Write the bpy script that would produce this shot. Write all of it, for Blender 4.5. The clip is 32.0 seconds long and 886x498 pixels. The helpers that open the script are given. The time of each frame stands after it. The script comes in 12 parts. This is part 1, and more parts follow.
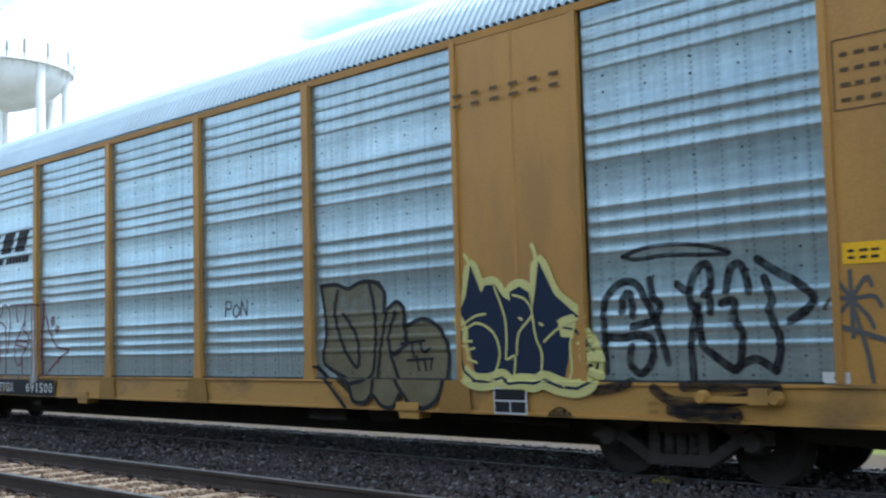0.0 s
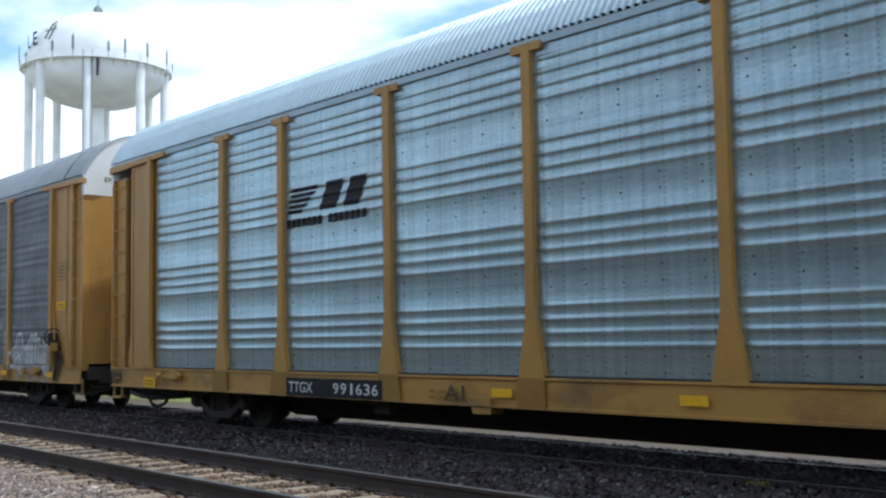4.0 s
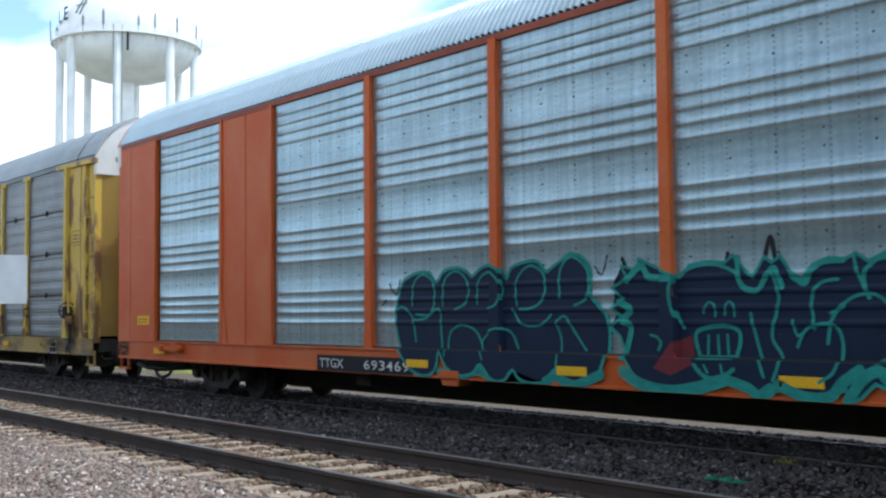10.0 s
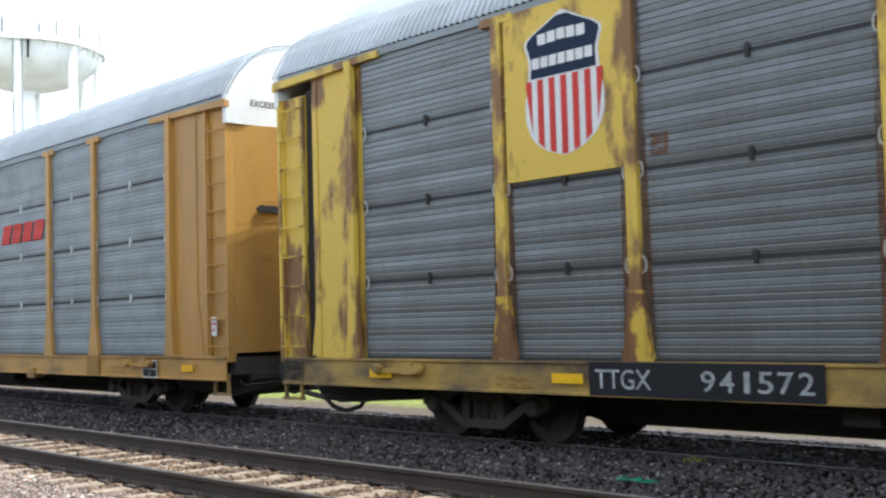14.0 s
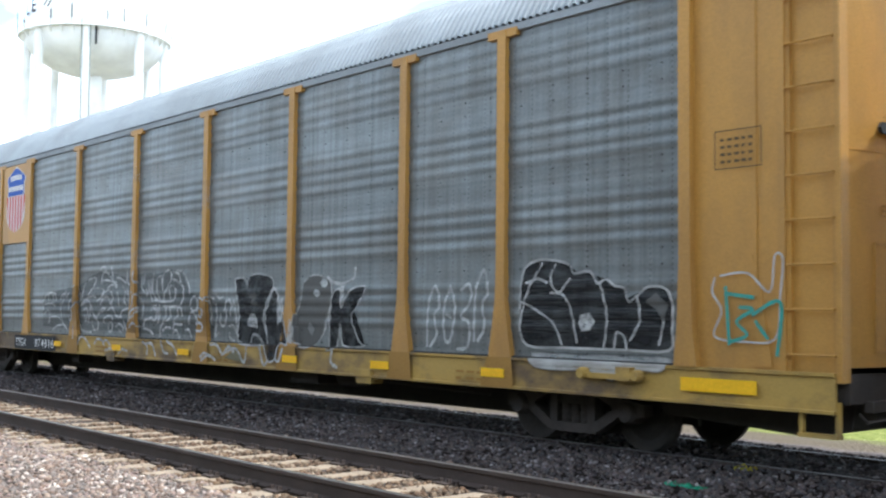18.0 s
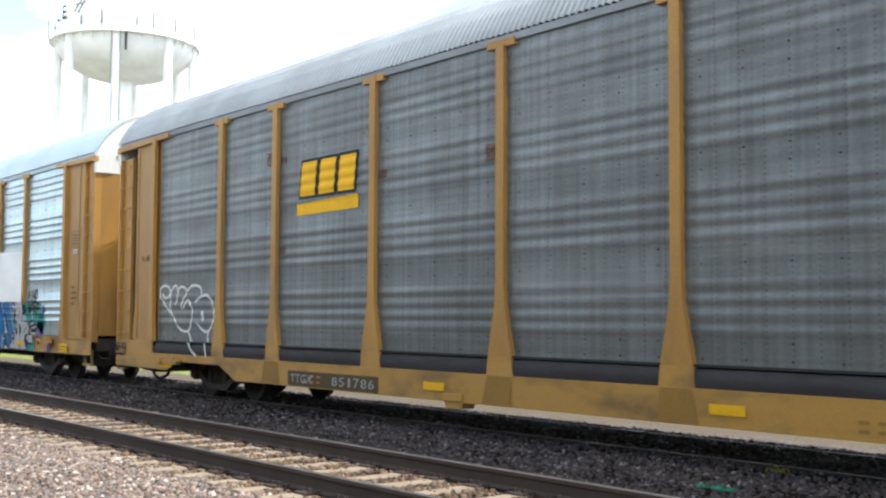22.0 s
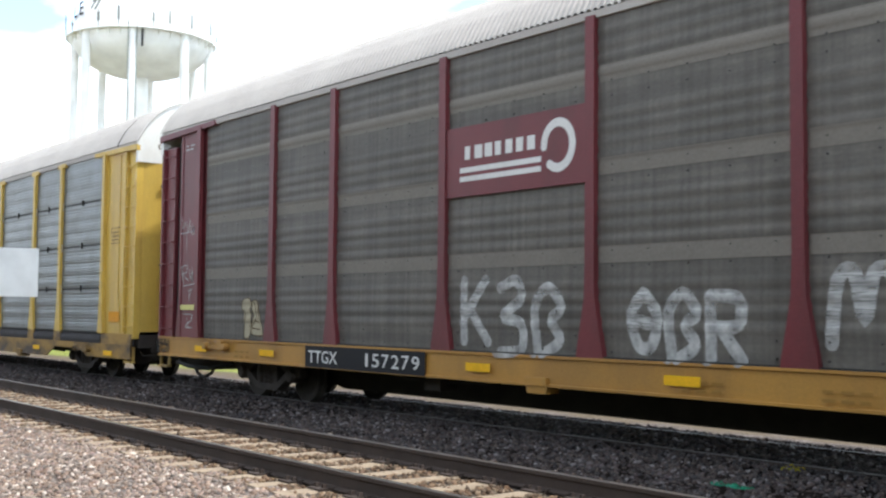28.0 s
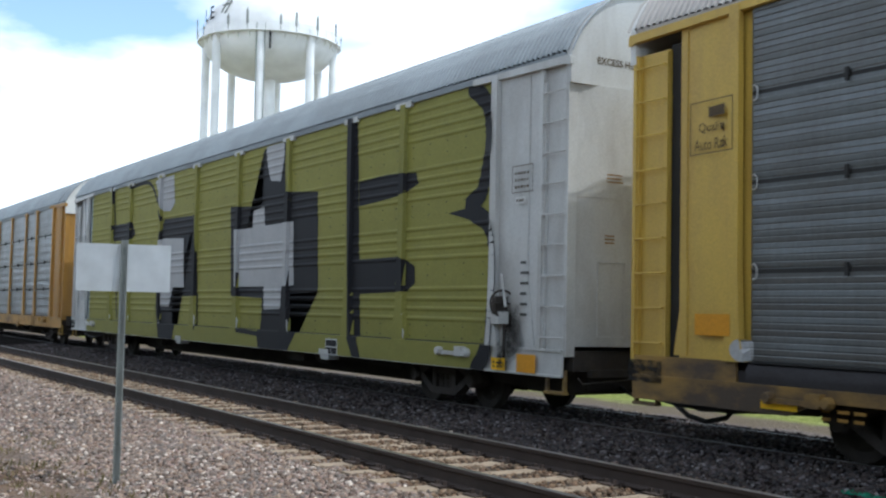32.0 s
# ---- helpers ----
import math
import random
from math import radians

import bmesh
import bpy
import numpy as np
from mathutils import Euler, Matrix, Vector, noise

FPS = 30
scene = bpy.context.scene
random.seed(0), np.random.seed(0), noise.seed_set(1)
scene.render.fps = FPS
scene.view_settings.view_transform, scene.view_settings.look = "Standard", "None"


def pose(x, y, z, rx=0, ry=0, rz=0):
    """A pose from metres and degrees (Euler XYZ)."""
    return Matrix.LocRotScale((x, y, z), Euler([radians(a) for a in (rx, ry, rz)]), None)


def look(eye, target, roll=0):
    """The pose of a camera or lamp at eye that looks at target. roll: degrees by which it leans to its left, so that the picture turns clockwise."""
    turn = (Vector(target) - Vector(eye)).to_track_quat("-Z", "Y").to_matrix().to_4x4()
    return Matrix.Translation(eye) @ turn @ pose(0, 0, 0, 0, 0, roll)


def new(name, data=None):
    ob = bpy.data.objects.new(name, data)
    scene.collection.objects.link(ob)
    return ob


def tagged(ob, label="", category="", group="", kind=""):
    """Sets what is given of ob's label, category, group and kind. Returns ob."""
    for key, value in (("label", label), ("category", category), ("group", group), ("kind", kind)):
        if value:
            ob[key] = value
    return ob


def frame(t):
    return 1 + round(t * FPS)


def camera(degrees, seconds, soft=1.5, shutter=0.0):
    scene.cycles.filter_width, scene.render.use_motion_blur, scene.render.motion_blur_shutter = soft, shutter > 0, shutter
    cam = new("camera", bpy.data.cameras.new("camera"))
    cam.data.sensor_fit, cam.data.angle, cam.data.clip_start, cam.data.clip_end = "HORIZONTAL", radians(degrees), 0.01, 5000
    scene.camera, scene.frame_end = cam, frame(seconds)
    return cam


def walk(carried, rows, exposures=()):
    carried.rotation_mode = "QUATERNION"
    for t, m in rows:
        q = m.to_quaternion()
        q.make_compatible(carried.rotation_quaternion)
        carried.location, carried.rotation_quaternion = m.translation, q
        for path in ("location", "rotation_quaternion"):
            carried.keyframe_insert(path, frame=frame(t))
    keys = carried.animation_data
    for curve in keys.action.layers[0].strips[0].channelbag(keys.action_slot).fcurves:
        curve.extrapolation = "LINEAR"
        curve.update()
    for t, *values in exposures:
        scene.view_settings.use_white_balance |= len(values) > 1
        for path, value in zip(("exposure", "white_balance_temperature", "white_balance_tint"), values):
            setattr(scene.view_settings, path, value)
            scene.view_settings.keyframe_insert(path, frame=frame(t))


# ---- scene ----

# ---------------------------------------------------------------- camera
EYE = (0.0, 0.0, 1.42)
CAM_ROWS = [
    (0.0, 45.34, 4.59, 1.52), (0.5, 46.59, 4.82, 1.74), (1.0, 48.12, 5.34, 1.81), (1.5, 48.66, 4.96, 1.6),
    (2.0, 48.95, 4.53, 1.39), (2.5, 49.7, 4.52, 1.68), (4.5, 49.94, 4.57, 0.76), (5.0, 50.02, 4.74, 0.9),
    (5.5, 51.27, 4.66, 1.17), (6.0, 52.66, 4.3, 0.59), (6.5, 52.52, 4.32, 0.68), (7.0, 52.23, 4.09, 1.29),
    (7.5, 51.78, 4.1, 1.37), (8.0, 51.4, 4.2, 1.87), (8.5, 50.86, 4.53, 1.34), (9.0, 50.08, 4.07, 0.56),
    (9.5, 50.31, 3.92, 0.55), (10.0, 51.35, 3.29, 0.5), (10.5, 50.85, 3.42, 0.49), (11.0, 50.3, 3.38, 1.08),
    (11.5, 49.47, 3.27, 0.74), (12.0, 47.41, 3.01, 2.31), (12.5, 47.62, 3.56, 1.8), (13.0, 48.19, 4.2, 1.17),
    (13.5, 46.92, 3.49, 1.88), (14.0, 46.89, 3.57, 1.57), (14.5, 46.98, 3.94, 0.66), (16.5, 48.69, 3.38, -0.0),
    (17.0, 48.66, 3.15, 0.22), (17.5, 49.34, 3.01, -0.48), (18.0, 49.59, 3.41, -0.57), (18.5, 50.06, 3.35, -0.27),
    (19.0, 50.35, 3.5, -0.43), (19.5, 50.31, 4.04, -0.28), (20.0, 50.56, 4.26, -0.96), (20.5, 49.95, 4.17, -0.84),
    (21.0, 49.46, 3.77, -0.4), (21.5, 49.68, 3.64, -0.11), (22.0, 51.07, 3.5, -0.29), (22.5, 49.95, 3.47, -0.74),
    (23.0, 49.64, 2.82, -0.41), (23.5, 49.49, 2.41, -0.71), (24.0, 49.48, 2.2, -0.85), (24.5, 50.01, 2.53, -0.85),
    (25.0, 50.07, 2.68, -0.63), (25.5, 51.43, 2.6, -0.2), (26.0, 51.83, 2.96, -0.38), (26.5, 52.3, 2.97, -0.19),
    (28.5, 51.78, 3.5, -0.65), (29.0, 53.12, 3.52, -0.51), (29.5, 53.67, 3.43, -0.4), (30.0, 55.9, 2.83, -0.19),
    (30.5, 58.95, 3.21, -1.03), (31.0, 59.56, 2.69, -0.73), (31.5, 60.13, 2.72, -0.9), (32.0, 58.01, 3.18, -1.18),
]
TRAIN_ROWS = [
    (0.0, -0.68), (0.5, 3.9), (1.0, 8.48), (1.5, 13.07), (2.0, 17.65), (2.5, 22.24), (4.5, 40.6),
    (5.0, 45.2), (5.5, 49.83), (6.0, 54.47), (6.5, 59.12), (7.0, 63.77), (7.5, 68.43), (8.0, 73.11),
    (8.5, 77.81), (9.0, 82.52), (9.5, 87.22), (10.0, 91.93), (10.5, 96.64), (11.0, 101.35), (11.5, 106.06),
    (12.0, 110.78), (12.5, 115.5), (13.0, 120.22), (13.5, 124.94), (14.0, 129.69), (14.5, 134.44), (16.5, 153.46),
    (17.0, 158.21), (17.5, 162.97), (18.0, 167.74), (18.5, 172.51), (19.0, 177.28), (19.5, 182.08), (20.0, 186.87),
    (20.5, 191.67), (21.0, 196.47), (21.5, 201.29), (22.0, 206.11), (22.5, 210.94), (23.0, 215.77), (23.5, 220.61),
    (24.0, 225.46), (24.5, 230.31), (25.0, 235.17), (25.5, 240.02), (26.0, 244.88), (26.5, 249.74), (28.5, 269.24),
    (29.0, 274.12), (29.5, 279.01), (30.0, 283.9), (30.5, 288.79), (31.0, 293.68), (31.5, 298.55), (32.0, 303.41),
]

cam = camera(43.3, 32.0, soft=2.3, shutter=0.08)
walk(cam, [(t, pose(*EYE, 90 + p, r, y)) for t, y, p, r in CAM_ROWS],
     exposures=[(0.0, -0.35, 5350, 7), (1.0, -0.55, 5300, 7), (2.0, -0.8, 5500, 8), (5.0, -0.8, 5500, 8), (6.0, -0.48, 5650, 9), (8.0, -0.42, 5600, 9), (10.0, -0.55, 5500, 8), (11.0, -0.5, 5600, 9), (13.0, 0.1, 5900, 10), (17.0, 0.2, 5750, 8), (19.0, 0.14, 5900, 9), (20.0, 0.02, 6000, 9), (22.0, 0.1, 6150, 10), (24.0, 0.05, 6300, 11), (26.0, -0.15, 6200, 10), (28.5, 0.0, 6150, 10), (30.0, -0.2, 6050, 10), (32.0, -0.75, 5750, 8)])

# ---------------------------------------------------------------- sky and sun
SUN_DIR = Vector((0.42, 0.33, 1.0)).normalized()
world = bpy.data.worlds.new("sky")
scene.world = world
world.use_nodes = True
wt = world.node_tree
wt.nodes.clear()
w_out = wt.nodes.new("ShaderNodeOutputWorld")
w_bg = wt.nodes.new("ShaderNodeBackground")
w_sky = wt.nodes.new("ShaderNodeTexSky")
w_sky.sky_type = "NISHITA"
w_sky.sun_disc = False
w_sky.sun_elevation = math.asin(SUN_DIR.z)
w_sky.sun_rotation = math.atan2(SUN_DIR.x, SUN_DIR.y)
w_sky.air_density, w_sky.dust_density = 1.0, 1.5
w_co = wt.nodes.new("ShaderNodeTexCoord")
w_map = wt.nodes.new("ShaderNodeMapping")
w_map.inputs["Scale"].default_value = (1.0, 1.0, 2.6)
w_map.inputs["Location"].default_value = (0.35, 0.1, 0.2)
w_noise = wt.nodes.new("ShaderNodeTexNoise")
w_noise.inputs["Scale"].default_value = 2.3
w_noise.inputs["Detail"].default_value = 8.0
w_noise.inputs["Roughness"].default_value = 0.52
w_ramp = wt.nodes.new("ShaderNodeValToRGB")
w_ramp.color_ramp.elements[0].position = 0.415
w_ramp.color_ramp.elements[0].color = (0.15, 0.15, 0.15, 1)
w_ramp.color_ramp.elements[1].position = 0.515
w_mix = wt.nodes.new("ShaderNodeMix")
w_mix.data_type = "RGBA"
w_mix.inputs["B"].default_value = (18.5, 19.0, 19.4, 1.0)
wt.links.new(w_co.outputs["Generated"], w_map.inputs["Vector"])
wt.links.new(w_map.outputs["Vector"], w_noise.inputs["Vector"])
wt.links.new(w_noise.outputs["Fac"], w_ramp.inputs["Fac"])
wt.links.new(w_ramp.outputs["Color"], w_mix.inputs["Factor"])
w_gain = wt.nodes.new("ShaderNodeVectorMath")
w_gain.operation = "MULTIPLY"
w_gain.inputs[1].default_value = (2.0, 2.5, 2.6)
wt.links.new(w_sky.outputs["Color"], w_gain.inputs[0])
wt.links.new(w_gain.outputs["Vector"], w_mix.inputs["A"])
# haze makes the sky brighter towards the horizon
w_dir = wt.nodes.new("ShaderNodeVectorMath")
w_dir.operation = "DOT_PRODUCT"
w_dir.inputs[1].default_value = (0, 0, 1)
wt.links.new(w_co.outputs["Generated"], w_dir.inputs[0])
w_glow = wt.nodes.new("ShaderNodeMapRange")
w_glow.inputs["From Min"].default_value, w_glow.inputs["From Max"].default_value = 0.1, 0.75
w_glow.inputs["To Min"].default_value, w_glow.inputs["To Max"].default_value = 1.75, 0.6
wt.links.new(w_dir.outputs["Value"], w_glow.inputs["Value"])
# and less bright on the side away from the sun
w_back = wt.nodes.new("ShaderNodeVectorMath")
w_back.operation = "DOT_PRODUCT"
w_back.inputs[1].default_value = Vector((SUN_DIR.x, SUN_DIR.y, 0)).normalized()
wt.links.new(w_co.outputs["Generated"], w_back.inputs[0])
w_side = wt.nodes.new("ShaderNodeMapRange")
w_side.inputs["From Min"].default_value, w_side.inputs["From Max"].default_value = -0.8, -0.1
w_side.inputs["To Min"].default_value, w_side.inputs["To Max"].default_value = 0.86, 1.0
wt.links.new(w_back.outputs["Value"], w_side.inputs["Value"])
w_both = wt.nodes.new("ShaderNodeMath")
w_both.operation = "MULTIPLY"
wt.links.new(w_glow.outputs["Result"], w_both.inputs[0])
wt.links.new(w_side.outputs["Result"], w_both.inputs[1])
w_lit = wt.nodes.new("ShaderNodeVectorMath")
w_lit.operation = "SCALE"
wt.links.new(w_mix.outputs["Result"], w_lit.inputs[0])
wt.links.new(w_both.outputs[0], w_lit.inputs["Scale"])
wt.links.new(w_lit.outputs["Vector"], w_bg.inputs["Color"])
wt.links.new(w_bg.outputs["Background"], w_out.inputs["Surface"])
w_bg.inputs["Strength"].default_value = 0.1

sun = new("sun", bpy.data.lights.new("sun", "SUN"))
sun.data.energy, sun.data.angle, sun.data.color = 4.6, radians(0.6), (1.0, 0.95, 0.87)
sun.matrix_world = look(SUN_DIR * 60, (0, 0, 0))


# ---------------------------------------------------------------- materials
def material(name, colour, rough=0.6, metal=0.0, second=None, scale=1.6, amount=0.5, fine=40.0, bump=0.15, streak=1.0, edge=(0.42, 0.62), spec=0.5, plaid=0.0, holes=False):
    """Two scales of variation: large stains of the second colour (stretched along z by streak), and fine grain in tone and relief."""
    m = bpy.data.materials.new(name)
    m.use_nodes = True
    nt = m.node_tree
    b = nt.nodes["Principled BSDF"]
    b.inputs["Roughness"].default_value, b.inputs["Metallic"].default_value = rough, metal
    b.inputs["Specular IOR Level"].default_value = spec
    co, info = nt.nodes.new("ShaderNodeTexCoord"), nt.nodes.new("ShaderNodeObjectInfo")
    add = nt.nodes.new("ShaderNodeVectorMath")
    add.operation = "MULTIPLY_ADD"
    add.inputs[1].default_value = (1, 1, 1 / streak)
    off = nt.nodes.new("ShaderNodeMath")
    off.operation = "MULTIPLY"
    off.inputs[1].default_value = 37.0
    nt.links.new(info.outputs["Random"], off.inputs[0])
    nt.links.new(co.outputs["Object"], add.inputs[0])
    nt.links.new(off.outputs[0], add.inputs[2])
    big, small = nt.nodes.new("ShaderNodeTexNoise"), nt.nodes.new("ShaderNodeTexNoise")
    big.inputs["Scale"].default_value, big.inputs["Detail"].default_value, big.inputs["Roughness"].default_value = scale, 6.0, 0.6
    small.inputs["Scale"].default_value, small.inputs["Detail"].default_value = fine, 4.0
    nt.links.new(add.outputs[0], big.inputs["Vector"])
    nt.links.new(co.outputs["Object"], small.inputs["Vector"])
    ramp = nt.nodes.new("ShaderNodeMapRange")
    ramp.inputs["From Min"].default_value, ramp.inputs["From Max"].default_value = edge
    ramp.inputs["To Max"].default_value = amount
    nt.links.new(big.outputs["Fac"], ramp.inputs["Value"])
    mix = nt.nodes.new("ShaderNodeMix")
    mix.data_type = "RGBA"
    mix.inputs["A"].default_value = (*colour, 1)
    mix.inputs["B"].default_value = (*(second or [c * 0.55 for c in colour]), 1)
    nt.links.new(ramp.outputs["Result"], mix.inputs["Factor"])
    tone = nt.nodes.new("ShaderNodeMapRange")
    tone.inputs["From Min"].default_value, tone.inputs["From Max"].default_value = 0.3, 0.7
    tone.inputs["To Min"].default_value, tone.inputs["To Max"].default_value = 0.9, 1.08
    nt.links.new(small.outputs["Fac"], tone.inputs["Value"])
    mul = nt.nodes.new("ShaderNodeVectorMath")
    mul.operation = "SCALE"
    nt.links.new(mix.outputs["Result"], mul.inputs[0])
    tones = tone.outputs["Result"]
    for factors in ((13.0, 0.0, 0.25), (0.12, 0.0, 10.0)) if plaid else ():
        # faint upright and level streaks left by the sheet's pressing and by rain
        way, run, amp, prod = nt.nodes.new("ShaderNodeVectorMath"), nt.nodes.new("ShaderNodeTexNoise"), nt.nodes.new("ShaderNodeMapRange"), nt.nodes.new("ShaderNodeMath")
        way.operation, prod.operation = "MULTIPLY_ADD", "MULTIPLY"
        way.inputs[1].default_value = factors
        nt.links.new(co.outputs["Object"], way.inputs[0])
        nt.links.new(off.outputs[0], way.inputs[2])
        run.inputs["Scale"].default_value, run.inputs["Detail"].default_value = 1.0, 3.0
        nt.links.new(way.outputs[0], run.inputs["Vector"])
        amp.inputs["From Min"].default_value, amp.inputs["From Max"].default_value = 0.35, 0.65
        amp.inputs["To Min"].default_value, amp.inputs["To Max"].default_value = 1 - plaid, 1 + plaid
        nt.links.new(run.outputs["Fac"], amp.inputs["Value"])
        nt.links.new(amp.outputs["Result"], prod.inputs[0])
        nt.links.new(tones, prod.inputs[1])
        tones = prod.outputs[0]
    if holes:
        # columns of small punched holes
        sep, fx, fz, gx, gz, hole, dim, prod = nt.nodes.new("ShaderNodeSeparateXYZ"), *[nt.nodes.new("ShaderNodeMath") for _ in range(7)]
        nt.links.new(co.outputs["Object"], sep.inputs[0])
        for src, f, g, rate, size in (("X", fx, gx, 3.3, 0.09), ("Z", fz, gz, 17.0, 0.45)):
            f.operation, g.operation = "MULTIPLY", "FRACT"
            f.inputs[1].default_value = rate
            nt.links.new(sep.outputs[src], f.inputs[0])
            nt.links.new(f.outputs[0], g.inputs[0])
        lx, lz = nt.nodes.new("ShaderNodeMath"), nt.nodes.new("ShaderNodeMath")
        for l, g, size in ((lx, gx, 0.07), (lz, gz, 0.5)):
            l.operation = "LESS_THAN"
            l.inputs[1].default_value = size
            nt.links.new(g.outputs[0], l.inputs[0])
        hole.operation, dim.operation, prod.operation = "MULTIPLY", "MULTIPLY_ADD", "MULTIPLY"
        nt.links.new(lx.outputs[0], hole.inputs[0])
        nt.links.new(lz.outputs[0], hole.inputs[1])
        nt.links.new(hole.outputs[0], dim.inputs[0])
        dim.inputs[1].default_value, dim.inputs[2].default_value = -0.4, 1.0
        nt.links.new(dim.outputs[0], prod.inputs[0])
        nt.links.new(tones, prod.inputs[1])
        tones = prod.outputs[0]
    nt.links.new(tones, mul.inputs["Scale"])
    nt.links.new(mul.outputs["Vector"], b.inputs["Base Color"])
    bp = nt.nodes.new("ShaderNodeBump")
    bp.inputs["Strength"].default_value, bp.inputs["Distance"].default_value = bump, 0.02
    nt.links.new(small.outputs["Fac"], bp.inputs["Height"])
    nt.links.new(bp.outputs["Normal"], b.inputs["Normal"])
    if metal > 0:
        rr = nt.nodes.new("ShaderNodeMapRange")
        rr.inputs["To Min"].default_value, rr.inputs["To Max"].default_value = rough - 0.08, rough + 0.14
        nt.links.new(big.outputs["Fac"], rr.inputs["Value"])
        nt.links.new(rr.outputs["Result"], b.inputs["Roughness"])
    return m


M_YELLOW = material("faded_yellow_paint", (0.45, 0.235, 0.042), 0.55, second=(0.25, 0.135, 0.04), streak=3.0, scale=1.3, amount=0.45)
M_OCHRE = material("ochre_door_paint", (0.34, 0.225, 0.04), 0.55, second=(0.22, 0.14, 0.04), streak=2.0, scale=1.3, amount=0.5)
M_BRIGHT = material("bright_yellow_paint", (0.62, 0.42, 0.07), 0.5, second=(0.36, 0.22, 0.06), streak=3.0, scale=1.3, amount=0.4)
M_RUSTY = material("peeling_yellow_paint", (0.64, 0.44, 0.06), 0.6, second=(0.19, 0.09, 0.035), streak=2.2, scale=1.5, amount=0.95, edge=(0.49, 0.57))
M_RUST = material("bare_rust", (0.20, 0.10, 0.045), 0.75, second=(0.6, 0.4, 0.06), scale=2.2, streak=1.2, amount=1.0, edge=(0.49, 0.54), spec=0.25)
M_ORANGE = material("orange_paint", (0.56, 0.095, 0.008), 0.55, second=(0.60, 0.17, 0.05), streak=1.3, scale=0.9, amount=0.6, spec=0.3)
M_RED_TRIM = material("dull_red_paint", (0.36, 0.075, 0.03), 0.55, second=(0.22, 0.05, 0.03), streak=2.0)
M_MAROON = material("maroon_paint", (0.15, 0.022, 0.028), 0.5, second=(0.085, 0.02, 0.022), streak=3.0)
M_PALE = material("aged_white_paint", (0.58, 0.58, 0.56), 0.5, second=(0.36, 0.34, 0.31), streak=3.0)
M_WHITE = material("white_paint", (0.78, 0.78, 0.75), 0.5, second=(0.55, 0.53, 0.48), streak=2.0, amount=0.4)
M_ZINC = material("galvanised_sheet", (0.345, 0.435, 0.465), 0.3, 0.75, second=(0.32, 0.385, 0.395), scale=1.1, streak=0.6, fine=14.0, bump=0.08, plaid=0.11, holes=True)
M_DARK = material("weathered_grey_sheet", (0.163, 0.18, 0.182), 0.44, 0.42, second=(0.125, 0.122, 0.11), scale=1.2, streak=0.7, fine=22.0, plaid=0.15, holes=True)
M_GREY = material("blue_grey_sheet", (0.215, 0.24, 0.25), 0.5, 0.35, second=(0.15, 0.155, 0.15), scale=1.3, streak=0.7, fine=22.0, plaid=0.035)
M_GRIMY = material("grimy_grey_sheet", (0.14, 0.155, 0.155), 0.55, 0.28, second=(0.095, 0.09, 0.078), scale=1.2, streak=0.7, fine=22.0, plaid=0.18, holes=True)
M_BROWN_GREY = material("brown_grey_sheet", (0.105, 0.097, 0.085), 0.6, 0.15, second=(0.16, 0.148, 0.132), scale=1.4, streak=0.5, fine=22.0, plaid=0.15)
M_GREY_ROLL = material("grimy_grey_roll", (0.055, 0.052, 0.055), 0.75, second=(0.035, 0.03, 0.03), scale=2.0, streak=0.3, spec=0.15)
M_ROOF = material("galvanised_roof", (0.44, 0.54, 0.6), 0.4, 0.4, second=(0.36, 0.44, 0.48), scale=0.8)
M_ROOF_GREY = material("dull_grey_roof", (0.31, 0.345, 0.37), 0.55, 0.2, second=(0.22, 0.24, 0.25), scale=0.8)
M_ROOF_PALE = material("chalky_pale_roof", (0.5, 0.47, 0.44), 0.6, 0.0, second=(0.4, 0.37, 0.35), scale=0.8)
M_BLACK = material("black_paint", (0.018, 0.018, 0.02), 0.6, amount=0.3)
M_UNDER = material("grimy_black_steel", (0.05, 0.043, 0.038), 0.85, second=(0.08, 0.066, 0.056), scale=3.0, spec=0.2)
M_TRUCK = material("dusty_cast_steel", (0.075, 0.062, 0.054), 0.85, second=(0.04, 0.033, 0.028), scale=4.0, spec=0.2)
M_DARK_SLOT = material("soot_grey_sheet", (0.165, 0.175, 0.178), 0.36, 0.6, second=(0.135, 0.135, 0.13), amount=0.6, scale=1.0, streak=0.7, fine=22.0, plaid=0.045)
M_SILL = material("grimy_yellow_sill", (0.46, 0.25, 0.05), 0.6, second=(0.13, 0.075, 0.035), streak=0.5, scale=0.9, amount=0.75, edge=(0.48, 0.68))
M_SILL_DARK = material("dark_grimed_sill", (0.36, 0.21, 0.045), 0.7, second=(0.065, 0.047, 0.035), streak=0.5, scale=0.7, amount=0.95, edge=(0.4, 0.6))
M_SILL_BROWN = material("brown_grimed_sill", (0.42, 0.27, 0.06), 0.65, second=(0.09, 0.06, 0.04), streak=0.6, scale=0.8, amount=0.9, edge=(0.42, 0.6))
M_SLOT = material("dark_joint", (0.03, 0.029, 0.028), 0.8)
M_RAIL = material("rusty_rail_steel", (0.06, 0.042, 0.034), 0.75, 0.1, second=(0.038, 0.027, 0.022), scale=2.0)
M_RAILTOP = material("polished_rail_head", (0.35, 0.34, 0.33), 0.3, 0.9, scale=2.0)
M_RAILDULL = material("dull_rail_head", (0.10, 0.095, 0.09), 0.6, 0.3, scale=2.0)
M_TIE = material("bleached_oak_tie", (0.37, 0.29, 0.205), 0.9, second=(0.19, 0.145, 0.10), scale=5.0, fine=30.0, bump=0.5)
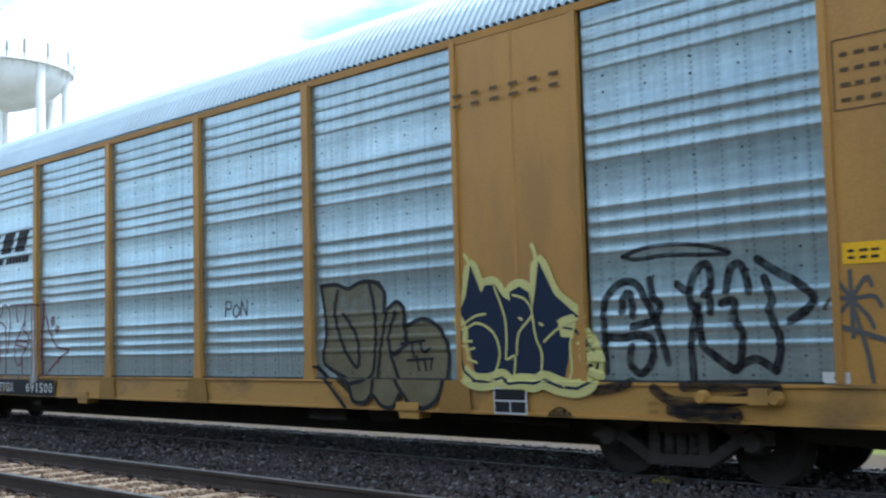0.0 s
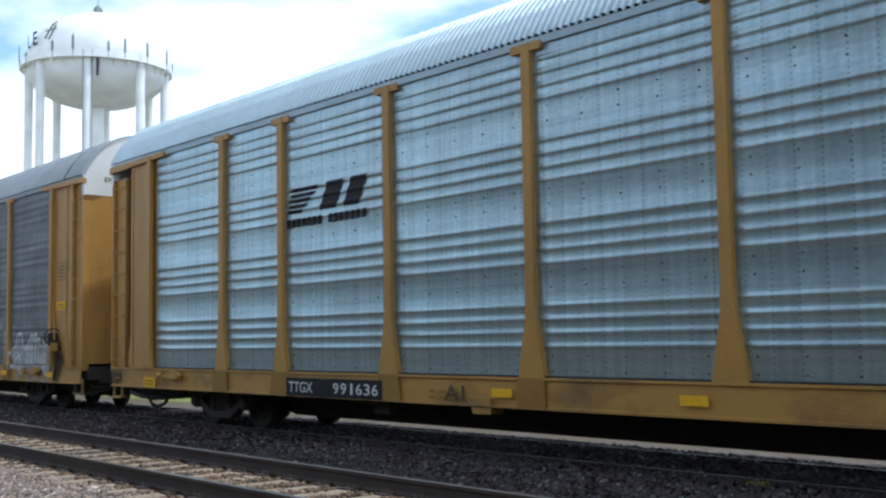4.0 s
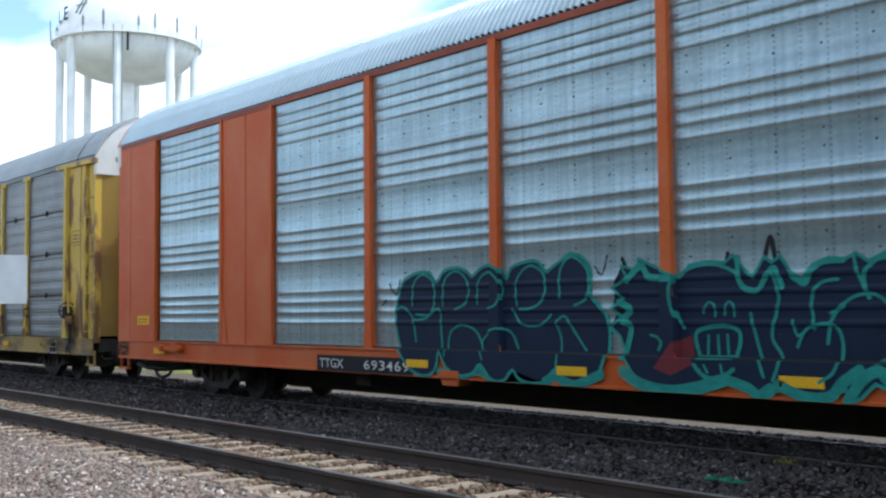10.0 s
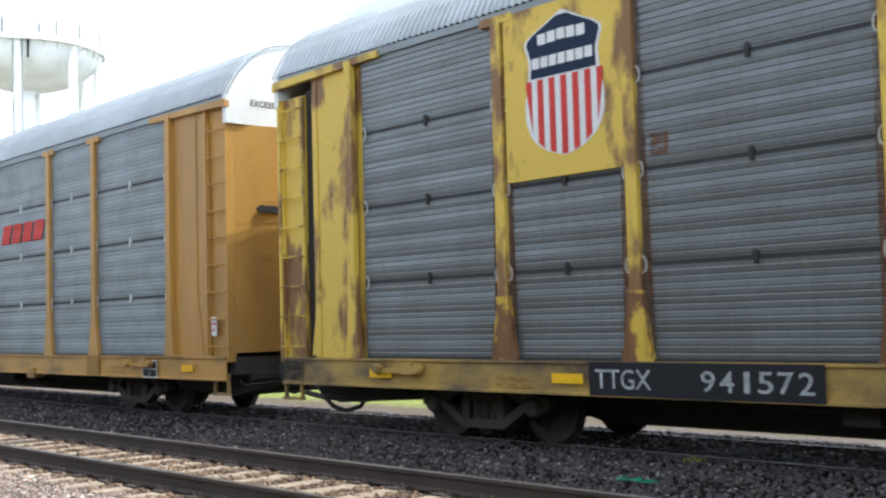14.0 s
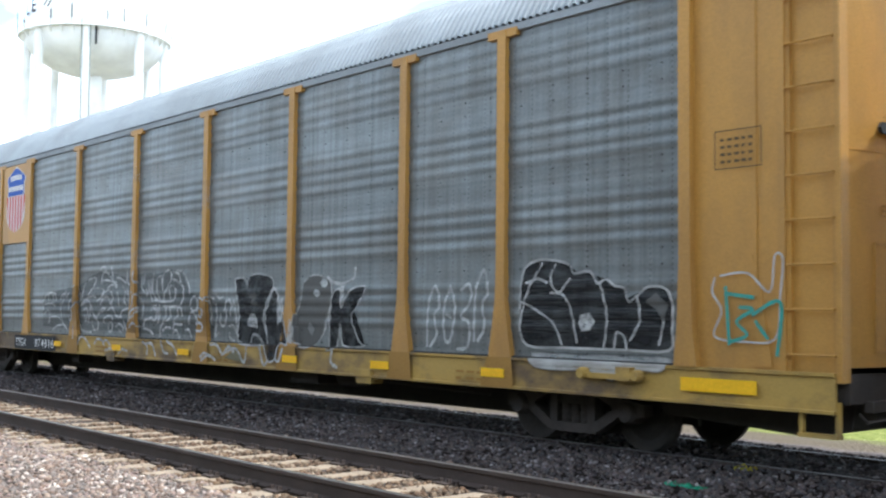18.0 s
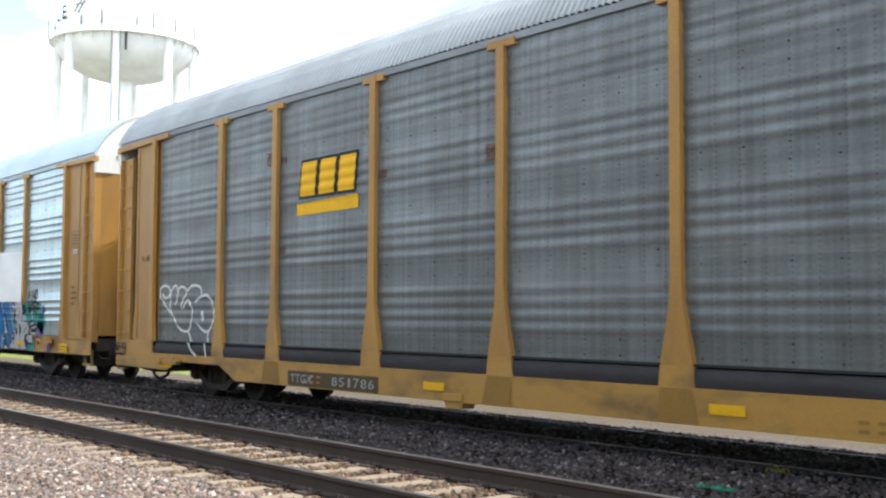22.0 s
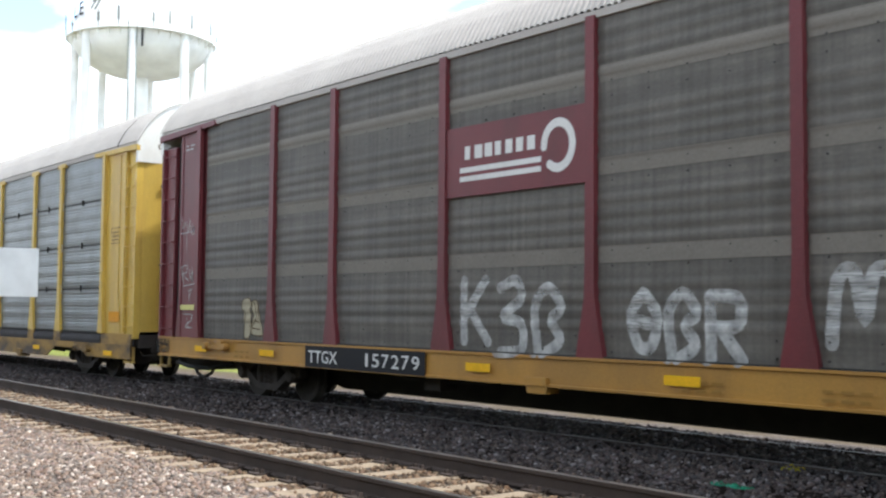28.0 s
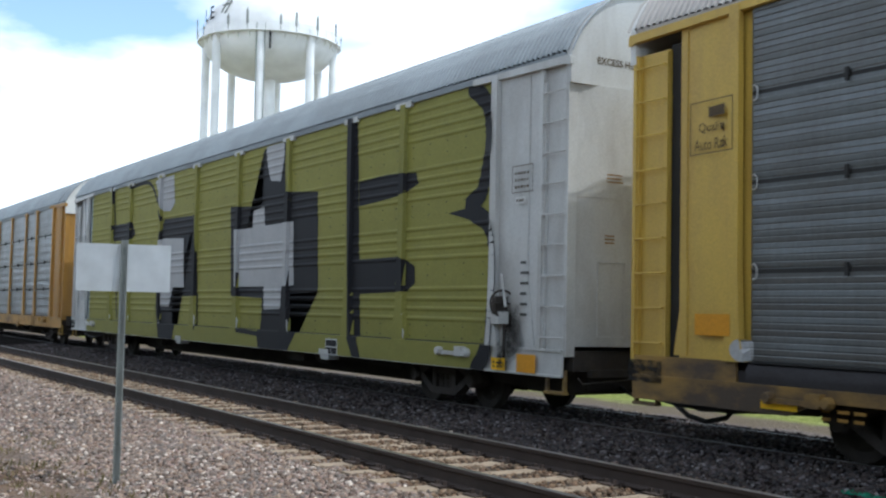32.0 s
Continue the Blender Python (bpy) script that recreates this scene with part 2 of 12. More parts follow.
M_POST = material("galvanised_post", (0.30, 0.32, 0.30), 0.55, 0.5)
M_BOARD = material("bare_aluminium_board", (0.62, 0.65, 0.66), 0.4, 0.35, second=(0.54, 0.57, 0.58), scale=1.2, fine=5.0, bump=0.02)
M_TOWER = material("tower_white_paint", (0.93, 0.94, 0.94), 0.45, second=(0.82, 0.83, 0.82), scale=0.2, fine=0.4, bump=0.0)


def ground_material():
    m = bpy.data.materials.new("ground_cover")
    m.use_nodes = True
    nt = m.node_tree
    b = nt.nodes["Principled BSDF"]
    b.inputs["Roughness"].default_value, b.inputs["Specular IOR Level"].default_value = 0.95, 0.05
    geo = nt.nodes.new("ShaderNodeNewGeometry")
    sep = nt.nodes.new("ShaderNodeSeparateXYZ")
    nt.links.new(geo.outputs["Position"], sep.inputs[0])
    wob = nt.nodes.new("ShaderNodeTexNoise")
    wob.inputs["Scale"].default_value, wob.inputs["Detail"].default_value = 0.9, 5.0
    nt.links.new(geo.outputs["Position"], wob.inputs["Vector"])
    wide = nt.nodes.new("ShaderNodeMath")
    wide.operation = "MULTIPLY_ADD"
    wide.inputs[1].default_value = 2.4
    nt.links.new(wob.outputs["Fac"], wide.inputs[0])
    nt.links.new(sep.outputs["Y"], wide.inputs[2])
    vor = nt.nodes.new("ShaderNodeTexVoronoi")
    vor.inputs["Scale"].default_value = 17.0
    nt.links.new(geo.outputs["Position"], vor.inputs["Vector"])
    stone = nt.nodes.new("ShaderNodeValToRGB")
    el = stone.color_ramp.elements
    el[0].color, el[1].color = (0.09, 0.075, 0.068, 1), (0.24, 0.205, 0.19, 1)
    nt.links.new(vor.outputs["Color"], stone.inputs["Fac"])
    grass = nt.nodes.new("ShaderNodeValToRGB")
    gn = nt.nodes.new("ShaderNodeTexNoise")
    gn.inputs["Scale"].default_value, gn.inputs["Detail"].default_value = 6.0, 6.0
    nt.links.new(geo.outputs["Position"], gn.inputs["Vector"])
    grass.color_ramp.elements[0].position, grass.color_ramp.elements[1].position = 0.35, 0.7
    grass.color_ramp.elements[0].color, grass.color_ramp.elements[1].color = (0.15, 0.18, 0.035, 1), (0.33, 0.35, 0.11, 1)
    nt.links.new(gn.outputs["Fac"], grass.inputs["Fac"])
    # oil-stained ballast, with the train's shade painted into the same darkening
    oil_shade = nt.nodes.new("ShaderNodeMapRange")
    oil_shade.inputs["From Min"].default_value, oil_shade.inputs["From Max"].default_value = 6.0, 9.0
    nt.links.new(wide.outputs[0], oil_shade.inputs["Value"])
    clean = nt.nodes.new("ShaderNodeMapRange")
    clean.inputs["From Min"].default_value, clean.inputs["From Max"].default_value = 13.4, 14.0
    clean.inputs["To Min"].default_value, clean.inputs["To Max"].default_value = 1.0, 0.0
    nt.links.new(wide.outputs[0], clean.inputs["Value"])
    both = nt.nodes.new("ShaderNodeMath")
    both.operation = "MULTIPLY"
    nt.links.new(oil_shade.outputs["Result"], both.inputs[0])
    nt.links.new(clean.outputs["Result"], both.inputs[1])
    darkened = nt.nodes.new("ShaderNodeMix")
    darkened.data_type = "RGBA"
    darkened.blend_type = "MULTIPLY"
    darkened.inputs["B"].default_value = (0.09, 0.082, 0.08, 1)
    nt.links.new(both.outputs[0], darkened.inputs["Factor"])
    nt.links.new(stone.outputs["Color"], darkened.inputs["A"])
    lime = nt.nodes.new("ShaderNodeMapRange")
    lime.inputs["From Min"].default_value, lime.inputs["From Max"].default_value = 14.0, 14.5
    nt.links.new(wide.outputs[0], lime.inputs["Value"])
    chip = nt.nodes.new("ShaderNodeMix")
    chip.data_type = "RGBA"
    chip.inputs["B"].default_value = (0.15, 0.12, 0.085, 1)
    nt.links.new(lime.outputs["Result"], chip.inputs["Factor"])
    nt.links.new(darkened.outputs["Result"], chip.inputs["A"])
    sel = nt.nodes.new("ShaderNodeMapRange")
    sel.inputs["From Min"].default_value, sel.inputs["From Max"].default_value = 15.5, 16.1
    nt.links.new(wide.outputs[0], sel.inputs["Value"])
    mix = nt.nodes.new("ShaderNodeMix")
    mix.data_type = "RGBA"
    nt.links.new(sel.outputs["Result"], mix.inputs["Factor"])
    nt.links.new(chip.outputs["Result"], mix.inputs["A"])
    away = nt.nodes.new("ShaderNodeMapRange")
    away.inputs["From Min"].default_value, away.inputs["From Max"].default_value = 22.0, 50.0
    nt.links.new(sep.outputs["Y"], away.inputs["Value"])
    dry = nt.nodes.new("ShaderNodeMix")
    dry.data_type = "RGBA"
    dry.inputs["B"].default_value = (0.2, 0.185, 0.14, 1)
    nt.links.new(away.outputs["Result"], dry.inputs["Factor"])
    nt.links.new(grass.outputs["Color"], dry.inputs["A"])
    nt.links.new(dry.outputs["Result"], mix.inputs["B"])
    # bare brown soil on the camera's side of the ballast
    soil = nt.nodes.new("ShaderNodeMapRange")
    soil.inputs["From Min"].default_value, soil.inputs["From Max"].default_value = 3.6, 4.4
    soil.inputs["To Min"].default_value, soil.inputs["To Max"].default_value = 0.8, 0.0
    nt.links.new(wide.outputs[0], soil.inputs["Value"])
    earth = nt.nodes.new("ShaderNodeMix")
    earth.data_type = "RGBA"
    earth.inputs["B"].default_value = (0.19, 0.125, 0.08, 1)
    nt.links.new(soil.outputs["Result"], earth.inputs["Factor"])
    nt.links.new(mix.outputs["Result"], earth.inputs["A"])
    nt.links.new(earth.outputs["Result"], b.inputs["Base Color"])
    bp = nt.nodes.new("ShaderNodeBump")
    bp.inputs["Strength"].default_value, bp.inputs["Distance"].default_value = 0.9, 0.04
    nt.links.new(vor.outputs["Distance"], bp.inputs["Height"])
    nt.links.new(bp.outputs["Normal"], b.inputs["Normal"])
    return m


M_GROUND = ground_material()


# ---------------------------------------------------------------- mesh building
class Shape:
    """Collects vertices and faces of one mesh."""

    def __init__(self):
        self.v, self.f = [], []

    def add(self, verts, faces):
        n = len(self.v)
        self.v += [tuple(p) for p in verts]
        self.f += [tuple(i + n for i in q) for q in faces]
        return self

    def box(self, x0, x1, y0, y1, z0, z1):
        x0, x1, y0, y1, z0, z1 = min(x0, x1), max(x0, x1), min(y0, y1), max(y0, y1), min(z0, z1), max(z0, z1)
        return self.add([(x0, y0, z0), (x1, y0, z0), (x1, y1, z0), (x0, y1, z0), (x0, y0, z1), (x1, y0, z1), (x1, y1, z1), (x0, y1, z1)],
                        [(0, 3, 2, 1), (4, 5, 6, 7), (0, 1, 5, 4), (1, 2, 6, 5), (2, 3, 7, 6), (3, 0, 4, 7)])

    def prism(self, outline, axis, a, b):
        """An outline in the two other axes (in xyz order), drawn out along axis from a to b."""
        def put(p, d):
            q = list(p)
            q.insert("xyz".index(axis), d)
            return q
        n = len(outline)
        faces = [(i, (i + 1) % n, (i + 1) % n + n, i + n) for i in range(n)]
        return self.add([put(p, a) for p in outline] + [put(p, b) for p in outline], faces + [tuple(range(n))[::-1], tuple(range(n, 2 * n))])

    def tube(self, pts, r, n=8):
        rings = []
        for i, p in enumerate(pts):
            d = (Vector(pts[min(i + 1, len(pts) - 1)]) - Vector(pts[max(i - 1, 0)])).normalized()
            s = d.orthogonal().normalized()
            t = d.cross(s)
            rings.append([Vector(p) + r * (math.cos(k * math.tau / n) * s + math.sin(k * math.tau / n) * t) for k in range(n)])
        if len(pts) > 2:
            for i in range(1, len(rings)):
                best = min(range(n), key=lambda o: sum((rings[i][(k + o) % n] - rings[i - 1][k]).length for k in range(n)))
                rings[i] = [rings[i][(k + best) % n] for k in range(n)]
        m = len(rings)
        faces = [(i * n + k, i * n + (k + 1) % n, (i + 1) * n + (k + 1) % n, (i + 1) * n + k) for i in range(m - 1) for k in range(n)]
        return self.add([p for q in rings for p in q], faces + [tuple(range(n))[::-1], tuple(range((m - 1) * n, m * n))])

    def lathe(self, profile, axis="z", n=24, centre=(0, 0, 0)):
        """Profile of (radius, height) pairs turned about an axis."""
        verts, faces, m = [], [], len(profile)
        for k in range(n):
            c, s = math.cos(k * math.tau / n), math.sin(k * math.tau / n)
            for r, h in profile:
                p = {"z": (r * c, r * s, h), "y": (r * c, h, r * s), "x": (h, r * c, r * s)}[axis]
                verts.append([a + b for a, b in zip(p, centre)])
        for k in range(n):
            for i in range(m - 1):
                faces.append((k * m + i, ((k + 1) % n) * m + i, ((k + 1) % n) * m + i + 1, k * m + i + 1))
        return self.add(verts, faces)

    def mesh(self, name, mat, smooth=False):
        me = bpy.data.meshes.new(name)
        me.from_pydata(self.v, [], self.f)
        bm = bmesh.new()
        bm.from_mesh(me)
        bmesh.ops.recalc_face_normals(bm, faces=bm.faces)
        bm.to_mesh(me)
        bm.free()
        me.materials.append(mat)
        if smooth:
            me.shade_smooth()
            me.set_sharp_from_angle(angle=radians(35))
        return me


def part(name, shape, mat, parent, label="", at=None, smooth=False):
    """One mesh object under a thing or a part. shape: a Shape, or a mesh that is shared."""
    me = shape if isinstance(shape, bpy.types.Mesh) else shape.mesh(name, mat, smooth)
    ob = new(name, me)
    ob.parent = parent
    if at is not None:
        ob.matrix_basis = at
    return tagged(ob, label) if label else ob


MESHES = {}


def shared(key, build, mat, smooth=False):
    """The mesh of that key and material, built at its first use."""
    k = (key, mat.name)
    if k not in MESHES:
        MESHES[k] = build().mesh(str(key[0] if isinstance(key, tuple) else key), mat, smooth)
    return MESHES[k]


# ---------------------------------------------------------------- ground and tracks
TRACK_Y, TRAIN_Y, TRAIN_Z = 6.32, 10.97, 0.05
DROP = 0.17  # the train's rails lie this far under the cars' own zero


def ground_height(y):
    """Ballast profile across the two tracks."""
    pts = [(-60, -0.55), (0.5, -0.5), (3.2, -0.38), (4.7, -0.21), (5.0, -0.2), (7.7, -0.2), (8.3, -0.235), (9.2, -0.2), (10.0, -0.145), (12.0, -0.15), (12.6, -0.2), (13.6, -0.24), (15.5, -0.3), (19, -0.36), (40, -0.5), (3000, -0.5)]
    return float(np.interp(y, [p[0] for p in pts], [p[1] for p in pts]))


def build_ground():
    ys = [-3000, -300, -60, -20, -6, -2] + [0.5 + 0.25 * i for i in range(70)] + [19, 24, 40, 100, 400, 3000]
    xs = [-3000, -600, -200, -120] + [-80 + 1.0 * i for i in range(100)] + [40, 100, 300, 3000]
    verts = [(x, y, ground_height(y) + (0.035 * noise.noise((x * 0.9, y * 1.3, 0)) if -81 < x < 21 and 0 < y < 18.5 else 0)) for y in ys for x in xs]
    n = len(xs)
    faces = [(j * n + i, j * n + i + 1, (j + 1) * n + i + 1, (j + 1) * n + i) for j in range(len(ys) - 1) for i in range(n - 1)]
    ob = new("ground", Shape().add(verts, faces).mesh("ground", M_GROUND, True))
    tagged(ob, "grey crushed-stone ballast with green grass past the tracks", "ground", kind="structure")


build_ground()
# dark green of the added bank, which also darkens the sheets' reflections
M_BACKDROP = material("unseen_backdrop_dark", (0.045, 0.06, 0.03), 0.95, second=(0.02, 0.028, 0.015), scale=0.8, fine=8.0, bump=0.6)


def build_backdrop():
    """Closes the place behind the camera with an added, unseen bank that cuts skylight."""
    rnd = random.Random(8)
    xs = [-140 + 4 * i for i in range(61)]
    verts, faces = [], []
    for x in xs:
        # lower towards -x, so that the panels there reflect more bright sky
        h = (8.3 + rnd.uniform(-1.3, 1.3)) * float(np.interp(x, [-50, -22], [0.5, 1.0]))
        verts += [(x, -9.0, -0.6), (x, -10.0, h * 0.6), (x, -12.0, h), (x, -16.0, h), (x, -17.0, -0.6)]
    for i in range(len(xs) - 1):
        faces += [(5 * i + k, 5 * i + k + 1, 5 * i + k + 6, 5 * i + k + 5) for k in range(4)]
    tagged(new("backdrop", Shape().add(verts, faces).mesh("backdrop", M_BACKDROP, True)), "unseen dark bank added behind the camera to cut skylight on the cars", "bank", kind="structure")


build_backdrop()


def rail_outline():
    return [(-0.07, -0.172), (0.07, -0.172), (0.07, -0.16), (0.012, -0.14), (0.012, -0.045), (0.037, -0.035), (0.037, -0.004), (-0.037, -0.004), (-0.037, -0.035), (-0.012, -0.045), (-0.012, -0.14), (-0.07, -0.16)]


def tie_shape(seed):
    rnd = random.Random(seed)
    s = Shape()
    a, b = -1.3 + rnd.uniform(-0.05, 0.05), 1.3 + rnd.uniform(-0.05, 0.05)
    w = 0.115
    secs = []
    for k in range(6):
        y = a + (b - a) * k / 5
        e = rnd.uniform(-0.008, 0.008)
        secs.append([(-w + e, y, -0.36), (w + e, y, -0.36), (w + e, y, -0.2), (w - 0.02 + e, y, -0.178 + rnd.uniform(-0.006, 0.004)), (-w + 0.02 + e, y, -0.178 + rnd.uniform(-0.006, 0.004)), (-w + e, y, -0.2)])
    n = 6
    faces = [(i * n + k, i * n + (k + 1) % n, (i + 1) * n + (k + 1) % n, (i + 1) * n + k) for i in range(5) for k in range(n)]
    return s.add([p for q in secs for p in q], faces + [tuple(range(n))[::-1], tuple(range(5 * n, 6 * n))])


def build_track(y, z, label, tie_from, tie_to, head):
    track = tagged(new("railway_track"), label, "track", "railway tracks")
    track.location = (0, y, z)
    for side in (-0.755, 0.755):
        rail = part("rail", Shape().prism([(p[0] + side, p[1]) for p in rail_outline()], "x", -900, 300), M_RAIL, track)
        part("running_surface", Shape().box(-900, 300, side - 0.033, side + 0.033, -0.0042, 0.0), head, rail, "worn top of the rail")
    plates, rest = Shape(), Shape()
    i0, i1 = int(tie_from / 0.58), int(tie_to / 0.58)
    ties = [tie_shape(s).mesh("tie", M_TIE) for s in range(6)]
    rnd = random.Random(int(y * 10))
    for i in range(-500, 40):
        x = i * 0.58 + rnd.uniform(-0.03, 0.03)
        if i0 <= i <= i1:
            part("tie", ties[rnd.randrange(6)], None, track, at=pose(x, rnd.uniform(-0.05, 0.05), 0, 0, 0, rnd.uniform(-1.5, 1.5)))
            for side in (-0.755, 0.755):
                plates.box(x - 0.1, x + 0.1, side - 0.18, side + 0.18, -0.178, -0.16)
                for sx in (-0.06, 0.06):
                    for sy in (-0.1, 0.1):
                        plates.box(x + sx - 0.014, x + sx + 0.014, side + sy - 0.02, side + sy + 0.02, -0.16, -0.125)
                # rail anchors
                for sx in (-0.14, 0.14):
                    plates.box(x + sx - 0.012, x + sx + 0.012, side - 0.09, side + 0.09, -0.19, -0.145)
        else:
            rest.box(x - 0.115, x + 0.115, -1.3, 1.3, -0.36, -0.178)
    tagged(part("track_hardware", plates, M_RAIL, track, "rusty tie plates, spikes and rail anchors"), kind="stuff")
    tagged(part("distant_timber", rest, M_TIE, track), kind="stuff")
    return track


build_track(TRACK_Y, 0.0, "railway track with rusty rails on bleached wooden ties", -70, 2, M_RAILTOP)
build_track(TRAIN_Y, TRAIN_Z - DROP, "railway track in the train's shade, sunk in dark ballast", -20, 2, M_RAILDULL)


def build_stones(fields, mat, label, seed):
    """Loose ballast stones strewn over fields of (x0, x1, y0, y1, count, radius)."""
    rng = np.random.default_rng(seed)
    base = np.array([(1, 0, 0), (-1, 0, 0), (0, 1, 0), (0, -1, 0), (0, 0, 1), (0, 0, -1), (0.6, 0.6, 0.5), (-0.6, -0.5, 0.6)])
    tri = np.array([(0, 6, 4), (6, 2, 4), (0, 2, 6), (2, 1, 4), (1, 7, 4), (7, 3, 4), (1, 3, 7), (3, 0, 4), (2, 0, 5), (1, 2, 5), (3, 1, 5), (0, 3, 5)])
    xs, ys, zs, rs = [], [], [], []
    for x0, x1, y0, y1, n, r in fields:
        x, y = rng.uniform(x0, x1, n), rng.uniform(y0, y1, n)
        keep = np.ones(n, bool)
        for ry in (TRACK_Y - 0.755, TRACK_Y + 0.755):
            keep &= np.abs(y - ry) > 0.12
        on_tie = (np.abs((x / 0.58 + 0.5) % 1 - 0.5) < 0.24) & (np.abs(y - TRACK_Y) < 1.33)
        keep &= ~(on_tie & (rng.uniform(0, 1, n) < np.where(np.abs(y - TRACK_Y) < 0.6, 0.82, 0.95)))
        x, y = x[keep], y[keep]
        xs.append(x), ys.append(y)
        zs.append(np.array([ground_height(v) for v in y]) + np.where(np.abs(y - TRACK_Y) < 1.4, 0.012, 0.005))
        rs.append(rng.uniform(0.6, 1.5, len(x)) * r)
    x, y, z, r = (np.concatenate(a) for a in (xs, ys, zs, rs))
    n = len(x)
    a = rng.uniform(0, math.tau, (n, 3))
    ca, sa = np.cos(a), np.sin(a)
    v = base[None] * rng.uniform(0.65, 1.15, (n, 8, 1)) * r[:, None, None] * rng.uniform(0.7, 1.3, (n, 1, 3))
    vx, vy = v[..., 0] * ca[:, :1] - v[..., 1] * sa[:, :1], v[..., 0] * sa[:, :1] + v[..., 1] * ca[:, :1]
    vy, vz = vy * ca[:, 1:2] - v[..., 2] * sa[:, 1:2], vy * sa[:, 1:2] + v[..., 2] * ca[:, 1:2]
    co = np.stack([vx + x[:, None], vy + y[:, None], vz * 0.8 + z[:, None]], -1).reshape(-1, 3)
    idx = (tri[None] + 8 * np.arange(n)[:, None, None]).reshape(-1)
    me = bpy.data.meshes.new("ballast_stones")
    me.vertices.add(len(co)), me.loops.add(len(idx)), me.polygons.add(len(idx) // 3)
    me.vertices.foreach_set("co", co.ravel().astype(np.float32))
    me.loops.foreach_set("vertex_index", idx.astype(np.int32))
    me.polygons.foreach_set("loop_start", np.arange(0, len(idx), 3, dtype=np.int32))
    me.update(calc_edges=True)
    me.materials.append(mat)
    tagged(new("ballast_stones", me), label, "ballast", kind="stuff")


def pebble_material(name, dark, middle, light):
    m = bpy.data.materials.new(name)
    m.use_nodes = True
    nt = m.node_tree
    b = nt.nodes["Principled BSDF"]
    b.inputs["Roughness"].default_value, b.inputs["Specular IOR Level"].default_value = 0.9, 0.2
    geo = nt.nodes.new("ShaderNodeNewGeometry")
    r = nt.nodes.new("ShaderNodeValToRGB")
    e = r.color_ramp.elements
    e[0].color, e[1].color = (*dark, 1), (*light, 1)
    for at, c in ((0.22, (middle[0] * 0.95, middle[1] * 0.78, middle[2] * 0.7)), (0.4, (middle[0] * 0.7, middle[1] * 0.74, middle[2] * 0.8)), (0.6, middle), (0.78, (middle[0] * 1.45, middle[1] * 1.3, middle[2] * 1.15)), (0.88, (middle[0] * 1.1, middle[1] * 0.95, middle[2] * 1.0))):
        e.new(at).color = (*c, 1)
    nt.links.new(geo.outputs["Random Per Island"], r.inputs["Fac"])
    nt.links.new(r.outputs["Color"], b.inputs["Base Color"])
    return m


M_PEBBLE = pebble_material("mixed_ballast", (0.09, 0.077, 0.07), (0.28, 0.232, 0.196), (0.74, 0.65, 0.56))
# stone colours hold both the oil stain and the train's shade
M_PEBBLE_OIL_SHADE = pebble_material("oil_shade_ballast", (0.036, 0.032, 0.033), (0.077, 0.069, 0.069), (0.25, 0.235, 0.235))
build_stones(((-15, -3.5, 2.9, 5.2, 17000, 0.028), (-15, -3.5, 1.6, 3.0, 3500, 0.024), (-32, -15, 2.7, 5.2, 11000, 0.032), (-32, -15, 1.6, 2.7, 1500, 0.028), 
              (-80, -32, 2, 5.2, 9000, 0.04)), M_PEBBLE, "loose grey and tan crushed ballast stones beside the track", 5)
M_PEBBLE_TRACK = pebble_material("track_ballast", (0.075, 0.053, 0.038), (0.17, 0.125, 0.085), (0.4, 0.31, 0.22))
build_stones(((-15, -3.0, 5.0, 7.7, 13000, 0.028), (-45, -15, 5.0, 7.7, 12000, 0.032)), M_PEBBLE_TRACK, "brown dusty ballast stones between the rails", 7)
build_stones(((-15, -2.5, 7.6, 10.12, 11000, 0.028), (-45, -15, 7.6, 10.1, 11000, 0.032), (-40, -2.5, 10.3, 12.3, 9000, 0.034)), M_PEBBLE_OIL_SHADE, "ballast stones between the two tracks, coloured dark for oil stains and the train's shade", 6)
# sunlit sparkles along the rail, put in as paler stones
build_stones(((-15, -2.5, 7.2, 8.3, 900, 0.026), (-40, -15, 7.2, 8.3, 1300, 0.03)), M_PEBBLE, "scattered pale stones standing in for sunlit sparkles beside the rail", 9)

M_MARK_GREEN = pebble_material("green_marking_paint", (0.01, 0.10, 0.06), (0.02, 0.22, 0.13), (0.05, 0.3, 0.2))
M_MARK_YELLOW = pebble_material("yellow_marking_paint", (0.12, 0.1, 0.01), (0.25, 0.22, 0.02), (0.4, 0.34, 0.05))
build_stones(((-7.0, -6.55, 8.8, 8.92, 60, 0.03),), M_MARK_GREEN, "stones sprayed with green marking paint", 11)
build_stones(((-6.98, -6.78, 9.9, 10.1, 40, 0.03),), M_MARK_YELLOW, "stones sprayed with yellow marking paint", 12)


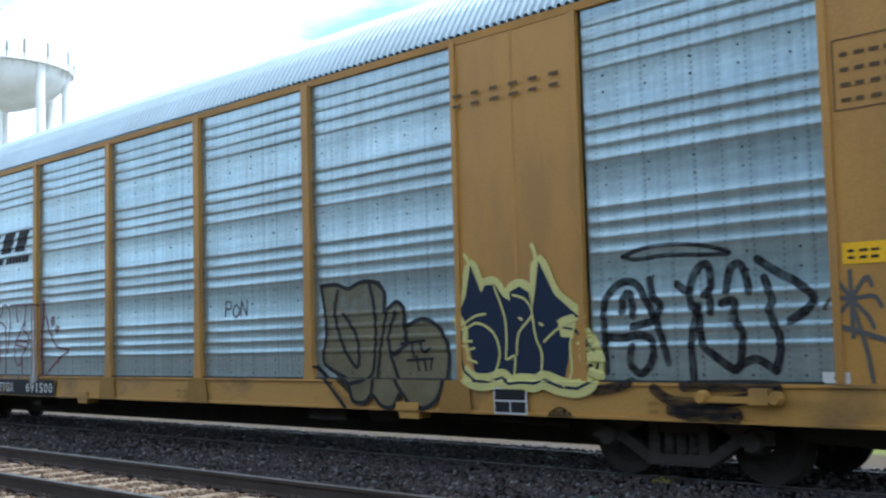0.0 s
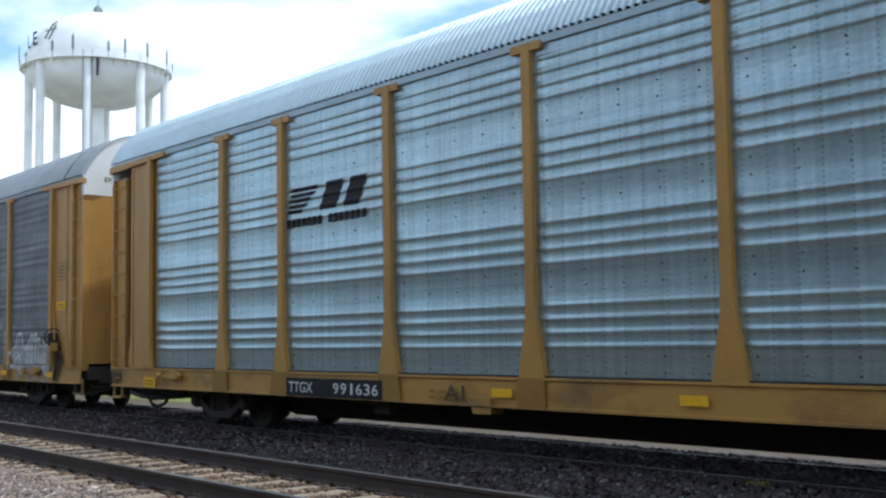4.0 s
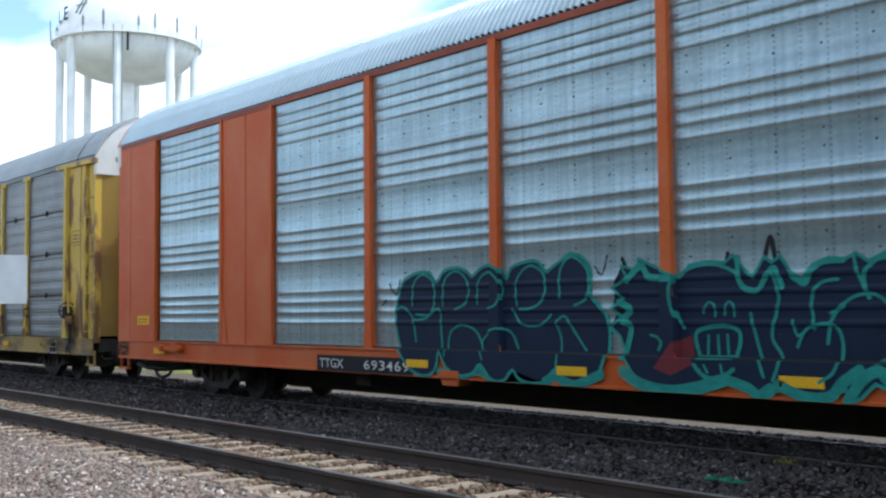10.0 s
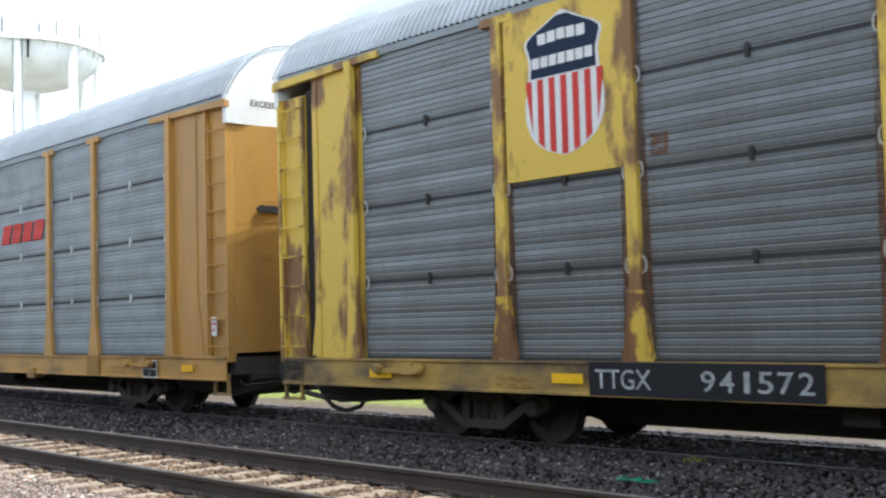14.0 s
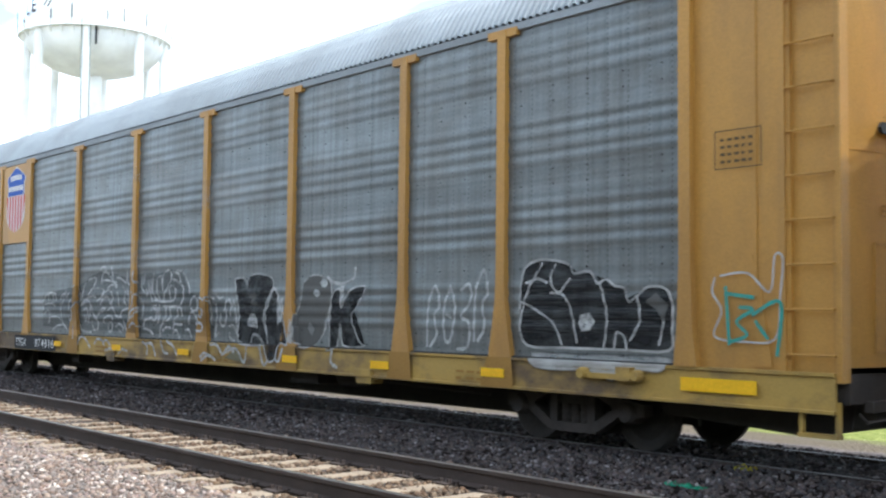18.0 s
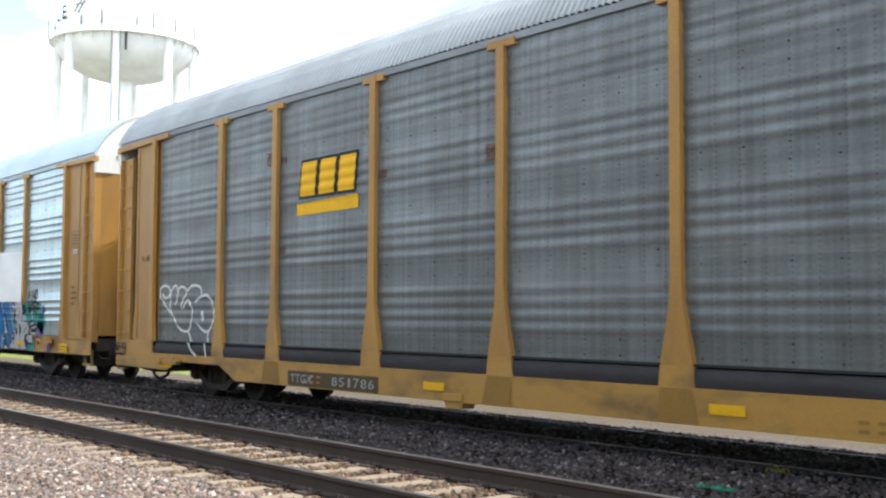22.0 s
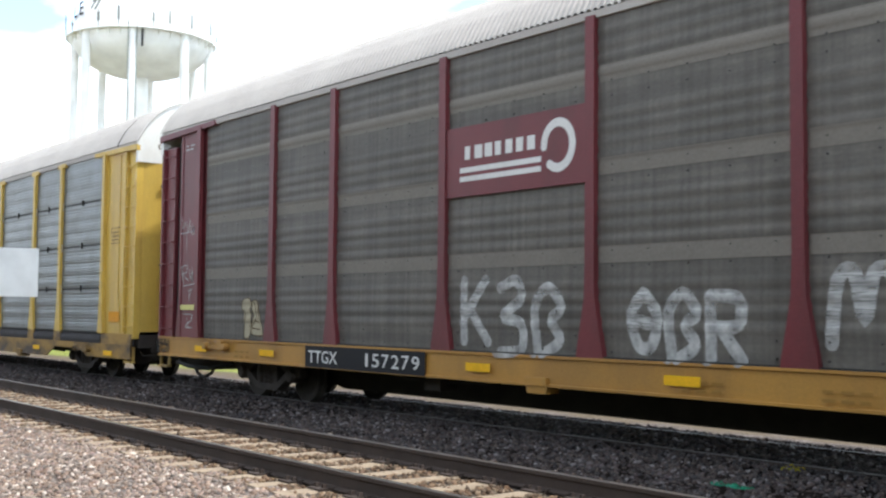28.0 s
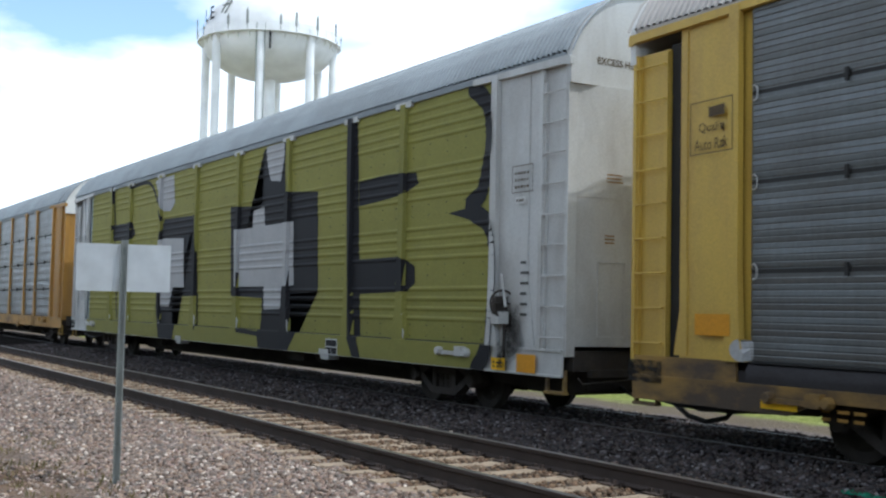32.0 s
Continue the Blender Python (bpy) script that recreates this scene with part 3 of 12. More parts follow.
def build_weeds():
    """Dry and green blades that stand in tufts on the soil beside the ballast."""
    rng = np.random.default_rng(21)
    s = Shape()
    for _ in range(260):
        cx, cy = rng.uniform(-16, -4), 1.5 + 1.9 * rng.random() ** 1.6
        for _ in range(9):
            x, y, h, a, lean = cx + rng.normal(0, 0.05), cy + rng.normal(0, 0.05), rng.uniform(0.04, 0.13), rng.uniform(0, math.tau), rng.uniform(0.01, 0.06)
            z, w = ground_height(y) - 0.01, 0.005
            dx, dy = math.cos(a), math.sin(a)
            s.add([(x - dy * w, y + dx * w, z), (x + dy * w, y - dx * w, z), (x + dx * lean * 0.4 + dy * w * 0.7, y + dy * lean * 0.4 - dx * w * 0.7, z + h * 0.6), (x + dx * lean, y + dy * lean, z + h)], [(0, 1, 2), (0, 2, 3)])
    tagged(new("weeds", s.mesh("weeds", pebble_material("dry_weed_blades", (0.10, 0.085, 0.04), (0.16, 0.15, 0.06), (0.28, 0.22, 0.12)))), "sparse dry weeds on brown soil beside the ballast", "weeds", kind="stuff")


build_weeds()

# ---------------------------------------------------------------- rail cars
# A car's own space: x = -u with u the way back from its leading end, y = 0 its middle line (the seen side is -y), z = 0 the top of its rails.
LENGTH, HALF = 27.15, 1.48
EDGES = (1.85, 4.6, 6.57, 9.4, 12.17, 15.0, 17.83, 20.65, 22.57, 25.2)
Z_SILL, Z_FLOOR, Z_EAVE = 0.49, 0.87, 4.93
PANEL_Y = -1.445
TRUCKS = (3.8, 23.4)


def ridged(z0, z1, ridges, half, top, depth):
    """A cross-section of horizontal ridges: (height, depth) pairs."""
    pts = [(z0, 0.0)]
    for z in ridges:
        if z0 + half < z < z1 - half:
            pts += [(z - half, 0.0), (z - half * 0.75, depth * 0.2), (z - half * 0.4, depth * 0.8), (z - top * 0.3, depth), (z + top * 0.3, depth), (z + half * 0.4, depth * 0.8), (z + half * 0.75, depth * 0.2), (z + half, 0.0)] if half > 0.04 else [(z - half, 0.0), (z - top, depth), (z + top, depth), (z + half, 0.0)]
    return pts + [(z1, 0.0)]


H_PANEL = Z_EAVE - Z_FLOOR
ZINC_PROFILE = ridged(0, H_PANEL, sorted(H_PANEL - 0.2 - t * 1.0 - r * 0.163 for t in range(5) for r in range(4)), 0.046, 0.014, 0.016)
DARK_PROFILE = ridged(0, H_PANEL, sorted(H_PANEL - 0.2 - t * 1.0 - r * 0.163 for t in range(5) for r in range(4)), 0.076, 0.024, 0.013)
TIERS = ((0.0, 0.985), (1.035, 1.985), (2.035, 2.995), (3.045, H_PANEL))
# fine slats on a sheet that is itself waved in three broad swells
TIER_PROFILE = [(z, d + 0.009 * (0.5 - 0.5 * math.cos(z * 3.5 * math.tau))) for z, d in ridged(0, 1.0, [0.05 + 0.0725 * i for i in range(13)], 0.036, 0.024, 0.006)]
SLOT_PROFILE = [(a + z * (b - a), d) for a, b in TIERS for z, d in TIER_PROFILE]
PROFILES = {"zinc": ZINC_PROFILE, "dark": DARK_PROFILE, "slot": SLOT_PROFILE}


def sheet(width, profile):
    """A ridged sheet with turned-in edges, its middle at x = 0, its foot at z = 0, facing -y."""
    s, verts, faces = Shape(), [], []
    cols = (-width / 2, -width / 2 + 0.03, width / 2 - 0.03, width / 2)
    for z, d in profile:
        for i, x in enumerate(cols):
            verts.append((x, -(d if 0 < i < 3 else 0.0), z))
    for j in range(len(profile) - 1):
        for i in range(3):
            faces.append((j * 4 + i, j * 4 + i + 1, j * 4 + i + 5, j * 4 + i + 4))
    s.add(verts, faces)
    n = len(profile)
    back = [(-width / 2, 0.02, profile[0][0]), (width / 2, 0.02, profile[0][0]), (width / 2, 0.02, profile[-1][0]), (-width / 2, 0.02, profile[-1][0])]
    return s.add(back, [(0, 1, 2, 3)])


def rivets(width, rows):
    s = Shape()
    n = max(3, round(width / 0.55))
    for z in rows:
        for i in range(n):
            x = (i + 0.5) / n * width - width / 2
            s.add([(x - 0.016, -0.004, z), (x, -0.004, z - 0.017), (x + 0.016, -0.004, z), (x, -0.004, z + 0.017), (x, -0.02, z)], [(0, 1, 4), (1, 2, 4), (2, 3, 4), (3, 0, 4)])
    return s


def post(foot, cap, low=0.0):
    """A side post: a folded channel that flares towards the sill, with a crosspiece at its top."""
    s = Shape()
    w, t = 0.075, -0.085
    h = H_PANEL
    lv = [(0.0, foot), (0.1, foot * 0.93), (0.35, foot * 0.7), (0.7, w * 1.2), (1.0, w * 1.04), (1.1, w), (h, w)]
    if low:
        lv = [(low, w * 1.02), (1.1, w), (h, w)]
    verts, faces = [], []
    for z, a in lv:
        verts += [(-a, 0.0, z), (-a * 0.985, t, z), (a * 0.985, t, z), (a, 0.0, z)]
    for j in range(len(lv) - 1):
        for i in range(3):
            faces.append((j * 4 + i, j * 4 + i + 1, j * 4 + i + 5, j * 4 + i + 4))
    s.add(verts, faces)
    if not low:
        s.add([(-foot, 0, 0), (-foot * 0.985, t, 0), (foot * 0.985, t, 0), (foot, 0, 0)], [(0, 1, 2, 3)])
    if cap:
        s.prism([(-0.26, -0.075), (0.26, -0.075), (0.26, 0.0), (-0.26, 0.0)], "z", h - 0.09, h + 0.012)
    return s


def post_foot(foot):
    """The flared foot of a post as a plate of its own, with a collar at its head."""
    s, w, t = Shape(), 0.083, -0.09
    s.prism([(-foot, 0.0), (foot, 0.0), (foot * 0.9, 0.1), (w, 0.72), (-w, 0.72), (-foot * 0.9, 0.1)], "y", t, 0.0)
    return s.box(-w - 0.012, w + 0.012, t - 0.008, 0.0, 0.7, 0.74)


def tow_lug():
    """A pulling lug on the sill: two bosses and the bar between them."""
    s = Shape().box(-0.42, 0.36, -0.05, -0.015, -0.05, 0.01)
    for x in (-0.42, 0.36):
        s.lathe([(0.0, -0.1), (0.055, -0.1), (0.07, -0.06), (0.07, 0.0)], "y", 10, (x, 0, 0))
    return s.box(0.1, 0.3, -0.09, 0.0, -0.06, 0.09)


def roof_arch(y):
    """Height of the roof over the rails: steep shoulders, then a nearly flat crown."""
    return float(np.interp(1.5 - abs(y), [-0.1, 0.0, 0.06, 0.2, 0.41, 0.67, 0.9, 1.2, 1.5], [4.96, 4.99, 5.12, 5.36, 5.6, 5.79, 5.89, 5.95, 5.97]))


ARCH = [s * (1.5 - o) for s, os in ((-1, (0.0, 0.06, 0.2, 0.41, 0.67, 0.9, 1.2, 1.5)), (1, (1.2, 0.9, 0.67, 0.41, 0.2, 0.06, 0.0))) for o in os]


def ribbed_roof(pitch, depth, u0, u1):
    s, verts, faces = Shape(), [], []
    n = int((u1 - u0) / pitch)
    us = []
    for i in range(n):
        a = u0 + (u1 - u0) * i / n
        us += [(a, 0.0), (a + pitch * 0.3, 0.0), (a + pitch * 0.45, depth), (a + pitch * 0.85, depth)]
    us.append((u1, 0.0))
    m = len(ARCH)
    for u, d in us:
        for y in ARCH:
            verts.append((-u, y * (1 + d * 0.5), roof_arch(y) + d))
    for j in range(len(us) - 1):
        for i in range(m - 1):
            faces.append((j * m + i, j * m + i + 1, (j + 1) * m + i + 1, (j + 1) * m + i))
    return s.add(verts, faces)


def channel(u0, u1, y, side):
    """A side sill of channel section with its flanges turned out."""
    o = [(0.0, Z_SILL), (-0.055, Z_SILL), (-0.055, Z_SILL + 0.03), (-0.025, Z_SILL + 0.035), (-0.025, Z_FLOOR - 0.035), (-0.055, Z_FLOOR - 0.03), (-0.055, Z_FLOOR), (0.0, Z_FLOOR)]
    return Shape().prism([(y + side * -a, z) for a, z in o], "x", -u0, -u1)


def dropped_sill(side, drop):
    """A deep side sill hung low between the trucks and arched over each of them, with a flange along its top."""
    z0, z1, y = Z_SILL - drop, Z_FLOOR - drop, side * (HALF + 0.02)
    foot = [(0.1, 0.34), (2.6, 0.33), (3.0, 0.5), (4.7, 0.5), (5.3, z0), (21.9, z0), (22.5, 0.5), (24.2, 0.5), (24.6, 0.33), (LENGTH - 0.1, 0.34)]
    s = Shape().prism([(-u, z) for u, z in foot] + [(-LENGTH + 0.1, z1), (-0.1, z1)], "y", y - 0.02, y + 0.004)
    s.box(-LENGTH + 0.1, -0.1, y - 0.024, y + 0.024, z1 - 0.03, z1 + 0.004)
    return s.box(-21.9, -5.3, y - 0.024, y + 0.024, z0 - 0.004, z0 + 0.03)


def wheelset():
    s = Shape()
    for side in (-1, 1):
        y = side * 0.7
        s.lathe([(0.09, y + side * 0.08), (0.1, y + side * 0.075), (0.3, y + side * 0.03), (0.37, y + side * 0.06), (0.42, y + side * 0.06), (0.425, y - side * 0.03), (0.45, y - side * 0.045), (0.45, y - side * 0.07), (0.36, y - side * 0.07), (0.3, y - side * 0.02), (0.1, y - side * 0.05)], "y", 24)
        for k in range(5):
            a = k * math.tau / 5
            s.box(0.2 * math.cos(a) - 0.03, 0.2 * math.cos(a) + 0.03, y + side * 0.04, y + side * 0.065, 0.2 * math.sin(a) - 0.03, 0.2 * math.sin(a) + 0.03)
    return s.tube([(0, -0.95, 0), (0, 0.95, 0)], 0.075, 10)


def side_frame():
    """A cast truck side frame with its two windows and the spring nest's opening."""
    s = Shape()
    top = [(-1.1, 0.42), (-1.1, 0.56), (-0.85, 0.6), (-0.45, 0.74), (0.45, 0.74), (0.85, 0.6), (1.1, 0.56), (1.1, 0.42), (0.72, 0.42), (0.62, 0.5), (0.4, 0.6), (-0.4, 0.6), (-0.62, 0.5), (-0.72, 0.42)]
    s.prism(top, "y", -0.08, 0.08)
    low = [(-0.8, 0.44), (-0.36, 0.17), (0.36, 0.17), (0.8, 0.44), (0.68, 0.5), (0.32, 0.28), (-0.32, 0.28), (-0.68, 0.5)]
    s.prism(low, "y", -0.09, 0.09)
    for x in (-0.3, 0.3):
        s.box(x - 0.06, x + 0.06, -0.08, 0.08, 0.25, 0.66)
    for x in (-0.15, 0.0, 0.15):
        s.lathe([(0.055, 0.28), (0.065, 0.32), (0.055, 0.36), (0.065, 0.4), (0.055, 0.44), (0.065, 0.48), (0.055, 0.5)], "z", 10, (x, 0, 0))
    s.box(-0.24, 0.24, -0.06, 0.06, 0.5, 0.6)
    for x in (-0.87, 0.87):
        s.lathe([(0.0, -0.15), (0.1, -0.15), (0.13, -0.1), (0.13, 0.1)], "y", 14, (x, 0, 0.45))
    return s


def bolster():
    return Shape().prism([(-0.2, 0.48), (0.2, 0.48), (0.24, 0.72), (-0.24, 0.72)], "y", -0.95, 0.95).box(-1.3, 1.3, -0.35, -0.28, 0.3, 0.38).box(-1.3, 1.3, 0.28, 0.35, 0.3, 0.38)


def coupler():
    s = Shape()
    s.box(-0.55, 0.0, -0.1, 0.1, 0.72, 0.9)
    s.prism([(0.0, -0.13), (0.16, -0.2), (0.3, -0.16), (0.33, -0.04), (0.18, -0.02), (0.16, 0.08), (0.28, 0.14), (0.24, 0.22), (0.05, 0.2), (0.0, 0.12)], "z", 0.67, 0.95)
    return s


def ladder(step):
    """An end ladder: two stiles and rungs, facing -y, 0.55 wide, from z = 0."""
    s = Shape()
    h = 3.85
    for x in (-0.25, 0.25):
        s.prism([(x - 0.028, 0.0), (x - 0.028, -0.05), (x + 0.028, -0.05), (x + 0.028, 0.0)], "z", 0, h)
    return s


def rung():
    return Shape().tube([(-0.25, 0, 0), (-0.25, -0.07, 0), (0.25, -0.07, 0), (0.25, 0, 0)], 0.013, 6)


def brake_wheel():
    s = Shape()
    ring = [(0.19 * math.cos(k * math.tau / 20), 0.0, 0.19 * math.sin(k * math.tau / 20)) for k in range(21)]
    s.tube(ring, 0.016, 6)
    for k in range(4):
        a = k * math.tau / 4
        s.tube([(0, -0.03, 0), (0.19 * math.cos(a), 0, 0.19 * math.sin(a))], 0.013, 6)
    return s.box(-0.1, 0.1, 0.03, 0.16, -0.16, 0.1)


def hose(sag, reach):
    return Shape().tube([(reach * k / 8, 0.03 * math.sin(0.8 * k), -sag * math.sin(math.pi * k / 8)) for k in range(9)], 0.03, 6)


def door_leaf(z0, z1, bulge):
    """Half of a curved end door, from the side to the middle, standing at x = 0 and bulging to +x."""
    s, verts, faces = Shape(), [], []
    n = 8
    for j, z in enumerate((z0, z1)):
        for k in range(n + 1):
            y = -1.42 + 1.42 * k / n
            verts.append((bulge * (1 - (y / 1.42) ** 2), y, z))
        for k in range(n + 1):
            y = -1.42 + 1.42 * k / n
            verts.append((bulge * (1 - (y / 1.42) ** 2) - 0.05, y, z))
    m = 2 * (n + 1)
    for k in range(n):
        faces += [(k, k + 1, m + k + 1, m + k), (n + 1 + k, m + n + 1 + k, m + n + 2 + k, n + 2 + k), (m + k, m + k + 1, m + n + 2 + k, m + n + 1 + k), (k, n + 1 + k, n + 2 + k, k + 1)]
    faces += [(0, m, m + n + 1, n + 1), (n, 2 * n + 1, m + 2 * n + 1, m + n)]
    return s.add(verts, faces)


def door_band(z0, z1, y0, y1, proud):
    """A raised band that follows the door's bulge between two widths."""
    ys = [y0 + (y1 - y0) * k / 6 for k in range(7)] if abs(y1 - y0) > 0.1 else [y0, y1]
    fwd = [(0.16 * (1 - (y / 1.42) ** 2) + proud, y) for y in ys]
    return Shape().prism(fwd + [(x - proud - 0.02, y) for x, y in fwd[::-1]], "z", z0, z1)


def end_cap(depth):
    """The closed end of the roof: from the door's head up to the arch."""
    ys = ARCH
    return Shape().prism([(ys[0], 4.55)] + [(y, roof_arch(y)) for y in ys] + [(ys[-1], 4.55)], "x", -depth, 0.0)


def build_end(car, sp, front):
    """The doors, roof end, ladders, header and coupler at one end of a car, built for the leading end and turned for the trailing one."""
    d = 1 if front else -1
    x0 = 0.0 if front else -LENGTH
    turn = pose(x0, 0, 0) if front else pose(x0, 0, 0, 0, 0, 180)
    frame_m, name = sp["frame"], sp["name"]
    plain = sp.get("plain")
    face = -0.06 if not plain else -0.1
    door_m, roof_m = sp.get("door", frame_m), sp.get("roof", M_ROOF)
    for side in (-1, 1):
        leaf = part("end_door", shared(("end_door", side), lambda: door_leaf(0.92, 4.55, 0.16), door_m, True), None, car, at=turn @ pose(face, 0, 0) @ (Matrix.Identity(4) if side < 0 else Matrix.Diagonal((1, -1, 1, 1))))
        part("door_seam", shared("door_seam", lambda: door_band(2.97, 2.99, -1.4, -0.03, 0.006), door_m), None, leaf)
        for za, zb, ya, yb in ((1.05, 1.07, -1.0, -0.55), (2.08, 2.1, -1.0, -0.55), (1.07, 2.08, -1.0, -0.985), (1.07, 2.08, -0.565, -0.55)):
            part("hatch_edge", shared(("hatch_edge", za, ya), lambda: door_band(za, zb, ya, yb, 0.012), door_m), None, leaf)
    if sp.get("strip"):
        ys = [-1.45 + 0.06 * k for k in range(8)]
        part("door_edge", Shape().prism([(0.16 * (1 - (y / 1.45) ** 2) + 0.03, y) for y in ys] + [(0.16 * (1 - (y / 1.45) ** 2) - 0.06, y) for y in ys[::-1]], "z", 0.8, 4.9), M_BOARD, car, "bare silver edge of the end door", at=turn @ pose(face, 0, 0))
    cap = part("roof_end", shared("roof_end", lambda: end_cap(0.1), sp.get("cap", M_WHITE)), None, car, "white-painted roof end above the doors", at=turn @ pose(0.02, 0, 0))
    part("roof_end_trim", shared("roof_end_trim", lambda: Shape().tube([(0.03, y * 1.005, roof_arch(y)) for y in ARCH], 0.014, 6), roof_m if not plain else frame_m, True), None, cap)
    if sp.get("slots"):
        for z in sp["slots"] if front else (2.35,):
            part("door_slot", shared("door_slot", lambda: Shape().prism([(-0.95, -0.055), (-0.12, -0.055), (-0.06, 0.0), (-0.12, 0.055), (-0.95, 0.055), (-1.0, 0.0)], "x", 0.13, 0.17), M_BLACK), None, car, "dark hand slot in the end door", at=turn @ pose(face, 0, z))
    # platform, buffer beam and coupler
    part("end_beam", shared("end_beam", lambda: Shape().box(-0.5, -0.03, -1.36, 1.36, 0.58, 0.86).box(-0.04, 0.06, -1.1, 1.1, 0.5, 0.6), M_UNDER), None, car, at=turn)
    part("coupler", shared("coupler", coupler, M_UNDER), None, car, at=turn @ pose(0.28, 0, -0.1))
    for y in (-0.35, 0.5):
        part("air_hose", shared(("air_hose", y), lambda: hose(0.27, 1.25), M_BLACK, True), None, car, at=turn @ pose(-0.55, y, 0.52))
    part("cut_lever", shared("cut_lever", lambda: Shape().tube([(0.06, -1.35, 0.5), (0.1, -1.3, 0.42), (0.1, -0.5, 0.45), (0.12, -0.3, 0.62)], 0.014, 6), M_UNDER), None, car, at=turn)
    for side in (-1, 1):
        mirror = turn @ (Matrix.Identity(4) if side * d < 0 else Matrix.Diagonal((1, -1, 1, 1)))
        seen = side * d * (1 if front else 1) < 0
        # steps under the corner
        part("corner_step", shared("corner_step", lambda: Shape().box(-0.5, -0.46, -1.47, -1.42, 0.28, 0.6).box(-0.12, -0.08, -1.47, -1.42, 0.28, 0.6).box(-0.5, -0.08, -1.5, -1.4, 0.26, 0.3), M_SILL_BROWN if not plain else frame_m), None, car, at=mirror)
        if plain:
            part("end_plate", shared("plain_end_plate", lambda: Shape().box(-1.85, -0.0, -HALF - 0.01, -HALF + 0.06, Z_FLOOR, 5.0).prism([(-0.0, -HALF - 0.01), (0.02, -HALF + 0.03), (0.02, -HALF + 0.1), (-0.1, -HALF + 0.1)], "z", 0.5, 5.02), frame_m), None, car, at=mirror)
            part("plate_seam", shared("plate_seam", lambda: Shape().box(-0.62, -0.6, -HALF - 0.016, -HALF, 0.9, 4.9).box(-1.32, -0.66, -HALF - 0.014, -HALF, 2.98, 3.0).box(-1.84, -1.76, -HALF - 0.03, -HALF, 0.88, 4.95), frame_m), None, car, at=mirror)
            continue
        part("door_post", shared("door_post", lambda: post(0.15, False), frame_m), None, car, at=mirror @ pose(-1.78, -HALF + 0.02, Z_FLOOR))
        part("end_plate", shared(("end_plate", front), lambda: Shape().box(-1.72, -0.72 if front else -0.86, PANEL_Y - 0.015, PANEL_Y + 0.04, Z_FLOOR, 4.9).box(-0.98, -0.95, PANEL_Y - 0.03, PANEL_Y, 0.9, 4.8).prism([(-1.0, 0.9), (-0.78, 0.9), (-0.9, 1.6), (-1.0, 2.0)], "y", PANEL_Y - 0.028, PANEL_Y), frame_m), None, car, at=mirror)
        part("post_backing", shared("post_backing", lambda: Shape().box(-2.15, -1.6, PANEL_Y + 0.025, PANEL_Y + 0.055, Z_FLOOR, 4.9), frame_m), None, car, at=mirror)
        part("corner_panel", shared(("corner_panel", front), lambda: Shape().box(-0.62, -0.09, -HALF + 0.06, -HALF + 0.1, 0.78, 4.86 if front else 4.66), frame_m), None, car, at=mirror)
        part("corner_post", shared(("corner_post", front), lambda: Shape().prism([(-0.09, -HALF - 0.012), (-0.03, -HALF - 0.012), (-0.03, -HALF + 0.14), (-0.05, -HALF + 0.14), (-0.05, -HALF + 0.06), (-0.09, -HALF + 0.06)], "z", 0.78, 4.84 if front else 4.66), frame_m), None, car, at=mirror)
        if front:
            part("corner_post", shared("corner_post_inner", lambda: Shape().prism([(-0.7, -HALF - 0.012), (-0.62, -HALF - 0.012), (-0.62, -HALF + 0.06), (-0.7, -HALF + 0.1)], "z", 0.78, 4.86), frame_m), None, car, at=mirror)
        # the gap's shade is an added dark strip set back behind the panel
        if not front:
            part("gap_seal", shared("gap_seal", lambda: Shape().box(-0.9, -0.6, -HALF + 0.11, -HALF + 0.13, 0.8, 4.72), M_SLOT), None, car, "dark strip standing in for the shade in the gap beside the corner panel", at=mirror)
        lad = part("ladder", shared("ladder", lambda: ladder(0), frame_m), None, car, at=mirror @ pose(-0.35, -HALF + 0.06, 0.78))
        for i in range(9):
            part("rung", shared("rung", rung, frame_m), None, lad, at=pose(0, -0.02, 0.25 + 0.43 * i))
        part("header_bar", shared("header_bar", lambda: Shape().prism([(-2.4, 4.87), (-2.4, 4.96), (0.0, 4.93), (0.03, 4.9), (0.03, 4.8), (0.0, 4.79), (-0.12, 4.82)], "y", -HALF - 0.05, -HALF + 0.03), sp.get("bar", frame_m)), None, car, "sloping header bar over the corner ladder", at=mirror)
    # draft gear under the platform, with the train line's hoses and rods
    part("draft_gear", shared("draft_gear", lambda: Shape().prism([(-2.7, 0.6), (-2.5, 0.3), (-0.7, 0.2), (-0.25, 0.3), (-0.2, 0.6)], "y", -0.95, 0.95), M_UNDER), None, car, at=turn)
    if not front:
        part("air_hose", shared("long_hose", lambda: Shape().tube([(0.35, -0.5, 0.46), (0.1, -0.62, 0.24), (-0.25, -0.7, 0.1), (-0.6, -0.74, 0.06), (-0.95, -0.76, 0.14), (-1.2, -0.76, 0.36)], 0.034, 7), M_BLACK, True), None, car, "sagging black air hose", at=turn @ Matrix.Diagonal((1, -1, 1, 1)))
        part("train_line", shared("train_line", lambda: Shape().tube([(0.2, -0.95, 0.33), (-0.4, -1.0, 0.27), (-1.3, -1.0, 0.26), (-2.3, -1.0, 0.4)], 0.04, 7), M_BLACK, True), None, car, "black pipe of the train line", at=turn @ Matrix.Diagonal((1, -1, 1, 1)))
        part("grease_stain", shared("grease_stain", lambda: Shape().box(-0.62, -0.02, -1.53, -1.52, 0.55, 0.82), P_GREASE), None, car, "black grease on the sill's corner", at=turn @ Matrix.Diagonal((1, -1, 1, 1)))
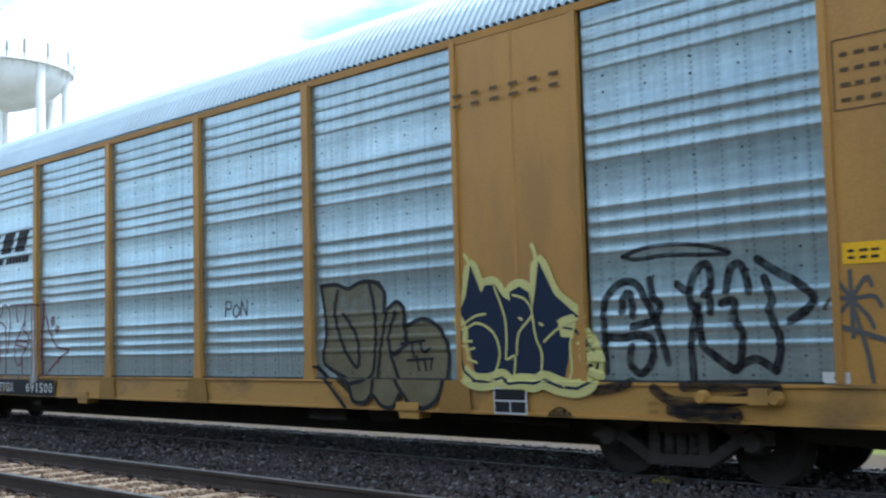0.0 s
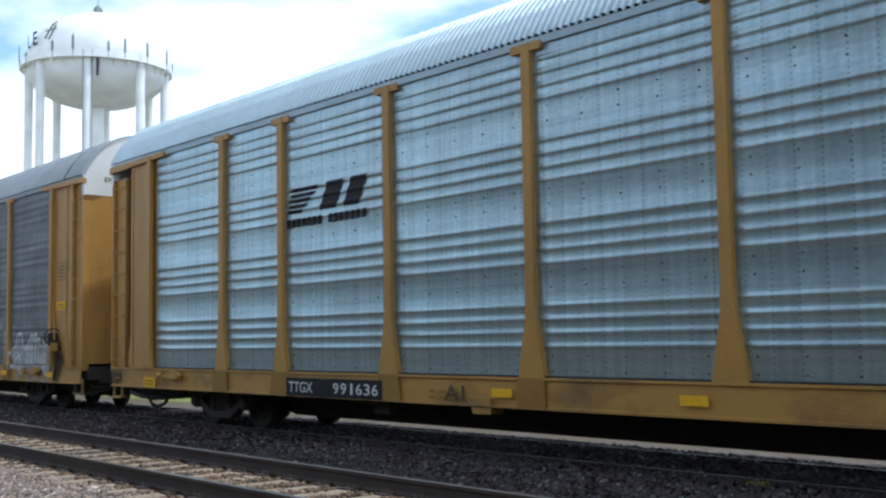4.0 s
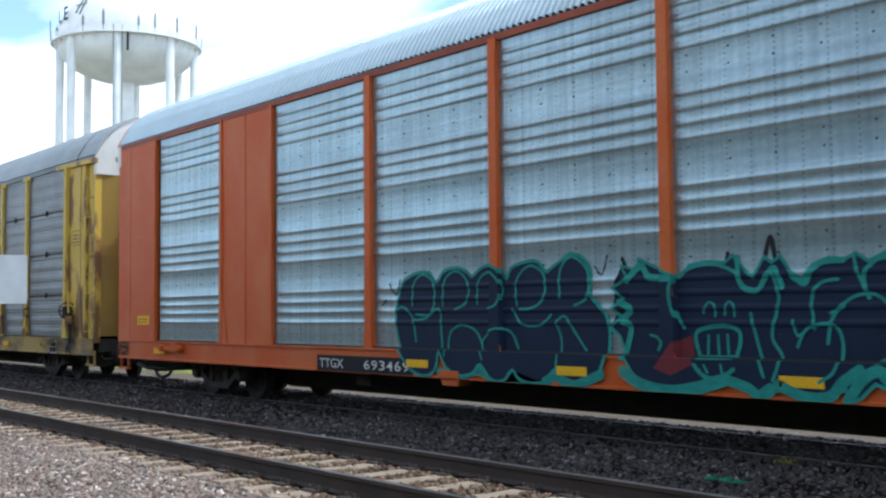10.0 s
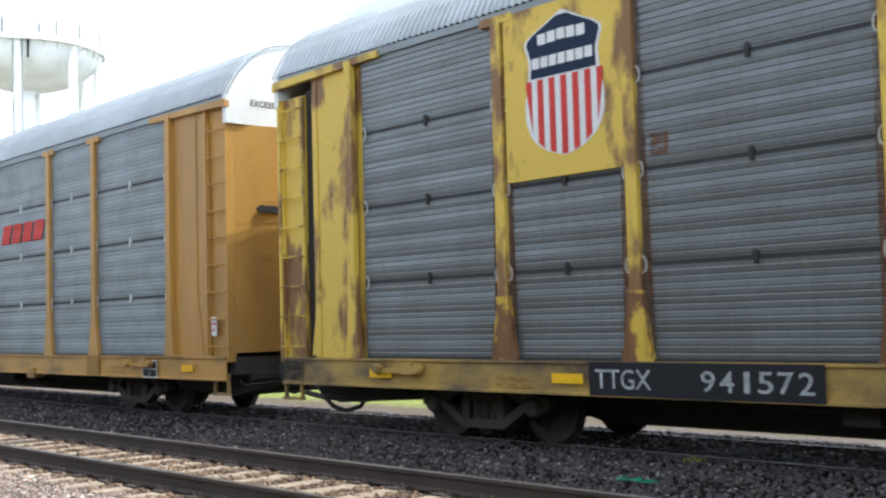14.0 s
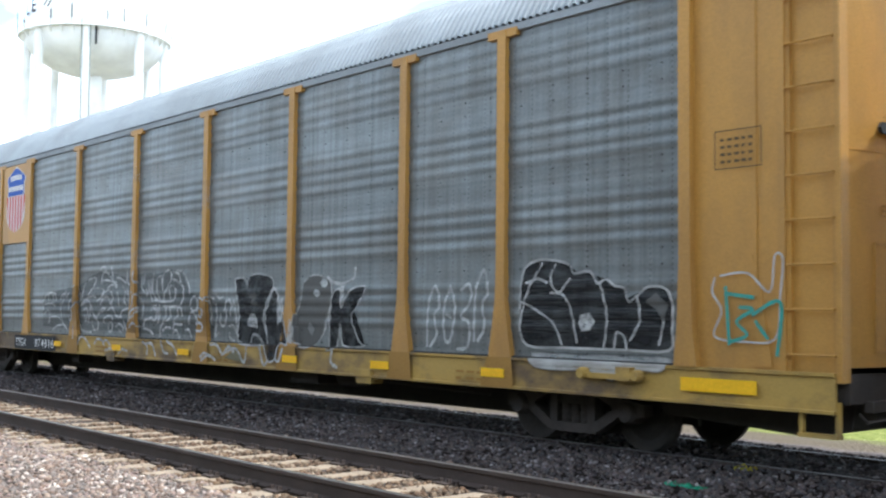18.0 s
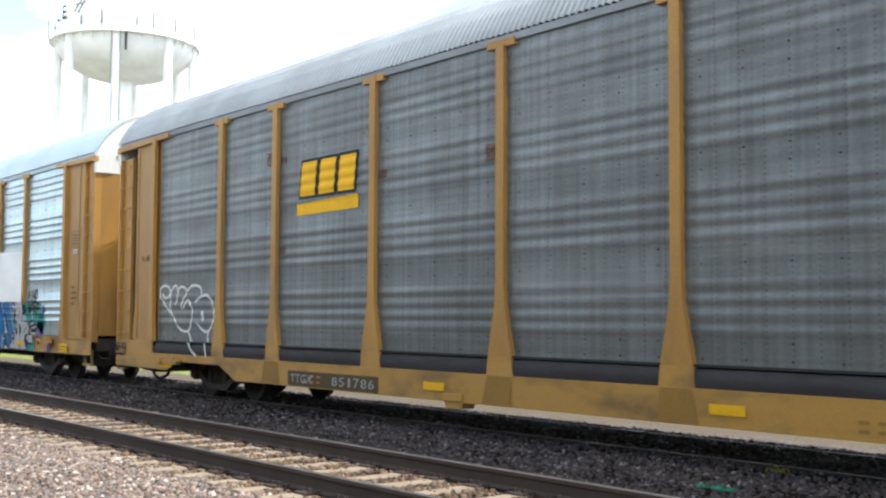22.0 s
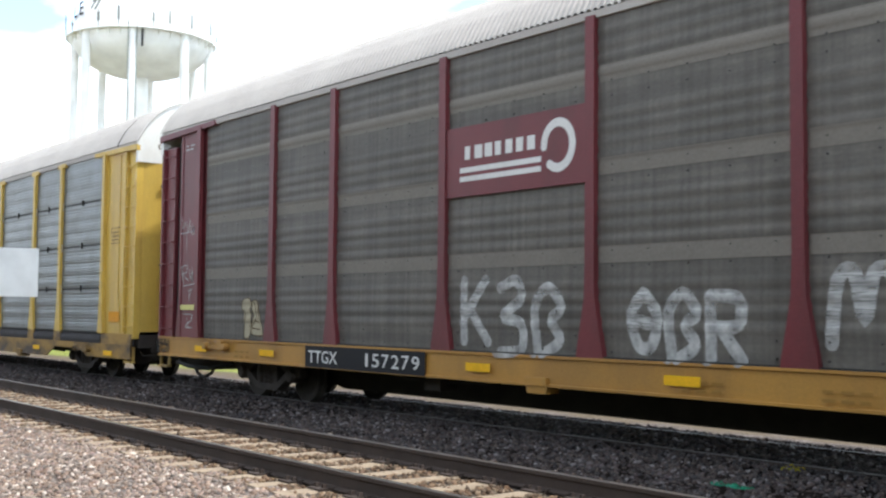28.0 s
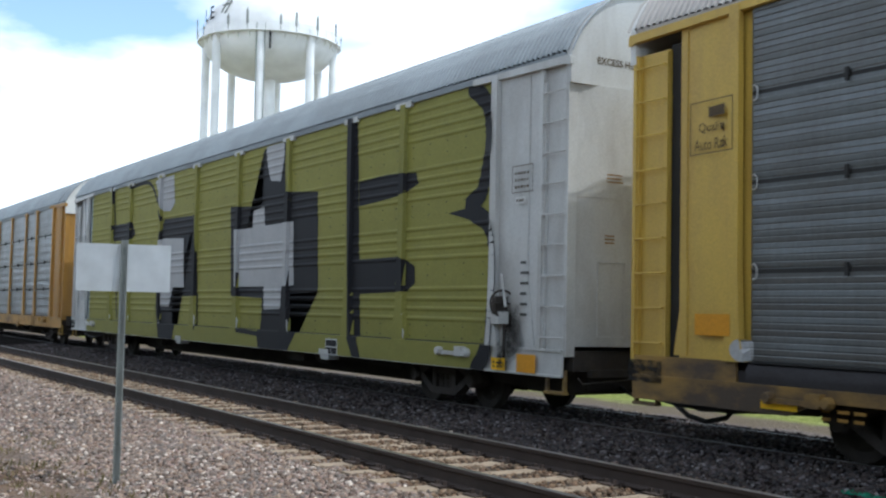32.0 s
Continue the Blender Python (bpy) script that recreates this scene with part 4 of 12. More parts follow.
    if front:
        part("roof_seam", shared("roof_seam", lambda: Shape().tube([(-1.1, y * 1.008, roof_arch(y) + 0.006) for y in ARCH], 0.018, 5), M_UNDER), None, cap, "dark seam across the roof")
    if front and sp["key"] in BRAKED:
        bw = part("brake_wheel", shared("brake_wheel", brake_wheel, M_UNDER), None, car, "grimy hand brake wheel and gear box", at=pose(-1.42, -HALF - 0.1, 1.5, 0, 0, 78))
        part("brake_rod", Shape().tube([(0.06, 0.05, -0.15), (0.05, 0.05, -0.8)], 0.022, 8), M_UNDER, bw)
        part("brake_bracket", Shape().tube([(0.1, 0.3, -0.1), (0.02, 0.1, 0.42), (0.0, -0.12, -0.05)], 0.02, 6).box(-0.06, 0.12, -0.02, 0.3, -0.3, -0.12), frame_m, bw)


BRAKED = (1, 2, 3, 4, 7, 11)


def build_truck(car, u):
    tr = part("truck", shared("truck", bolster, M_UNDER), None, car, at=pose(-u, 0, -DROP))
    for side in (-1, 1):
        part("side_frame", shared("side_frame", side_frame, M_TRUCK), None, tr, at=pose(0, side * 0.99, 0))
    wheels = []
    for a in (-0.86, 0.86):
        wheels.append(part("wheelset", shared("wheelset", wheelset, M_UNDER, True), None, tr, at=pose(a, 0, 0.42)))
    return wheels


WHEELS = []


def build_car(sp):
    """A covered car carrier: frame and wheels, side posts and ridged side panels, arched roof, and its two ends."""
    car = new("rail_car")
    frame_m, panel_m, style = sp["frame"], sp["panel"], sp["style"]
    sill_m = sp.get("sill", frame_m)
    roof_m = sp.get("roof", M_ROOF)
    low, drop = sp.get("low", 0.07), sp.get("drop", 0.0)
    for side in (-1, 1):
        if drop:
            part("side_sill", shared(("dropped_sill", side), lambda: dropped_sill(side, drop), sill_m), None, car, "deep sill arched over the trucks")
            part("skirt", shared(("skirt", side), lambda: Shape().box(-LENGTH + 0.12, -0.12, side * 1.44 - 0.02, side * 1.44 + 0.02, Z_FLOOR - drop - 0.01, Z_FLOOR), M_GREY_ROLL), None, car)
            for u in (0.12, 25.35):
                part("end_heel", shared(("end_heel", side), lambda: Shape().box(-1.7, 0, side * 1.48 - 0.015, side * 1.48 + 0.015, Z_FLOOR - drop, Z_FLOOR + 0.004), sill_m), None, car, at=pose(-u, 0, 0))
            continue
        part("side_sill", shared(("side_sill", side), lambda: channel(0.1, LENGTH - 0.1, side * (HALF - 0.01), side), sill_m), None, car)
    part("deck", shared("deck", lambda: Shape().box(-LENGTH + 0.1, -0.1, -HALF + 0.02, HALF - 0.02, Z_FLOOR - 0.1, Z_FLOOR - 0.01), M_UNDER), None, car)
    part("centre_sill", shared(("centre_sill", low), lambda: Shape().prism([(-24.9, 0.75), (-22.0, low), (-5.2, low), (-2.2, 0.75)], "y", -0.35, 0.35).box(-LENGTH + 0.3, -0.3, -0.3, 0.3, 0.62, 0.78), M_UNDER), None, car)
    part("far_wall", shared("far_wall", lambda: Shape().box(-LENGTH + 0.2, -0.2, 1.4, 1.46, Z_FLOOR, 5.0), panel_m), None, car)
    part("roof", shared(("roof", sp.get("rib", 0.12)), lambda: ribbed_roof(sp.get("rib", 0.12), 0.03 if sp.get("rib", 0.12) > 0.115 else 0.022, 0.05, LENGTH - 0.05), roof_m), None, car)
    part("top_rail", shared("top_rail", lambda: Shape().prism([(-HALF - 0.01, 4.9), (-HALF - 0.025, 4.985), (-HALF + 0.08, 4.99), (-HALF + 0.1, 4.9)], "x", -LENGTH + 0.1, -0.1), sp.get("rail", roof_m)), None, car)
    for i in range(9):
        a, b = EDGES[i], EDGES[i + 1]
        w, mid = round(b - a - 0.04, 2), (a + b) / 2
        if sp.get("plain") and i in (1, 7):
            pl = part("steel_plate", shared(("steel_plate", w), lambda: Shape().box(-w / 2, w / 2, 0, 0.05, 0, H_PANEL), frame_m), None, car, "blank steel plate between the panels", at=pose(-mid, -HALF, Z_FLOOR))
            part("plate_rib", shared("plate_rib", lambda: Shape().prism([(-0.02, 0.0), (-0.008, -0.014), (0.008, -0.014), (0.02, 0.0)], "z", 0, H_PANEL), frame_m), None, pl)
            for e in (-1, 1):
                part("edge_strip", shared("edge_strip", lambda: Shape().prism([(-0.04, 0.0), (-0.04, -0.03), (0.04, -0.03), (0.04, 0.0)], "z", 0, H_PANEL), frame_m), None, pl, at=pose(e * (w / 2 - 0.04), 0, 0))
                part("gusset", shared("gusset", lambda: Shape().prism([(-0.11, 0), (0.11, 0), (-0.11, 0.75)], "y", -0.02, 0), frame_m), None, pl, at=pose(e * (w / 2 - 0.2), 0, 0) @ Matrix.Diagonal((-e, 1, 1, 1)))
            continue
        if style == "slot":
            for j, (z0, z1) in enumerate(TIERS):
                part("side_panel", shared(("side_panel", w, j), lambda: sheet(w, [(z * (z1 - z0), d) for z, d in TIER_PROFILE]), panel_m), None, car, at=pose(-mid, PANEL_Y, Z_FLOOR + z0))
                if j:
                    part("latch", shared("latch", lambda: Shape().box(-0.02, 0.02, -0.035, 0, -0.09, 0.05).box(-0.035, 0.035, -0.025, 0, -0.03, 0.01), sp.get("latch", M_SLOT)), None, car, at=pose(-mid, PANEL_Y, Z_FLOOR + z0))
                    for e in (-1, 1):
                        part("clip", shared("clip", lambda: Shape().tube([(0.09, -0.03, 0.075), (0.06, -0.035, 0.085), (0.03, -0.035, 0.06), (0.02, -0.035, 0.02), (0.02, -0.035, -0.03), (0.03, -0.035, -0.07), (0.06, -0.035, -0.09), (0.09, -0.03, -0.08)], 0.009, 5), M_PALE), None, car, "pale C-shaped clip over the panel joint", at=pose(-mid + e * (w / 2 - 0.13), PANEL_Y, Z_FLOOR + z0 - 0.025) @ Matrix.Diagonal((e, 1, 1, 1)))
            for z in (0.985, 1.985, 2.995):
                part("panel_joint", shared(("panel_joint", w), lambda: Shape().box(-w / 2, w / 2, -0.004, 0.015, 0, 0.05), M_SLOT), None, car, at=pose(-mid, PANEL_Y + 0.005, Z_FLOOR + z))
        else:
            p = part("side_panel", shared(("side_panel", style, w), lambda: sheet(w, PROFILES[style]), panel_m, True), None, car, at=pose(-mid, PANEL_Y, Z_FLOOR))
            tagged(part("riveting", shared(("rivets", style, w), lambda: rivets(w, [H_PANEL - 0.8 - t for t in range(4)] + [H_PANEL - 0.98 - t for t in range(4)]), M_SLOT), None, p), kind="stuff")
        if drop:
            part("foot_roll", shared(("foot_roll", w), lambda: Shape().prism([(0.0, 0.0), (-0.05, 0.005), (-0.066, 0.07), (-0.06, 0.14), (-0.03, 0.205), (0.0, 0.22)], "x", -w / 2 - 0.02, w / 2 + 0.02), M_GREY_ROLL, True), None, car, "dark rolled strip along the foot of the panel", at=pose(-mid, PANEL_Y, Z_FLOOR - drop))
        part("panel_foot", shared(("panel_foot", w), lambda: Shape().box(-w / 2 + 0.1, w / 2 - 0.1, -0.03, 0.0, -0.005, 0.022), M_SLOT), None, car, at=pose(-mid, PANEL_Y - 0.02, Z_FLOOR))
    for i in range(1, 9):
        if sp.get("plain") and i in (1, 2, 7, 8):
            continue
        wide = 0.11 if sp.get("plain") else (0.2 if i in (1, 8, 2, 7) else 0.22)
        low_end = 0.72 if sp.get("foot") else 0.0
        sp_post = part("side_post", shared(("side_post", wide, sp.get("caps", True), low_end), lambda: post(wide, sp.get("caps", True) and not sp.get("plain"), low_end), frame_m), None, car, at=pose(-EDGES[i], PANEL_Y + 0.01, Z_FLOOR))
        if drop:
            part("post_heel", shared(("post_heel", wide), lambda: Shape().prism([(-wide * 1.12, -drop), (wide * 1.12, -drop), (wide, 0.0), (-wide, 0.0)], "y", -0.083, 0.0), sill_m), None, sp_post, "weathered brown heel of the post")
        if low_end:
            part("post_foot", shared(("post_foot", wide), lambda: post_foot(wide), sp["foot"]), None, sp_post, "flared foot of the post with yellow paint peeled to rust")
    for u in (2.75, 24.4):
        part("tow_lug", shared("tow_lug", tow_lug, sill_m), None, car, "pulling lug on the sill", at=pose(-u, -1.53, 0.74 - drop))
    for u in TRUCKS:
        WHEELS.append((sp["key"], build_truck(car, u)))
    build_end(car, sp, True)
    build_end(car, sp, False)
    # underframe gear
    part("brake_cylinder", shared("brake_cylinder", lambda: Shape().lathe([(0.0, 0), (0.16, 0.0), (0.18, 0.05), (0.18, 0.5), (0.08, 0.6), (0.0, 0.6)], "x", 14, (-8.6, -1.0, 0.45)).box(-9.8, -9.0, -1.2, -0.7, 0.3, 0.6).tube([(-8.0, -1.1, 0.42), (-5.2, -1.1, 0.36)], 0.02, 6), M_UNDER), None, car)
    tagged(car, sp["label"], "rail car", "cars of the train")
    CARS[sp["key"]] = car
    return car


P_GREASE = material("greasy_film", (0.02, 0.018, 0.016), 0.7, spec=0.3)
grease_nodes = P_GREASE.node_tree
grease_noise, grease_map = grease_nodes.nodes.new("ShaderNodeTexNoise"), grease_nodes.nodes.new("ShaderNodeMapRange")
grease_noise.inputs["Scale"].default_value, grease_noise.inputs["Detail"].default_value = 4.0, 3.0
grease_map.inputs["From Min"].default_value, grease_map.inputs["From Max"].default_value = 0.42, 0.62
grease_map.inputs["To Max"].default_value = 0.75
grease_nodes.links.new(grease_noise.outputs["Fac"], grease_map.inputs["Value"])
grease_nodes.links.new(grease_map.outputs["Result"], grease_nodes.nodes["Principled BSDF"].inputs["Alpha"])
CARS = {}
FRONT = {0: -2.12, 1: -30.62, 2: -59.21, 3: -87.71, 4: -116.19, 5: -144.7, 6: -173.17, 7: -201.68, 8: -230.14, 9: -258.61, 10: -286.99, 11: -315.39, 12: -343.89}
SPECS = [
    dict(key=0, name="a", sill=M_SILL, frame=M_YELLOW, panel=M_ZINC, style="zinc", plain=True, rail=M_YELLOW, label="yellow car carrier with galvanised side panels and blue graffiti"),
    dict(key=1, name="b", sill=M_SILL, frame=M_YELLOW, panel=M_ZINC, style="zinc", label="yellow car carrier with clean galvanised side panels"),
    dict(key=2, name="c", sill=M_SILL, frame=M_YELLOW, panel=M_GRIMY, style="dark", roof=M_ROOF_GREY, rib=0.11, label="yellow car carrier with dark panels and black-and-white graffiti"),
    dict(key=3, name="d", frame=M_ORANGE, panel=M_ZINC, style="zinc", plain=True, strip=True, rail=M_RED_TRIM, label="orange car carrier with galvanised panels and teal graffiti"),
    dict(key=4, name="e", sill=M_SILL_BROWN, frame=M_RUSTY, panel=M_DARK_SLOT, style="slot", roof=M_ROOF_GREY, rib=0.11, door=M_OCHRE, slots=(3.2,), foot=M_RUST, label="rusty peeling yellow car carrier with grey slotted panels"),
    dict(key=5, name="f", sill=M_SILL, frame=M_YELLOW, panel=M_GREY, style="slot", roof=M_ROOF_GREY, slots=(3.2,), latch=M_PALE, label="yellow car carrier with blue-grey slotted panels"),
    dict(key=6, name="g", sill=M_SILL_BROWN, frame=M_YELLOW, panel=M_DARK, style="dark", roof=M_ROOF_GREY, slots=(3.2,), label="yellow car carrier with dark panels and white outlined graffiti"),
    dict(key=7, name="h", sill=M_SILL, frame=M_YELLOW, panel=M_DARK, style="dark", roof=M_ROOF_GREY, rib=0.11, drop=0.235, low=0.3, label="yellow car carrier with dark grey panels and green graffiti"),
    dict(key=8, name="i", sill=M_SILL, frame=M_YELLOW, panel=M_ZINC, style="zinc", low=0.25, label="yellow car carrier with galvanised panels and large blue graffiti"),
    dict(key=9, name="j", frame=M_MAROON, panel=M_BROWN_GREY, style="dark", roof=M_ROOF_PALE, rib=0.11, caps=False, sill=M_YELLOW, slots=(3.2,), label="maroon car carrier with dark brown-grey panels and pale roof"),
    dict(key=10, name="k", sill=M_SILL_DARK, frame=M_BRIGHT, panel=M_DARK_SLOT, style="slot", roof=M_ROOF_PALE, rib=0.11, slots=(2.35, 4.05), drop=0.235, low=0.3, label="bright yellow car carrier with dark slotted panels"),
    dict(key=11, name="l", frame=M_PALE, panel=M_ZINC, style="zinc", roof=M_ROOF_GREY, cap=M_PALE, label="pale grey car carrier covered by huge olive graffiti"),
    dict(key=12, name="m", sill=M_SILL, frame=M_YELLOW, panel=M_DARK_SLOT, style="slot", roof=M_ROOF_GREY, rib=0.11, label="yellow car carrier with grey slotted panels at the rear"),
]
for sp in SPECS:
    build_car(sp)

# ---------------------------------------------------------------- paint on the cars: tags, emblems, numbers, labels
def paint_material(name, colour, rough=0.65):
    return material("spray_" + name, colour, rough, second=[c * 0.75 + 0.008 for c in colour], scale=2.2, amount=0.35, fine=30.0, bump=0.08, edge=(0.45, 0.65), spec=0.2)


P = {n: paint_material(n, c) for n, c in dict(
    black=(0.018, 0.018, 0.021), white=(0.72, 0.72, 0.70), navy=(0.012, 0.022, 0.05), pale=(0.62, 0.58, 0.22), tan=(0.16, 0.145, 0.09), teal=(0.05, 0.32, 0.27), green=(0.02, 0.27, 0.16),
    blue=(0.02, 0.15, 0.35), pool=(0.12, 0.34, 0.5), grey=(0.33, 0.33, 0.33), silver=(0.46, 0.46, 0.46), pink=(0.45, 0.27, 0.31), purple=(0.13, 0.06, 0.3), olive=(0.29, 0.275, 0.065), red=(0.55, 0.05, 0.04), orange=(0.7, 0.32, 0.02),
    gold=(0.88, 0.5, 0.012), chalk=(0.5, 0.52, 0.52), maroon=(0.17, 0.03, 0.035), royal=(0.03, 0.10, 0.42), faint=(0.10, 0.10, 0.095), rose=(0.22, 0.09, 0.10), ink=(0.1, 0.07, 0.035), splice=(0.2, 0.185, 0.16), steel=(0.2, 0.2, 0.2), khaki=(0.19, 0.165, 0.095), veil=(0.6, 0.61, 0.6), soot=(0.012, 0.01, 0.009), mist=(0.03, 0.16, 0.36), weld=(0.32, 0.18, 0.045), haze=(0.05, 0.32, 0.33), smoke=(0.012, 0.012, 0.014), cream=(0.42, 0.38, 0.27), grime=(0.105, 0.115, 0.113), film=(0.6, 0.61, 0.6), rust=(0.16, 0.075, 0.035)).items()}


def thin_coat(m, lo, hi, scale=3.5, edge=(0.35, 0.65), detail=6.0):
    """Makes a paint patchy, so that what it covers shows through."""
    nt = m.node_tree
    n, r = nt.nodes.new("ShaderNodeTexNoise"), nt.nodes.new("ShaderNodeMapRange")
    n.inputs["Scale"].default_value, n.inputs["Detail"].default_value = scale, detail
    r.inputs["From Min"].default_value, r.inputs["From Max"].default_value = edge
    r.inputs["To Min"].default_value, r.inputs["To Max"].default_value = lo, hi
    nt.links.new(n.outputs["Fac"], r.inputs["Value"])
    nt.links.new(r.outputs["Result"], nt.nodes["Principled BSDF"].inputs["Alpha"])


thin_coat(P["veil"], 0.35, 0.85)
thin_coat(P["khaki"], 0.65, 0.95)
thin_coat(P["pink"], 0.3, 0.9)
thin_coat(P["mist"], 0.1, 0.85, 2.5, (0.4, 0.6), 2.0)
thin_coat(P["teal"], 0.75, 1.0)
thin_coat(P["haze"], 0.05, 0.8, 2.5, (0.4, 0.62), 2.0)
thin_coat(P["pool"], 0.1, 0.6, 3.0, (0.4, 0.6), 2.0)
thin_coat(P["soot"], 0.1, 0.42, 2.5, (0.35, 0.65), 2.0)
thin_coat(P["chalk"], 0.55, 1.0)
thin_coat(P["smoke"], 0.45, 0.95, 5.0)
thin_coat(P["film"], 0.03, 0.2, 2.0)
thin_coat(P["rust"], 0.1, 0.85, 4.0, (0.4, 0.6))
thin_coat(P["rose"], 0.45, 0.95, 5.0)
thin_coat(P["olive"], 0.8, 1.0, 1.2)


def post_half(z, wide):
    return float(np.interp(z - Z_FLOOR, [0, 0.1, 1.0, 1.1], [wide, wide * 0.95, 0.081, 0.075]))


def surface(sp, u, z):
    """How far the car's seen side reaches towards -y at that spot."""
    if z < Z_FLOOR + 0.001:
        return -1.526
    if u < EDGES[0] or u > EDGES[-1]:
        return -1.492 if sp.get("plain") else (PANEL_Y - 0.046 if min(abs(u - 1.78), abs(u - LENGTH + 1.78)) > 0.17 else -1.546)
    i = min(max(int(np.searchsorted(EDGES, u)) - 1, 0), 8)
    for e in EDGES[1:9]:
        if abs(u - e) < 0.3 and not (sp.get("plain") and e in (EDGES[1], EDGES[2], EDGES[7], EDGES[8])):
            wide = 0.11 if sp.get("plain") else (0.2 if e in (EDGES[1], EDGES[8], EDGES[2], EDGES[7]) else 0.22)
            if abs(u - e) < post_half(z, wide) + 0.01:
                return PANEL_Y + 0.01 - 0.086
    if sp.get("plain") and i in (1, 7):
        return -HALF - 0.013
    prof = PROFILES[sp["style"]]
    return PANEL_Y - float(np.interp(z - Z_FLOOR, [p[0] for p in prof], [p[1] for p in prof]))


SPEC = {sp["key"]: sp for sp in SPECS}


def drape(bm, sp, lift):
    """Cuts a flat drawing (x, z) along the side's ridges and posts and lays it on them."""
    bmesh.ops.triangulate(bm, faces=[f for f in bm.faces if len(f.verts) > 4])
    drop = sp.get("drop", 0.0)
    if drop and max(v.co.z for v in bm.verts) < Z_FLOOR + 0.01:
        for v in bm.verts:
            v.co.z -= drop
    if min(v.co.z for v in bm.verts) < 0.497 - drop:
        bmesh.ops.bisect_plane(bm, geom=bm.verts[:] + bm.edges[:] + bm.faces[:], plane_co=(0, 0, 0.497 - drop), plane_no=(0, 0, -1), dist=1e-5, clear_outer=True)
        if not bm.verts:
            return
    xs, zs = [v.co.x for v in bm.verts], [v.co.z for v in bm.verts]
    x0, x1, z0, z1 = min(xs), max(xs), min(zs), max(zs)
    cuts = [(0, Z_FLOOR), (0, Z_FLOOR + 0.01)] + [(0, Z_FLOOR + p[0]) for p in PROFILES[sp["style"]]]
    for e in EDGES[1:9]:
        if not (sp.get("plain") and e in (EDGES[1], EDGES[2], EDGES[7], EDGES[8])):
            cuts += [(1, -e + s * o) for o in (0.084, 0.1) for s in (-1, 1)]
            if z0 < Z_FLOOR + 1.0:
                cuts += [(1, -e + s * o) for o in (0.12, 0.16, 0.2, 0.24) for s in (-1, 1)]
    for axis, at in cuts:
        if (z0 < at < z1) if axis == 0 else (x0 < at < x1):
            no, co = ((0, 0, 1), (0, 0, at)) if axis == 0 else ((1, 0, 0), (at, 0, 0))
            bmesh.ops.bisect_plane(bm, geom=bm.verts[:] + bm.edges[:] + bm.faces[:], plane_co=co, plane_no=no, dist=1e-5)
    for v in bm.verts:
        v.co.y = surface(sp, -v.co.x, v.co.z) - lift + v.co.y


def lay(key, name, polys, colour, lift=0.004, parent=None, label="", flat=None, weld=False):
    """One painted part out of flat outlines in (u, z), laid on the side, or with flat on the plane y = flat."""
    sp = SPEC[key]
    bm = bmesh.new()
    made = {}
    for n, poly in enumerate(polys):
        vs = []
        for u, z in poly:
            k = (round(u, 4), round(z, 4))
            if k not in made:
                made[k] = bm.verts.new((-u, 0 if weld else -0.00004 * n, z))
            if made[k] not in vs:
                vs.append(made[k])
        if len(vs) < 3:
            continue
        try:
            bm.faces.new(vs)
        except ValueError:
            pass
    if flat is None:
        drape(bm, sp, lift)
    else:
        for v in bm.verts:
            v.co.y = flat - lift
    bmesh.ops.recalc_face_normals(bm, faces=bm.faces)
    for f in bm.faces:
        if f.normal.y > 0:
            f.normal_flip()
    me = bpy.data.meshes.new(name)
    bm.to_mesh(me)
    bm.free()
    me.materials.append(P[colour])
    ob = new(name, me)
    ob.parent = parent or CARS[key]
    if name in ("writing", "sill_stencil"):
        return tagged(ob, label, kind="stuff")
    return tagged(ob, label) if label else ob


def rect(u0, u1, z0, z1):
    return [(u0, z0), (u1, z0), (u1, z1), (u0, z1)]


def smooth(pts, n=5):
    """A curve through the points."""
    if len(pts) < 3:
        return [tuple(p) for p in pts]
    out, q = [], [pts[0], *pts, pts[-1]]
    for i in range(1, len(q) - 2):
        for k in range(n):
            t = k / n
            out.append(tuple(0.5 * (2 * b + (c - a) * t + (2 * a - 5 * b + 4 * c - d) * t * t + (3 * b - a - 3 * c + d) * t ** 3) for a, b, c, d in zip(q[i - 1], q[i], q[i + 1], q[i + 2])))
    return out + [tuple(pts[-1])]


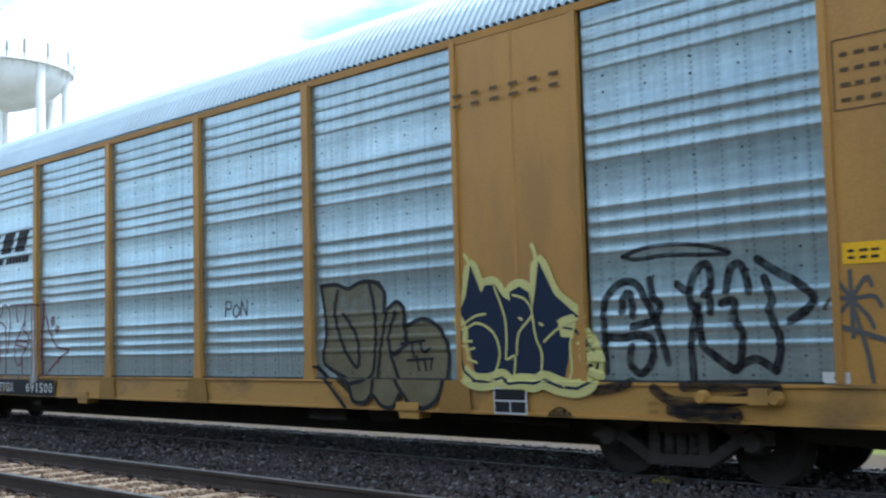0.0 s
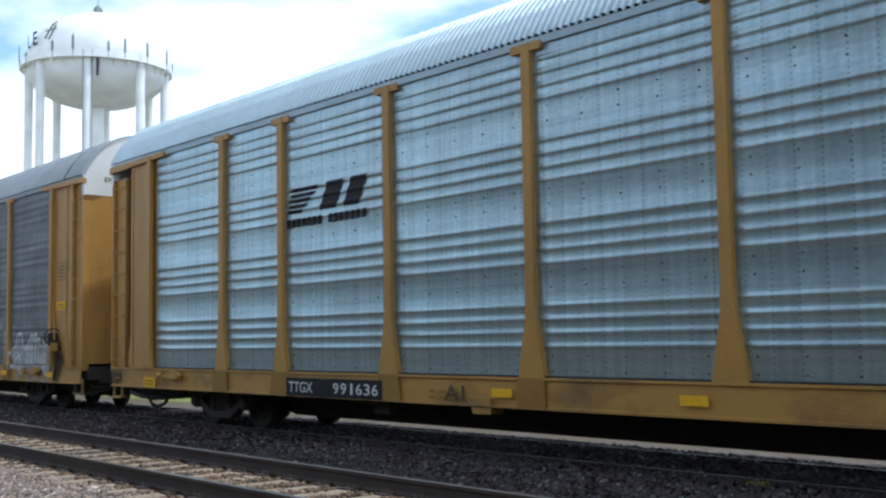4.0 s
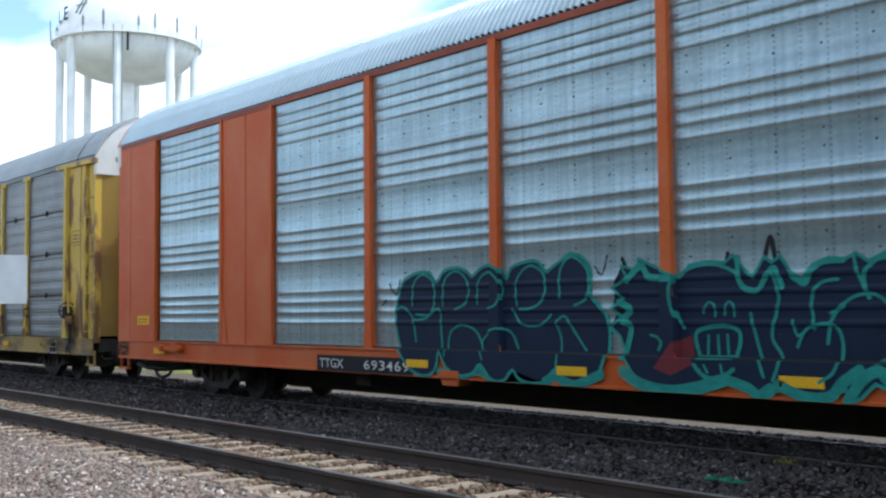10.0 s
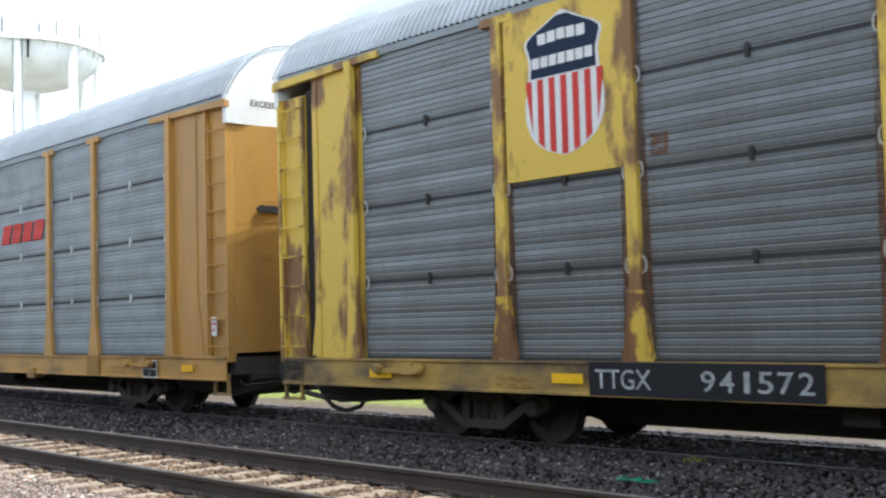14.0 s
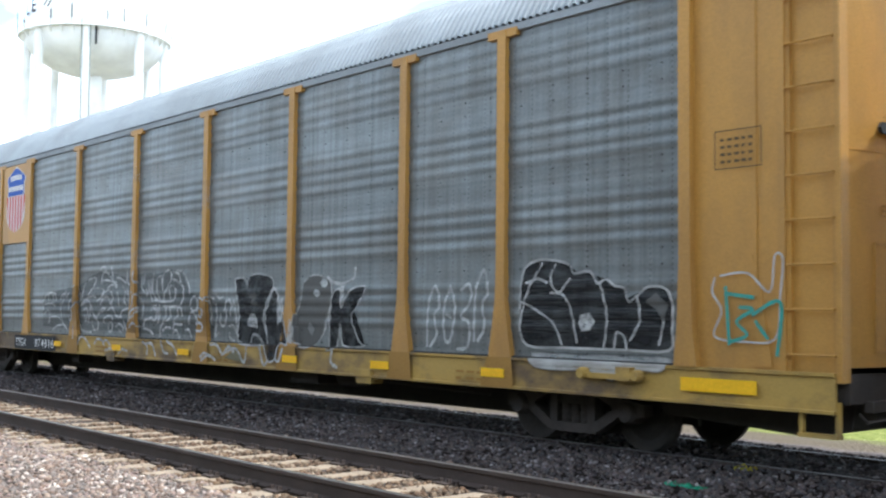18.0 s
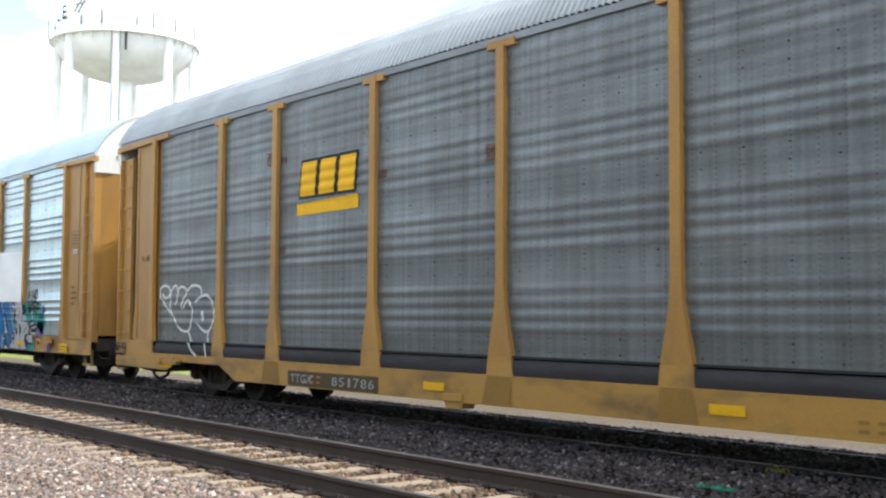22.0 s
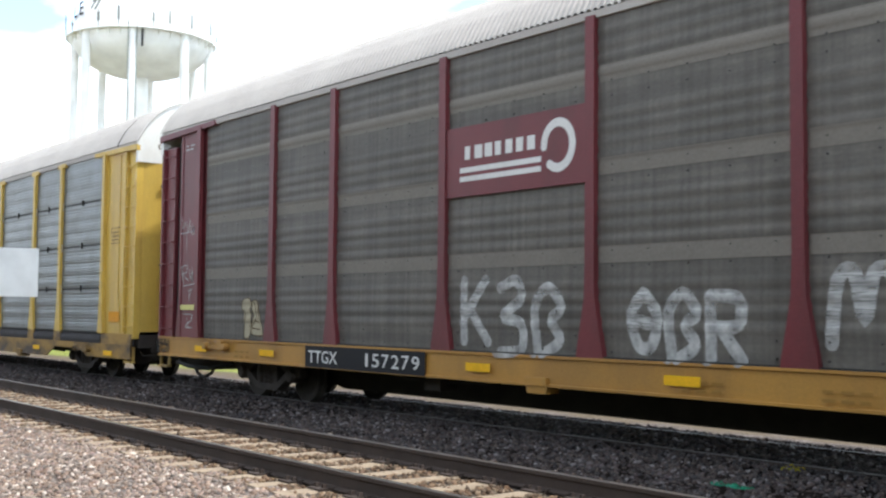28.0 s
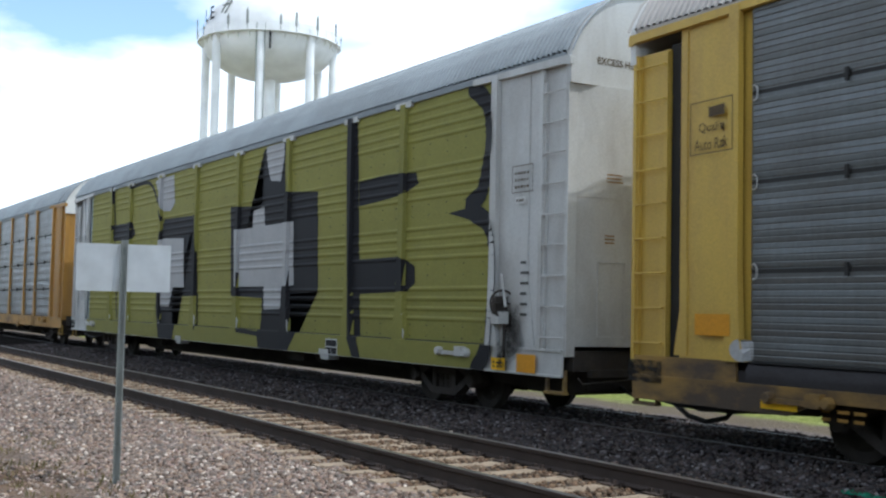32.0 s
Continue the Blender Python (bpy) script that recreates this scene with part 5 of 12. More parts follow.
def ribbon(pts, w, soft=True):
    """A brush stroke: quads along the curve, and round ends."""
    if not soft:
        pts = [Vector(p) for k, p in enumerate(pts) if k == 0 or (Vector(p) - Vector(pts[k - 1])).length > 0.012]
        if len(pts) < 2:
            return []
        ring_like, side = len(pts) > 3 and (pts[0] - pts[-1]).length < 1e-6, []
        way = [(b - a).normalized() for a, b in zip(pts, pts[1:])]
        for i in range(len(pts)):
            before = way[i - 1] if i or ring_like else way[0]
            after = way[i] if i < len(way) else (way[0] if ring_like else way[-1])
            mid = before + after
            mid = mid.normalized() if mid.length > 0.2 else before
            n = Vector((-mid.y, mid.x))
            side.append(n * (w / 2) / max(0.55, n.dot(Vector((-after.y, after.x)))))
        if not ring_like:
            pts[0], pts[-1] = pts[0] - way[0] * w / 2, pts[-1] + way[-1] * w / 2
        return [[tuple(pts[i] + side[i]), tuple(pts[i] - side[i]), tuple(pts[i + 1] - side[i + 1]), tuple(pts[i + 1] + side[i + 1])] for i in range(len(pts) - 1)]
    pts = [Vector(p) for p in smooth(pts)]
    side = []
    for i, p in enumerate(pts):
        d = (pts[min(i + 1, len(pts) - 1)] - pts[max(i - 1, 0)])
        d = d.normalized() if d.length > 1e-6 else Vector((1, 0))
        side.append(Vector((-d.y, d.x)) * w / 2)
    polys = [[tuple(pts[i] + side[i]), tuple(pts[i] - side[i]), tuple(pts[i + 1] - side[i + 1]), tuple(pts[i + 1] + side[i + 1])] for i in range(len(pts) - 1)]
    for p, s, sg in ((pts[0], side[0], 1), (pts[-1], side[-1], -1)):
        a0 = math.atan2(s.y, s.x)
        polys.append([tuple(p + Vector((math.cos(a0 + sg * k * math.pi / 6), math.sin(a0 + sg * k * math.pi / 6))) * w / 2) for k in range(7)])
    return polys


GLYPHS = {
    "E": (((1, 1), (0, 1), (0, 0), (1, 0)), ((0, 0.5), (0.8, 0.5))), "N": (((0, 0), (0, 1)), ((0, 1), (1, 0)), ((1, 0), (1, 1))), "O": (((0.5, 1), (0, 0.7), (0, 0.3), (0.5, 0), (1, 0.3), (1, 0.7), (0.5, 1)),),
    "C": (((1, 0.85), (0.5, 1), (0, 0.7), (0, 0.3), (0.5, 0), (1, 0.15)),), "H": (((0, 0), (0, 1)), ((1, 0), (1, 1)), ((0, 0.5), (1, 0.5))),
    "S": (((1, 0.9), (0.4, 1), (0, 0.78), (0.3, 0.55), (0.8, 0.45), (1, 0.2), (0.6, 0), (0, 0.1)),), "D": (((0, 0), (0, 1)), ((0, 1), (0.8, 0.85), (1, 0.5), (0.8, 0.15), (0, 0))),
    "R": (((0, 0), (0, 1)), ((0, 1), (0.9, 0.95), (0.9, 0.55), (0.1, 0.5)), ((0.3, 0.5), (1, 0))), "A": (((0, 0), (0.4, 1), (0.6, 1), (1, 0)), ((0.2, 0.38), (0.8, 0.38))),
    "U": (((0, 1), (0, 0.3), (0.5, 0), (1, 0.3), (1, 1)),), "I": (((0.5, 0), (0.5, 1)),), "K": (((0, 0), (0, 1)), ((0.9, 1), (0.1, 0.45)), ((0.3, 0.5), (1, 0))), "L": (((0, 1), (0, 0), (0.9, 0)),),
    "P": (((0, 0), (0, 1)), ((0, 1), (0.9, 0.95), (0.9, 0.5), (0.1, 0.45))), "T": (((0, 1), (1, 1)), ((0.5, 1), (0.5, 0))), "M": (((0, 0), (0.1, 1), (0.5, 0.4), (0.9, 1), (1, 0)),), "W": (((0, 1), (0.2, 0), (0.5, 0.7), (0.8, 0), (1, 1)),),
    # loops and hooks of throw-ups that spell nothing
    "1": (((0.1, 0.0), (0.0, 0.7), (0.5, 1.0), (0.95, 0.7), (0.6, 0.5), (0.9, 0.2), (0.4, 0.0)),), "2": (((0.5, 0.95), (0.05, 0.6), (0.3, 0.1), (0.8, 0.1), (1.0, 0.6), (0.5, 0.95)), ((0.3, 0.5), (0.7, 0.45))),
    "3": (((0, 0.1), (0.1, 0.9), (0.35, 1.0), (0.5, 0.4), (0.65, 1.0), (0.95, 0.9), (1, 0.1)),), "4": (((0.1, 0.9), (0.7, 1.0), (0.9, 0.75), (0.2, 0.5), (0.9, 0.4), (0.9, 0.05), (0.1, 0.0)),),
    "5": (((0.2, 0.0), (0.2, 1.0)), ((0.2, 0.95), (0.9, 0.8), (0.85, 0.1), (0.3, 0.05))), "6": (((0.0, 0.4), (0.5, 1.0), (1.0, 0.4), (0.5, 0.0), (0.0, 0.4)),),
}
ANGULAR = set("ENHDRAKLTIPM")


def strokes(word, box, seed, jitter=0.05, gap=0.22, lean=0.0, angular=True):
    """The skeleton lines of a word, letter by letter, fitted into a box (u at the left, u at the right, z0, z1)."""
    rnd = random.Random(seed)
    uL, uR, z0, z1 = box
    n = len(word)
    cell = (uL - uR) / n
    letters = []
    for i, ch in enumerate(word):
        if ch == " ":
            continue
        dz, grow = rnd.uniform(-jitter, jitter) * (z1 - z0), 1 + rnd.uniform(-jitter, jitter)
        lines = []
        for line in GLYPHS[ch]:
            pts = [(uL - cell * (i + gap / 2 + x * (1 - gap)) - lean * (y - 0.5) * (z1 - z0), z0 + dz + y * grow * (z1 - z0)) for x, y in line]
            lines.append((pts, not (angular and ch in ANGULAR)))
        letters.append(lines)
    return letters


def tag(key, word, box, seed=1, fill=None, line="black", w=0.3, edge=0.07, under=None, jitter=0.05, gap=0.3, lean=0.0, label="", angular=True, core=None):
    """Bubble lettering: every letter an edge coat with a narrower fill coat on it, each letter over the one before."""
    inner = w / 2 + edge
    uL, uR, z0, z1 = box
    letters = strokes(word, (uL - inner * 0.8, uR + inner * 0.8, z0 + inner, z1 - inner), seed, jitter, gap, lean, angular)
    label = label or "sprayed graffiti lettering on the car side"
    for n, lines in enumerate(letters):
        if under:
            lay(key, "graffiti_glow", [p for pts, soft in lines for p in ribbon(pts, w + edge * 2 + 0.14, soft)], under, 0.004, label="pale sprayed border of the lettering")
        up = 0.008 + 0.006 * n
        ob = lay(key, "graffiti_letter", [p for pts, soft in lines for p in ribbon(pts, w + edge * 2, soft)], line, up, label=label)
        if fill:
            lay(key, "graffiti_fill", [p for pts, soft in lines for p in ribbon(pts, w, soft)], fill, up + 0.003, parent=ob)
        if core:
            lay(key, "graffiti_shine", [p for pts, soft in lines for p in ribbon([(u + w * 0.3, z + w * 0.1) for u, z in pts], w * 0.1, soft)], core, up + 0.0055, parent=ob)


def scrawl(key, word, box, colour, seed=1, w=0.05, lean=0.1, label="", gap=0.25, lift=0.004, angular=False):
    for lines in strokes(word, box, seed, 0.08, gap, lean, angular):
        lay(key, "graffiti_letter", [p for pts, soft in lines for p in ribbon(pts, w, soft)], colour, lift, label=label or "thin sprayed tag")


def lines_of(box, rows, fill=0.8, words=3, seed=1):
    """Bars for writing too small to read."""
    uL, uR, z0, z1 = box
    rnd = random.Random(seed)
    out = []
    for r in range(rows):
        za = z1 - (r + 0.85) * (z1 - z0) / rows
        zb = za + (0.6 * (z1 - z0) if rows == 1 else min(0.4 * (z1 - z0) / rows, 0.04))
        u = uL
        for k in range(words):
            span = (uL - uR) / words
            out.append(rect(u, u - span * rnd.uniform(0.5, fill), za, zb))
            u -= span
    return out


def label_plate(key, box, colour="gold", bars="black", rows=2, name="label_plate", label="", seed=1):
    ob = lay(key, name, [rect(*box)], colour, 0.006, label=label or "small printed label")
    d = (box[3] - box[2]) * 0.18
    e = (box[0] - box[1]) * 0.12
    lay(key, "writing", lines_of((box[0] - e, box[1] + e, box[2] + d, box[3] - d), rows, seed=seed), bars, 0.009, parent=ob)
    return ob


def frame_box(key, box, rows=3, colour="ink", name="stencil_box"):
    """A stencilled outline with small writing in it."""
    uL, uR, z0, z1 = box
    t = 0.012
    ob = lay(key, name, [rect(uL, uR, z0, z0 + t), rect(uL, uR, z1 - t, z1), rect(uL, uL - t, z0 + t, z1 - t), rect(uR + t, uR, z0 + t, z1 - t)], colour, 0.006, label="stencilled box of small writing")
    if rows:
        lay(key, "writing", lines_of((uL - 0.07, uR + 0.07, z0 + 0.05, z1 - 0.05), rows, 0.75, words=5), colour, 0.006, parent=ob)


def emblem_shield(key, plate, box, old=False):
    """A shield of stripes under a coloured head on a plate."""
    uL, uR, z0, z1 = plate
    pl = part("emblem_plate", Shape().box(-uL, -uR, -1.497, -1.455, z0, z1), M_RUSTY if old else M_YELLOW, CARS[key], "painted plate with a striped shield emblem")
    a, b, c, d = box
    w, h, mid, y = a - b, d - c, (a + b) / 2, -1.497

    def half(z):
        t = (z - c) / h
        return w * 0.5 * float(np.interp(t, [0, 0.02, 0.06, 0.14, 0.26, 0.4, 0.55, 0.68, 0.75, 0.82, 0.87, 0.93, 1.0], [0.06, 0.3, 0.55, 0.82, 0.96, 0.97, 0.88, 0.85, 0.91, 0.99, 0.8, 0.42, 0.04]))

    def strip(lo, hi, n, m):
        zs = [lo + (hi - lo) * k / n for k in range(n + 1)]
        return [[(mid + half(z) - m, z), (mid - half(z) + m, z), (mid - half(z2) + m, z2), (mid + half(z2) - m, z2)] for z, z2 in zip(zs, zs[1:])]
    sh = lay(key, "shield", strip(c, d, 24, 0), "white", 0.004, parent=pl, flat=y, weld=True)
    cut = c + h * 0.56
    lay(key, "shield_head", strip(cut, d - 0.05, 12, 0.04), "royal" if not old else "navy", 0.008, parent=pl, flat=y, weld=True)
    for k in range(7):
        u0 = mid + w * 0.47 - k * w * 0.1455
        u1 = u0 - w * 0.075
        lo = [min((z for z in np.linspace(c, cut, 80) if half(z) - 0.03 > abs(u - mid)), default=cut - 0.1) for u in (u0, u1)]
        lay(key, "shield_stripe", [[(u0, lo[0]), (u1, lo[1]), (u1, cut - 0.02), (u0, cut - 0.02)]], "red", 0.008, parent=pl, flat=y)
    for row, n in ((0, 5), (1, 7)):
        zt = cut + (d - cut) * (0.6 - 0.36 * row)
        span = w * (0.6, 0.76)[row]
        for k in range(n):
            uu = mid + span / 2 - k * span / n
            rise = h * 0.012 * (1 - abs(2 * (k + 0.5) / n - 1)) if row == 0 else 0.0
            lay(key, "shield_bar", [rect(uu, uu - span / n * 0.86, zt - h * 0.038 + rise, zt + h * 0.038 + rise)], "white", 0.012, parent=pl, flat=y)


def emblem_blocks(key, box, n, colour, lean=0.3, underline=None, dark=None, name="emblem", tail=False, stripes=0):
    """Slanted blocks, stripes and an underline in a company's colours."""
    uL, uR, z0, z1 = box
    h = z1 - z0
    base = z0 + (h * 0.36 if underline else 0)
    top = None
    slant = lean * (z1 - base)
    start = uL - (uL - uR) * (0.42 if stripes else 0)
    w = (start - uR) / n
    for i in range(n):
        a, b, t = start - i * w, start - (i + 0.8) * w, 0.05
        q = [(a, base), (b, base), (b - slant, z1), (a - slant, z1)]
        if dark:
            sh = lay(key, "emblem_shadow" if top else name, [[(a + t, base - t), (b - t, base - t), (b - slant - t, z1 + t), (a - slant + t, z1 + t)]], dark, 0.012, parent=top, label="" if top else "company emblem of plain coloured blocks")
            top = top or sh
        ob = lay(key, "emblem_block" if top else name, [q], colour, 0.02, parent=top, label="" if top else "company emblem of plain coloured blocks")
        top = top or ob
    for i in range(stripes):
        za = z0 + h * (i + 0.1) / stripes
        zb = za + h * 0.62 / stripes
        k = lean * (za - z0)
        lay(key, "emblem_stripe", [[(uL - k, za), (start + 0.1 - k * 0.2, za), (start + 0.1 - k * 0.2, zb), (uL - k - 0.05, zb)]], colour, 0.014, parent=top)
    if underline:
        lay(key, "emblem_underline", [[(uL + 0.1, z0), (uL + 0.1, z0 + h * 0.22), (uR, z0 + h * 0.27), (uR + (0.6 if tail else 0), z0 + h * (0.22 if tail else 0.02))]], underline, 0.012, parent=top)
    return top


def emblem_stripes(key, uL, uR, z0, z1, foot):
    """A fan of slanting stripes, two dark leaning blocks and a line of small bars under them."""
    w, h = uL - uR, z1 - z0
    top = None
    for a, b in ((0.46, 0.71), (0.75, 0.985)):
        ob = lay(key, "emblem_block" if top else "emblem", [[(uL - a * w + 0.1, z0), (uL - (b - 0.05) * w + 0.1, z0), (uL - b * w - 0.02, z1), (uL - (a + 0.05) * w - 0.02, z1)]], "black", 0.012, parent=top, label="" if top else "company emblem of plain dark blocks and stripes")
        top = top or ob
    for k in range(5):
        zt, zb = z1 - h * 0.2 * k - 0.02, z1 - h * (0.2 * k + 0.14) - 0.02
        a, b = 0.06 - 0.012 * k, 0.42 - 0.052 * k
        lay(key, "emblem_stripe", [[(uL - a * w, zt), (uL - b * w, zt), (uL - (b - 0.03) * w, zb), (uL - (a - 0.01) * w, zb)]], "black", 0.012, parent=top)
    for k in range(15):
        if k != 7:
            a = k / 15
            lay(key, "emblem_bar", [[(uL - a * w + 0.03, foot), (uL - (a + 0.05) * w + 0.03, foot), (uL - (a + 0.055) * w, foot + 0.13), (uL - (a + 0.005) * w, foot + 0.13)]], "black", 0.012, parent=top)


def text_mesh(text, size=1.0, thick=0.0):
    cu = bpy.data.curves.new("lettering", "FONT")
    cu.body, cu.size, cu.offset, cu.resolution_u = text, size, thick, 3
    ob = bpy.data.objects.new("lettering", cu)
    scene.collection.objects.link(ob)
    bpy.context.view_layer.update()
    me = bpy.data.meshes.new_from_object(ob.evaluated_get(bpy.context.evaluated_depsgraph_get()))
    bpy.data.objects.remove(ob)
    bpy.data.curves.remove(cu)
    return me


TEXTS = {}


def lettering(key, text, box, colour, thick=0.02, lift=0.012, parent=None, label="", name="lettering"):
    """Printed words on the side, stretched into their box."""
    if (text, thick) not in TEXTS:
        TEXTS[(text, thick)] = text_mesh(text, 1.0, thick)
    src = TEXTS[(text, thick)]
    uL, uR, z0, z1 = box
    bm = bmesh.new()
    bm.from_mesh(src)
    xs, ys = [v.co.x for v in bm.verts], [v.co.y for v in bm.verts]
    sx, sz = (uL - uR) / (max(xs) - min(xs)), (z1 - z0) / (max(ys) - min(ys))
    x0, y0 = min(xs), min(ys)
    for v in bm.verts:
        v.co = Vector((-uL + (v.co.x - x0) * sx, 0, z0 + (v.co.y - y0) * sz))
    drape(bm, SPEC[key], lift)
    for f in bm.faces:
        if f.normal.y > 0:
            f.normal_flip()
    me = bpy.data.meshes.new(name)
    bm.to_mesh(me)
    bm.free()
    me.materials.append(P[colour])
    ob = new(name, me)
    ob.parent = parent or CARS[key]
    return tagged(ob, label) if label else ob


def number_board(key, mark, digits, uL, uR, z0=0.5, z1=0.8, board="black", ink="white", lift=0.012):
    top = None
    if board:
        top = lay(key, "number_board", [rect(uL, uR, z0, z1)], board, 0.004, label="black board with white car number on the sill")
    w = uL - uR
    d = (z1 - z0) * 0.21
    ob = lettering(key, mark, (uL - w * 0.035, uL - w * 0.3, z0 + d, z1 - d), ink, 0.006, lift=lift, parent=top, label="" if top else "stencilled car number on the sill")
    for k, digit in enumerate(digits):
        a = 0.52 + 0.077 * k
        lettering(key, digit, (uL - w * (a + (0.022 if digit == "1" else 0)), uL - w * (a + 0.058 - (0.014 if digit == "1" else 0)), z0 + d, z1 - d), ink, 0.006, lift=lift, parent=top or ob)


def blotches(key, spots, colour, seed=1, label="", name="graffiti_cloud", lift=0.003):
    """Soft-edged round patches of colour behind lettering."""
    rnd = random.Random(seed)
    for u, z, r in spots:
        a = rnd.uniform(0, 6)
        poly = [(u + r * (1 + 0.12 * math.sin(3 * k * math.tau / 18 + a)) * math.cos(k * math.tau / 18), max(0.5, z + r * (1 + 0.12 * math.sin(2 * k * math.tau / 18 + a)) * math.sin(k * math.tau / 18))) for k in range(18)]
        for n in range(4 if colour == "soot" else 1):
            k = 1.25 - 0.28 * n if colour == "soot" else 1.0
            lay(key, name, [[(u + (a - u) * k, max(0.5, z + (b - z) * k)) for a, b in poly]], colour, lift + 0.0006 * n, label=label or "patch of sprayed colour")


def stickers(key, us, seed=1, w=0.36, lift=0.016):
    for u in us:
        lay(key, "reflector_strip", [rect(u + w / 2, u - w / 2, 0.62, 0.73)], "gold", lift, label="yellow reflector strip on the sill")


def test_card(key, u, w=0.5):
    ob = lay(key, "stencil_card", [rect(u + w / 2, u - w / 2, 0.5, 0.8)], "white", 0.006, label="black and white service stencil")
    h = w / 2 - 0.02
    lay(key, "stencil_field", [rect(u + h, u + 0.01, 0.52, 0.64), rect(u - 0.01, u - h, 0.52, 0.64), rect(u + h, u - h, 0.66, 0.78)], "black", 0.010, parent=ob)


def piece(key, outline, fill, line, w, soft, glow, label, up=0.0):
    """A filled outline of lettering with its edge sprayed round it."""
    path = smooth(outline + outline[:1], 3) if soft else outline + outline[:1]
    if glow:
        lay(key, "graffiti_glow", ribbon(path, 0.42 if glow == "haze" else 0.2), glow, 0.003, label="pale sprayed border of the lettering")
    ob = lay(key, "graffiti", [path[:-1]], fill, 0.006 + up, label=label)
    lay(key, "graffiti_outline", ribbon(path, w, False), line, 0.010 + up, parent=ob)
    return ob


def stroke(key, parent, pts, colour, w, soft, lift):
    return lay(key, "graffiti_line", ribbon(pts, w, soft), colour, lift, parent=parent, label="" if parent else "thin sprayed outline")


def ring(key, parent, u, z, ru, rz, colour, w, lift):
    return stroke(key, parent, [(u + ru * math.cos(k * math.tau / 12), z + rz * math.sin(k * math.tau / 12)) for k in range(13)], colour, w, True, lift)


def patch(key, parent, pts, colour, lift=0.02):
    return lay(key, "graffiti_fill", [pts], colour, lift, parent=parent)


# car 0
scrawl(0, "PON", (11.5, 10.9, 1.78, 1.98), "faint", 2, 0.03, angular=True)
for k in range(8):
    lay(0, "graffiti_palm", ribbon([(1.66, 1.62), (1.66 + 0.2 * math.cos(k * 0.785), 1.64 + 0.24 * math.sin(k * 0.785)), (1.66 + 0.27 * math.cos(k * 0.785), 1.55 + 0.26 * math.sin(k * 0.785))], 0.04), "faint", 0.006, label="leaf of a sprayed palm")
lay(0, "graffiti_palm", ribbon([(1.66, 1.6), (1.55, 1.2), (1.5, 0.9)], 0.04) + ribbon([(1.85, 1.4), (1.5, 1.3), (1.3, 1.2), (1.36, 0.95)], 0.05), "faint", 0.006, label="stem of a sprayed palm")
test_card(0, 5.7)
label_plate(0, (1.72, 1.3, 1.93, 2.12), label="yellow warning label with black print")
label_plate(0, (1.99, 1.71, 0.88, 0.98), "white", "ink", 1)
label_plate(0, (26.11, 25.62, 1.18, 1.4), label="yellow warning label with black print")
number_board(0, "TTGX", "691500", 19.45, 16.95)
frame_box(0, (1.72, 0.9, 3.3, 3.95), 4)
lay(0, "writing", lines_of((6.5, 4.7, 4.1, 4.35), 2, 0.4, 6), "ink", 0.02, label="stencilled lines of small writing")
emblem_stripes(0, 20.45, 18.2, 3.3, 3.7, 3.08)
# car 1
emblem_stripes(1, 20.5, 18.33, 3.34, 3.76, 3.13)
number_board(1, "TTGX", "991636", 20.45, 17.95, 0.5, 0.78)
test_card(1, 5.3)
lettering(1, "A1", (16.6, 16.2, 0.55, 0.75), "ink", label="stencilled mark on the sill")
frame_box(1, (1.41, 0.9, 2.98, 3.31), 3)
label_plate(1, (25.53, 25.03, 0.52, 0.7))
label_plate(1, (1.3, 1.05, 2.8, 2.9), "white", "ink", 1)
stickers(1, (12.6, 15.5))
# car 2
emblem_shield(2, (22.42, 20.72, 2.95, 4.86), (22.14, 20.92, 3.17, 4.77))
tag(2, "RADS", (25.2, 22.3, 0.6, 1.72), 3, "grime", "smoke", 0.2, 0.045, gap=0.3, label="black outline graffiti", angular=False)
number_board(2, "TTGX", "995284", 20.15, 18.05, 0.5, 0.64, None, lift=0.048)
frame_box(2, (1.45, 0.91, 2.77, 3.17), 4)
label_plate(2, (1.47, 0.97, 2.1, 2.29))
test_card(2, 5.45)
stickers(2, (1.66, 8.0, 10.8, 16.8, 19.6, 25.2, 4.6), lift=0.048)
# car 3
emblem_blocks(3, (9.0, 6.75, 3.2, 3.8), 4, "red", 0.35, "navy", tail=True)
number_board(3, "TTGX", "693469", 19.2, 16.7, 0.5, 0.74)
lettering(3, "BI", (0.77, 0.48, 2.46, 2.71), "white", label="white stencilled letters on the end plate")
blotches(3, [(1.46, 2.27, 0.12)], "white", 3, "white oval sticker", "oval_sticker", 0.02)
label_plate(3, (1.57, 1.09, 1.89, 2.09))
label_plate(3, (1.81, 1.55, 0.8, 0.94), "white", "ink", 1)
test_card(3, 5.35)
label_plate(3, (26.14, 25.57, 1.19, 1.37))
stickers(3, (1.2, 10.5, 13.6, 16.6, 25.0), w=0.5)
lay(3, "writing", lines_of((1.7, 1.0, 3.35, 3.6), 3, 0.9, 3) + lines_of((1.7, 1.0, 2.6, 2.85), 3, 0.6, 3), "weld", 0.02, label="stencilled lines of small writing")
# car 4
emblem_shield(4, (22.45, 20.68, 2.93, 4.92), (22.14, 20.95, 3.16, 4.8), True)
number_board(4, "TTGX", "941572", 21.3, 18.55, 0.5, 0.86, "black", "chalk")
blotches(4, [(17.2, 1.2, 0.2), (16.35, 1.35, 0.22)], "black", 1, "dark sprayed patch")
blotches(4, [(16.75, 1.3, 0.27), (17.0, 1.1, 0.1)], "silver", 2)
lay(4, "graffiti_fill", [rect(16.95, 16.75, 0.95, 1.3)], "white", 0.012, label="white sprayed patch")
test_card(4, 2.5, 0.45)
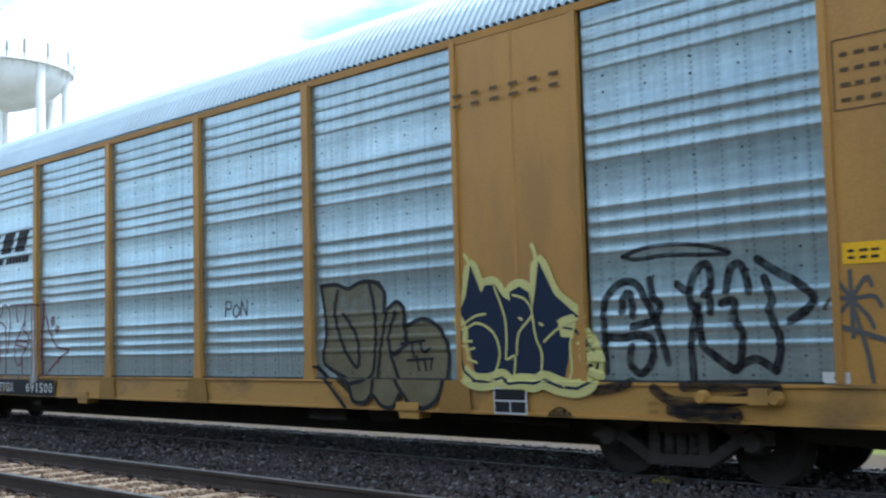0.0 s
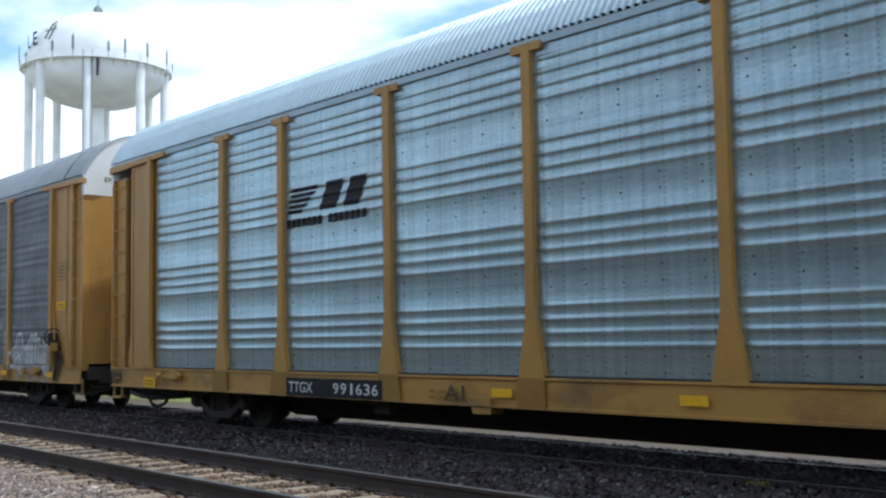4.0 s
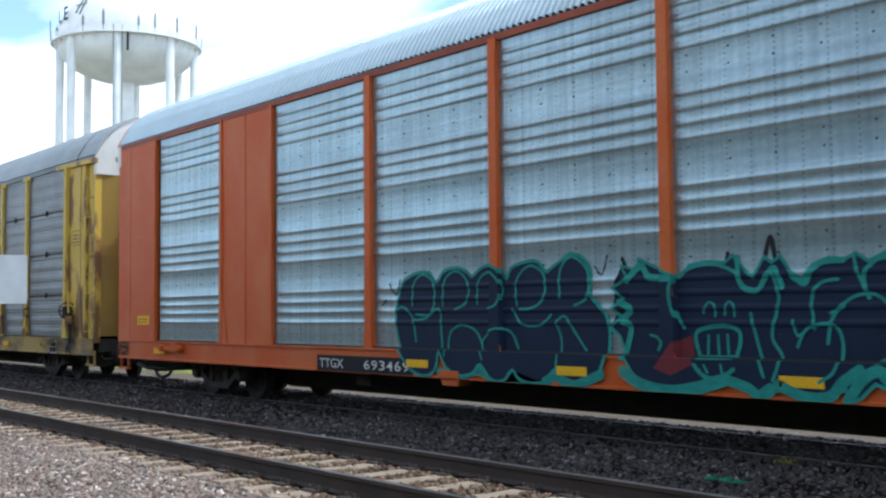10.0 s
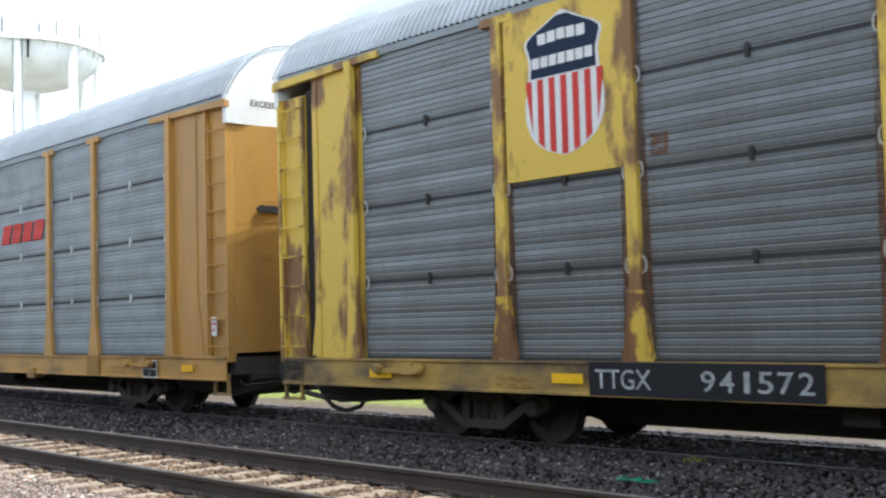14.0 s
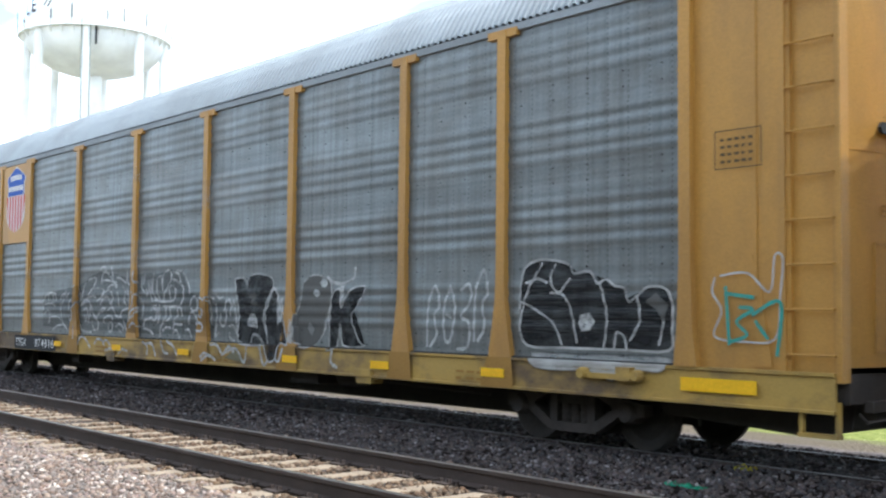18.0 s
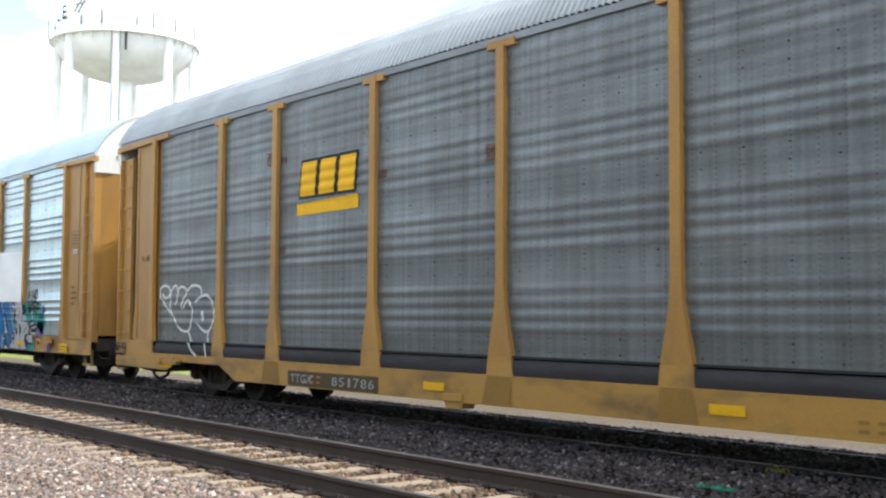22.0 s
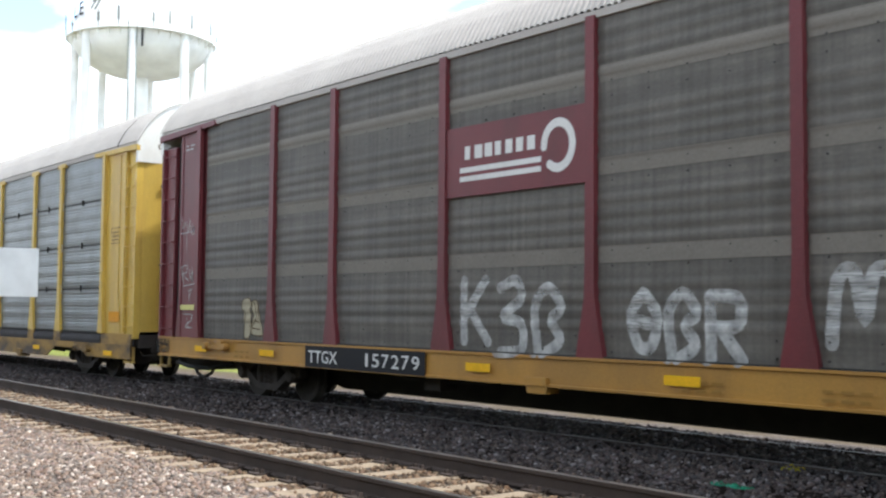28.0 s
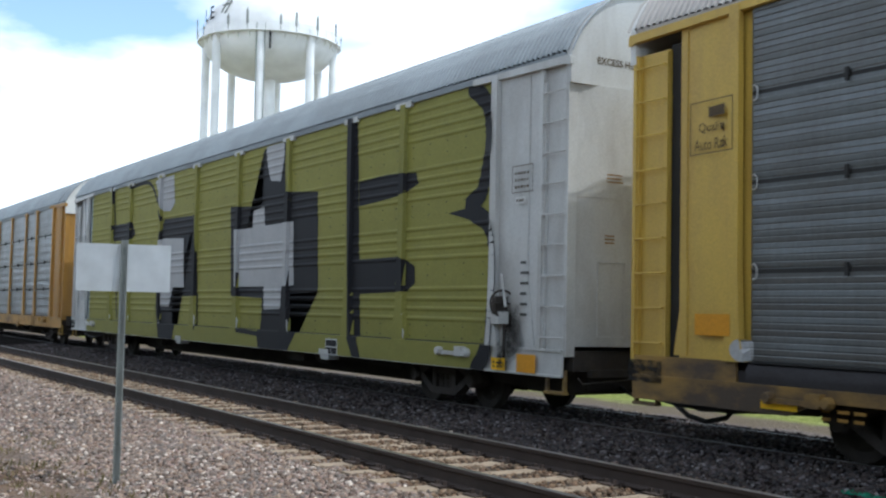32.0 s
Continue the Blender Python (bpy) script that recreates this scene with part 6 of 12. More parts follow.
ob = lay(4, "number_board", [rect(7.96, 7.11, 0.52, 0.8)], "ink", 0.006, label="dark board with worn letters on the sill")
lay(4, "writing", lines_of((7.96 - 0.1, 7.11 + 0.1, 0.58, 0.74), 1, 0.8, 3), "chalk", 0.010, parent=ob)
frame_box(4, (1.4, 0.9, 3.0, 3.35), 3)
stickers(4, (9.2, 11.2, 13.2, 15.2, 21.6, 24.8, 6.0), w=0.45)
# car 5
number_board(5, "TTGX", "603890", 21.5, 19.0, 0.54, 0.74)
emblem_blocks(5, (9.0, 6.85, 3.2, 3.6), 4, "red", 0.35, None)
label_plate(5, (26.52, 25.98, 1.09, 1.31))
for u, z in ((24.93, 3.48), (24.9, 2.27), (14.45, 2.5)):
    lay(5, "smudge", [[(u + 0.22 * math.cos(n * math.tau / 16), z + 0.36 * math.sin(n * math.tau / 16)) for n in range(16)]], "soot", 0.005, label="soot-dark smudge on the panel")
test_card(5, 2.45)
label_plate(5, (0.5, 0.35, 1.2, 1.5), "white", "red", 2)
stickers(5, (1.2, 25.3))
# car 6
emblem_shield(6, (22.42, 20.75, 3.0, 4.88), (22.19, 20.93, 3.26, 4.84))
lettering(6, "We will", (25.1, 22.72, 4.12, 4.8), "smoke", 0.02, label="dark printed slogan on the panel")
lettering(6, "deliver", (25.1, 22.9, 3.14, 3.76), "smoke", 0.02, label="dark printed slogan on the panel")
number_board(6, "TTGX", "974816", 21.25, 18.75, 0.5, 0.82)
scrawl(6, "1241", (6.1, 4.85, 1.0, 1.85), "chalk", 4, 0.045)
lay(6, "graffiti_tag", ribbon([(24.4, 1.9), (24.2, 1.2), (24.3, 2.0), (23.5, 2.15), (22.9, 1.8), (22.72, 1.1)], 0.045), "faint", 0.006, label="thin black arcs")
scrawl(6, "P2", (26.1, 25.5, 1.93, 2.28), "chalk", 7, 0.04)
label_plate(6, (26.08, 25.51, 1.54, 1.73))
frame_box(6, (1.43, 0.87, 2.88, 3.28), 4)
stickers(6, (4.7, 7.0, 9.3, 12.8, 15.6, 18.6, 24.6), w=0.42)
lay(6, "reflector_strip", [rect(1.84, 0.92, 0.62, 0.76)], "gold", 0.008, label="long yellow strip on the sill")
# car 7
emblem_blocks(7, (19.9, 18.25, 3.0, 3.85), 3, "gold", 0.12, "gold", "black")
scrawl(7, "41W", (3.15, 2.5, 0.85, 1.55), "black", 4, 0.04)
number_board(7, "TTGX", "851786", 20.1, 17.6, 0.5, 0.74, "ink", "chalk")
test_card(7, 5.5, 0.4)
frame_box(7, (1.37, 0.82, 2.78, 3.16), 4)
lay(7, "writing", lines_of((1.3, 0.85, 1.95, 2.6), 8, 0.7, 4), "ink", 0.006, label="stencilled lines of small writing")
lettering(7, "B-11010", (25.88, 25.39, 2.46, 2.58), "ink", label="stencilled number on the end plate")
stickers(7, (4.9, 11.5, 16.3, 24.6, 2.6), w=0.45)
ob = lay(7, "mark_board", [rect(8.05, 7.2, 0.52, 0.74)], "black", 0.006, label="small black board with a faded mark")
lay(7, "writing", lines_of((7.95, 7.3, 0.55, 0.71), 1, 0.8, 3), "chalk", 0.010, parent=ob)
# car 8
blotches(8, [(10.3, 1.3, 0.4), (9.6, 1.8, 0.3), (8.0, 1.85, 0.3), (6.5, 1.9, 0.35), (4.4, 1.3, 0.4), (3.6, 1.35, 0.35), (3.3, 1.2, 0.25), (3.9, 0.6, 0.3)], "teal", 1)
blotches(8, [(10.4, 1.6, 0.16), (6.9, 2.1, 0.16), (5.4, 1.8, 0.2), (3.4, 1.05, 0.24), (2.6, 0.6, 0.12), (3.2, 1.5, 0.12)], "purple", 2)
scrawl(8, "MINO", (4.35, 3.65, 1.75, 1.98), "black", 4, 0.055, angular=True)
scrawl(8, "WARP", (4.3, 3.5, 1.42, 1.68), "black", 5, 0.06, angular=True)
emblem_blocks(8, (9.0, 6.75, 3.22, 3.82), 4, "red", 0.35, "navy", tail=True)
blotches(8, [(16.3, 1.0, 0.3), (15.7, 0.75, 0.25), (22.6, 0.6, 0.2)], "orange", 4)
for text, uL, uR in (("TTGX", 20.2, 19.4), ("952371", 19.05, 18.0)):
    lettering(8, text, (uL, uR, 0.54, 0.68), "white", 0.02, 0.046, label="white car number over the graffiti")
frame_box(8, (1.39, 0.86, 2.93, 3.3), 4)
label_plate(8, (1.25, 1.0, 2.78, 2.88), "white", "ink", 1)
label_plate(8, (1.9, 1.4, 0.52, 0.72))
lay(8, "writing", lines_of((25.95, 25.5, 2.18, 2.46), 2, 0.95, 1), "ink", 0.006, label="stencilled lines of small writing")
lay(8, "writing", lines_of((1.3, 0.95, 1.6, 2.1), 4, 0.95, 1), "ink", 0.006, label="stencilled lines of small writing")
stickers(8, (4.5, 9.9, 13.2, 16.9, 20.8, 22.6, 24.6), w=0.45, lift=0.046)
# car 9
for uL, uR, z0, z1, s in ((4.52, 1.95, 3.0, 3.9, 1), (17.75, 15.05, 2.95, 3.9, -1)):
    pl = part("emblem_plate", Shape().box(-uL, -uR, -1.497, -1.455, z0, z1), M_MAROON, CARS[9], "maroon plate with a white emblem of bars and a ring")
    c = (uR + 0.75) if s > 0 else (uR + 0.5)
    hoop = [(c + 0.25 * math.cos(k * math.tau / 20), z0 + 0.5 + 0.28 * math.sin(k * math.tau / 20)) for k in range(18)]
    lay(9, "emblem_ring", ribbon(hoop, 0.11), "white", 0.004, parent=pl, flat=-1.497)
    for k in range(2):
        lay(9, "emblem_bar", [rect(uL - 0.3, c + 0.3, z0 + 0.2 + 0.12 * k, z0 + 0.27 + 0.12 * k)], "white", 0.004, parent=pl, flat=-1.497)
    lay(9, "emblem_lettering", lines_of((uL - 0.4, c + 0.35, z0 + 0.45, z0 + (0.75 if s < 0 else 0.6)), 1, 0.8, 7), "white", 0.004, parent=pl, flat=-1.497)
number_board(9, "TTGX", "157279", 21.35, 18.15, 0.5, 0.84)
for n, (uL, uR, z0, z1) in enumerate(((4.2, 2.65, 1.2, 2.35), (9.3, 7.2, 1.0, 2.0), (17.5, 15.4, 0.95, 1.8), (12.0, 10.0, 1.0, 1.7), (14.5, 12.8, 0.95, 1.6))):
    scrawl(9, ("1R5", "M2", "K41", "3U", "21R")[n], (uL, uR, z0, z1), "veil", 20 + n, 0.15, lean=0.0, label="faded white drippy lettering", gap=0.3)
for i in range(9):
    for z in (1.98, 3.02, 4.12):
        if not (i in (0, 5) and z == 3.02):
            lay(9, "splice_plate", [rect(EDGES[i + 1] - 0.1, EDGES[i] + 0.1, z, z + 0.2)], "splice", 0.006, label="paler splice strip across the panel")
frame_box(9, (1.42, 0.86, 2.76, 3.15), 3, "chalk")
lay(9, "label_strip", [rect(1.53, 0.77, 1.83, 1.92)], "pale", 0.006, label="pale strip label")
lay(9, "label_strip", [rect(26.11, 25.4, 1.4, 1.5)], "pale", 0.006, label="pale strip label")
lay(9, "writing", lines_of((1.2, 0.95, 1.3, 1.65), 4, 0.9, 1) + lines_of((26.0, 25.6, 4.5, 4.65), 2, 0.9, 2), "chalk", 0.006, label="stencilled lines of small writing")
stickers(9, (1.5, 4.4, 10.8, 13.6, 17.0, 22.6, 25.1), w=0.5)
# car 10
pl = part("emblem_plate", Shape().box(-20.48, -18.02, -1.497, -1.455, 2.95, 3.86), M_BRIGHT, CARS[10], "yellow plate with a dark emblem")
for i in range(3):
    lay(10, "emblem_block", [rect(20.05 - 0.55 * i, 19.62 - 0.55 * i, 3.25, 3.74)], "ink", 0.004, parent=pl, flat=-1.497)
lay(10, "emblem_underline", [rect(20.1, 18.5, 3.08, 3.16)], "ink", 0.004, parent=pl, flat=-1.497)
frame_box(10, (26.1, 25.37, 3.27, 3.9), 0)
lay(10, "writing", [rect(25.8, 25.5, 3.7, 3.82)], "ink", 0.006, label="stencilled word bar")
frame_box(10, (1.35, 0.85, 2.85, 3.2), 3)
lay(10, "vent_plate", [rect(1.4, 0.81, 1.13, 1.35)], "orange", 0.006, label="dull brown vent plate")
lay(10, "vent_plate", [rect(26.0, 25.4, 1.15, 1.4)], "orange", 0.006, label="dull brown vent plate")
lay(10, "writing", lines_of((19.6, 18.6, 0.52, 0.72), 1, 0.8, 4), "chalk", 0.012, label="faded car mark on the sill")
lettering(10, "2429", (17.9, 17.2, 0.53, 0.72), "chalk", 0.0, label="faded car number on the sill")
blotches(10, [(25.25, 1.0, 0.14)], "silver", 3, "round grey sticker", "round_sticker")
stickers(10, (1.3, 6.0, 24.7), w=0.5)
# car 11
frame_box(11, (1.34, 0.83, 3.11, 3.51), 3)
label_plate(11, (1.25, 1.0, 2.95, 3.05), "white", "ink", 1)
lay(11, "writing", lines_of((1.1, 0.85, 1.3, 2.2), 6, 0.9, 1), "faint", 0.006, label="stencilled lines of small writing")
label_plate(11, (1.75, 1.4, 0.52, 0.7))
lay(11, "reflector_strip", [rect(1.1, 0.65, 0.52, 0.78)], "orange", 0.016, label="rusty orange patch on the sill")
test_card(11, 7.1, 0.5)
# car 12
number_board(12, "TTGX", "604112", 21.3, 18.8)

# brown weld patches and faded stencils along the sills
for key in range(13):
    rnd = random.Random(70 + key)
    for e in EDGES[1:9]:
        if rnd.random() < 0.75 and key not in (3, 4, 9, 10, 11):
            lay(key, "sill_patch", [[(e + rnd.uniform(0.24, 0.34), 0.5), (e - rnd.uniform(0.24, 0.34), 0.5), (e - 0.22, 0.868), (e + 0.22, 0.868)]], "weld", 0.003, label="brown weathered patch on the sill")
    for n in range(0 if key in (3, 11) else 4):
        u = rnd.uniform(3, 24)
        lay(key, "sill_stencil", lines_of((u + 0.3, u - 0.3, 0.55, 0.72), 2, 0.8, 3, n), "weld", 0.004, label="faded stencil on the sill")
    for u in (7.4, 15.9):
        part("jack_pad", shared("jack_pad", lambda: Shape().prism([(-0.22, 0.56), (0.22, 0.56), (0.16, 0.4), (-0.16, 0.4)], "y", -1.52, -1.3).box(-0.2, 0.2, -1.55, -1.5, 0.5, 0.6), SPEC[key].get("sill", SPEC[key]["frame"])), None, CARS[key], "jacking pad under the sill", at=pose(-u, 0, -SPEC[key].get("drop", 0.0)))
    part("valve_box", shared("valve_box", lambda: Shape().box(-0.18, 0.18, -1.2, -0.9, 0.28, 0.5).tube([(-0.9, -1.1, 0.42), (-0.18, -1.1, 0.4)], 0.025, 6).tube([(0.18, -1.1, 0.4), (1.4, -1.15, 0.44)], 0.02, 6), M_UNDER), None, CARS[key], at=pose(-18.4, 0, 0))
for u, z, r, c in ((10.5, 0.72, 0.3, "haze"), (10.9, 0.65, 0.25, "mist"), (16.2, 0.7, 0.4, "mist"), (15.6, 0.75, 0.3, "haze"), (15.9, 1.2, 0.35, "mist"), (10.7, 1.3, 0.35, "haze"), (4.4, 0.62, 0.25, "haze")):
    blotches(8, [(u, z, r)], c, int(u * 7), "overspray round the lettering", lift=0.0045)
# rust that has run down beside the posts, and faded or rusty spots on the sheets
for e in EDGES[1:9]:
    rnd = random.Random(int(e * 50))
    for s in (-1, 1):
        w = rnd.uniform(0.05, 0.11)
        lay(4, "rust_streak", [[(e + s * 0.1, 0.9), (e + s * (0.13 + w), 0.9), (e + s * (0.1 + w * 0.8), 2.4), (e + s * (0.1 + w * 0.5), 4.8), (e + s * 0.1, 4.8)]], "rust", 0.004, label="rust stain beside the post")
for n in range(11):
    rnd = random.Random(300 + n)
    e, z = rnd.choice(EDGES[1:9]), rnd.choice((1.9, 2.4, 3.4, 3.9))
    lay(7, "rust_spot", [rect(e + 0.34, e + 0.1, z, z + rnd.uniform(0.15, 0.3))] if n % 2 else [rect(e - 0.1, e - 0.3, z, z + 0.12)], "rust", 0.004, label="brown rust spot on the panel's edge")
for a, b, z0, z1 in ((6.7, 9.2, 1.75, 2.25), (9.6, 12.0, 2.0, 2.35), (4.0, 6.4, 2.7, 3.2), (12.4, 14.8, 1.6, 1.95), (6.8, 9.1, 3.4, 3.7)):
    lay(7, "faded_patch", [rect(b, a, z0, z1)], "film", 0.003, label="paler weathered band on the panel")
    lay(6, "faded_patch", [rect(b + 6.0, a + 6.0, z0 + 0.5, z1 + 0.5)], "film", 0.003, label="paler weathered band on the panel")
for u, z in ((7.0, 3.55), (9.75, 3.05), (11.9, 2.75), (14.75, 3.2), (17.5, 3.1), (20.3, 3.0)):
    lay(4, "rust_spot", [rect(u + 0.13, u - 0.1, z, z + 0.24)], "rust", 0.004, label="square rust mark on the panel")
# soot and grease round the hand brakes and the corners
for key in range(13):
    rnd = random.Random(40 + key)
    if key not in BRAKED:
        continue
    blotches(key, [(1.35 + rnd.uniform(-0.1, 0.1), 1.25, 0.2), (1.3, 0.95, 0.25), (1.5 + rnd.uniform(-0.1, 0.1), 0.62, 0.16)], "soot", key, "greasy soot under the hand brake", "soot_stain", 0.005)
lettering(10, "Quality", (25.95, 25.5, 3.5, 3.64), "ink", 0.0, label="stencilled word in a box")
lettering(10, "Auto Rack", (26.02, 25.44, 3.32, 3.45), "ink", 0.0, label="stencilled words in a box")
# the large drawn pieces
piece(8, [(4.19, 1.18), (3.87, 1.24), (3.84, 1.14), (4.14, 1.09)], 'silver', 'black', 0.045, False, None, 'grey bar of the lettering')
piece(8, [(4.1, 1.09), (3.68, 1.13), (3.65, 1.05), (4.07, 0.99)], 'silver', 'black', 0.045, False, None, 'grey bar of the lettering')
piece(8, [(4.11, 0.96), (3.72, 0.99), (3.69, 0.67), (4.15, 0.68)], 'silver', 'black', 0.045, False, None, 'grey bar of the lettering')
art = piece(8, [(9.97, 0.5), (10.12, 0.74), (10.2, 1.04), (10.06, 1.18), (9.78, 1.26), (9.8, 1.58), (9.66, 1.87), (9.34, 2.0), (9.05, 1.9), (8.9, 1.62), (8.94, 1.31), (8.79, 1.26), (8.81, 1.55), (8.72, 1.64), (8.26, 1.74), (8.18, 1.55), (8.1, 1.41), (8.12, 1.69), (8.03, 1.76), (7.61, 1.86), (7.53, 1.68), (7.41, 1.55), (7.45, 1.75), (7.38, 1.95), (7.24, 2.03), (7.08, 2.05), (6.86, 1.97), (6.76, 1.77), (6.78, 1.68), (6.66, 1.74), (6.3, 1.85), (6.24, 1.73), (6.21, 1.61), (6.16, 1.82), (6.04, 1.89), (5.88, 1.91), (5.71, 1.82), (5.56, 1.65), (5.42, 1.31), (5.27, 1.0), (5.17, 0.74), (4.91, 0.64), (5.25, 0.5), (5.68, 0.5), (6.02, 0.5), (7.79, 0.5), (9.02, 0.5)], 'blue', 'black', 0.05, False, None, 'deep blue bubble lettering with white edges', 0.0)
patch(8, art, [(8.15, 1.49), (8.08, 1.6), (7.98, 1.44), (7.84, 1.14), (7.74, 0.94), (7.78, 0.77), (7.89, 0.84), (8.04, 1.13)], 'teal', 0.013)
patch(8, art, [(7.39, 1.51), (7.32, 1.35), (7.15, 1.14), (7.1, 0.9), (7.17, 0.82), (7.25, 0.91), (7.37, 1.22)], 'teal', 0.013)
patch(8, art, [(5.41, 1.43), (5.29, 1.34), (5.16, 1.12), (5.1, 0.86), (5.18, 0.74), (5.3, 1.01)], 'teal', 0.013)
stroke(8, art, [(9.71, 1.12), (9.77, 1.51), (9.62, 1.83)], 'black', 0.1, True, 0.016)
stroke(8, art, [(8.74, 1.6), (8.73, 1.4), (8.64, 1.21), (8.53, 0.98), (8.45, 0.82)], 'black', 0.12, True, 0.016)
stroke(8, art, [(8.07, 1.67), (8.0, 1.44), (7.88, 1.15), (7.76, 0.87)], 'black', 0.1, True, 0.016)
stroke(8, art, [(7.37, 1.89), (7.39, 1.68), (7.34, 1.48), (7.24, 1.28), (7.15, 1.04), (7.1, 0.86)], 'black', 0.12, True, 0.016)
stroke(8, art, [(7.34, 1.51), (7.16, 1.38), (6.89, 1.47), (6.78, 1.62)], 'black', 0.07, True, 0.016)
stroke(8, art, [(6.74, 1.66), (6.67, 1.42), (6.57, 1.17), (6.48, 0.92), (6.4, 0.72)], 'black', 0.12, True, 0.016)
stroke(8, art, [(6.26, 1.75), (6.21, 1.55), (6.18, 1.73)], 'black', 0.08, True, 0.016)
stroke(8, art, [(6.05, 1.36), (5.95, 1.15), (5.83, 0.9), (5.72, 0.66), (5.59, 0.5)], 'black', 0.15, True, 0.016)
stroke(8, art, [(10.17, 0.78), (10.18, 1.08), (9.82, 1.21)], 'black', 0.08, True, 0.016)
stroke(8, art, [(9.12, 1.11), (9.06, 1.0), (9.12, 0.96)], 'black', 0.07, True, 0.016)
stroke(8, art, [(9.73, 1.55), (9.56, 1.82), (9.33, 1.93), (9.11, 1.85), (8.94, 1.62), (8.95, 1.37), (9.04, 1.3), (9.23, 1.29), (9.3, 1.44)], 'white', 0.032, True, 0.02)
stroke(8, art, [(10.13, 1.08), (9.96, 1.19), (9.78, 1.24)], 'white', 0.032, True, 0.02)
stroke(8, art, [(10.02, 0.91), (9.96, 0.96), (9.68, 0.98), (9.62, 0.87), (9.52, 0.73)], 'white', 0.032, True, 0.02)
stroke(8, art, [(9.98, 1.07), (9.82, 1.1), (9.6, 1.08)], 'white', 0.032, True, 0.02)
stroke(8, art, [(9.13, 0.98), (9.07, 0.67), (9.08, 0.5)], 'white', 0.032, True, 0.02)
stroke(8, art, [(9.04, 1.28), (8.84, 1.25), (8.66, 1.12), (8.58, 0.98), (8.68, 0.76), (8.6, 0.61), (8.47, 0.58), (8.38, 0.67)], 'white', 0.032, True, 0.02)
stroke(8, art, [(8.66, 1.6), (8.31, 1.7), (8.2, 1.48), (8.1, 1.2), (7.97, 0.9), (7.84, 0.75), (7.72, 0.74), (7.67, 0.83)], 'white', 0.032, True, 0.02)
stroke(8, art, [(8.01, 1.71), (7.64, 1.82), (7.54, 1.61), (7.38, 1.28), (7.24, 0.96), (7.15, 0.78), (7.01, 0.74)], 'white', 0.032, True, 0.02)
stroke(8, art, [(7.29, 1.84), (7.22, 1.94), (7.08, 1.98), (6.9, 1.93), (6.79, 1.75), (6.81, 1.56)], 'white', 0.032, True, 0.02)
stroke(8, art, [(7.2, 1.35), (6.85, 1.45), (6.72, 1.17), (6.63, 0.91), (6.55, 0.73), (6.4, 0.67)], 'white', 0.032, True, 0.02)
stroke(8, art, [(6.71, 1.64), (6.33, 1.8), (6.25, 1.61), (6.19, 1.46)], 'white', 0.032, True, 0.02)
stroke(8, art, [(6.17, 1.69), (6.07, 1.81), (5.92, 1.86), (5.73, 1.78), (5.62, 1.64), (5.5, 1.37), (5.39, 1.14), (5.29, 0.97), (5.19, 0.8), (5.06, 0.72)], 'white', 0.032, True, 0.02)
stroke(8, art, [(6.08, 1.3), (6.01, 1.12), (5.96, 0.82), (5.98, 0.53), (6.04, 0.5)], 'white', 0.032, True, 0.02)
stroke(8, art, [(5.68, 0.54), (5.5, 0.5)], 'white', 0.032, True, 0.02)
stroke(8, art, [(7.39, 0.5), (7.32, 0.56), (7.27, 0.5)], 'white', 0.032, True, 0.02)
stroke(8, art, [(6.88, 0.5), (6.83, 0.56)], 'white', 0.032, True, 0.02)
patch(8, art, [(9.81, 1.66), (9.75, 1.67), (9.73, 1.62), (9.79, 1.61)], 'white', 0.022)
patch(8, art, [(9.81, 1.53), (9.75, 1.54), (9.74, 1.49), (9.8, 1.48)], 'white', 0.022)
patch(8, art, [(9.77, 1.21), (9.69, 1.23), (9.68, 1.15), (9.75, 1.14)], 'white', 0.022)
patch(8, art, [(8.78, 1.53), (8.73, 1.55), (8.72, 1.47), (8.77, 1.46)], 'white', 0.022)
patch(8, art, [(8.71, 1.36), (8.63, 1.38), (8.62, 1.3), (8.69, 1.28)], 'white', 0.022)
patch(8, art, [(8.52, 0.89), (8.45, 0.91), (8.43, 0.83), (8.5, 0.81)], 'white', 0.022)
patch(8, art, [(8.06, 1.62), (8.01, 1.64), (8.0, 1.55), (8.05, 1.53)], 'white', 0.022)
patch(8, art, [(7.96, 1.28), (7.89, 1.3), (7.88, 1.2), (7.94, 1.18)], 'white', 0.022)
patch(8, art, [(7.84, 0.9), (7.77, 0.92), (7.76, 0.84), (7.82, 0.82)], 'white', 0.022)
patch(8, art, [(7.4, 1.85), (7.35, 1.86), (7.34, 1.8), (7.39, 1.79)], 'white', 0.022)
patch(8, art, [(7.42, 1.76), (7.37, 1.77), (7.36, 1.7), (7.4, 1.69)], 'white', 0.022)
patch(8, art, [(7.38, 1.5), (7.31, 1.52), (7.29, 1.45), (7.36, 1.44)], 'white', 0.022)
patch(8, art, [(7.29, 1.31), (7.21, 1.33), (7.2, 1.24), (7.27, 1.22)], 'white', 0.022)
patch(8, art, [(7.19, 0.89), (7.11, 0.92), (7.1, 0.84), (7.17, 0.82)], 'white', 0.022)
patch(8, art, [(6.68, 1.29), (6.62, 1.31), (6.61, 1.23), (6.66, 1.21)], 'white', 0.022)
patch(8, art, [(6.56, 0.98), (6.5, 1.01), (6.49, 0.91), (6.54, 0.89)], 'white', 0.022)
patch(8, art, [(6.47, 0.8), (6.42, 0.82), (6.41, 0.76), (6.46, 0.75)], 'white', 0.022)
patch(8, art, [(6.01, 1.2), (5.96, 1.21), (5.95, 1.16), (6.0, 1.15)], 'white', 0.022)
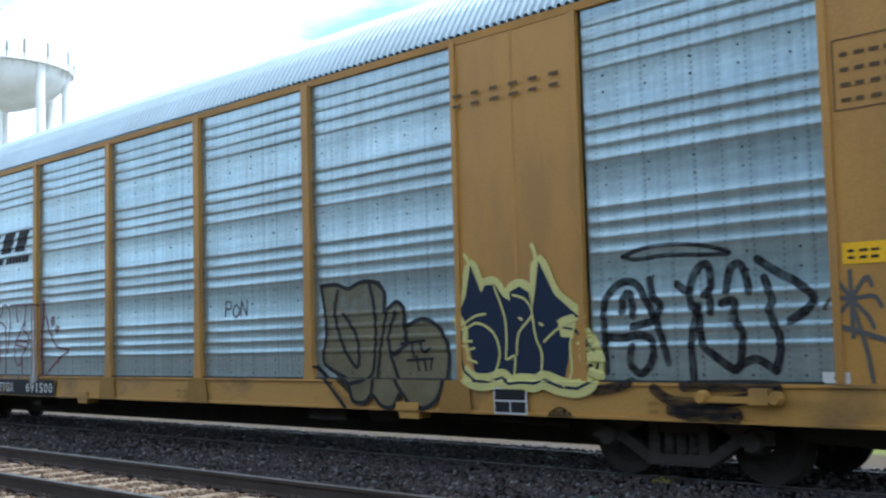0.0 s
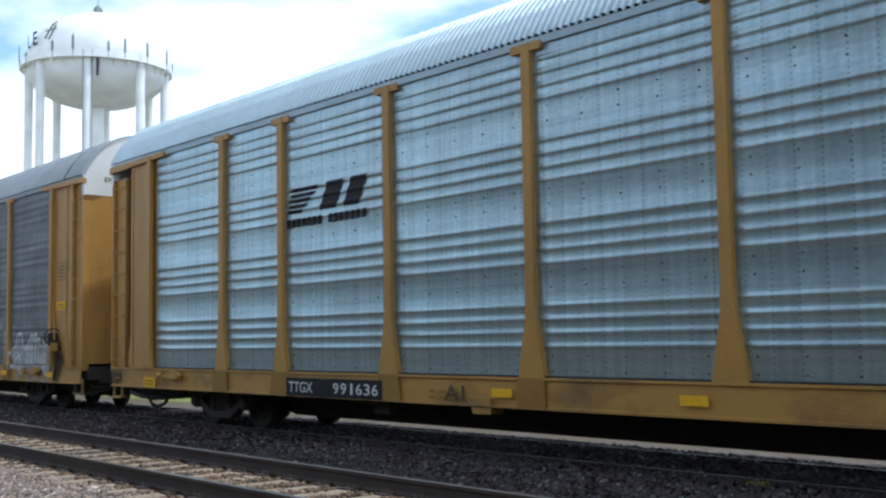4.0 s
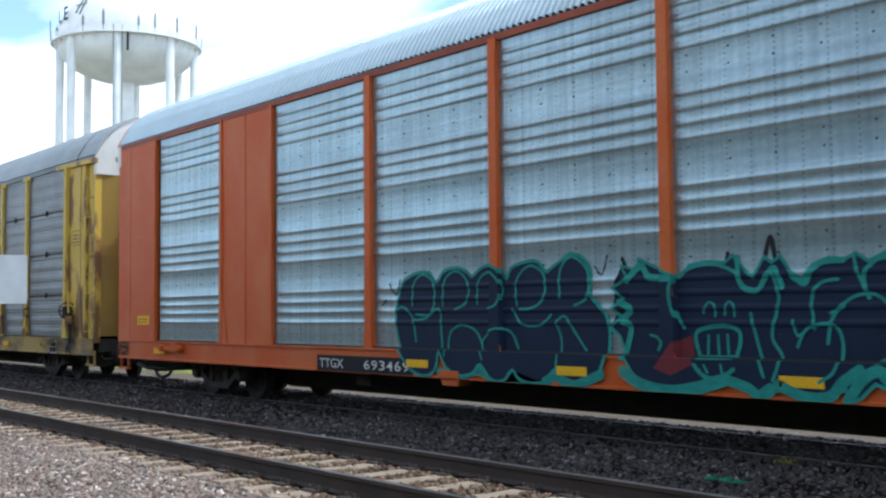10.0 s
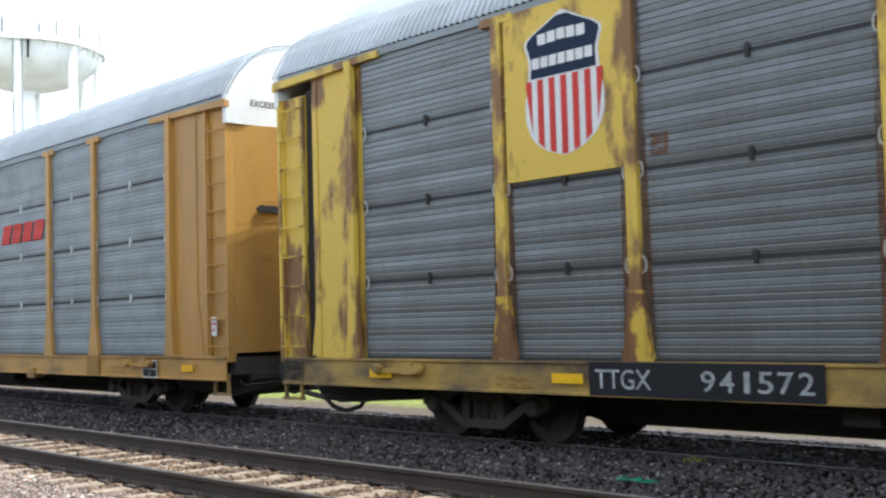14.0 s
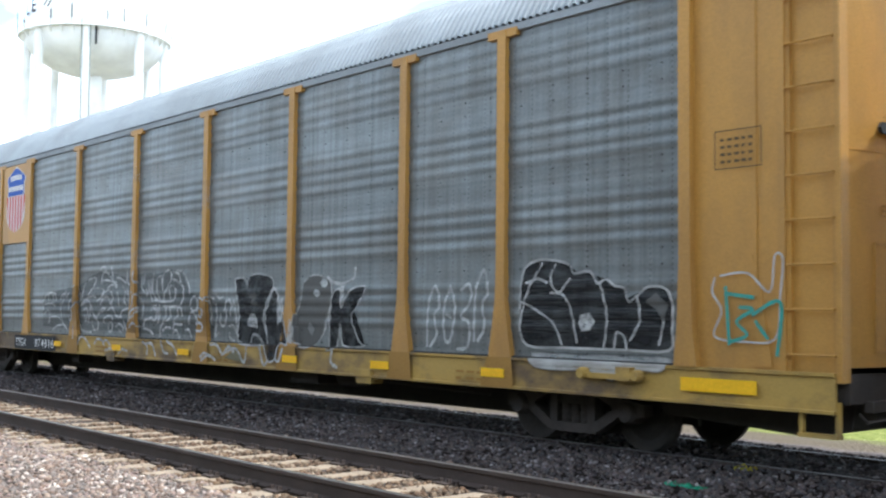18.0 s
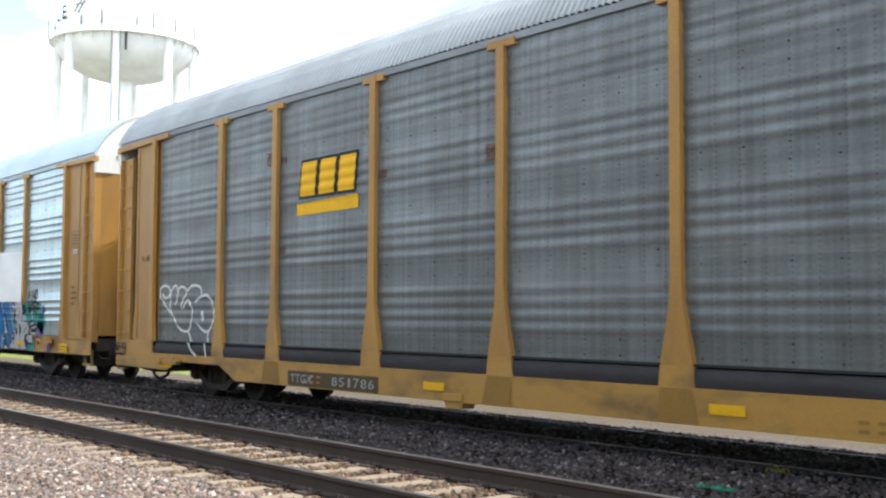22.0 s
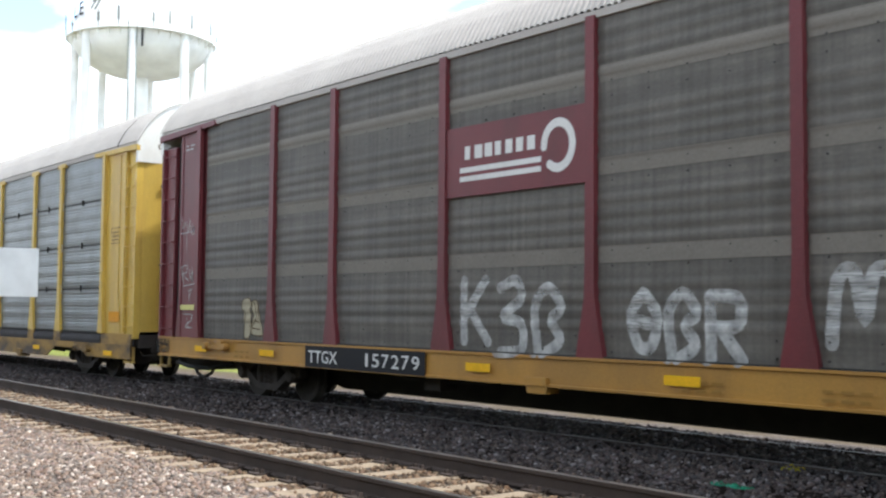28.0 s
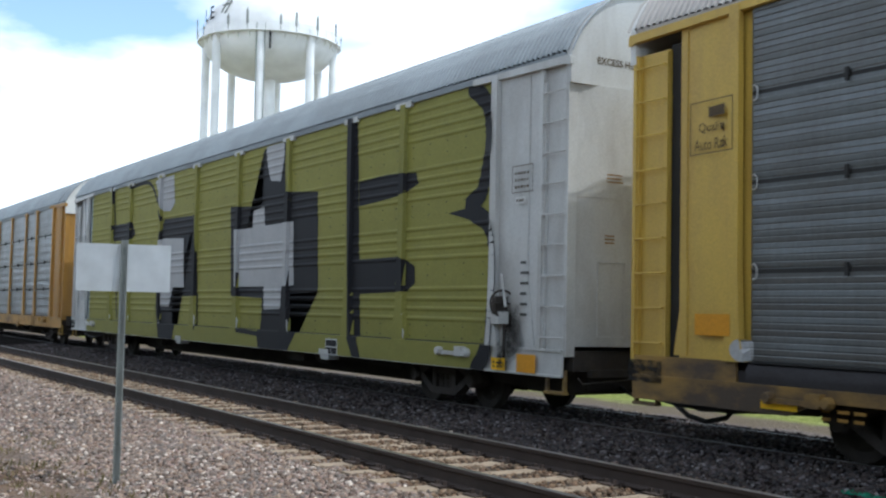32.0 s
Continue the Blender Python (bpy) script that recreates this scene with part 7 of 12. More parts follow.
patch(8, art, [(5.93, 0.99), (5.85, 1.02), (5.83, 0.89), (5.91, 0.86)], 'white', 0.022)
patch(8, art, [(5.84, 0.77), (5.78, 0.79), (5.77, 0.73), (5.83, 0.72)], 'white', 0.022)
patch(8, art, [(5.73, 0.57), (5.66, 0.6), (5.64, 0.52), (5.72, 0.5)], 'white', 0.022)
patch(8, art, [(9.68, 1.7), (9.44, 1.71), (9.33, 1.55), (9.43, 1.32), (9.67, 1.4)], 'pool', 0.0125)
patch(8, art, [(7.95, 1.38), (7.76, 1.41), (7.71, 1.24), (7.85, 1.19)], 'pool', 0.0125)
patch(8, art, [(7.66, 1.24), (7.43, 1.28), (7.38, 1.05), (7.56, 0.94), (7.68, 1.08)], 'pool', 0.0125)
patch(8, art, [(7.18, 1.8), (7.03, 1.81), (6.98, 1.68), (7.14, 1.64)], 'pool', 0.0125)
patch(8, art, [(6.51, 1.3), (6.31, 1.33), (6.27, 1.14), (6.4, 1.04), (6.51, 1.11)], 'pool', 0.0125)
patch(8, art, [(8.29, 0.71), (7.89, 0.66), (7.84, 0.5), (8.23, 0.5)], 'pool', 0.0125)
patch(8, art, [(8.98, 1.15), (8.77, 1.19), (8.71, 0.98), (8.92, 0.9)], 'pool', 0.0125)
patch(8, art, [(5.57, 0.96), (5.32, 0.94), (5.36, 0.73), (5.54, 0.69)], 'pool', 0.0125)
patch(8, art, [(6.27, 1.21), (6.19, 1.23), (6.18, 0.99), (6.26, 0.99)], 'pool', 0.0125)
patch(8, art, [(9.24, 1.44), (9.17, 1.44), (9.14, 0.96), (9.21, 0.96)], 'orange', 0.018)
art = piece(8, [(5.17, 0.74), (5.24, 0.97), (5.2, 1.2), (5.29, 1.37), (5.26, 1.61), (5.17, 1.81), (5.01, 1.9), (4.85, 1.94), (4.67, 1.88), (4.53, 1.69), (4.46, 1.49), (4.5, 1.3), (4.57, 1.2), (4.4, 1.2), (4.22, 1.13), (4.14, 1.01), (4.16, 0.9), (4.22, 0.8), (4.19, 0.68), (4.07, 0.54), (4.01, 0.5), (5.25, 0.5), (5.42, 0.5), (5.35, 0.63)], 'silver', 'black', 0.055, False, None, 'grey bubble letters with white edges', 0.012)
stroke(8, art, [(5.26, 1.48), (5.2, 1.27), (5.11, 1.03), (5.05, 0.85), (5.07, 0.72), (5.17, 0.74)], 'black', 0.13, True, 0.026)
stroke(8, art, [(4.63, 1.1), (4.64, 0.88), (4.6, 0.55), (4.53, 0.5)], 'black', 0.07, True, 0.026)
stroke(8, art, [(4.16, 0.97), (4.21, 0.79), (4.11, 0.57)], 'black', 0.16, True, 0.026)
stroke(8, art, [(4.03, 1.07), (4.1, 0.9), (4.03, 0.66)], 'black', 0.1, True, 0.026)
patch(8, art, [(4.82, 1.29), (4.84, 1.44), (4.76, 1.49), (4.69, 1.44), (4.7, 1.3), (4.76, 1.24)], 'black', 0.026)
patch(8, art, [(4.79, 1.32), (4.79, 1.42), (4.74, 1.44), (4.72, 1.35)], 'grey', 0.028)
patch(8, art, [(4.69, 1.12), (4.5, 1.05), (4.55, 0.9), (4.62, 0.85)], 'black', 0.026)
patch(8, art, [(4.61, 1.04), (4.55, 1.02), (4.59, 0.95)], 'grey', 0.028)
stroke(8, art, [(5.27, 1.52), (5.22, 1.66), (5.13, 1.78), (4.91, 1.88), (4.71, 1.83), (4.56, 1.66), (4.49, 1.47), (4.54, 1.28), (4.61, 1.19)], 'white', 0.032, True, 0.03)
stroke(8, art, [(4.61, 1.19), (4.36, 1.18), (4.22, 1.07), (4.18, 0.97), (4.25, 0.79), (4.17, 0.59), (4.07, 0.54)], 'white', 0.032, True, 0.03)
stroke(8, art, [(4.68, 1.02), (4.64, 0.77), (4.66, 0.5), (4.74, 0.5)], 'white', 0.032, True, 0.03)
stroke(8, art, [(5.19, 0.76), (5.08, 0.69), (4.96, 0.75)], 'white', 0.032, True, 0.03)
stroke(8, art, [(4.79, 1.46), (4.82, 1.29), (4.74, 1.22), (4.69, 1.27)], 'white', 0.032, True, 0.03)
patch(8, art, [(5.27, 1.44), (5.24, 1.46), (5.24, 1.39), (5.26, 1.38)], 'white', 0.032)
patch(8, art, [(5.23, 1.31), (5.18, 1.32), (5.17, 1.26), (5.21, 1.25)], 'white', 0.032)
patch(8, art, [(5.18, 1.13), (5.12, 1.16), (5.11, 1.04), (5.16, 1.02)], 'white', 0.032)
patch(8, art, [(5.1, 0.89), (5.05, 0.91), (5.04, 0.81), (5.09, 0.79)], 'white', 0.032)
patch(8, art, [(4.06, 1.01), (4.02, 1.03), (4.01, 0.96), (4.05, 0.95)], 'white', 0.032)
patch(8, art, [(4.1, 0.82), (4.04, 0.83), (4.03, 0.78), (4.08, 0.77)], 'white', 0.032)
art = piece(8, [(15.68, 0.5), (15.65, 0.63), (15.5, 0.81), (15.24, 0.9), (15.2, 1.12), (15.13, 1.3), (14.99, 1.51), (14.95, 1.63), (14.8, 1.76), (14.6, 1.83), (14.53, 1.73), (14.46, 1.95), (14.28, 2.11), (14.09, 2.14), (13.96, 2.05), (13.89, 1.92), (13.83, 2.05), (13.74, 2.09), (13.59, 2.03), (13.44, 1.91), (13.2, 1.81), (13.09, 1.77), (13.1, 1.97), (12.95, 2.09), (12.79, 2.18), (12.64, 2.17), (12.49, 2.02), (12.38, 1.8), (12.33, 1.66), (12.33, 1.86), (12.23, 1.97), (12.07, 2.06), (11.91, 2.16), (11.71, 1.93), (11.4, 1.7), (11.5, 1.59), (11.64, 1.31), (11.38, 1.25), (11.15, 1.18), (11.0, 1.04), (10.89, 0.84), (10.85, 0.58), (10.89, 0.5), (11.98, 0.5), (14.12, 0.5), (15.6, 0.5)], 'silver', 'black', 0.04, False, None, 'tall grey graffiti lettering with black shading', 0.0)
stroke(8, art, [(15.68, 0.5), (15.65, 0.61), (15.48, 0.8)], 'black', 0.036, True, 0.012)
stroke(8, art, [(15.24, 0.91), (15.17, 1.19), (14.95, 1.58), (14.8, 1.75)], 'black', 0.050, True, 0.012)
stroke(8, art, [(14.74, 1.75), (14.69, 1.2), (14.6, 0.86), (14.13, 0.78)], 'black', 0.032, True, 0.012)
stroke(8, art, [(14.51, 1.74), (14.43, 1.95), (14.28, 2.1)], 'black', 0.072, True, 0.012)
stroke(8, art, [(14.07, 2.13), (13.94, 1.93), (13.89, 1.67), (13.93, 1.38)], 'black', 0.043, True, 0.012)
stroke(8, art, [(14.27, 1.31), (14.09, 1.33), (13.93, 1.38)], 'black', 0.036, True, 0.012)
stroke(8, art, [(14.36, 1.45), (14.5, 1.24), (14.47, 1.1), (14.31, 1.07)], 'black', 0.050, True, 0.012)
stroke(8, art, [(14.47, 1.04), (14.36, 0.89), (14.22, 0.94), (14.24, 1.04), (14.33, 1.11)], 'black', 0.043, True, 0.012)
stroke(8, art, [(13.87, 1.77), (13.82, 1.99)], 'black', 0.058, True, 0.012)
stroke(8, art, [(13.6, 1.64), (13.43, 1.51), (13.31, 1.38), (13.28, 1.23), (13.31, 1.04)], 'black', 0.036, True, 0.012)
stroke(8, art, [(13.67, 1.67), (13.78, 1.48), (13.86, 1.31), (13.77, 1.18), (13.6, 1.14), (13.47, 1.22), (13.48, 1.32)], 'black', 0.065, True, 0.012)
stroke(8, art, [(13.59, 2.03), (13.23, 1.81), (13.13, 1.74), (13.29, 1.66), (13.41, 1.48)], 'black', 0.036, True, 0.012)
stroke(8, art, [(13.09, 1.79), (12.99, 1.97), (12.79, 2.16)], 'black', 0.072, True, 0.012)
stroke(8, art, [(12.49, 2.02), (12.38, 1.77), (12.35, 1.54), (12.56, 1.45), (12.81, 1.31)], 'black', 0.043, True, 0.012)
stroke(8, art, [(12.87, 1.54), (13.04, 1.41), (13.03, 1.23), (12.91, 1.11)], 'black', 0.108, True, 0.012)
stroke(8, art, [(12.91, 1.08), (12.64, 1.18), (12.45, 1.0), (12.41, 0.83), (12.52, 0.7), (12.71, 0.75)], 'black', 0.065, True, 0.012)
stroke(8, art, [(12.25, 1.92), (12.07, 2.03), (11.91, 2.14)], 'black', 0.072, True, 0.012)
stroke(8, art, [(11.95, 2.11), (11.94, 1.77), (11.9, 1.48), (11.94, 1.33), (11.91, 1.08)], 'black', 0.036, True, 0.012)
stroke(8, art, [(11.94, 1.33), (11.93, 1.13), (11.88, 0.99)], 'black', 0.094, True, 0.012)
stroke(8, art, [(11.92, 0.97), (11.78, 1.02), (11.73, 1.01)], 'black', 0.030, True, 0.012)
stroke(8, art, [(11.98, 0.5), (12.0, 0.84), (12.04, 1.07), (12.2, 1.27)], 'black', 0.036, True, 0.012)
stroke(8, art, [(11.78, 1.45), (11.78, 1.35), (11.64, 1.28), (11.38, 1.24)], 'black', 0.036, True, 0.012)
stroke(8, art, [(14.08, 0.85), (14.04, 0.92), (13.91, 1.05), (13.82, 1.12)], 'black', 0.036, True, 0.012)
stroke(8, art, [(13.64, 0.92), (13.43, 0.96), (13.18, 0.98)], 'black', 0.036, True, 0.012)
stroke(8, art, [(14.13, 0.82), (14.17, 0.5)], 'black', 0.101, True, 0.012)
stroke(8, art, [(13.36, 0.94), (13.35, 0.5)], 'black', 0.050, True, 0.012)
stroke(8, art, [(14.79, 0.86), (14.64, 0.66), (14.54, 0.5)], 'black', 0.030, True, 0.012)
stroke(8, art, [(15.04, 0.99), (14.89, 0.92), (14.54, 0.56)], 'black', 0.030, True, 0.012)
stroke(8, art, [(13.17, 0.98), (13.02, 0.93), (12.87, 0.84)], 'black', 0.036, True, 0.012)
stroke(8, art, [(13.86, 0.83), (13.77, 0.96), (13.84, 1.12), (14.04, 1.13)], 'black', 0.036, True, 0.012)
stroke(8, art, [(11.39, 0.5), (11.53, 0.59), (11.51, 0.7)], 'black', 0.072, True, 0.012)
stroke(8, art, [(15.14, 0.91), (14.94, 0.85)], 'black', 0.086, True, 0.012)
stroke(8, art, [(15.4, 0.66), (15.29, 0.56), (15.03, 0.5)], 'black', 0.030, True, 0.012)
patch(8, art, [(13.81, 1.48), (13.73, 1.67), (13.67, 1.6), (13.69, 1.41), (13.86, 1.29)], 'black', 0.011)
patch(8, art, [(12.33, 1.7), (12.15, 1.82), (12.2, 1.31), (12.34, 1.42)], 'black', 0.011)
patch(8, art, [(12.87, 1.39), (12.75, 1.26), (12.56, 1.18), (12.67, 1.06), (12.87, 1.11)], 'black', 0.011)
patch(8, art, [(11.58, 0.91), (11.48, 0.94), (11.37, 0.84), (11.31, 0.71), (11.32, 0.57), (11.4, 0.55), (11.48, 0.66), (11.58, 0.78)], 'black', 0.011)
patch(8, art, [(11.86, 0.85), (11.75, 0.87), (11.58, 0.78), (11.61, 0.68), (11.77, 0.71)], 'black', 0.011)
patch(8, art, [(10.89, 0.57), (10.83, 0.63), (10.85, 0.5), (10.92, 0.5)], 'black', 0.011)
patch(8, art, [(12.05, 1.07), (12.0, 1.33), (11.95, 1.59), (11.89, 1.48), (11.91, 1.25), (11.85, 1.05)], 'black', 0.011)
patch(8, art, [(14.22, 0.86), (13.97, 0.9), (13.93, 0.82), (14.13, 0.75), (14.26, 0.78)], 'black', 0.011)
patch(8, art, [(13.27, 0.94), (13.23, 0.98), (13.18, 0.89), (13.39, 0.85)], 'black', 0.011)
patch(8, art, [(13.86, 1.31), (13.5, 1.29), (13.52, 1.16), (13.7, 1.1), (13.84, 1.18)], 'blue', 0.0135)
patch(8, art, [(12.87, 0.96), (12.71, 1.02), (12.55, 0.94), (12.52, 0.79), (12.65, 0.71), (12.83, 0.78)], 'blue', 0.0135)
patch(8, art, [(11.75, 0.75), (11.55, 0.75), (11.48, 0.66), (11.66, 0.66)], 'pool', 0.0145)
patch(8, art, [(12.8, 0.92), (12.65, 0.98), (12.58, 0.89), (12.73, 0.82)], 'pool', 0.0145)
patch(8, art, [(14.88, 1.65), (14.72, 1.76), (14.75, 1.69), (14.9, 1.59)], 'white', 0.016)
patch(8, art, [(14.45, 1.86), (14.28, 2.01), (14.3, 1.94), (14.43, 1.81)], 'white', 0.016)
patch(8, art, [(13.81, 1.9), (13.68, 1.99), (13.69, 1.94), (13.81, 1.85)], 'white', 0.016)
patch(8, art, [(13.07, 1.91), (12.89, 2.03), (12.91, 1.97), (13.07, 1.85)], 'white', 0.016)
patch(8, art, [(12.31, 1.82), (12.17, 1.89), (12.21, 1.74), (12.34, 1.67)], 'white', 0.016)
patch(8, art, [(12.33, 1.9), (12.08, 2.0), (12.11, 1.94), (12.3, 1.88)], 'white', 0.016)
patch(8, art, [(14.45, 1.0), (14.36, 1.06), (14.27, 1.0), (14.36, 0.9)], 'white', 0.016)
patch(8, art, [(13.68, 1.35), (13.59, 1.41), (13.47, 1.35), (13.53, 1.27)], 'white', 0.016)
patch(8, art, [(12.99, 1.17), (12.88, 1.26), (12.74, 1.17), (12.85, 1.09)], 'white', 0.016)
patch(8, art, [(12.64, 1.04), (12.52, 1.12), (12.4, 1.03), (12.52, 0.93)], 'white', 0.016)
patch(8, art, [(11.97, 1.06), (11.9, 1.13), (11.87, 1.06), (11.95, 1.01)], 'white', 0.016)
patch(8, art, [(11.44, 0.76), (11.35, 0.79), (11.32, 0.71), (11.42, 0.67)], 'white', 0.016)
patch(8, art, [(15.5, 0.72), (15.29, 0.87), (15.31, 0.8), (15.48, 0.65)], 'white', 0.016)
patch(8, art, [(11.75, 0.74), (11.66, 0.76), (11.65, 0.71), (11.73, 0.7)], 'white', 0.016)
patch(8, art, [(12.52, 1.72), (12.33, 1.68), (12.35, 1.54), (12.52, 1.48)], 'pink', 0.0105)
patch(8, art, [(13.39, 1.38), (13.28, 1.35), (13.29, 1.13), (13.39, 1.1)], 'pink', 0.0105)
patch(8, art, [(12.49, 1.3), (12.23, 1.24), (12.27, 1.13), (12.45, 1.15)], 'pink', 0.0105)
patch(8, art, [(11.91, 1.59), (11.78, 1.54), (11.81, 1.31), (11.91, 1.42)], 'pink', 0.0105)
patch(8, art, [(11.17, 0.83), (10.92, 0.84), (10.89, 0.57), (11.14, 0.59)], 'pink', 0.0105)
patch(8, art, [(11.13, 1.24), (11.29, 1.26), (11.35, 1.18), (11.19, 1.15)], 'pink', 0.0105)
patch(8, art, [(13.18, 1.01), (13.02, 0.95), (13.1, 0.83), (13.22, 0.88)], 'pink', 0.0105)
patch(8, art, [(13.82, 1.15), (13.69, 1.12), (13.73, 1.02), (13.86, 1.09)], 'pink', 0.0105)
patch(8, art, [(13.77, 0.8), (13.6, 0.81), (13.68, 0.58), (13.77, 0.61)], 'pink', 0.0105)
patch(8, art, [(14.59, 0.63), (14.26, 0.68), (14.22, 0.5), (14.59, 0.5)], 'pink', 0.0105)
patch(8, art, [(12.52, 0.61), (12.38, 0.59), (12.41, 0.5), (12.56, 0.5)], 'pink', 0.0105)
patch(8, art, [(14.13, 1.24), (14.02, 1.28), (14.04, 1.08), (14.13, 1.11)], 'pink', 0.0105)
patch(8, art, [(14.04, 0.59), (13.68, 0.61), (13.68, 0.5), (14.03, 0.5)], 'grey', 0.0105)
patch(8, art, [(12.34, 1.04), (12.16, 1.07), (12.17, 0.98), (12.33, 0.96)], 'grey', 0.0105)
patch(8, art, [(12.34, 0.58), (12.05, 0.58), (12.07, 0.5), (12.32, 0.5)], 'grey', 0.0105)
patch(8, art, [(12.33, 0.88), (12.26, 0.88), (12.26, 0.8), (12.32, 0.79)], 'black', 0.014)
art = piece(8, [(23.12, 0.5), (23.29, 0.9), (23.15, 1.18), (23.07, 1.64), (22.85, 1.88), (22.76, 1.82), (22.15, 1.8), (21.96, 1.73), (21.71, 1.86), (21.28, 1.79), (20.88, 1.72), (20.67, 1.74), (20.48, 1.9), (20.36, 1.91), (20.26, 1.7), (19.76, 1.8), (19.43, 1.78), (19.07, 1.7), (18.48, 1.68), (18.54, 1.83), (18.37, 1.85), (17.87, 1.85), (17.74, 1.76), (17.58, 1.67), (17.4, 1.61), (17.41, 1.31), (17.36, 1.14), (17.15, 0.96), (16.99, 1.12), (16.93, 1.35), (16.64, 1.41), (16.57, 1.49), (16.49, 1.2), (16.44, 0.87), (16.27, 0.5), (16.72, 0.5), (18.17, 0.5), (20.66, 0.5), (23.12, 0.5)], 'steel', 'black', 0.045, False, None, 'angular grey graffiti with white highlights', 0.0)
patch(8, art, [(21.84, 1.75), (21.65, 1.82), (21.64, 1.37), (21.8, 1.25), (21.94, 1.41)], 'black', 0.011)
patch(8, art, [(20.93, 1.2), (20.69, 1.46), (20.48, 1.24), (20.58, 1.08), (20.86, 1.08)], 'black', 0.011)
patch(8, art, [(20.22, 1.64), (19.67, 1.76), (19.59, 1.29), (19.39, 1.1), (19.59, 1.22), (19.98, 1.48)], 'black', 0.011)
patch(8, art, [(20.2, 1.11), (19.97, 0.98), (19.64, 0.85), (19.73, 0.75), (20.16, 0.73)], 'black', 0.011)
patch(8, art, [(18.91, 1.06), (18.67, 1.22), (18.56, 0.88), (18.66, 0.8), (18.99, 0.82)], 'black', 0.011)
patch(8, art, [(18.5, 1.19), (17.84, 1.15), (17.61, 0.99), (17.71, 0.81), (18.04, 0.9), (18.21, 1.02)], 'black', 0.011)
patch(8, art, [(17.79, 1.64), (17.52, 1.63), (17.44, 1.27), (17.62, 1.13), (17.82, 1.18)], 'black', 0.011)
patch(8, art, [(17.38, 1.27), (17.21, 0.94), (17.05, 1.01), (17.09, 0.83), (17.27, 0.86)], 'black', 0.011)
patch(8, art, [(22.94, 1.21), (22.45, 1.21), (22.24, 0.95), (22.35, 0.79), (22.64, 0.96)], 'black', 0.011)
patch(8, art, [(22.28, 1.07), (22.12, 0.98), (22.11, 0.69), (22.21, 0.5), (22.33, 0.5)], 'black', 0.011)
patch(8, art, [(21.4, 1.08), (21.13, 1.09), (21.39, 0.9), (21.61, 0.8), (21.81, 0.89)], 'black', 0.011)
patch(8, art, [(21.11, 0.76), (20.85, 0.91), (20.59, 0.99), (20.72, 1.1), (21.03, 0.95)], 'black', 0.011)
patch(8, art, [(20.33, 0.83), (20.07, 0.75), (20.15, 0.64), (20.36, 0.74)], 'black', 0.011)
patch(8, art, [(22.43, 1.75), (22.33, 1.75), (22.23, 1.22), (22.35, 1.26)], 'black', 0.011)
patch(8, art, [(20.47, 1.64), (20.41, 1.64), (20.38, 1.28), (20.45, 1.28)], 'black', 0.011)
patch(8, art, [(17.75, 1.03), (17.51, 0.92), (17.5, 0.82), (17.74, 0.83)], 'black', 0.011)
stroke(8, art, [(23.0, 1.54), (22.8, 1.74), (22.15, 1.75), (21.99, 1.58), (21.89, 1.41)], 'white', 0.028, True, 0.02)
stroke(8, art, [(23.09, 1.19), (22.92, 1.21), (22.9, 0.76)], 'white', 0.028, True, 0.02)
stroke(8, art, [(22.65, 1.16), (22.53, 0.67)], 'white', 0.028, True, 0.02)
stroke(8, art, [(21.75, 1.78), (21.75, 1.39)], 'white', 0.028, True, 0.02)
stroke(8, art, [(21.55, 1.71), (21.05, 1.58)], 'white', 0.028, True, 0.02)
stroke(8, art, [(21.28, 1.72), (20.74, 1.65), (20.72, 1.28), (20.86, 1.09)], 'white', 0.028, True, 0.02)
stroke(8, art, [(22.03, 1.18), (21.59, 1.26)], 'white', 0.028, True, 0.02)
stroke(8, art, [(21.28, 1.25), (21.0, 1.17), (21.0, 1.0), (21.48, 0.8)], 'white', 0.028, True, 0.02)
stroke(8, art, [(21.33, 0.66), (20.59, 1.0), (20.3, 0.85)], 'white', 0.028, True, 0.02)
stroke(8, art, [(20.65, 1.65), (20.41, 1.82), (20.37, 1.69)], 'white', 0.028, True, 0.02)
stroke(8, art, [(20.41, 1.63), (19.93, 1.42), (19.6, 1.25), (19.49, 1.03), (19.47, 0.86), (19.05, 1.04), (18.98, 1.13), (19.29, 1.24)], 'white', 0.028, True, 0.02)
stroke(8, art, [(19.68, 1.73), (19.74, 1.46)], 'white', 0.028, True, 0.02)
stroke(8, art, [(19.43, 1.74), (19.15, 1.64), (18.92, 1.52)], 'white', 0.028, True, 0.02)
stroke(8, art, [(19.07, 1.67), (18.7, 1.66), (18.55, 1.55), (18.65, 1.26), (18.76, 1.15), (18.68, 0.86)], 'white', 0.028, True, 0.02)
stroke(8, art, [(19.23, 0.74), (18.47, 1.01), (17.97, 0.82), (17.55, 0.58)], 'white', 0.028, True, 0.02)
stroke(8, art, [(18.51, 1.77), (17.86, 1.77), (17.8, 1.55), (17.87, 1.18)], 'white', 0.028, True, 0.02)
stroke(8, art, [(18.21, 1.13), (17.45, 1.11), (17.31, 0.96), (17.21, 0.79)], 'white', 0.028, True, 0.02)
stroke(8, art, [(17.55, 1.63), (17.49, 1.51), (17.55, 1.25)], 'white', 0.028, True, 0.02)
stroke(8, art, [(17.03, 1.13), (16.81, 0.94), (16.69, 0.71), (16.48, 0.5)], 'white', 0.028, True, 0.02)
stroke(8, art, [(16.91, 1.31), (16.64, 1.36), (16.55, 1.43), (16.54, 1.17), (16.54, 1.02), (16.44, 0.71)], 'white', 0.028, True, 0.02)
stroke(8, art, [(18.75, 0.8), (18.7, 1.13)], 'white', 0.028, True, 0.02)
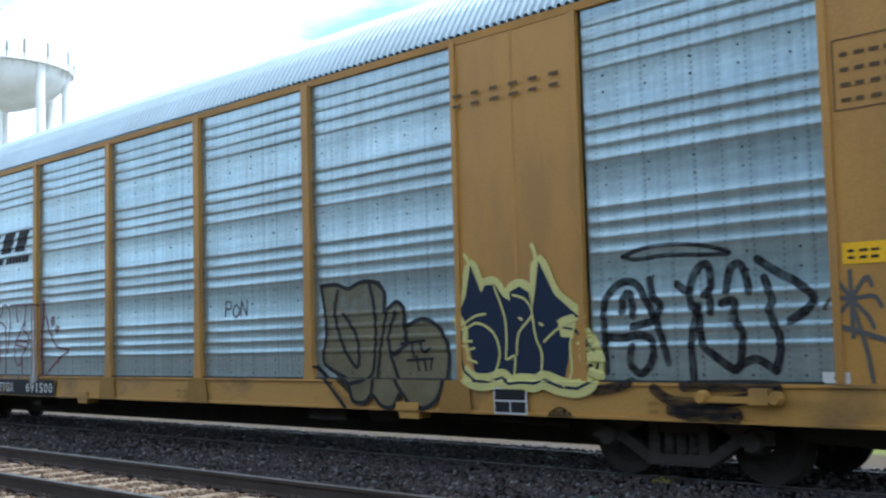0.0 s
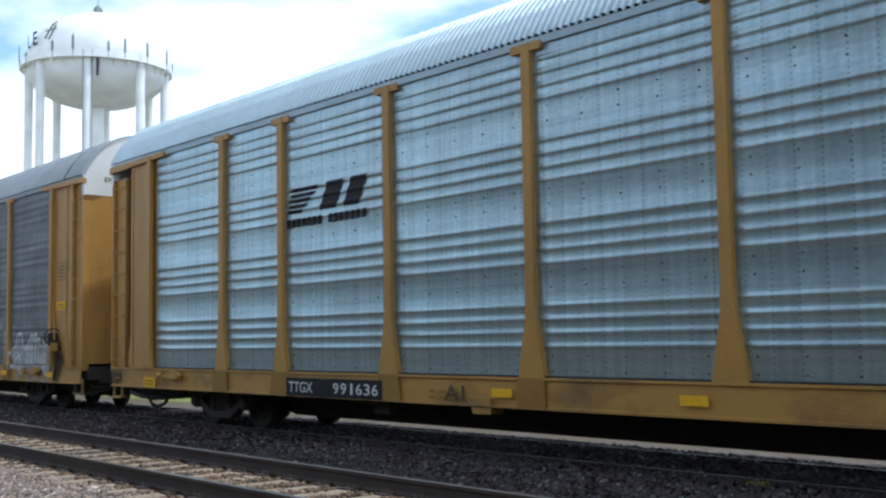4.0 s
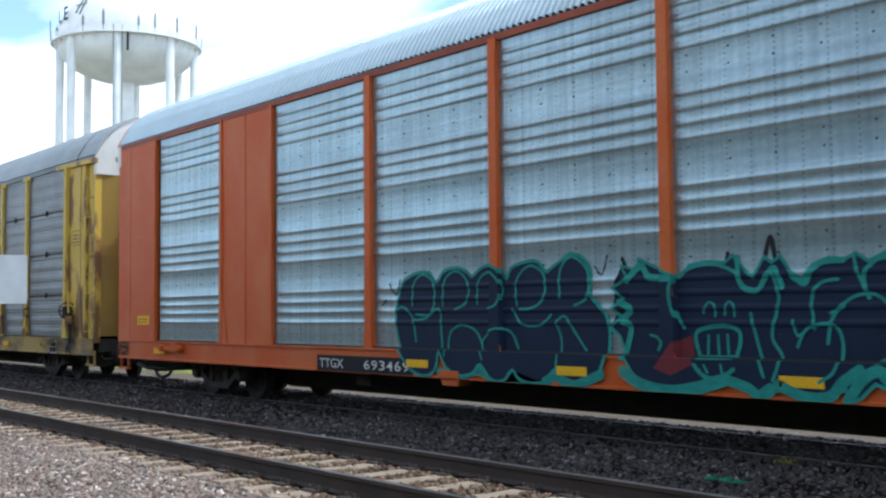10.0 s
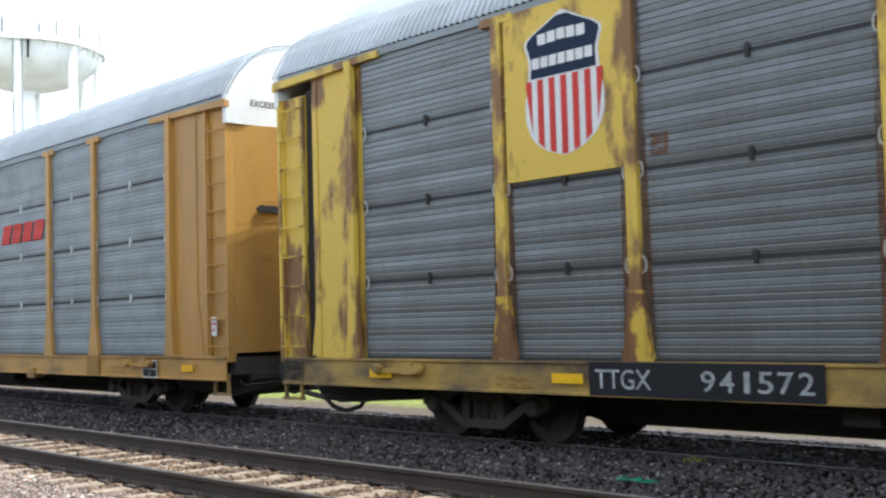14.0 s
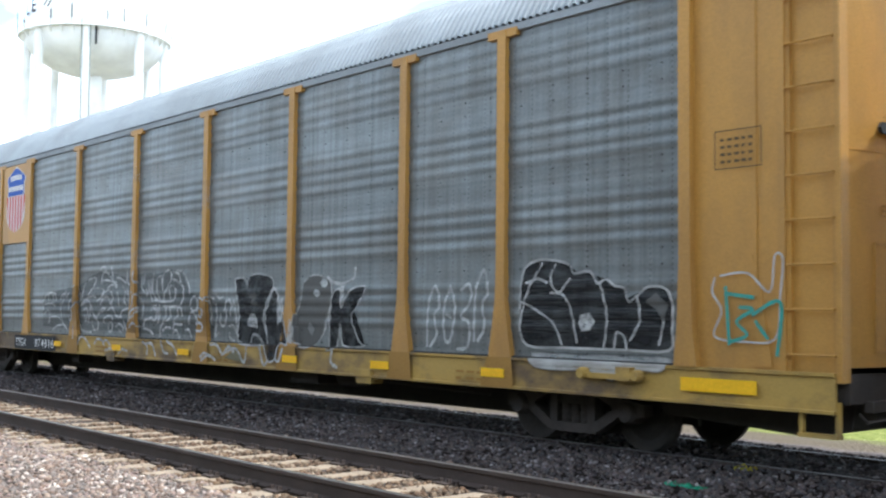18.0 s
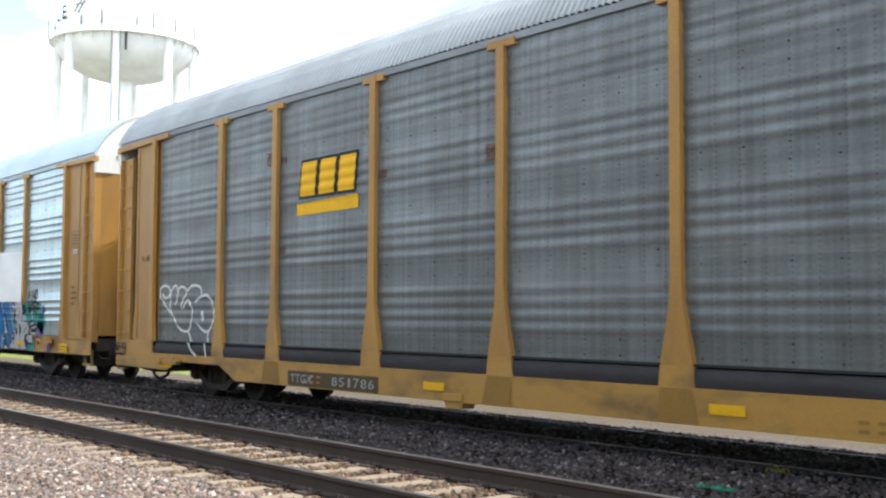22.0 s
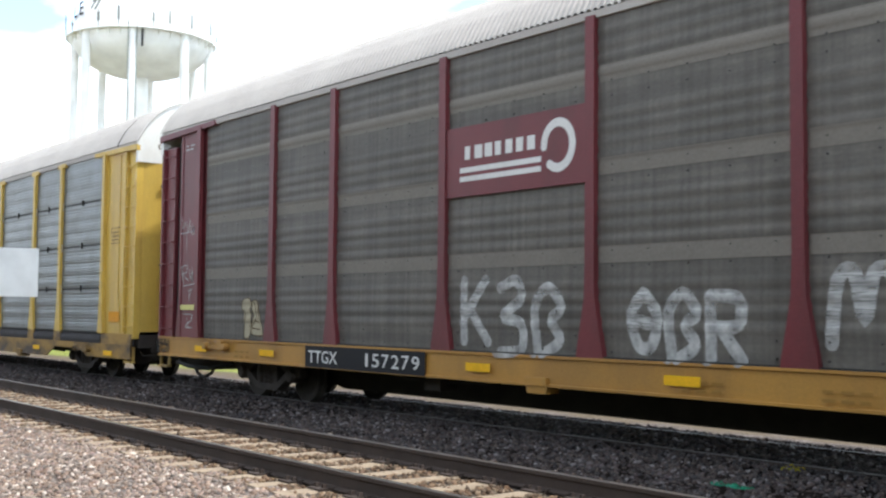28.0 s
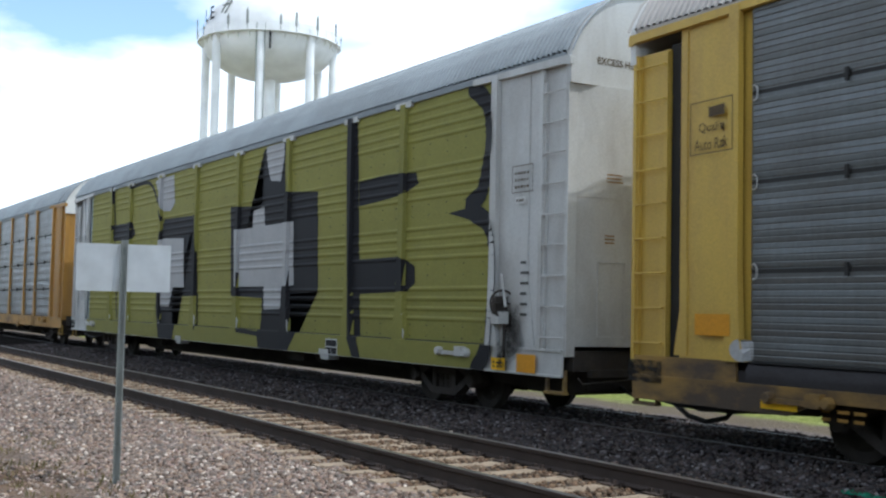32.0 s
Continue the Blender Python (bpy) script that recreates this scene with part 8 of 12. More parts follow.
stroke(8, art, [(20.41, 0.83), (20.16, 0.97), (20.19, 0.75)], 'white', 0.028, True, 0.02)
patch(8, art, [(17.69, 0.99), (17.58, 0.91), (17.58, 0.74), (17.69, 0.83)], 'white', 0.016)
patch(8, art, [(20.6, 1.14), (20.51, 1.17), (20.44, 1.01), (20.52, 0.96)], 'white', 0.016)
patch(8, art, [(21.61, 1.65), (21.14, 1.55), (21.14, 1.37), (21.71, 1.32)], 'teal', 0.0135)
patch(8, art, [(19.43, 1.72), (19.07, 1.59), (19.14, 1.45), (19.47, 1.38)], 'teal', 0.0135)
patch(8, art, [(20.66, 0.9), (20.33, 0.83), (20.33, 0.74), (20.58, 0.69)], 'teal', 0.0135)
patch(8, art, [(18.41, 0.97), (18.04, 0.82), (18.46, 0.76)], 'teal', 0.0135)
patch(8, art, [(22.44, 0.63), (21.95, 0.64), (21.9, 0.5), (22.37, 0.5)], 'teal', 0.0135)
patch(8, art, [(16.75, 0.79), (16.53, 0.79), (16.41, 0.5), (16.6, 0.5)], 'teal', 0.0135)
patch(8, art, [(22.96, 1.64), (22.28, 1.58), (22.54, 1.36), (22.73, 1.04), (22.95, 1.36)], 'pink', 0.0135)
patch(8, art, [(20.65, 1.65), (20.39, 1.64), (20.31, 1.37), (20.64, 1.28)], 'pink', 0.0135)
patch(8, art, [(21.76, 0.73), (21.35, 0.71), (21.34, 0.5), (21.75, 0.5)], 'pink', 0.0135)
patch(8, art, [(18.51, 1.73), (18.09, 1.7), (18.06, 1.53), (18.5, 1.3)], 'pink', 0.0135)
patch(8, art, [(16.86, 1.28), (16.58, 1.32), (16.61, 1.09), (16.78, 1.0)], 'pink', 0.0135)
patch(8, art, [(17.5, 0.74), (17.17, 0.81), (17.23, 0.5), (17.5, 0.5)], 'pink', 0.0135)
patch(8, art, [(18.72, 0.71), (18.46, 0.72), (18.48, 0.52), (18.74, 0.53)], 'pink', 0.0135)
patch(8, art, [(23.08, 1.59), (22.77, 1.75), (22.11, 1.74), (21.94, 1.55), (21.62, 1.63), (21.52, 1.69), (20.7, 1.6), (20.58, 1.78), (20.47, 1.8), (20.3, 1.62), (20.32, 0.56), (21.95, 0.5), (23.0, 0.5), (23.12, 1.03)], 'steel', 0.023)
patch(8, art, [(21.84, 1.64), (21.76, 1.77), (21.61, 1.79), (21.64, 1.49), (21.81, 1.28), (21.88, 1.47)], 'black', 0.025)
patch(8, art, [(22.76, 1.28), (22.57, 1.16), (22.59, 0.92), (22.72, 1.04)], 'black', 0.025)
patch(8, art, [(22.32, 1.29), (22.12, 1.38), (22.06, 1.11), (22.16, 0.89), (22.27, 1.05)], 'black', 0.025)
patch(8, art, [(21.53, 1.06), (21.36, 1.13), (21.32, 0.97), (21.56, 0.83), (21.68, 0.92)], 'black', 0.025)
patch(8, art, [(21.37, 0.74), (21.02, 0.93), (20.77, 0.92), (21.08, 0.78), (21.27, 0.68)], 'black', 0.025)
patch(8, art, [(20.92, 1.14), (20.71, 1.41), (20.48, 1.1), (20.59, 0.98), (20.77, 0.93), (20.83, 1.09)], 'black', 0.025)
patch(8, art, [(22.17, 0.94), (22.05, 0.71), (22.1, 0.53), (22.22, 0.76)], 'black', 0.025)
patch(8, art, [(22.37, 1.71), (22.33, 1.71), (22.3, 1.38), (22.34, 1.41)], 'black', 0.025)
patch(8, art, [(22.85, 1.37), (22.71, 1.28), (22.78, 1.1), (22.87, 1.19)], 'black', 0.025)
patch(8, art, [(23.27, 1.21), (23.08, 1.28), (23.08, 0.78), (23.21, 0.84)], 'black', 0.025)
stroke(8, art, [(22.93, 1.67), (22.72, 1.74), (22.09, 1.73), (21.9, 1.52), (21.94, 1.29)], 'white', 0.026, False, 0.03)
stroke(8, art, [(23.06, 1.5), (23.02, 1.28)], 'white', 0.026, False, 0.03)
stroke(8, art, [(23.08, 1.22), (22.9, 1.22), (22.83, 0.86)], 'white', 0.026, False, 0.03)
stroke(8, art, [(23.06, 1.03), (23.06, 0.8)], 'white', 0.026, False, 0.03)
stroke(8, art, [(22.64, 1.1), (22.49, 0.92), (22.46, 0.72)], 'white', 0.026, False, 0.03)
stroke(8, art, [(22.45, 1.35), (22.26, 1.1)], 'white', 0.026, False, 0.03)
stroke(8, art, [(21.94, 1.19), (21.53, 1.26), (21.43, 1.07), (21.56, 0.84)], 'white', 0.026, False, 0.03)
stroke(8, art, [(21.76, 1.75), (21.7, 1.75), (21.71, 1.49)], 'white', 0.026, False, 0.03)
stroke(8, art, [(21.58, 1.69), (21.29, 1.6), (21.01, 1.57)], 'white', 0.026, False, 0.03)
stroke(8, art, [(21.26, 1.69), (20.7, 1.64), (20.77, 1.36), (20.83, 1.19)], 'white', 0.026, False, 0.03)
stroke(8, art, [(21.26, 1.24), (20.98, 1.19), (20.97, 1.02)], 'white', 0.026, False, 0.03)
stroke(8, art, [(21.56, 0.83), (21.34, 0.98)], 'white', 0.026, False, 0.03)
stroke(8, art, [(21.28, 0.68), (21.08, 0.78), (20.59, 0.99), (20.31, 0.87)], 'white', 0.026, False, 0.03)
stroke(8, art, [(20.59, 0.99), (20.59, 0.77)], 'white', 0.026, False, 0.03)
stroke(8, art, [(20.67, 1.62), (20.47, 1.8), (20.37, 1.74), (20.38, 1.61)], 'white', 0.026, False, 0.03)
stroke(8, art, [(22.08, 0.88), (21.96, 0.65), (21.92, 0.5)], 'white', 0.026, False, 0.03)
stroke(8, art, [(21.11, 0.85), (20.91, 1.03)], 'white', 0.026, False, 0.03)
stroke(8, art, [(20.73, 1.33), (20.76, 1.09)], 'white', 0.026, False, 0.03)
patch(8, art, [(21.56, 1.66), (21.2, 1.58), (21.39, 1.49), (21.59, 1.37)], 'teal', 0.0265)
patch(8, art, [(22.19, 0.7), (22.05, 0.74), (21.92, 0.51), (22.16, 0.51)], 'teal', 0.0265)
patch(8, art, [(20.54, 0.93), (20.31, 0.85), (20.34, 0.75), (20.54, 0.77)], 'teal', 0.0265)
patch(8, art, [(23.0, 1.58), (22.68, 1.71), (22.34, 1.59), (22.41, 1.47), (22.64, 1.28), (22.92, 1.47)], 'pink', 0.0265)
patch(8, art, [(20.67, 1.6), (20.4, 1.54), (20.32, 1.31), (20.65, 1.39)], 'pink', 0.0265)
patch(8, art, [(21.73, 0.77), (21.46, 0.81), (21.15, 0.53), (21.67, 0.61)], 'pink', 0.0265)
patch(8, art, [(22.96, 0.78), (22.76, 0.79), (22.76, 0.64), (22.96, 0.63)], 'pink', 0.0265)
lay(8, 'graffiti_cloud', [[(23.65, 1.66), (23.1, 1.86), (23.04, 0.65), (23.27, 0.5), (23.64, 0.53)]], 'mist', 0.004, label='blue overspray beside the lettering')
lay(8, 'graffiti_cloud', [[(22.1, 1.95), (21.43, 1.98), (21.33, 1.74), (21.9, 1.73)]], 'mist', 0.004, label='blue overspray above the lettering')
lay(8, 'graffiti_cloud', [[(20.28, 1.91), (19.83, 1.91), (19.78, 1.73), (20.22, 1.7)]], 'mist', 0.004, label='blue overspray above the lettering')
lay(8, 'graffiti_cloud', [[(19.11, 1.89), (18.6, 1.93), (18.51, 1.72), (19.07, 1.7)]], 'mist', 0.004, label='blue overspray above the lettering')
lay(8, 'graffiti_cloud', [[(17.45, 1.47), (16.95, 1.47), (17.03, 1.14), (17.15, 1.0), (17.36, 1.15)]], 'mist', 0.004, label='blue overspray above the lettering')
lay(8, 'graffiti_cloud', [[(16.46, 1.47), (16.17, 1.43), (16.1, 0.59), (16.33, 0.58)]], 'mist', 0.004, label='blue overspray above the lettering')
lay(8, 'graffiti_cloud', [[(16.11, 0.92), (15.72, 0.9), (15.66, 0.61), (16.1, 0.59)]], 'mist', 0.004, label='blue overspray above the lettering')
lay(8, 'graffiti_cloud', [[(16.28, 1.02), (16.0, 1.07), (15.94, 0.89), (16.22, 0.8)]], 'orange', 0.0045, label='orange dab of overspray')
lay(8, 'graffiti_cloud', [[(16.53, 0.76), (16.39, 0.72), (16.41, 0.57), (16.53, 0.61)]], 'orange', 0.0045, label='orange dab of overspray')
lay(8, 'graffiti_cloud', [[(13.87, 2.06), (13.61, 2.15), (13.19, 1.95), (12.87, 2.15), (13.11, 1.82), (13.44, 1.92)]], 'teal', 0.0035, label='teal overspray behind the lettering')
lay(8, 'graffiti_cloud', [[(14.7, 1.95), (14.51, 2.08), (14.28, 2.24), (13.96, 2.2), (14.46, 1.95), (14.56, 1.78)]], 'teal', 0.0035, label='teal overspray behind the lettering')
lay(8, 'graffiti_cloud', [[(12.53, 2.2), (12.34, 1.95), (12.38, 1.83), (12.53, 2.08)]], 'teal', 0.0035, label='teal overspray behind the lettering')
lay(8, 'graffiti_cloud', [[(12.3, 2.01), (12.2, 2.18), (11.95, 2.2), (12.16, 2.03)]], 'teal', 0.0035, label='teal overspray behind the lettering')
lay(8, 'graffiti_cloud', [[(11.85, 2.17), (11.45, 1.87), (11.37, 1.73), (11.71, 1.96)]], 'teal', 0.0035, label='teal overspray behind the lettering')
lay(8, 'graffiti_cloud', [[(11.64, 1.48), (11.48, 1.56), (11.26, 1.48), (11.45, 1.28), (11.61, 1.32)]], 'teal', 0.0035, label='teal overspray behind the lettering')
art = piece(3, [(12.62, 0.64), (12.79, 0.86), (12.9, 1.09), (13.04, 1.19), (12.87, 1.31), (13.01, 1.42), (12.84, 1.52), (13.01, 1.64), (12.78, 1.75), (12.87, 1.89), (12.64, 1.84), (12.61, 1.96), (12.39, 1.87), (12.17, 1.79), (12.01, 1.73), (11.9, 1.86), (11.68, 1.89), (11.43, 1.87), (11.33, 1.94), (11.25, 1.84), (11.09, 1.71), (10.95, 1.91), (10.86, 1.85), (10.76, 1.91), (10.65, 1.75), (10.51, 1.67), (10.4, 1.81), (10.23, 1.87), (10.05, 1.85), (9.94, 1.9), (9.81, 1.82), (9.6, 1.91), (9.4, 1.87), (9.25, 1.75), (9.16, 1.61), (9.08, 1.52), (9.06, 1.59), (8.97, 1.62), (8.87, 1.57), (8.92, 1.43), (8.78, 1.39), (8.64, 1.27), (8.56, 1.1), (8.61, 0.91), (8.71, 0.74), (8.85, 0.63), (9.08, 0.59), (9.27, 0.67), (9.52, 0.61), (9.73, 0.69), (9.88, 0.55), (9.99, 0.5), (10.03, 0.63), (10.26, 0.51), (10.53, 0.52), (10.76, 0.59), (10.88, 0.51), (11.02, 0.5), (11.11, 0.63), (11.35, 0.64), (11.72, 0.57), (12.11, 0.5), (12.41, 0.53)], 'navy', 'teal', 0.035, False, None, 'dark spiky letters with teal outlines', 0.0)
stroke(3, art, [(12.79, 0.7), (12.51, 0.56), (12.11, 0.51), (11.72, 0.57), (11.41, 0.66)], 'teal', 0.14, True, 0.016)
stroke(3, art, [(11.37, 0.66), (11.11, 0.59), (10.99, 0.52), (10.85, 0.6)], 'teal', 0.11, True, 0.016)
stroke(3, art, [(10.76, 0.64), (10.48, 0.54), (10.2, 0.55), (10.07, 0.68), (9.88, 0.81)], 'teal', 0.11, True, 0.016)
stroke(3, art, [(10.01, 0.52), (9.86, 0.72), (9.69, 0.81), (9.57, 0.7), (9.28, 0.64), (9.16, 0.69)], 'teal', 0.11, True, 0.016)
stroke(3, art, [(9.16, 0.71), (8.99, 0.65), (8.8, 0.72), (8.61, 0.84)], 'teal', 0.13, True, 0.016)
stroke(3, art, [(12.78, 1.72), (12.57, 1.88), (12.44, 1.75), (12.1, 1.73)], 'teal', 0.08, True, 0.016)
stroke(3, art, [(12.9, 1.48), (12.72, 1.39), (12.86, 1.27), (12.72, 1.19), (12.82, 0.86)], 'teal', 0.08, True, 0.016)
stroke(3, art, [(11.97, 1.19), (12.1, 1.43), (12.1, 1.67), (11.9, 1.82), (11.58, 1.86), (11.27, 1.76)], 'teal', 0.04, True, 0.016)
stroke(3, art, [(11.27, 1.92), (11.24, 1.65), (11.04, 1.57), (10.92, 1.72), (10.83, 1.79), (10.74, 1.6)], 'teal', 0.06, True, 0.016)
stroke(3, art, [(10.88, 1.79), (10.78, 1.49), (10.87, 1.12), (10.75, 0.9), (10.82, 0.68)], 'teal', 0.035, True, 0.016)
stroke(3, art, [(10.63, 1.71), (10.49, 1.63), (10.42, 1.74), (10.29, 1.83), (10.07, 1.84)], 'teal', 0.06, True, 0.016)
stroke(3, art, [(10.39, 1.19), (10.41, 1.49), (10.31, 1.63), (10.13, 1.66)], 'teal', 0.035, True, 0.016)
stroke(3, art, [(9.96, 1.87), (9.91, 1.69), (9.81, 1.51)], 'teal', 0.035, True, 0.016)
stroke(3, art, [(9.81, 1.48), (9.86, 1.69), (9.7, 1.84), (9.45, 1.82), (9.3, 1.71), (9.21, 1.57)], 'teal', 0.045, True, 0.016)
stroke(3, art, [(10.25, 1.05), (10.19, 1.3), (9.99, 1.48), (9.76, 1.51), (9.56, 1.37), (9.46, 1.2), (9.55, 0.99), (9.72, 0.88)], 'teal', 0.035, True, 0.016)
stroke(3, art, [(10.58, 1.01), (10.47, 1.19), (10.19, 1.23), (10.09, 1.05), (10.14, 0.8), (10.31, 0.68)], 'teal', 0.035, True, 0.016)
stroke(3, art, [(9.41, 1.34), (9.31, 1.44), (9.26, 1.27), (9.31, 1.16), (9.17, 1.06), (9.13, 0.86), (9.18, 0.71)], 'teal', 0.045, True, 0.016)
stroke(3, art, [(9.12, 1.27), (8.92, 1.39), (8.74, 1.3), (8.62, 1.13), (8.66, 0.94)], 'teal', 0.04, True, 0.016)
stroke(3, art, [(9.04, 1.57), (8.95, 1.57), (8.97, 1.47), (9.07, 1.37)], 'teal', 0.07, True, 0.016)
stroke(3, art, [(11.76, 0.88), (11.82, 1.11), (11.69, 1.19), (11.4, 1.21), (11.25, 1.13), (11.29, 0.93), (11.35, 0.89), (11.75, 0.88)], 'teal', 0.045, True, 0.016)
stroke(3, art, [(11.65, 1.11), (11.66, 0.92)], 'teal', 0.03, True, 0.016)
stroke(3, art, [(11.53, 1.11), (11.52, 0.92)], 'teal', 0.03, True, 0.016)
stroke(3, art, [(11.41, 1.12), (11.4, 0.92)], 'teal', 0.03, True, 0.016)
stroke(3, art, [(11.71, 1.35), (11.65, 1.46), (11.56, 1.42), (11.56, 1.31)], 'teal', 0.025, True, 0.016)
stroke(3, art, [(11.44, 1.33), (11.4, 1.46), (11.32, 1.42), (11.32, 1.31)], 'teal', 0.025, True, 0.016)
stroke(3, art, [(11.79, 0.8), (11.66, 0.69), (11.47, 0.67), (11.29, 0.77)], 'teal', 0.05, True, 0.016)
stroke(3, art, [(11.66, 0.8), (11.62, 0.73)], 'teal', 0.03, True, 0.016)
stroke(3, art, [(11.45, 0.81), (11.43, 0.73)], 'teal', 0.03, True, 0.016)
stroke(3, art, [(11.12, 1.34), (11.04, 1.04), (10.93, 0.71)], 'teal', 0.035, True, 0.016)
stroke(3, art, [(12.44, 1.11), (12.24, 1.05), (12.27, 0.95)], 'teal', 0.03, True, 0.016)
stroke(3, art, [(10.63, 1.27), (10.58, 1.12), (10.47, 1.19)], 'teal', 0.03, True, 0.016)
stroke(3, art, [(9.47, 1.61), (9.41, 1.65), (9.37, 1.58), (9.43, 1.54)], 'teal', 0.03, True, 0.016)
stroke(3, art, [(10.21, 1.34), (10.06, 1.4)], 'teal', 0.03, True, 0.016)
patch(3, art, [(12.11, 1.03), (11.87, 1.11), (11.82, 0.8), (12.11, 0.68), (12.35, 0.75)], 'maroon', 0.012)
patch(3, art, [(9.62, 0.92), (9.36, 1.13), (9.17, 0.93), (9.23, 0.71), (9.52, 0.68)], 'maroon', 0.012)
stroke(3, None, [(12.78, 1.84), (12.85, 1.97)], 'black', 0.05, True, 0.008)
stroke(3, None, [(11.42, 1.84), (11.39, 1.96)], 'black', 0.05, True, 0.008)
stroke(3, None, [(10.94, 1.91), (10.87, 2.11), (10.82, 1.88)], 'black', 0.05, True, 0.008)
stroke(3, None, [(8.1, 1.78), (8.08, 1.46)], 'black', 0.05, True, 0.008)
stroke(3, None, [(8.15, 1.53), (8.07, 1.41), (7.93, 1.52)], 'black', 0.05, True, 0.008)
stroke(3, None, [(8.33, 1.27), (8.25, 1.33), (8.21, 1.2)], 'black', 0.04, True, 0.008)
stroke(3, None, [(8.16, 1.2), (8.12, 1.36), (8.06, 1.2)], 'black', 0.04, True, 0.008)
stroke(3, None, [(7.99, 1.21), (7.99, 1.36), (7.89, 1.33), (7.91, 1.19)], 'black', 0.04, True, 0.008)
stroke(3, None, [(7.75, 1.39), (7.74, 1.27), (7.66, 1.39)], 'black', 0.04, True, 0.008)
stroke(3, None, [(7.61, 1.42), (7.6, 1.2)], 'black', 0.05, True, 0.008)
stroke(3, None, [(7.5, 1.44), (7.49, 1.2)], 'black', 0.05, True, 0.008)
stroke(3, None, [(8.12, 1.14), (7.83, 1.14)], 'black', 0.03, True, 0.008)
stroke(3, None, [(7.71, 0.95), (7.66, 1.11), (7.58, 1.08), (7.55, 0.96), (7.39, 0.95)], 'black', 0.04, True, 0.008)
art = piece(7, [(9.09, 0.64), (9.06, 1.01), (8.99, 1.76), (8.61, 1.81), (8.45, 1.72), (8.25, 1.81), (8.01, 1.79), (7.86, 1.74), (7.49, 1.76), (7.13, 1.79), (6.65, 1.77), (6.62, 1.28), (6.53, 0.95), (6.55, 0.68), (7.24, 0.65), (8.17, 0.64), (8.88, 0.62)], 'green', 'black', 0.04, False, None, 'bright green block graffiti with black outlines')
stroke(7, art, [(8.92, 1.7), (8.76, 1.57), (8.92, 1.32), (8.66, 1.2), (8.26, 1.09), (8.17, 0.67)], 'black', 0.035, True, 0.014)
stroke(7, art, [(8.66, 1.75), (8.36, 1.15)], 'black', 0.035, True, 0.014)
stroke(7, art, [(7.96, 1.74), (7.97, 1.21), (7.93, 0.65)], 'black', 0.035, True, 0.014)
stroke(7, art, [(8.31, 1.21), (8.02, 1.21)], 'black', 0.035, True, 0.014)
stroke(7, art, [(7.35, 1.73), (7.32, 1.28), (7.06, 0.94), (7.15, 0.68)], 'black', 0.035, True, 0.014)
stroke(7, art, [(7.0, 1.7), (6.88, 1.17), (6.76, 0.73)], 'black', 0.035, True, 0.014)
stroke(7, art, [(7.23, 1.33), (6.71, 1.28)], 'black', 0.035, True, 0.014)
stroke(7, art, [(7.68, 1.74), (7.6, 0.93), (7.42, 0.67)], 'black', 0.035, True, 0.014)
art = piece(7, [(6.05, 0.81), (6.05, 1.34), (5.93, 1.55), (5.7, 1.58), (5.69, 1.74), (5.47, 1.73), (5.43, 1.6), (5.21, 1.65), (5.0, 1.71), (4.83, 1.6), (4.72, 1.74), (4.55, 1.67), (4.46, 1.4), (4.36, 1.49), (4.29, 1.69), (4.19, 1.79), (4.09, 1.73), (4.07, 1.54), (3.94, 1.73), (3.81, 1.75), (3.73, 1.56), (3.52, 1.54), (3.33, 1.42), (3.24, 1.22), (3.29, 0.95), (3.44, 0.75), (3.98, 0.76), (4.32, 0.82), (4.4, 0.62), (4.62, 0.71), (5.1, 0.76), (5.61, 0.64)], 'veil', 'black', 0.045, True, None, 'streaky white bubble graffiti with black outline')
stroke(7, art, [(5.63, 1.39), (5.61, 0.64)], 'black', 0.04, True, 0.014)
stroke(7, art, [(5.43, 1.6), (5.41, 1.24), (5.16, 0.99), (5.35, 0.83)], 'black', 0.04, True, 0.014)
stroke(7, art, [(5.14, 1.68), (5.08, 1.4), (5.3, 1.14), (4.95, 1.02), (4.81, 1.2), (4.83, 1.6)], 'black', 0.04, True, 0.014)
stroke(7, art, [(5.31, 0.99), (4.89, 0.87)], 'black', 0.04, True, 0.014)
stroke(7, art, [(4.72, 1.69), (4.63, 1.4), (4.67, 1.25)], 'black', 0.04, True, 0.014)
stroke(7, art, [(4.74, 1.22), (4.58, 1.05), (4.69, 0.8)], 'black', 0.04, True, 0.014)
stroke(7, art, [(4.46, 1.4), (4.38, 1.06), (4.32, 0.82)], 'black', 0.04, True, 0.014)
stroke(7, art, [(4.29, 1.66), (4.27, 1.35), (4.21, 1.25)], 'black', 0.04, True, 0.014)
stroke(7, art, [(4.07, 1.54), (4.05, 1.3)], 'black', 0.04, True, 0.014)
stroke(7, art, [(4.21, 1.21), (3.93, 1.16), (4.23, 0.82)], 'black', 0.04, True, 0.014)
stroke(7, art, [(3.73, 1.56), (3.96, 1.26), (3.94, 1.07)], 'black', 0.04, True, 0.014)
stroke(7, art, [(3.84, 1.26), (3.68, 1.35), (3.51, 1.28), (3.44, 0.75)], 'black', 0.04, True, 0.014)
stroke(7, art, [(4.95, 1.9), (4.78, 1.95), (4.61, 1.89), (4.82, 1.85), (4.95, 1.9)], 'black', 0.04, True, 0.014)
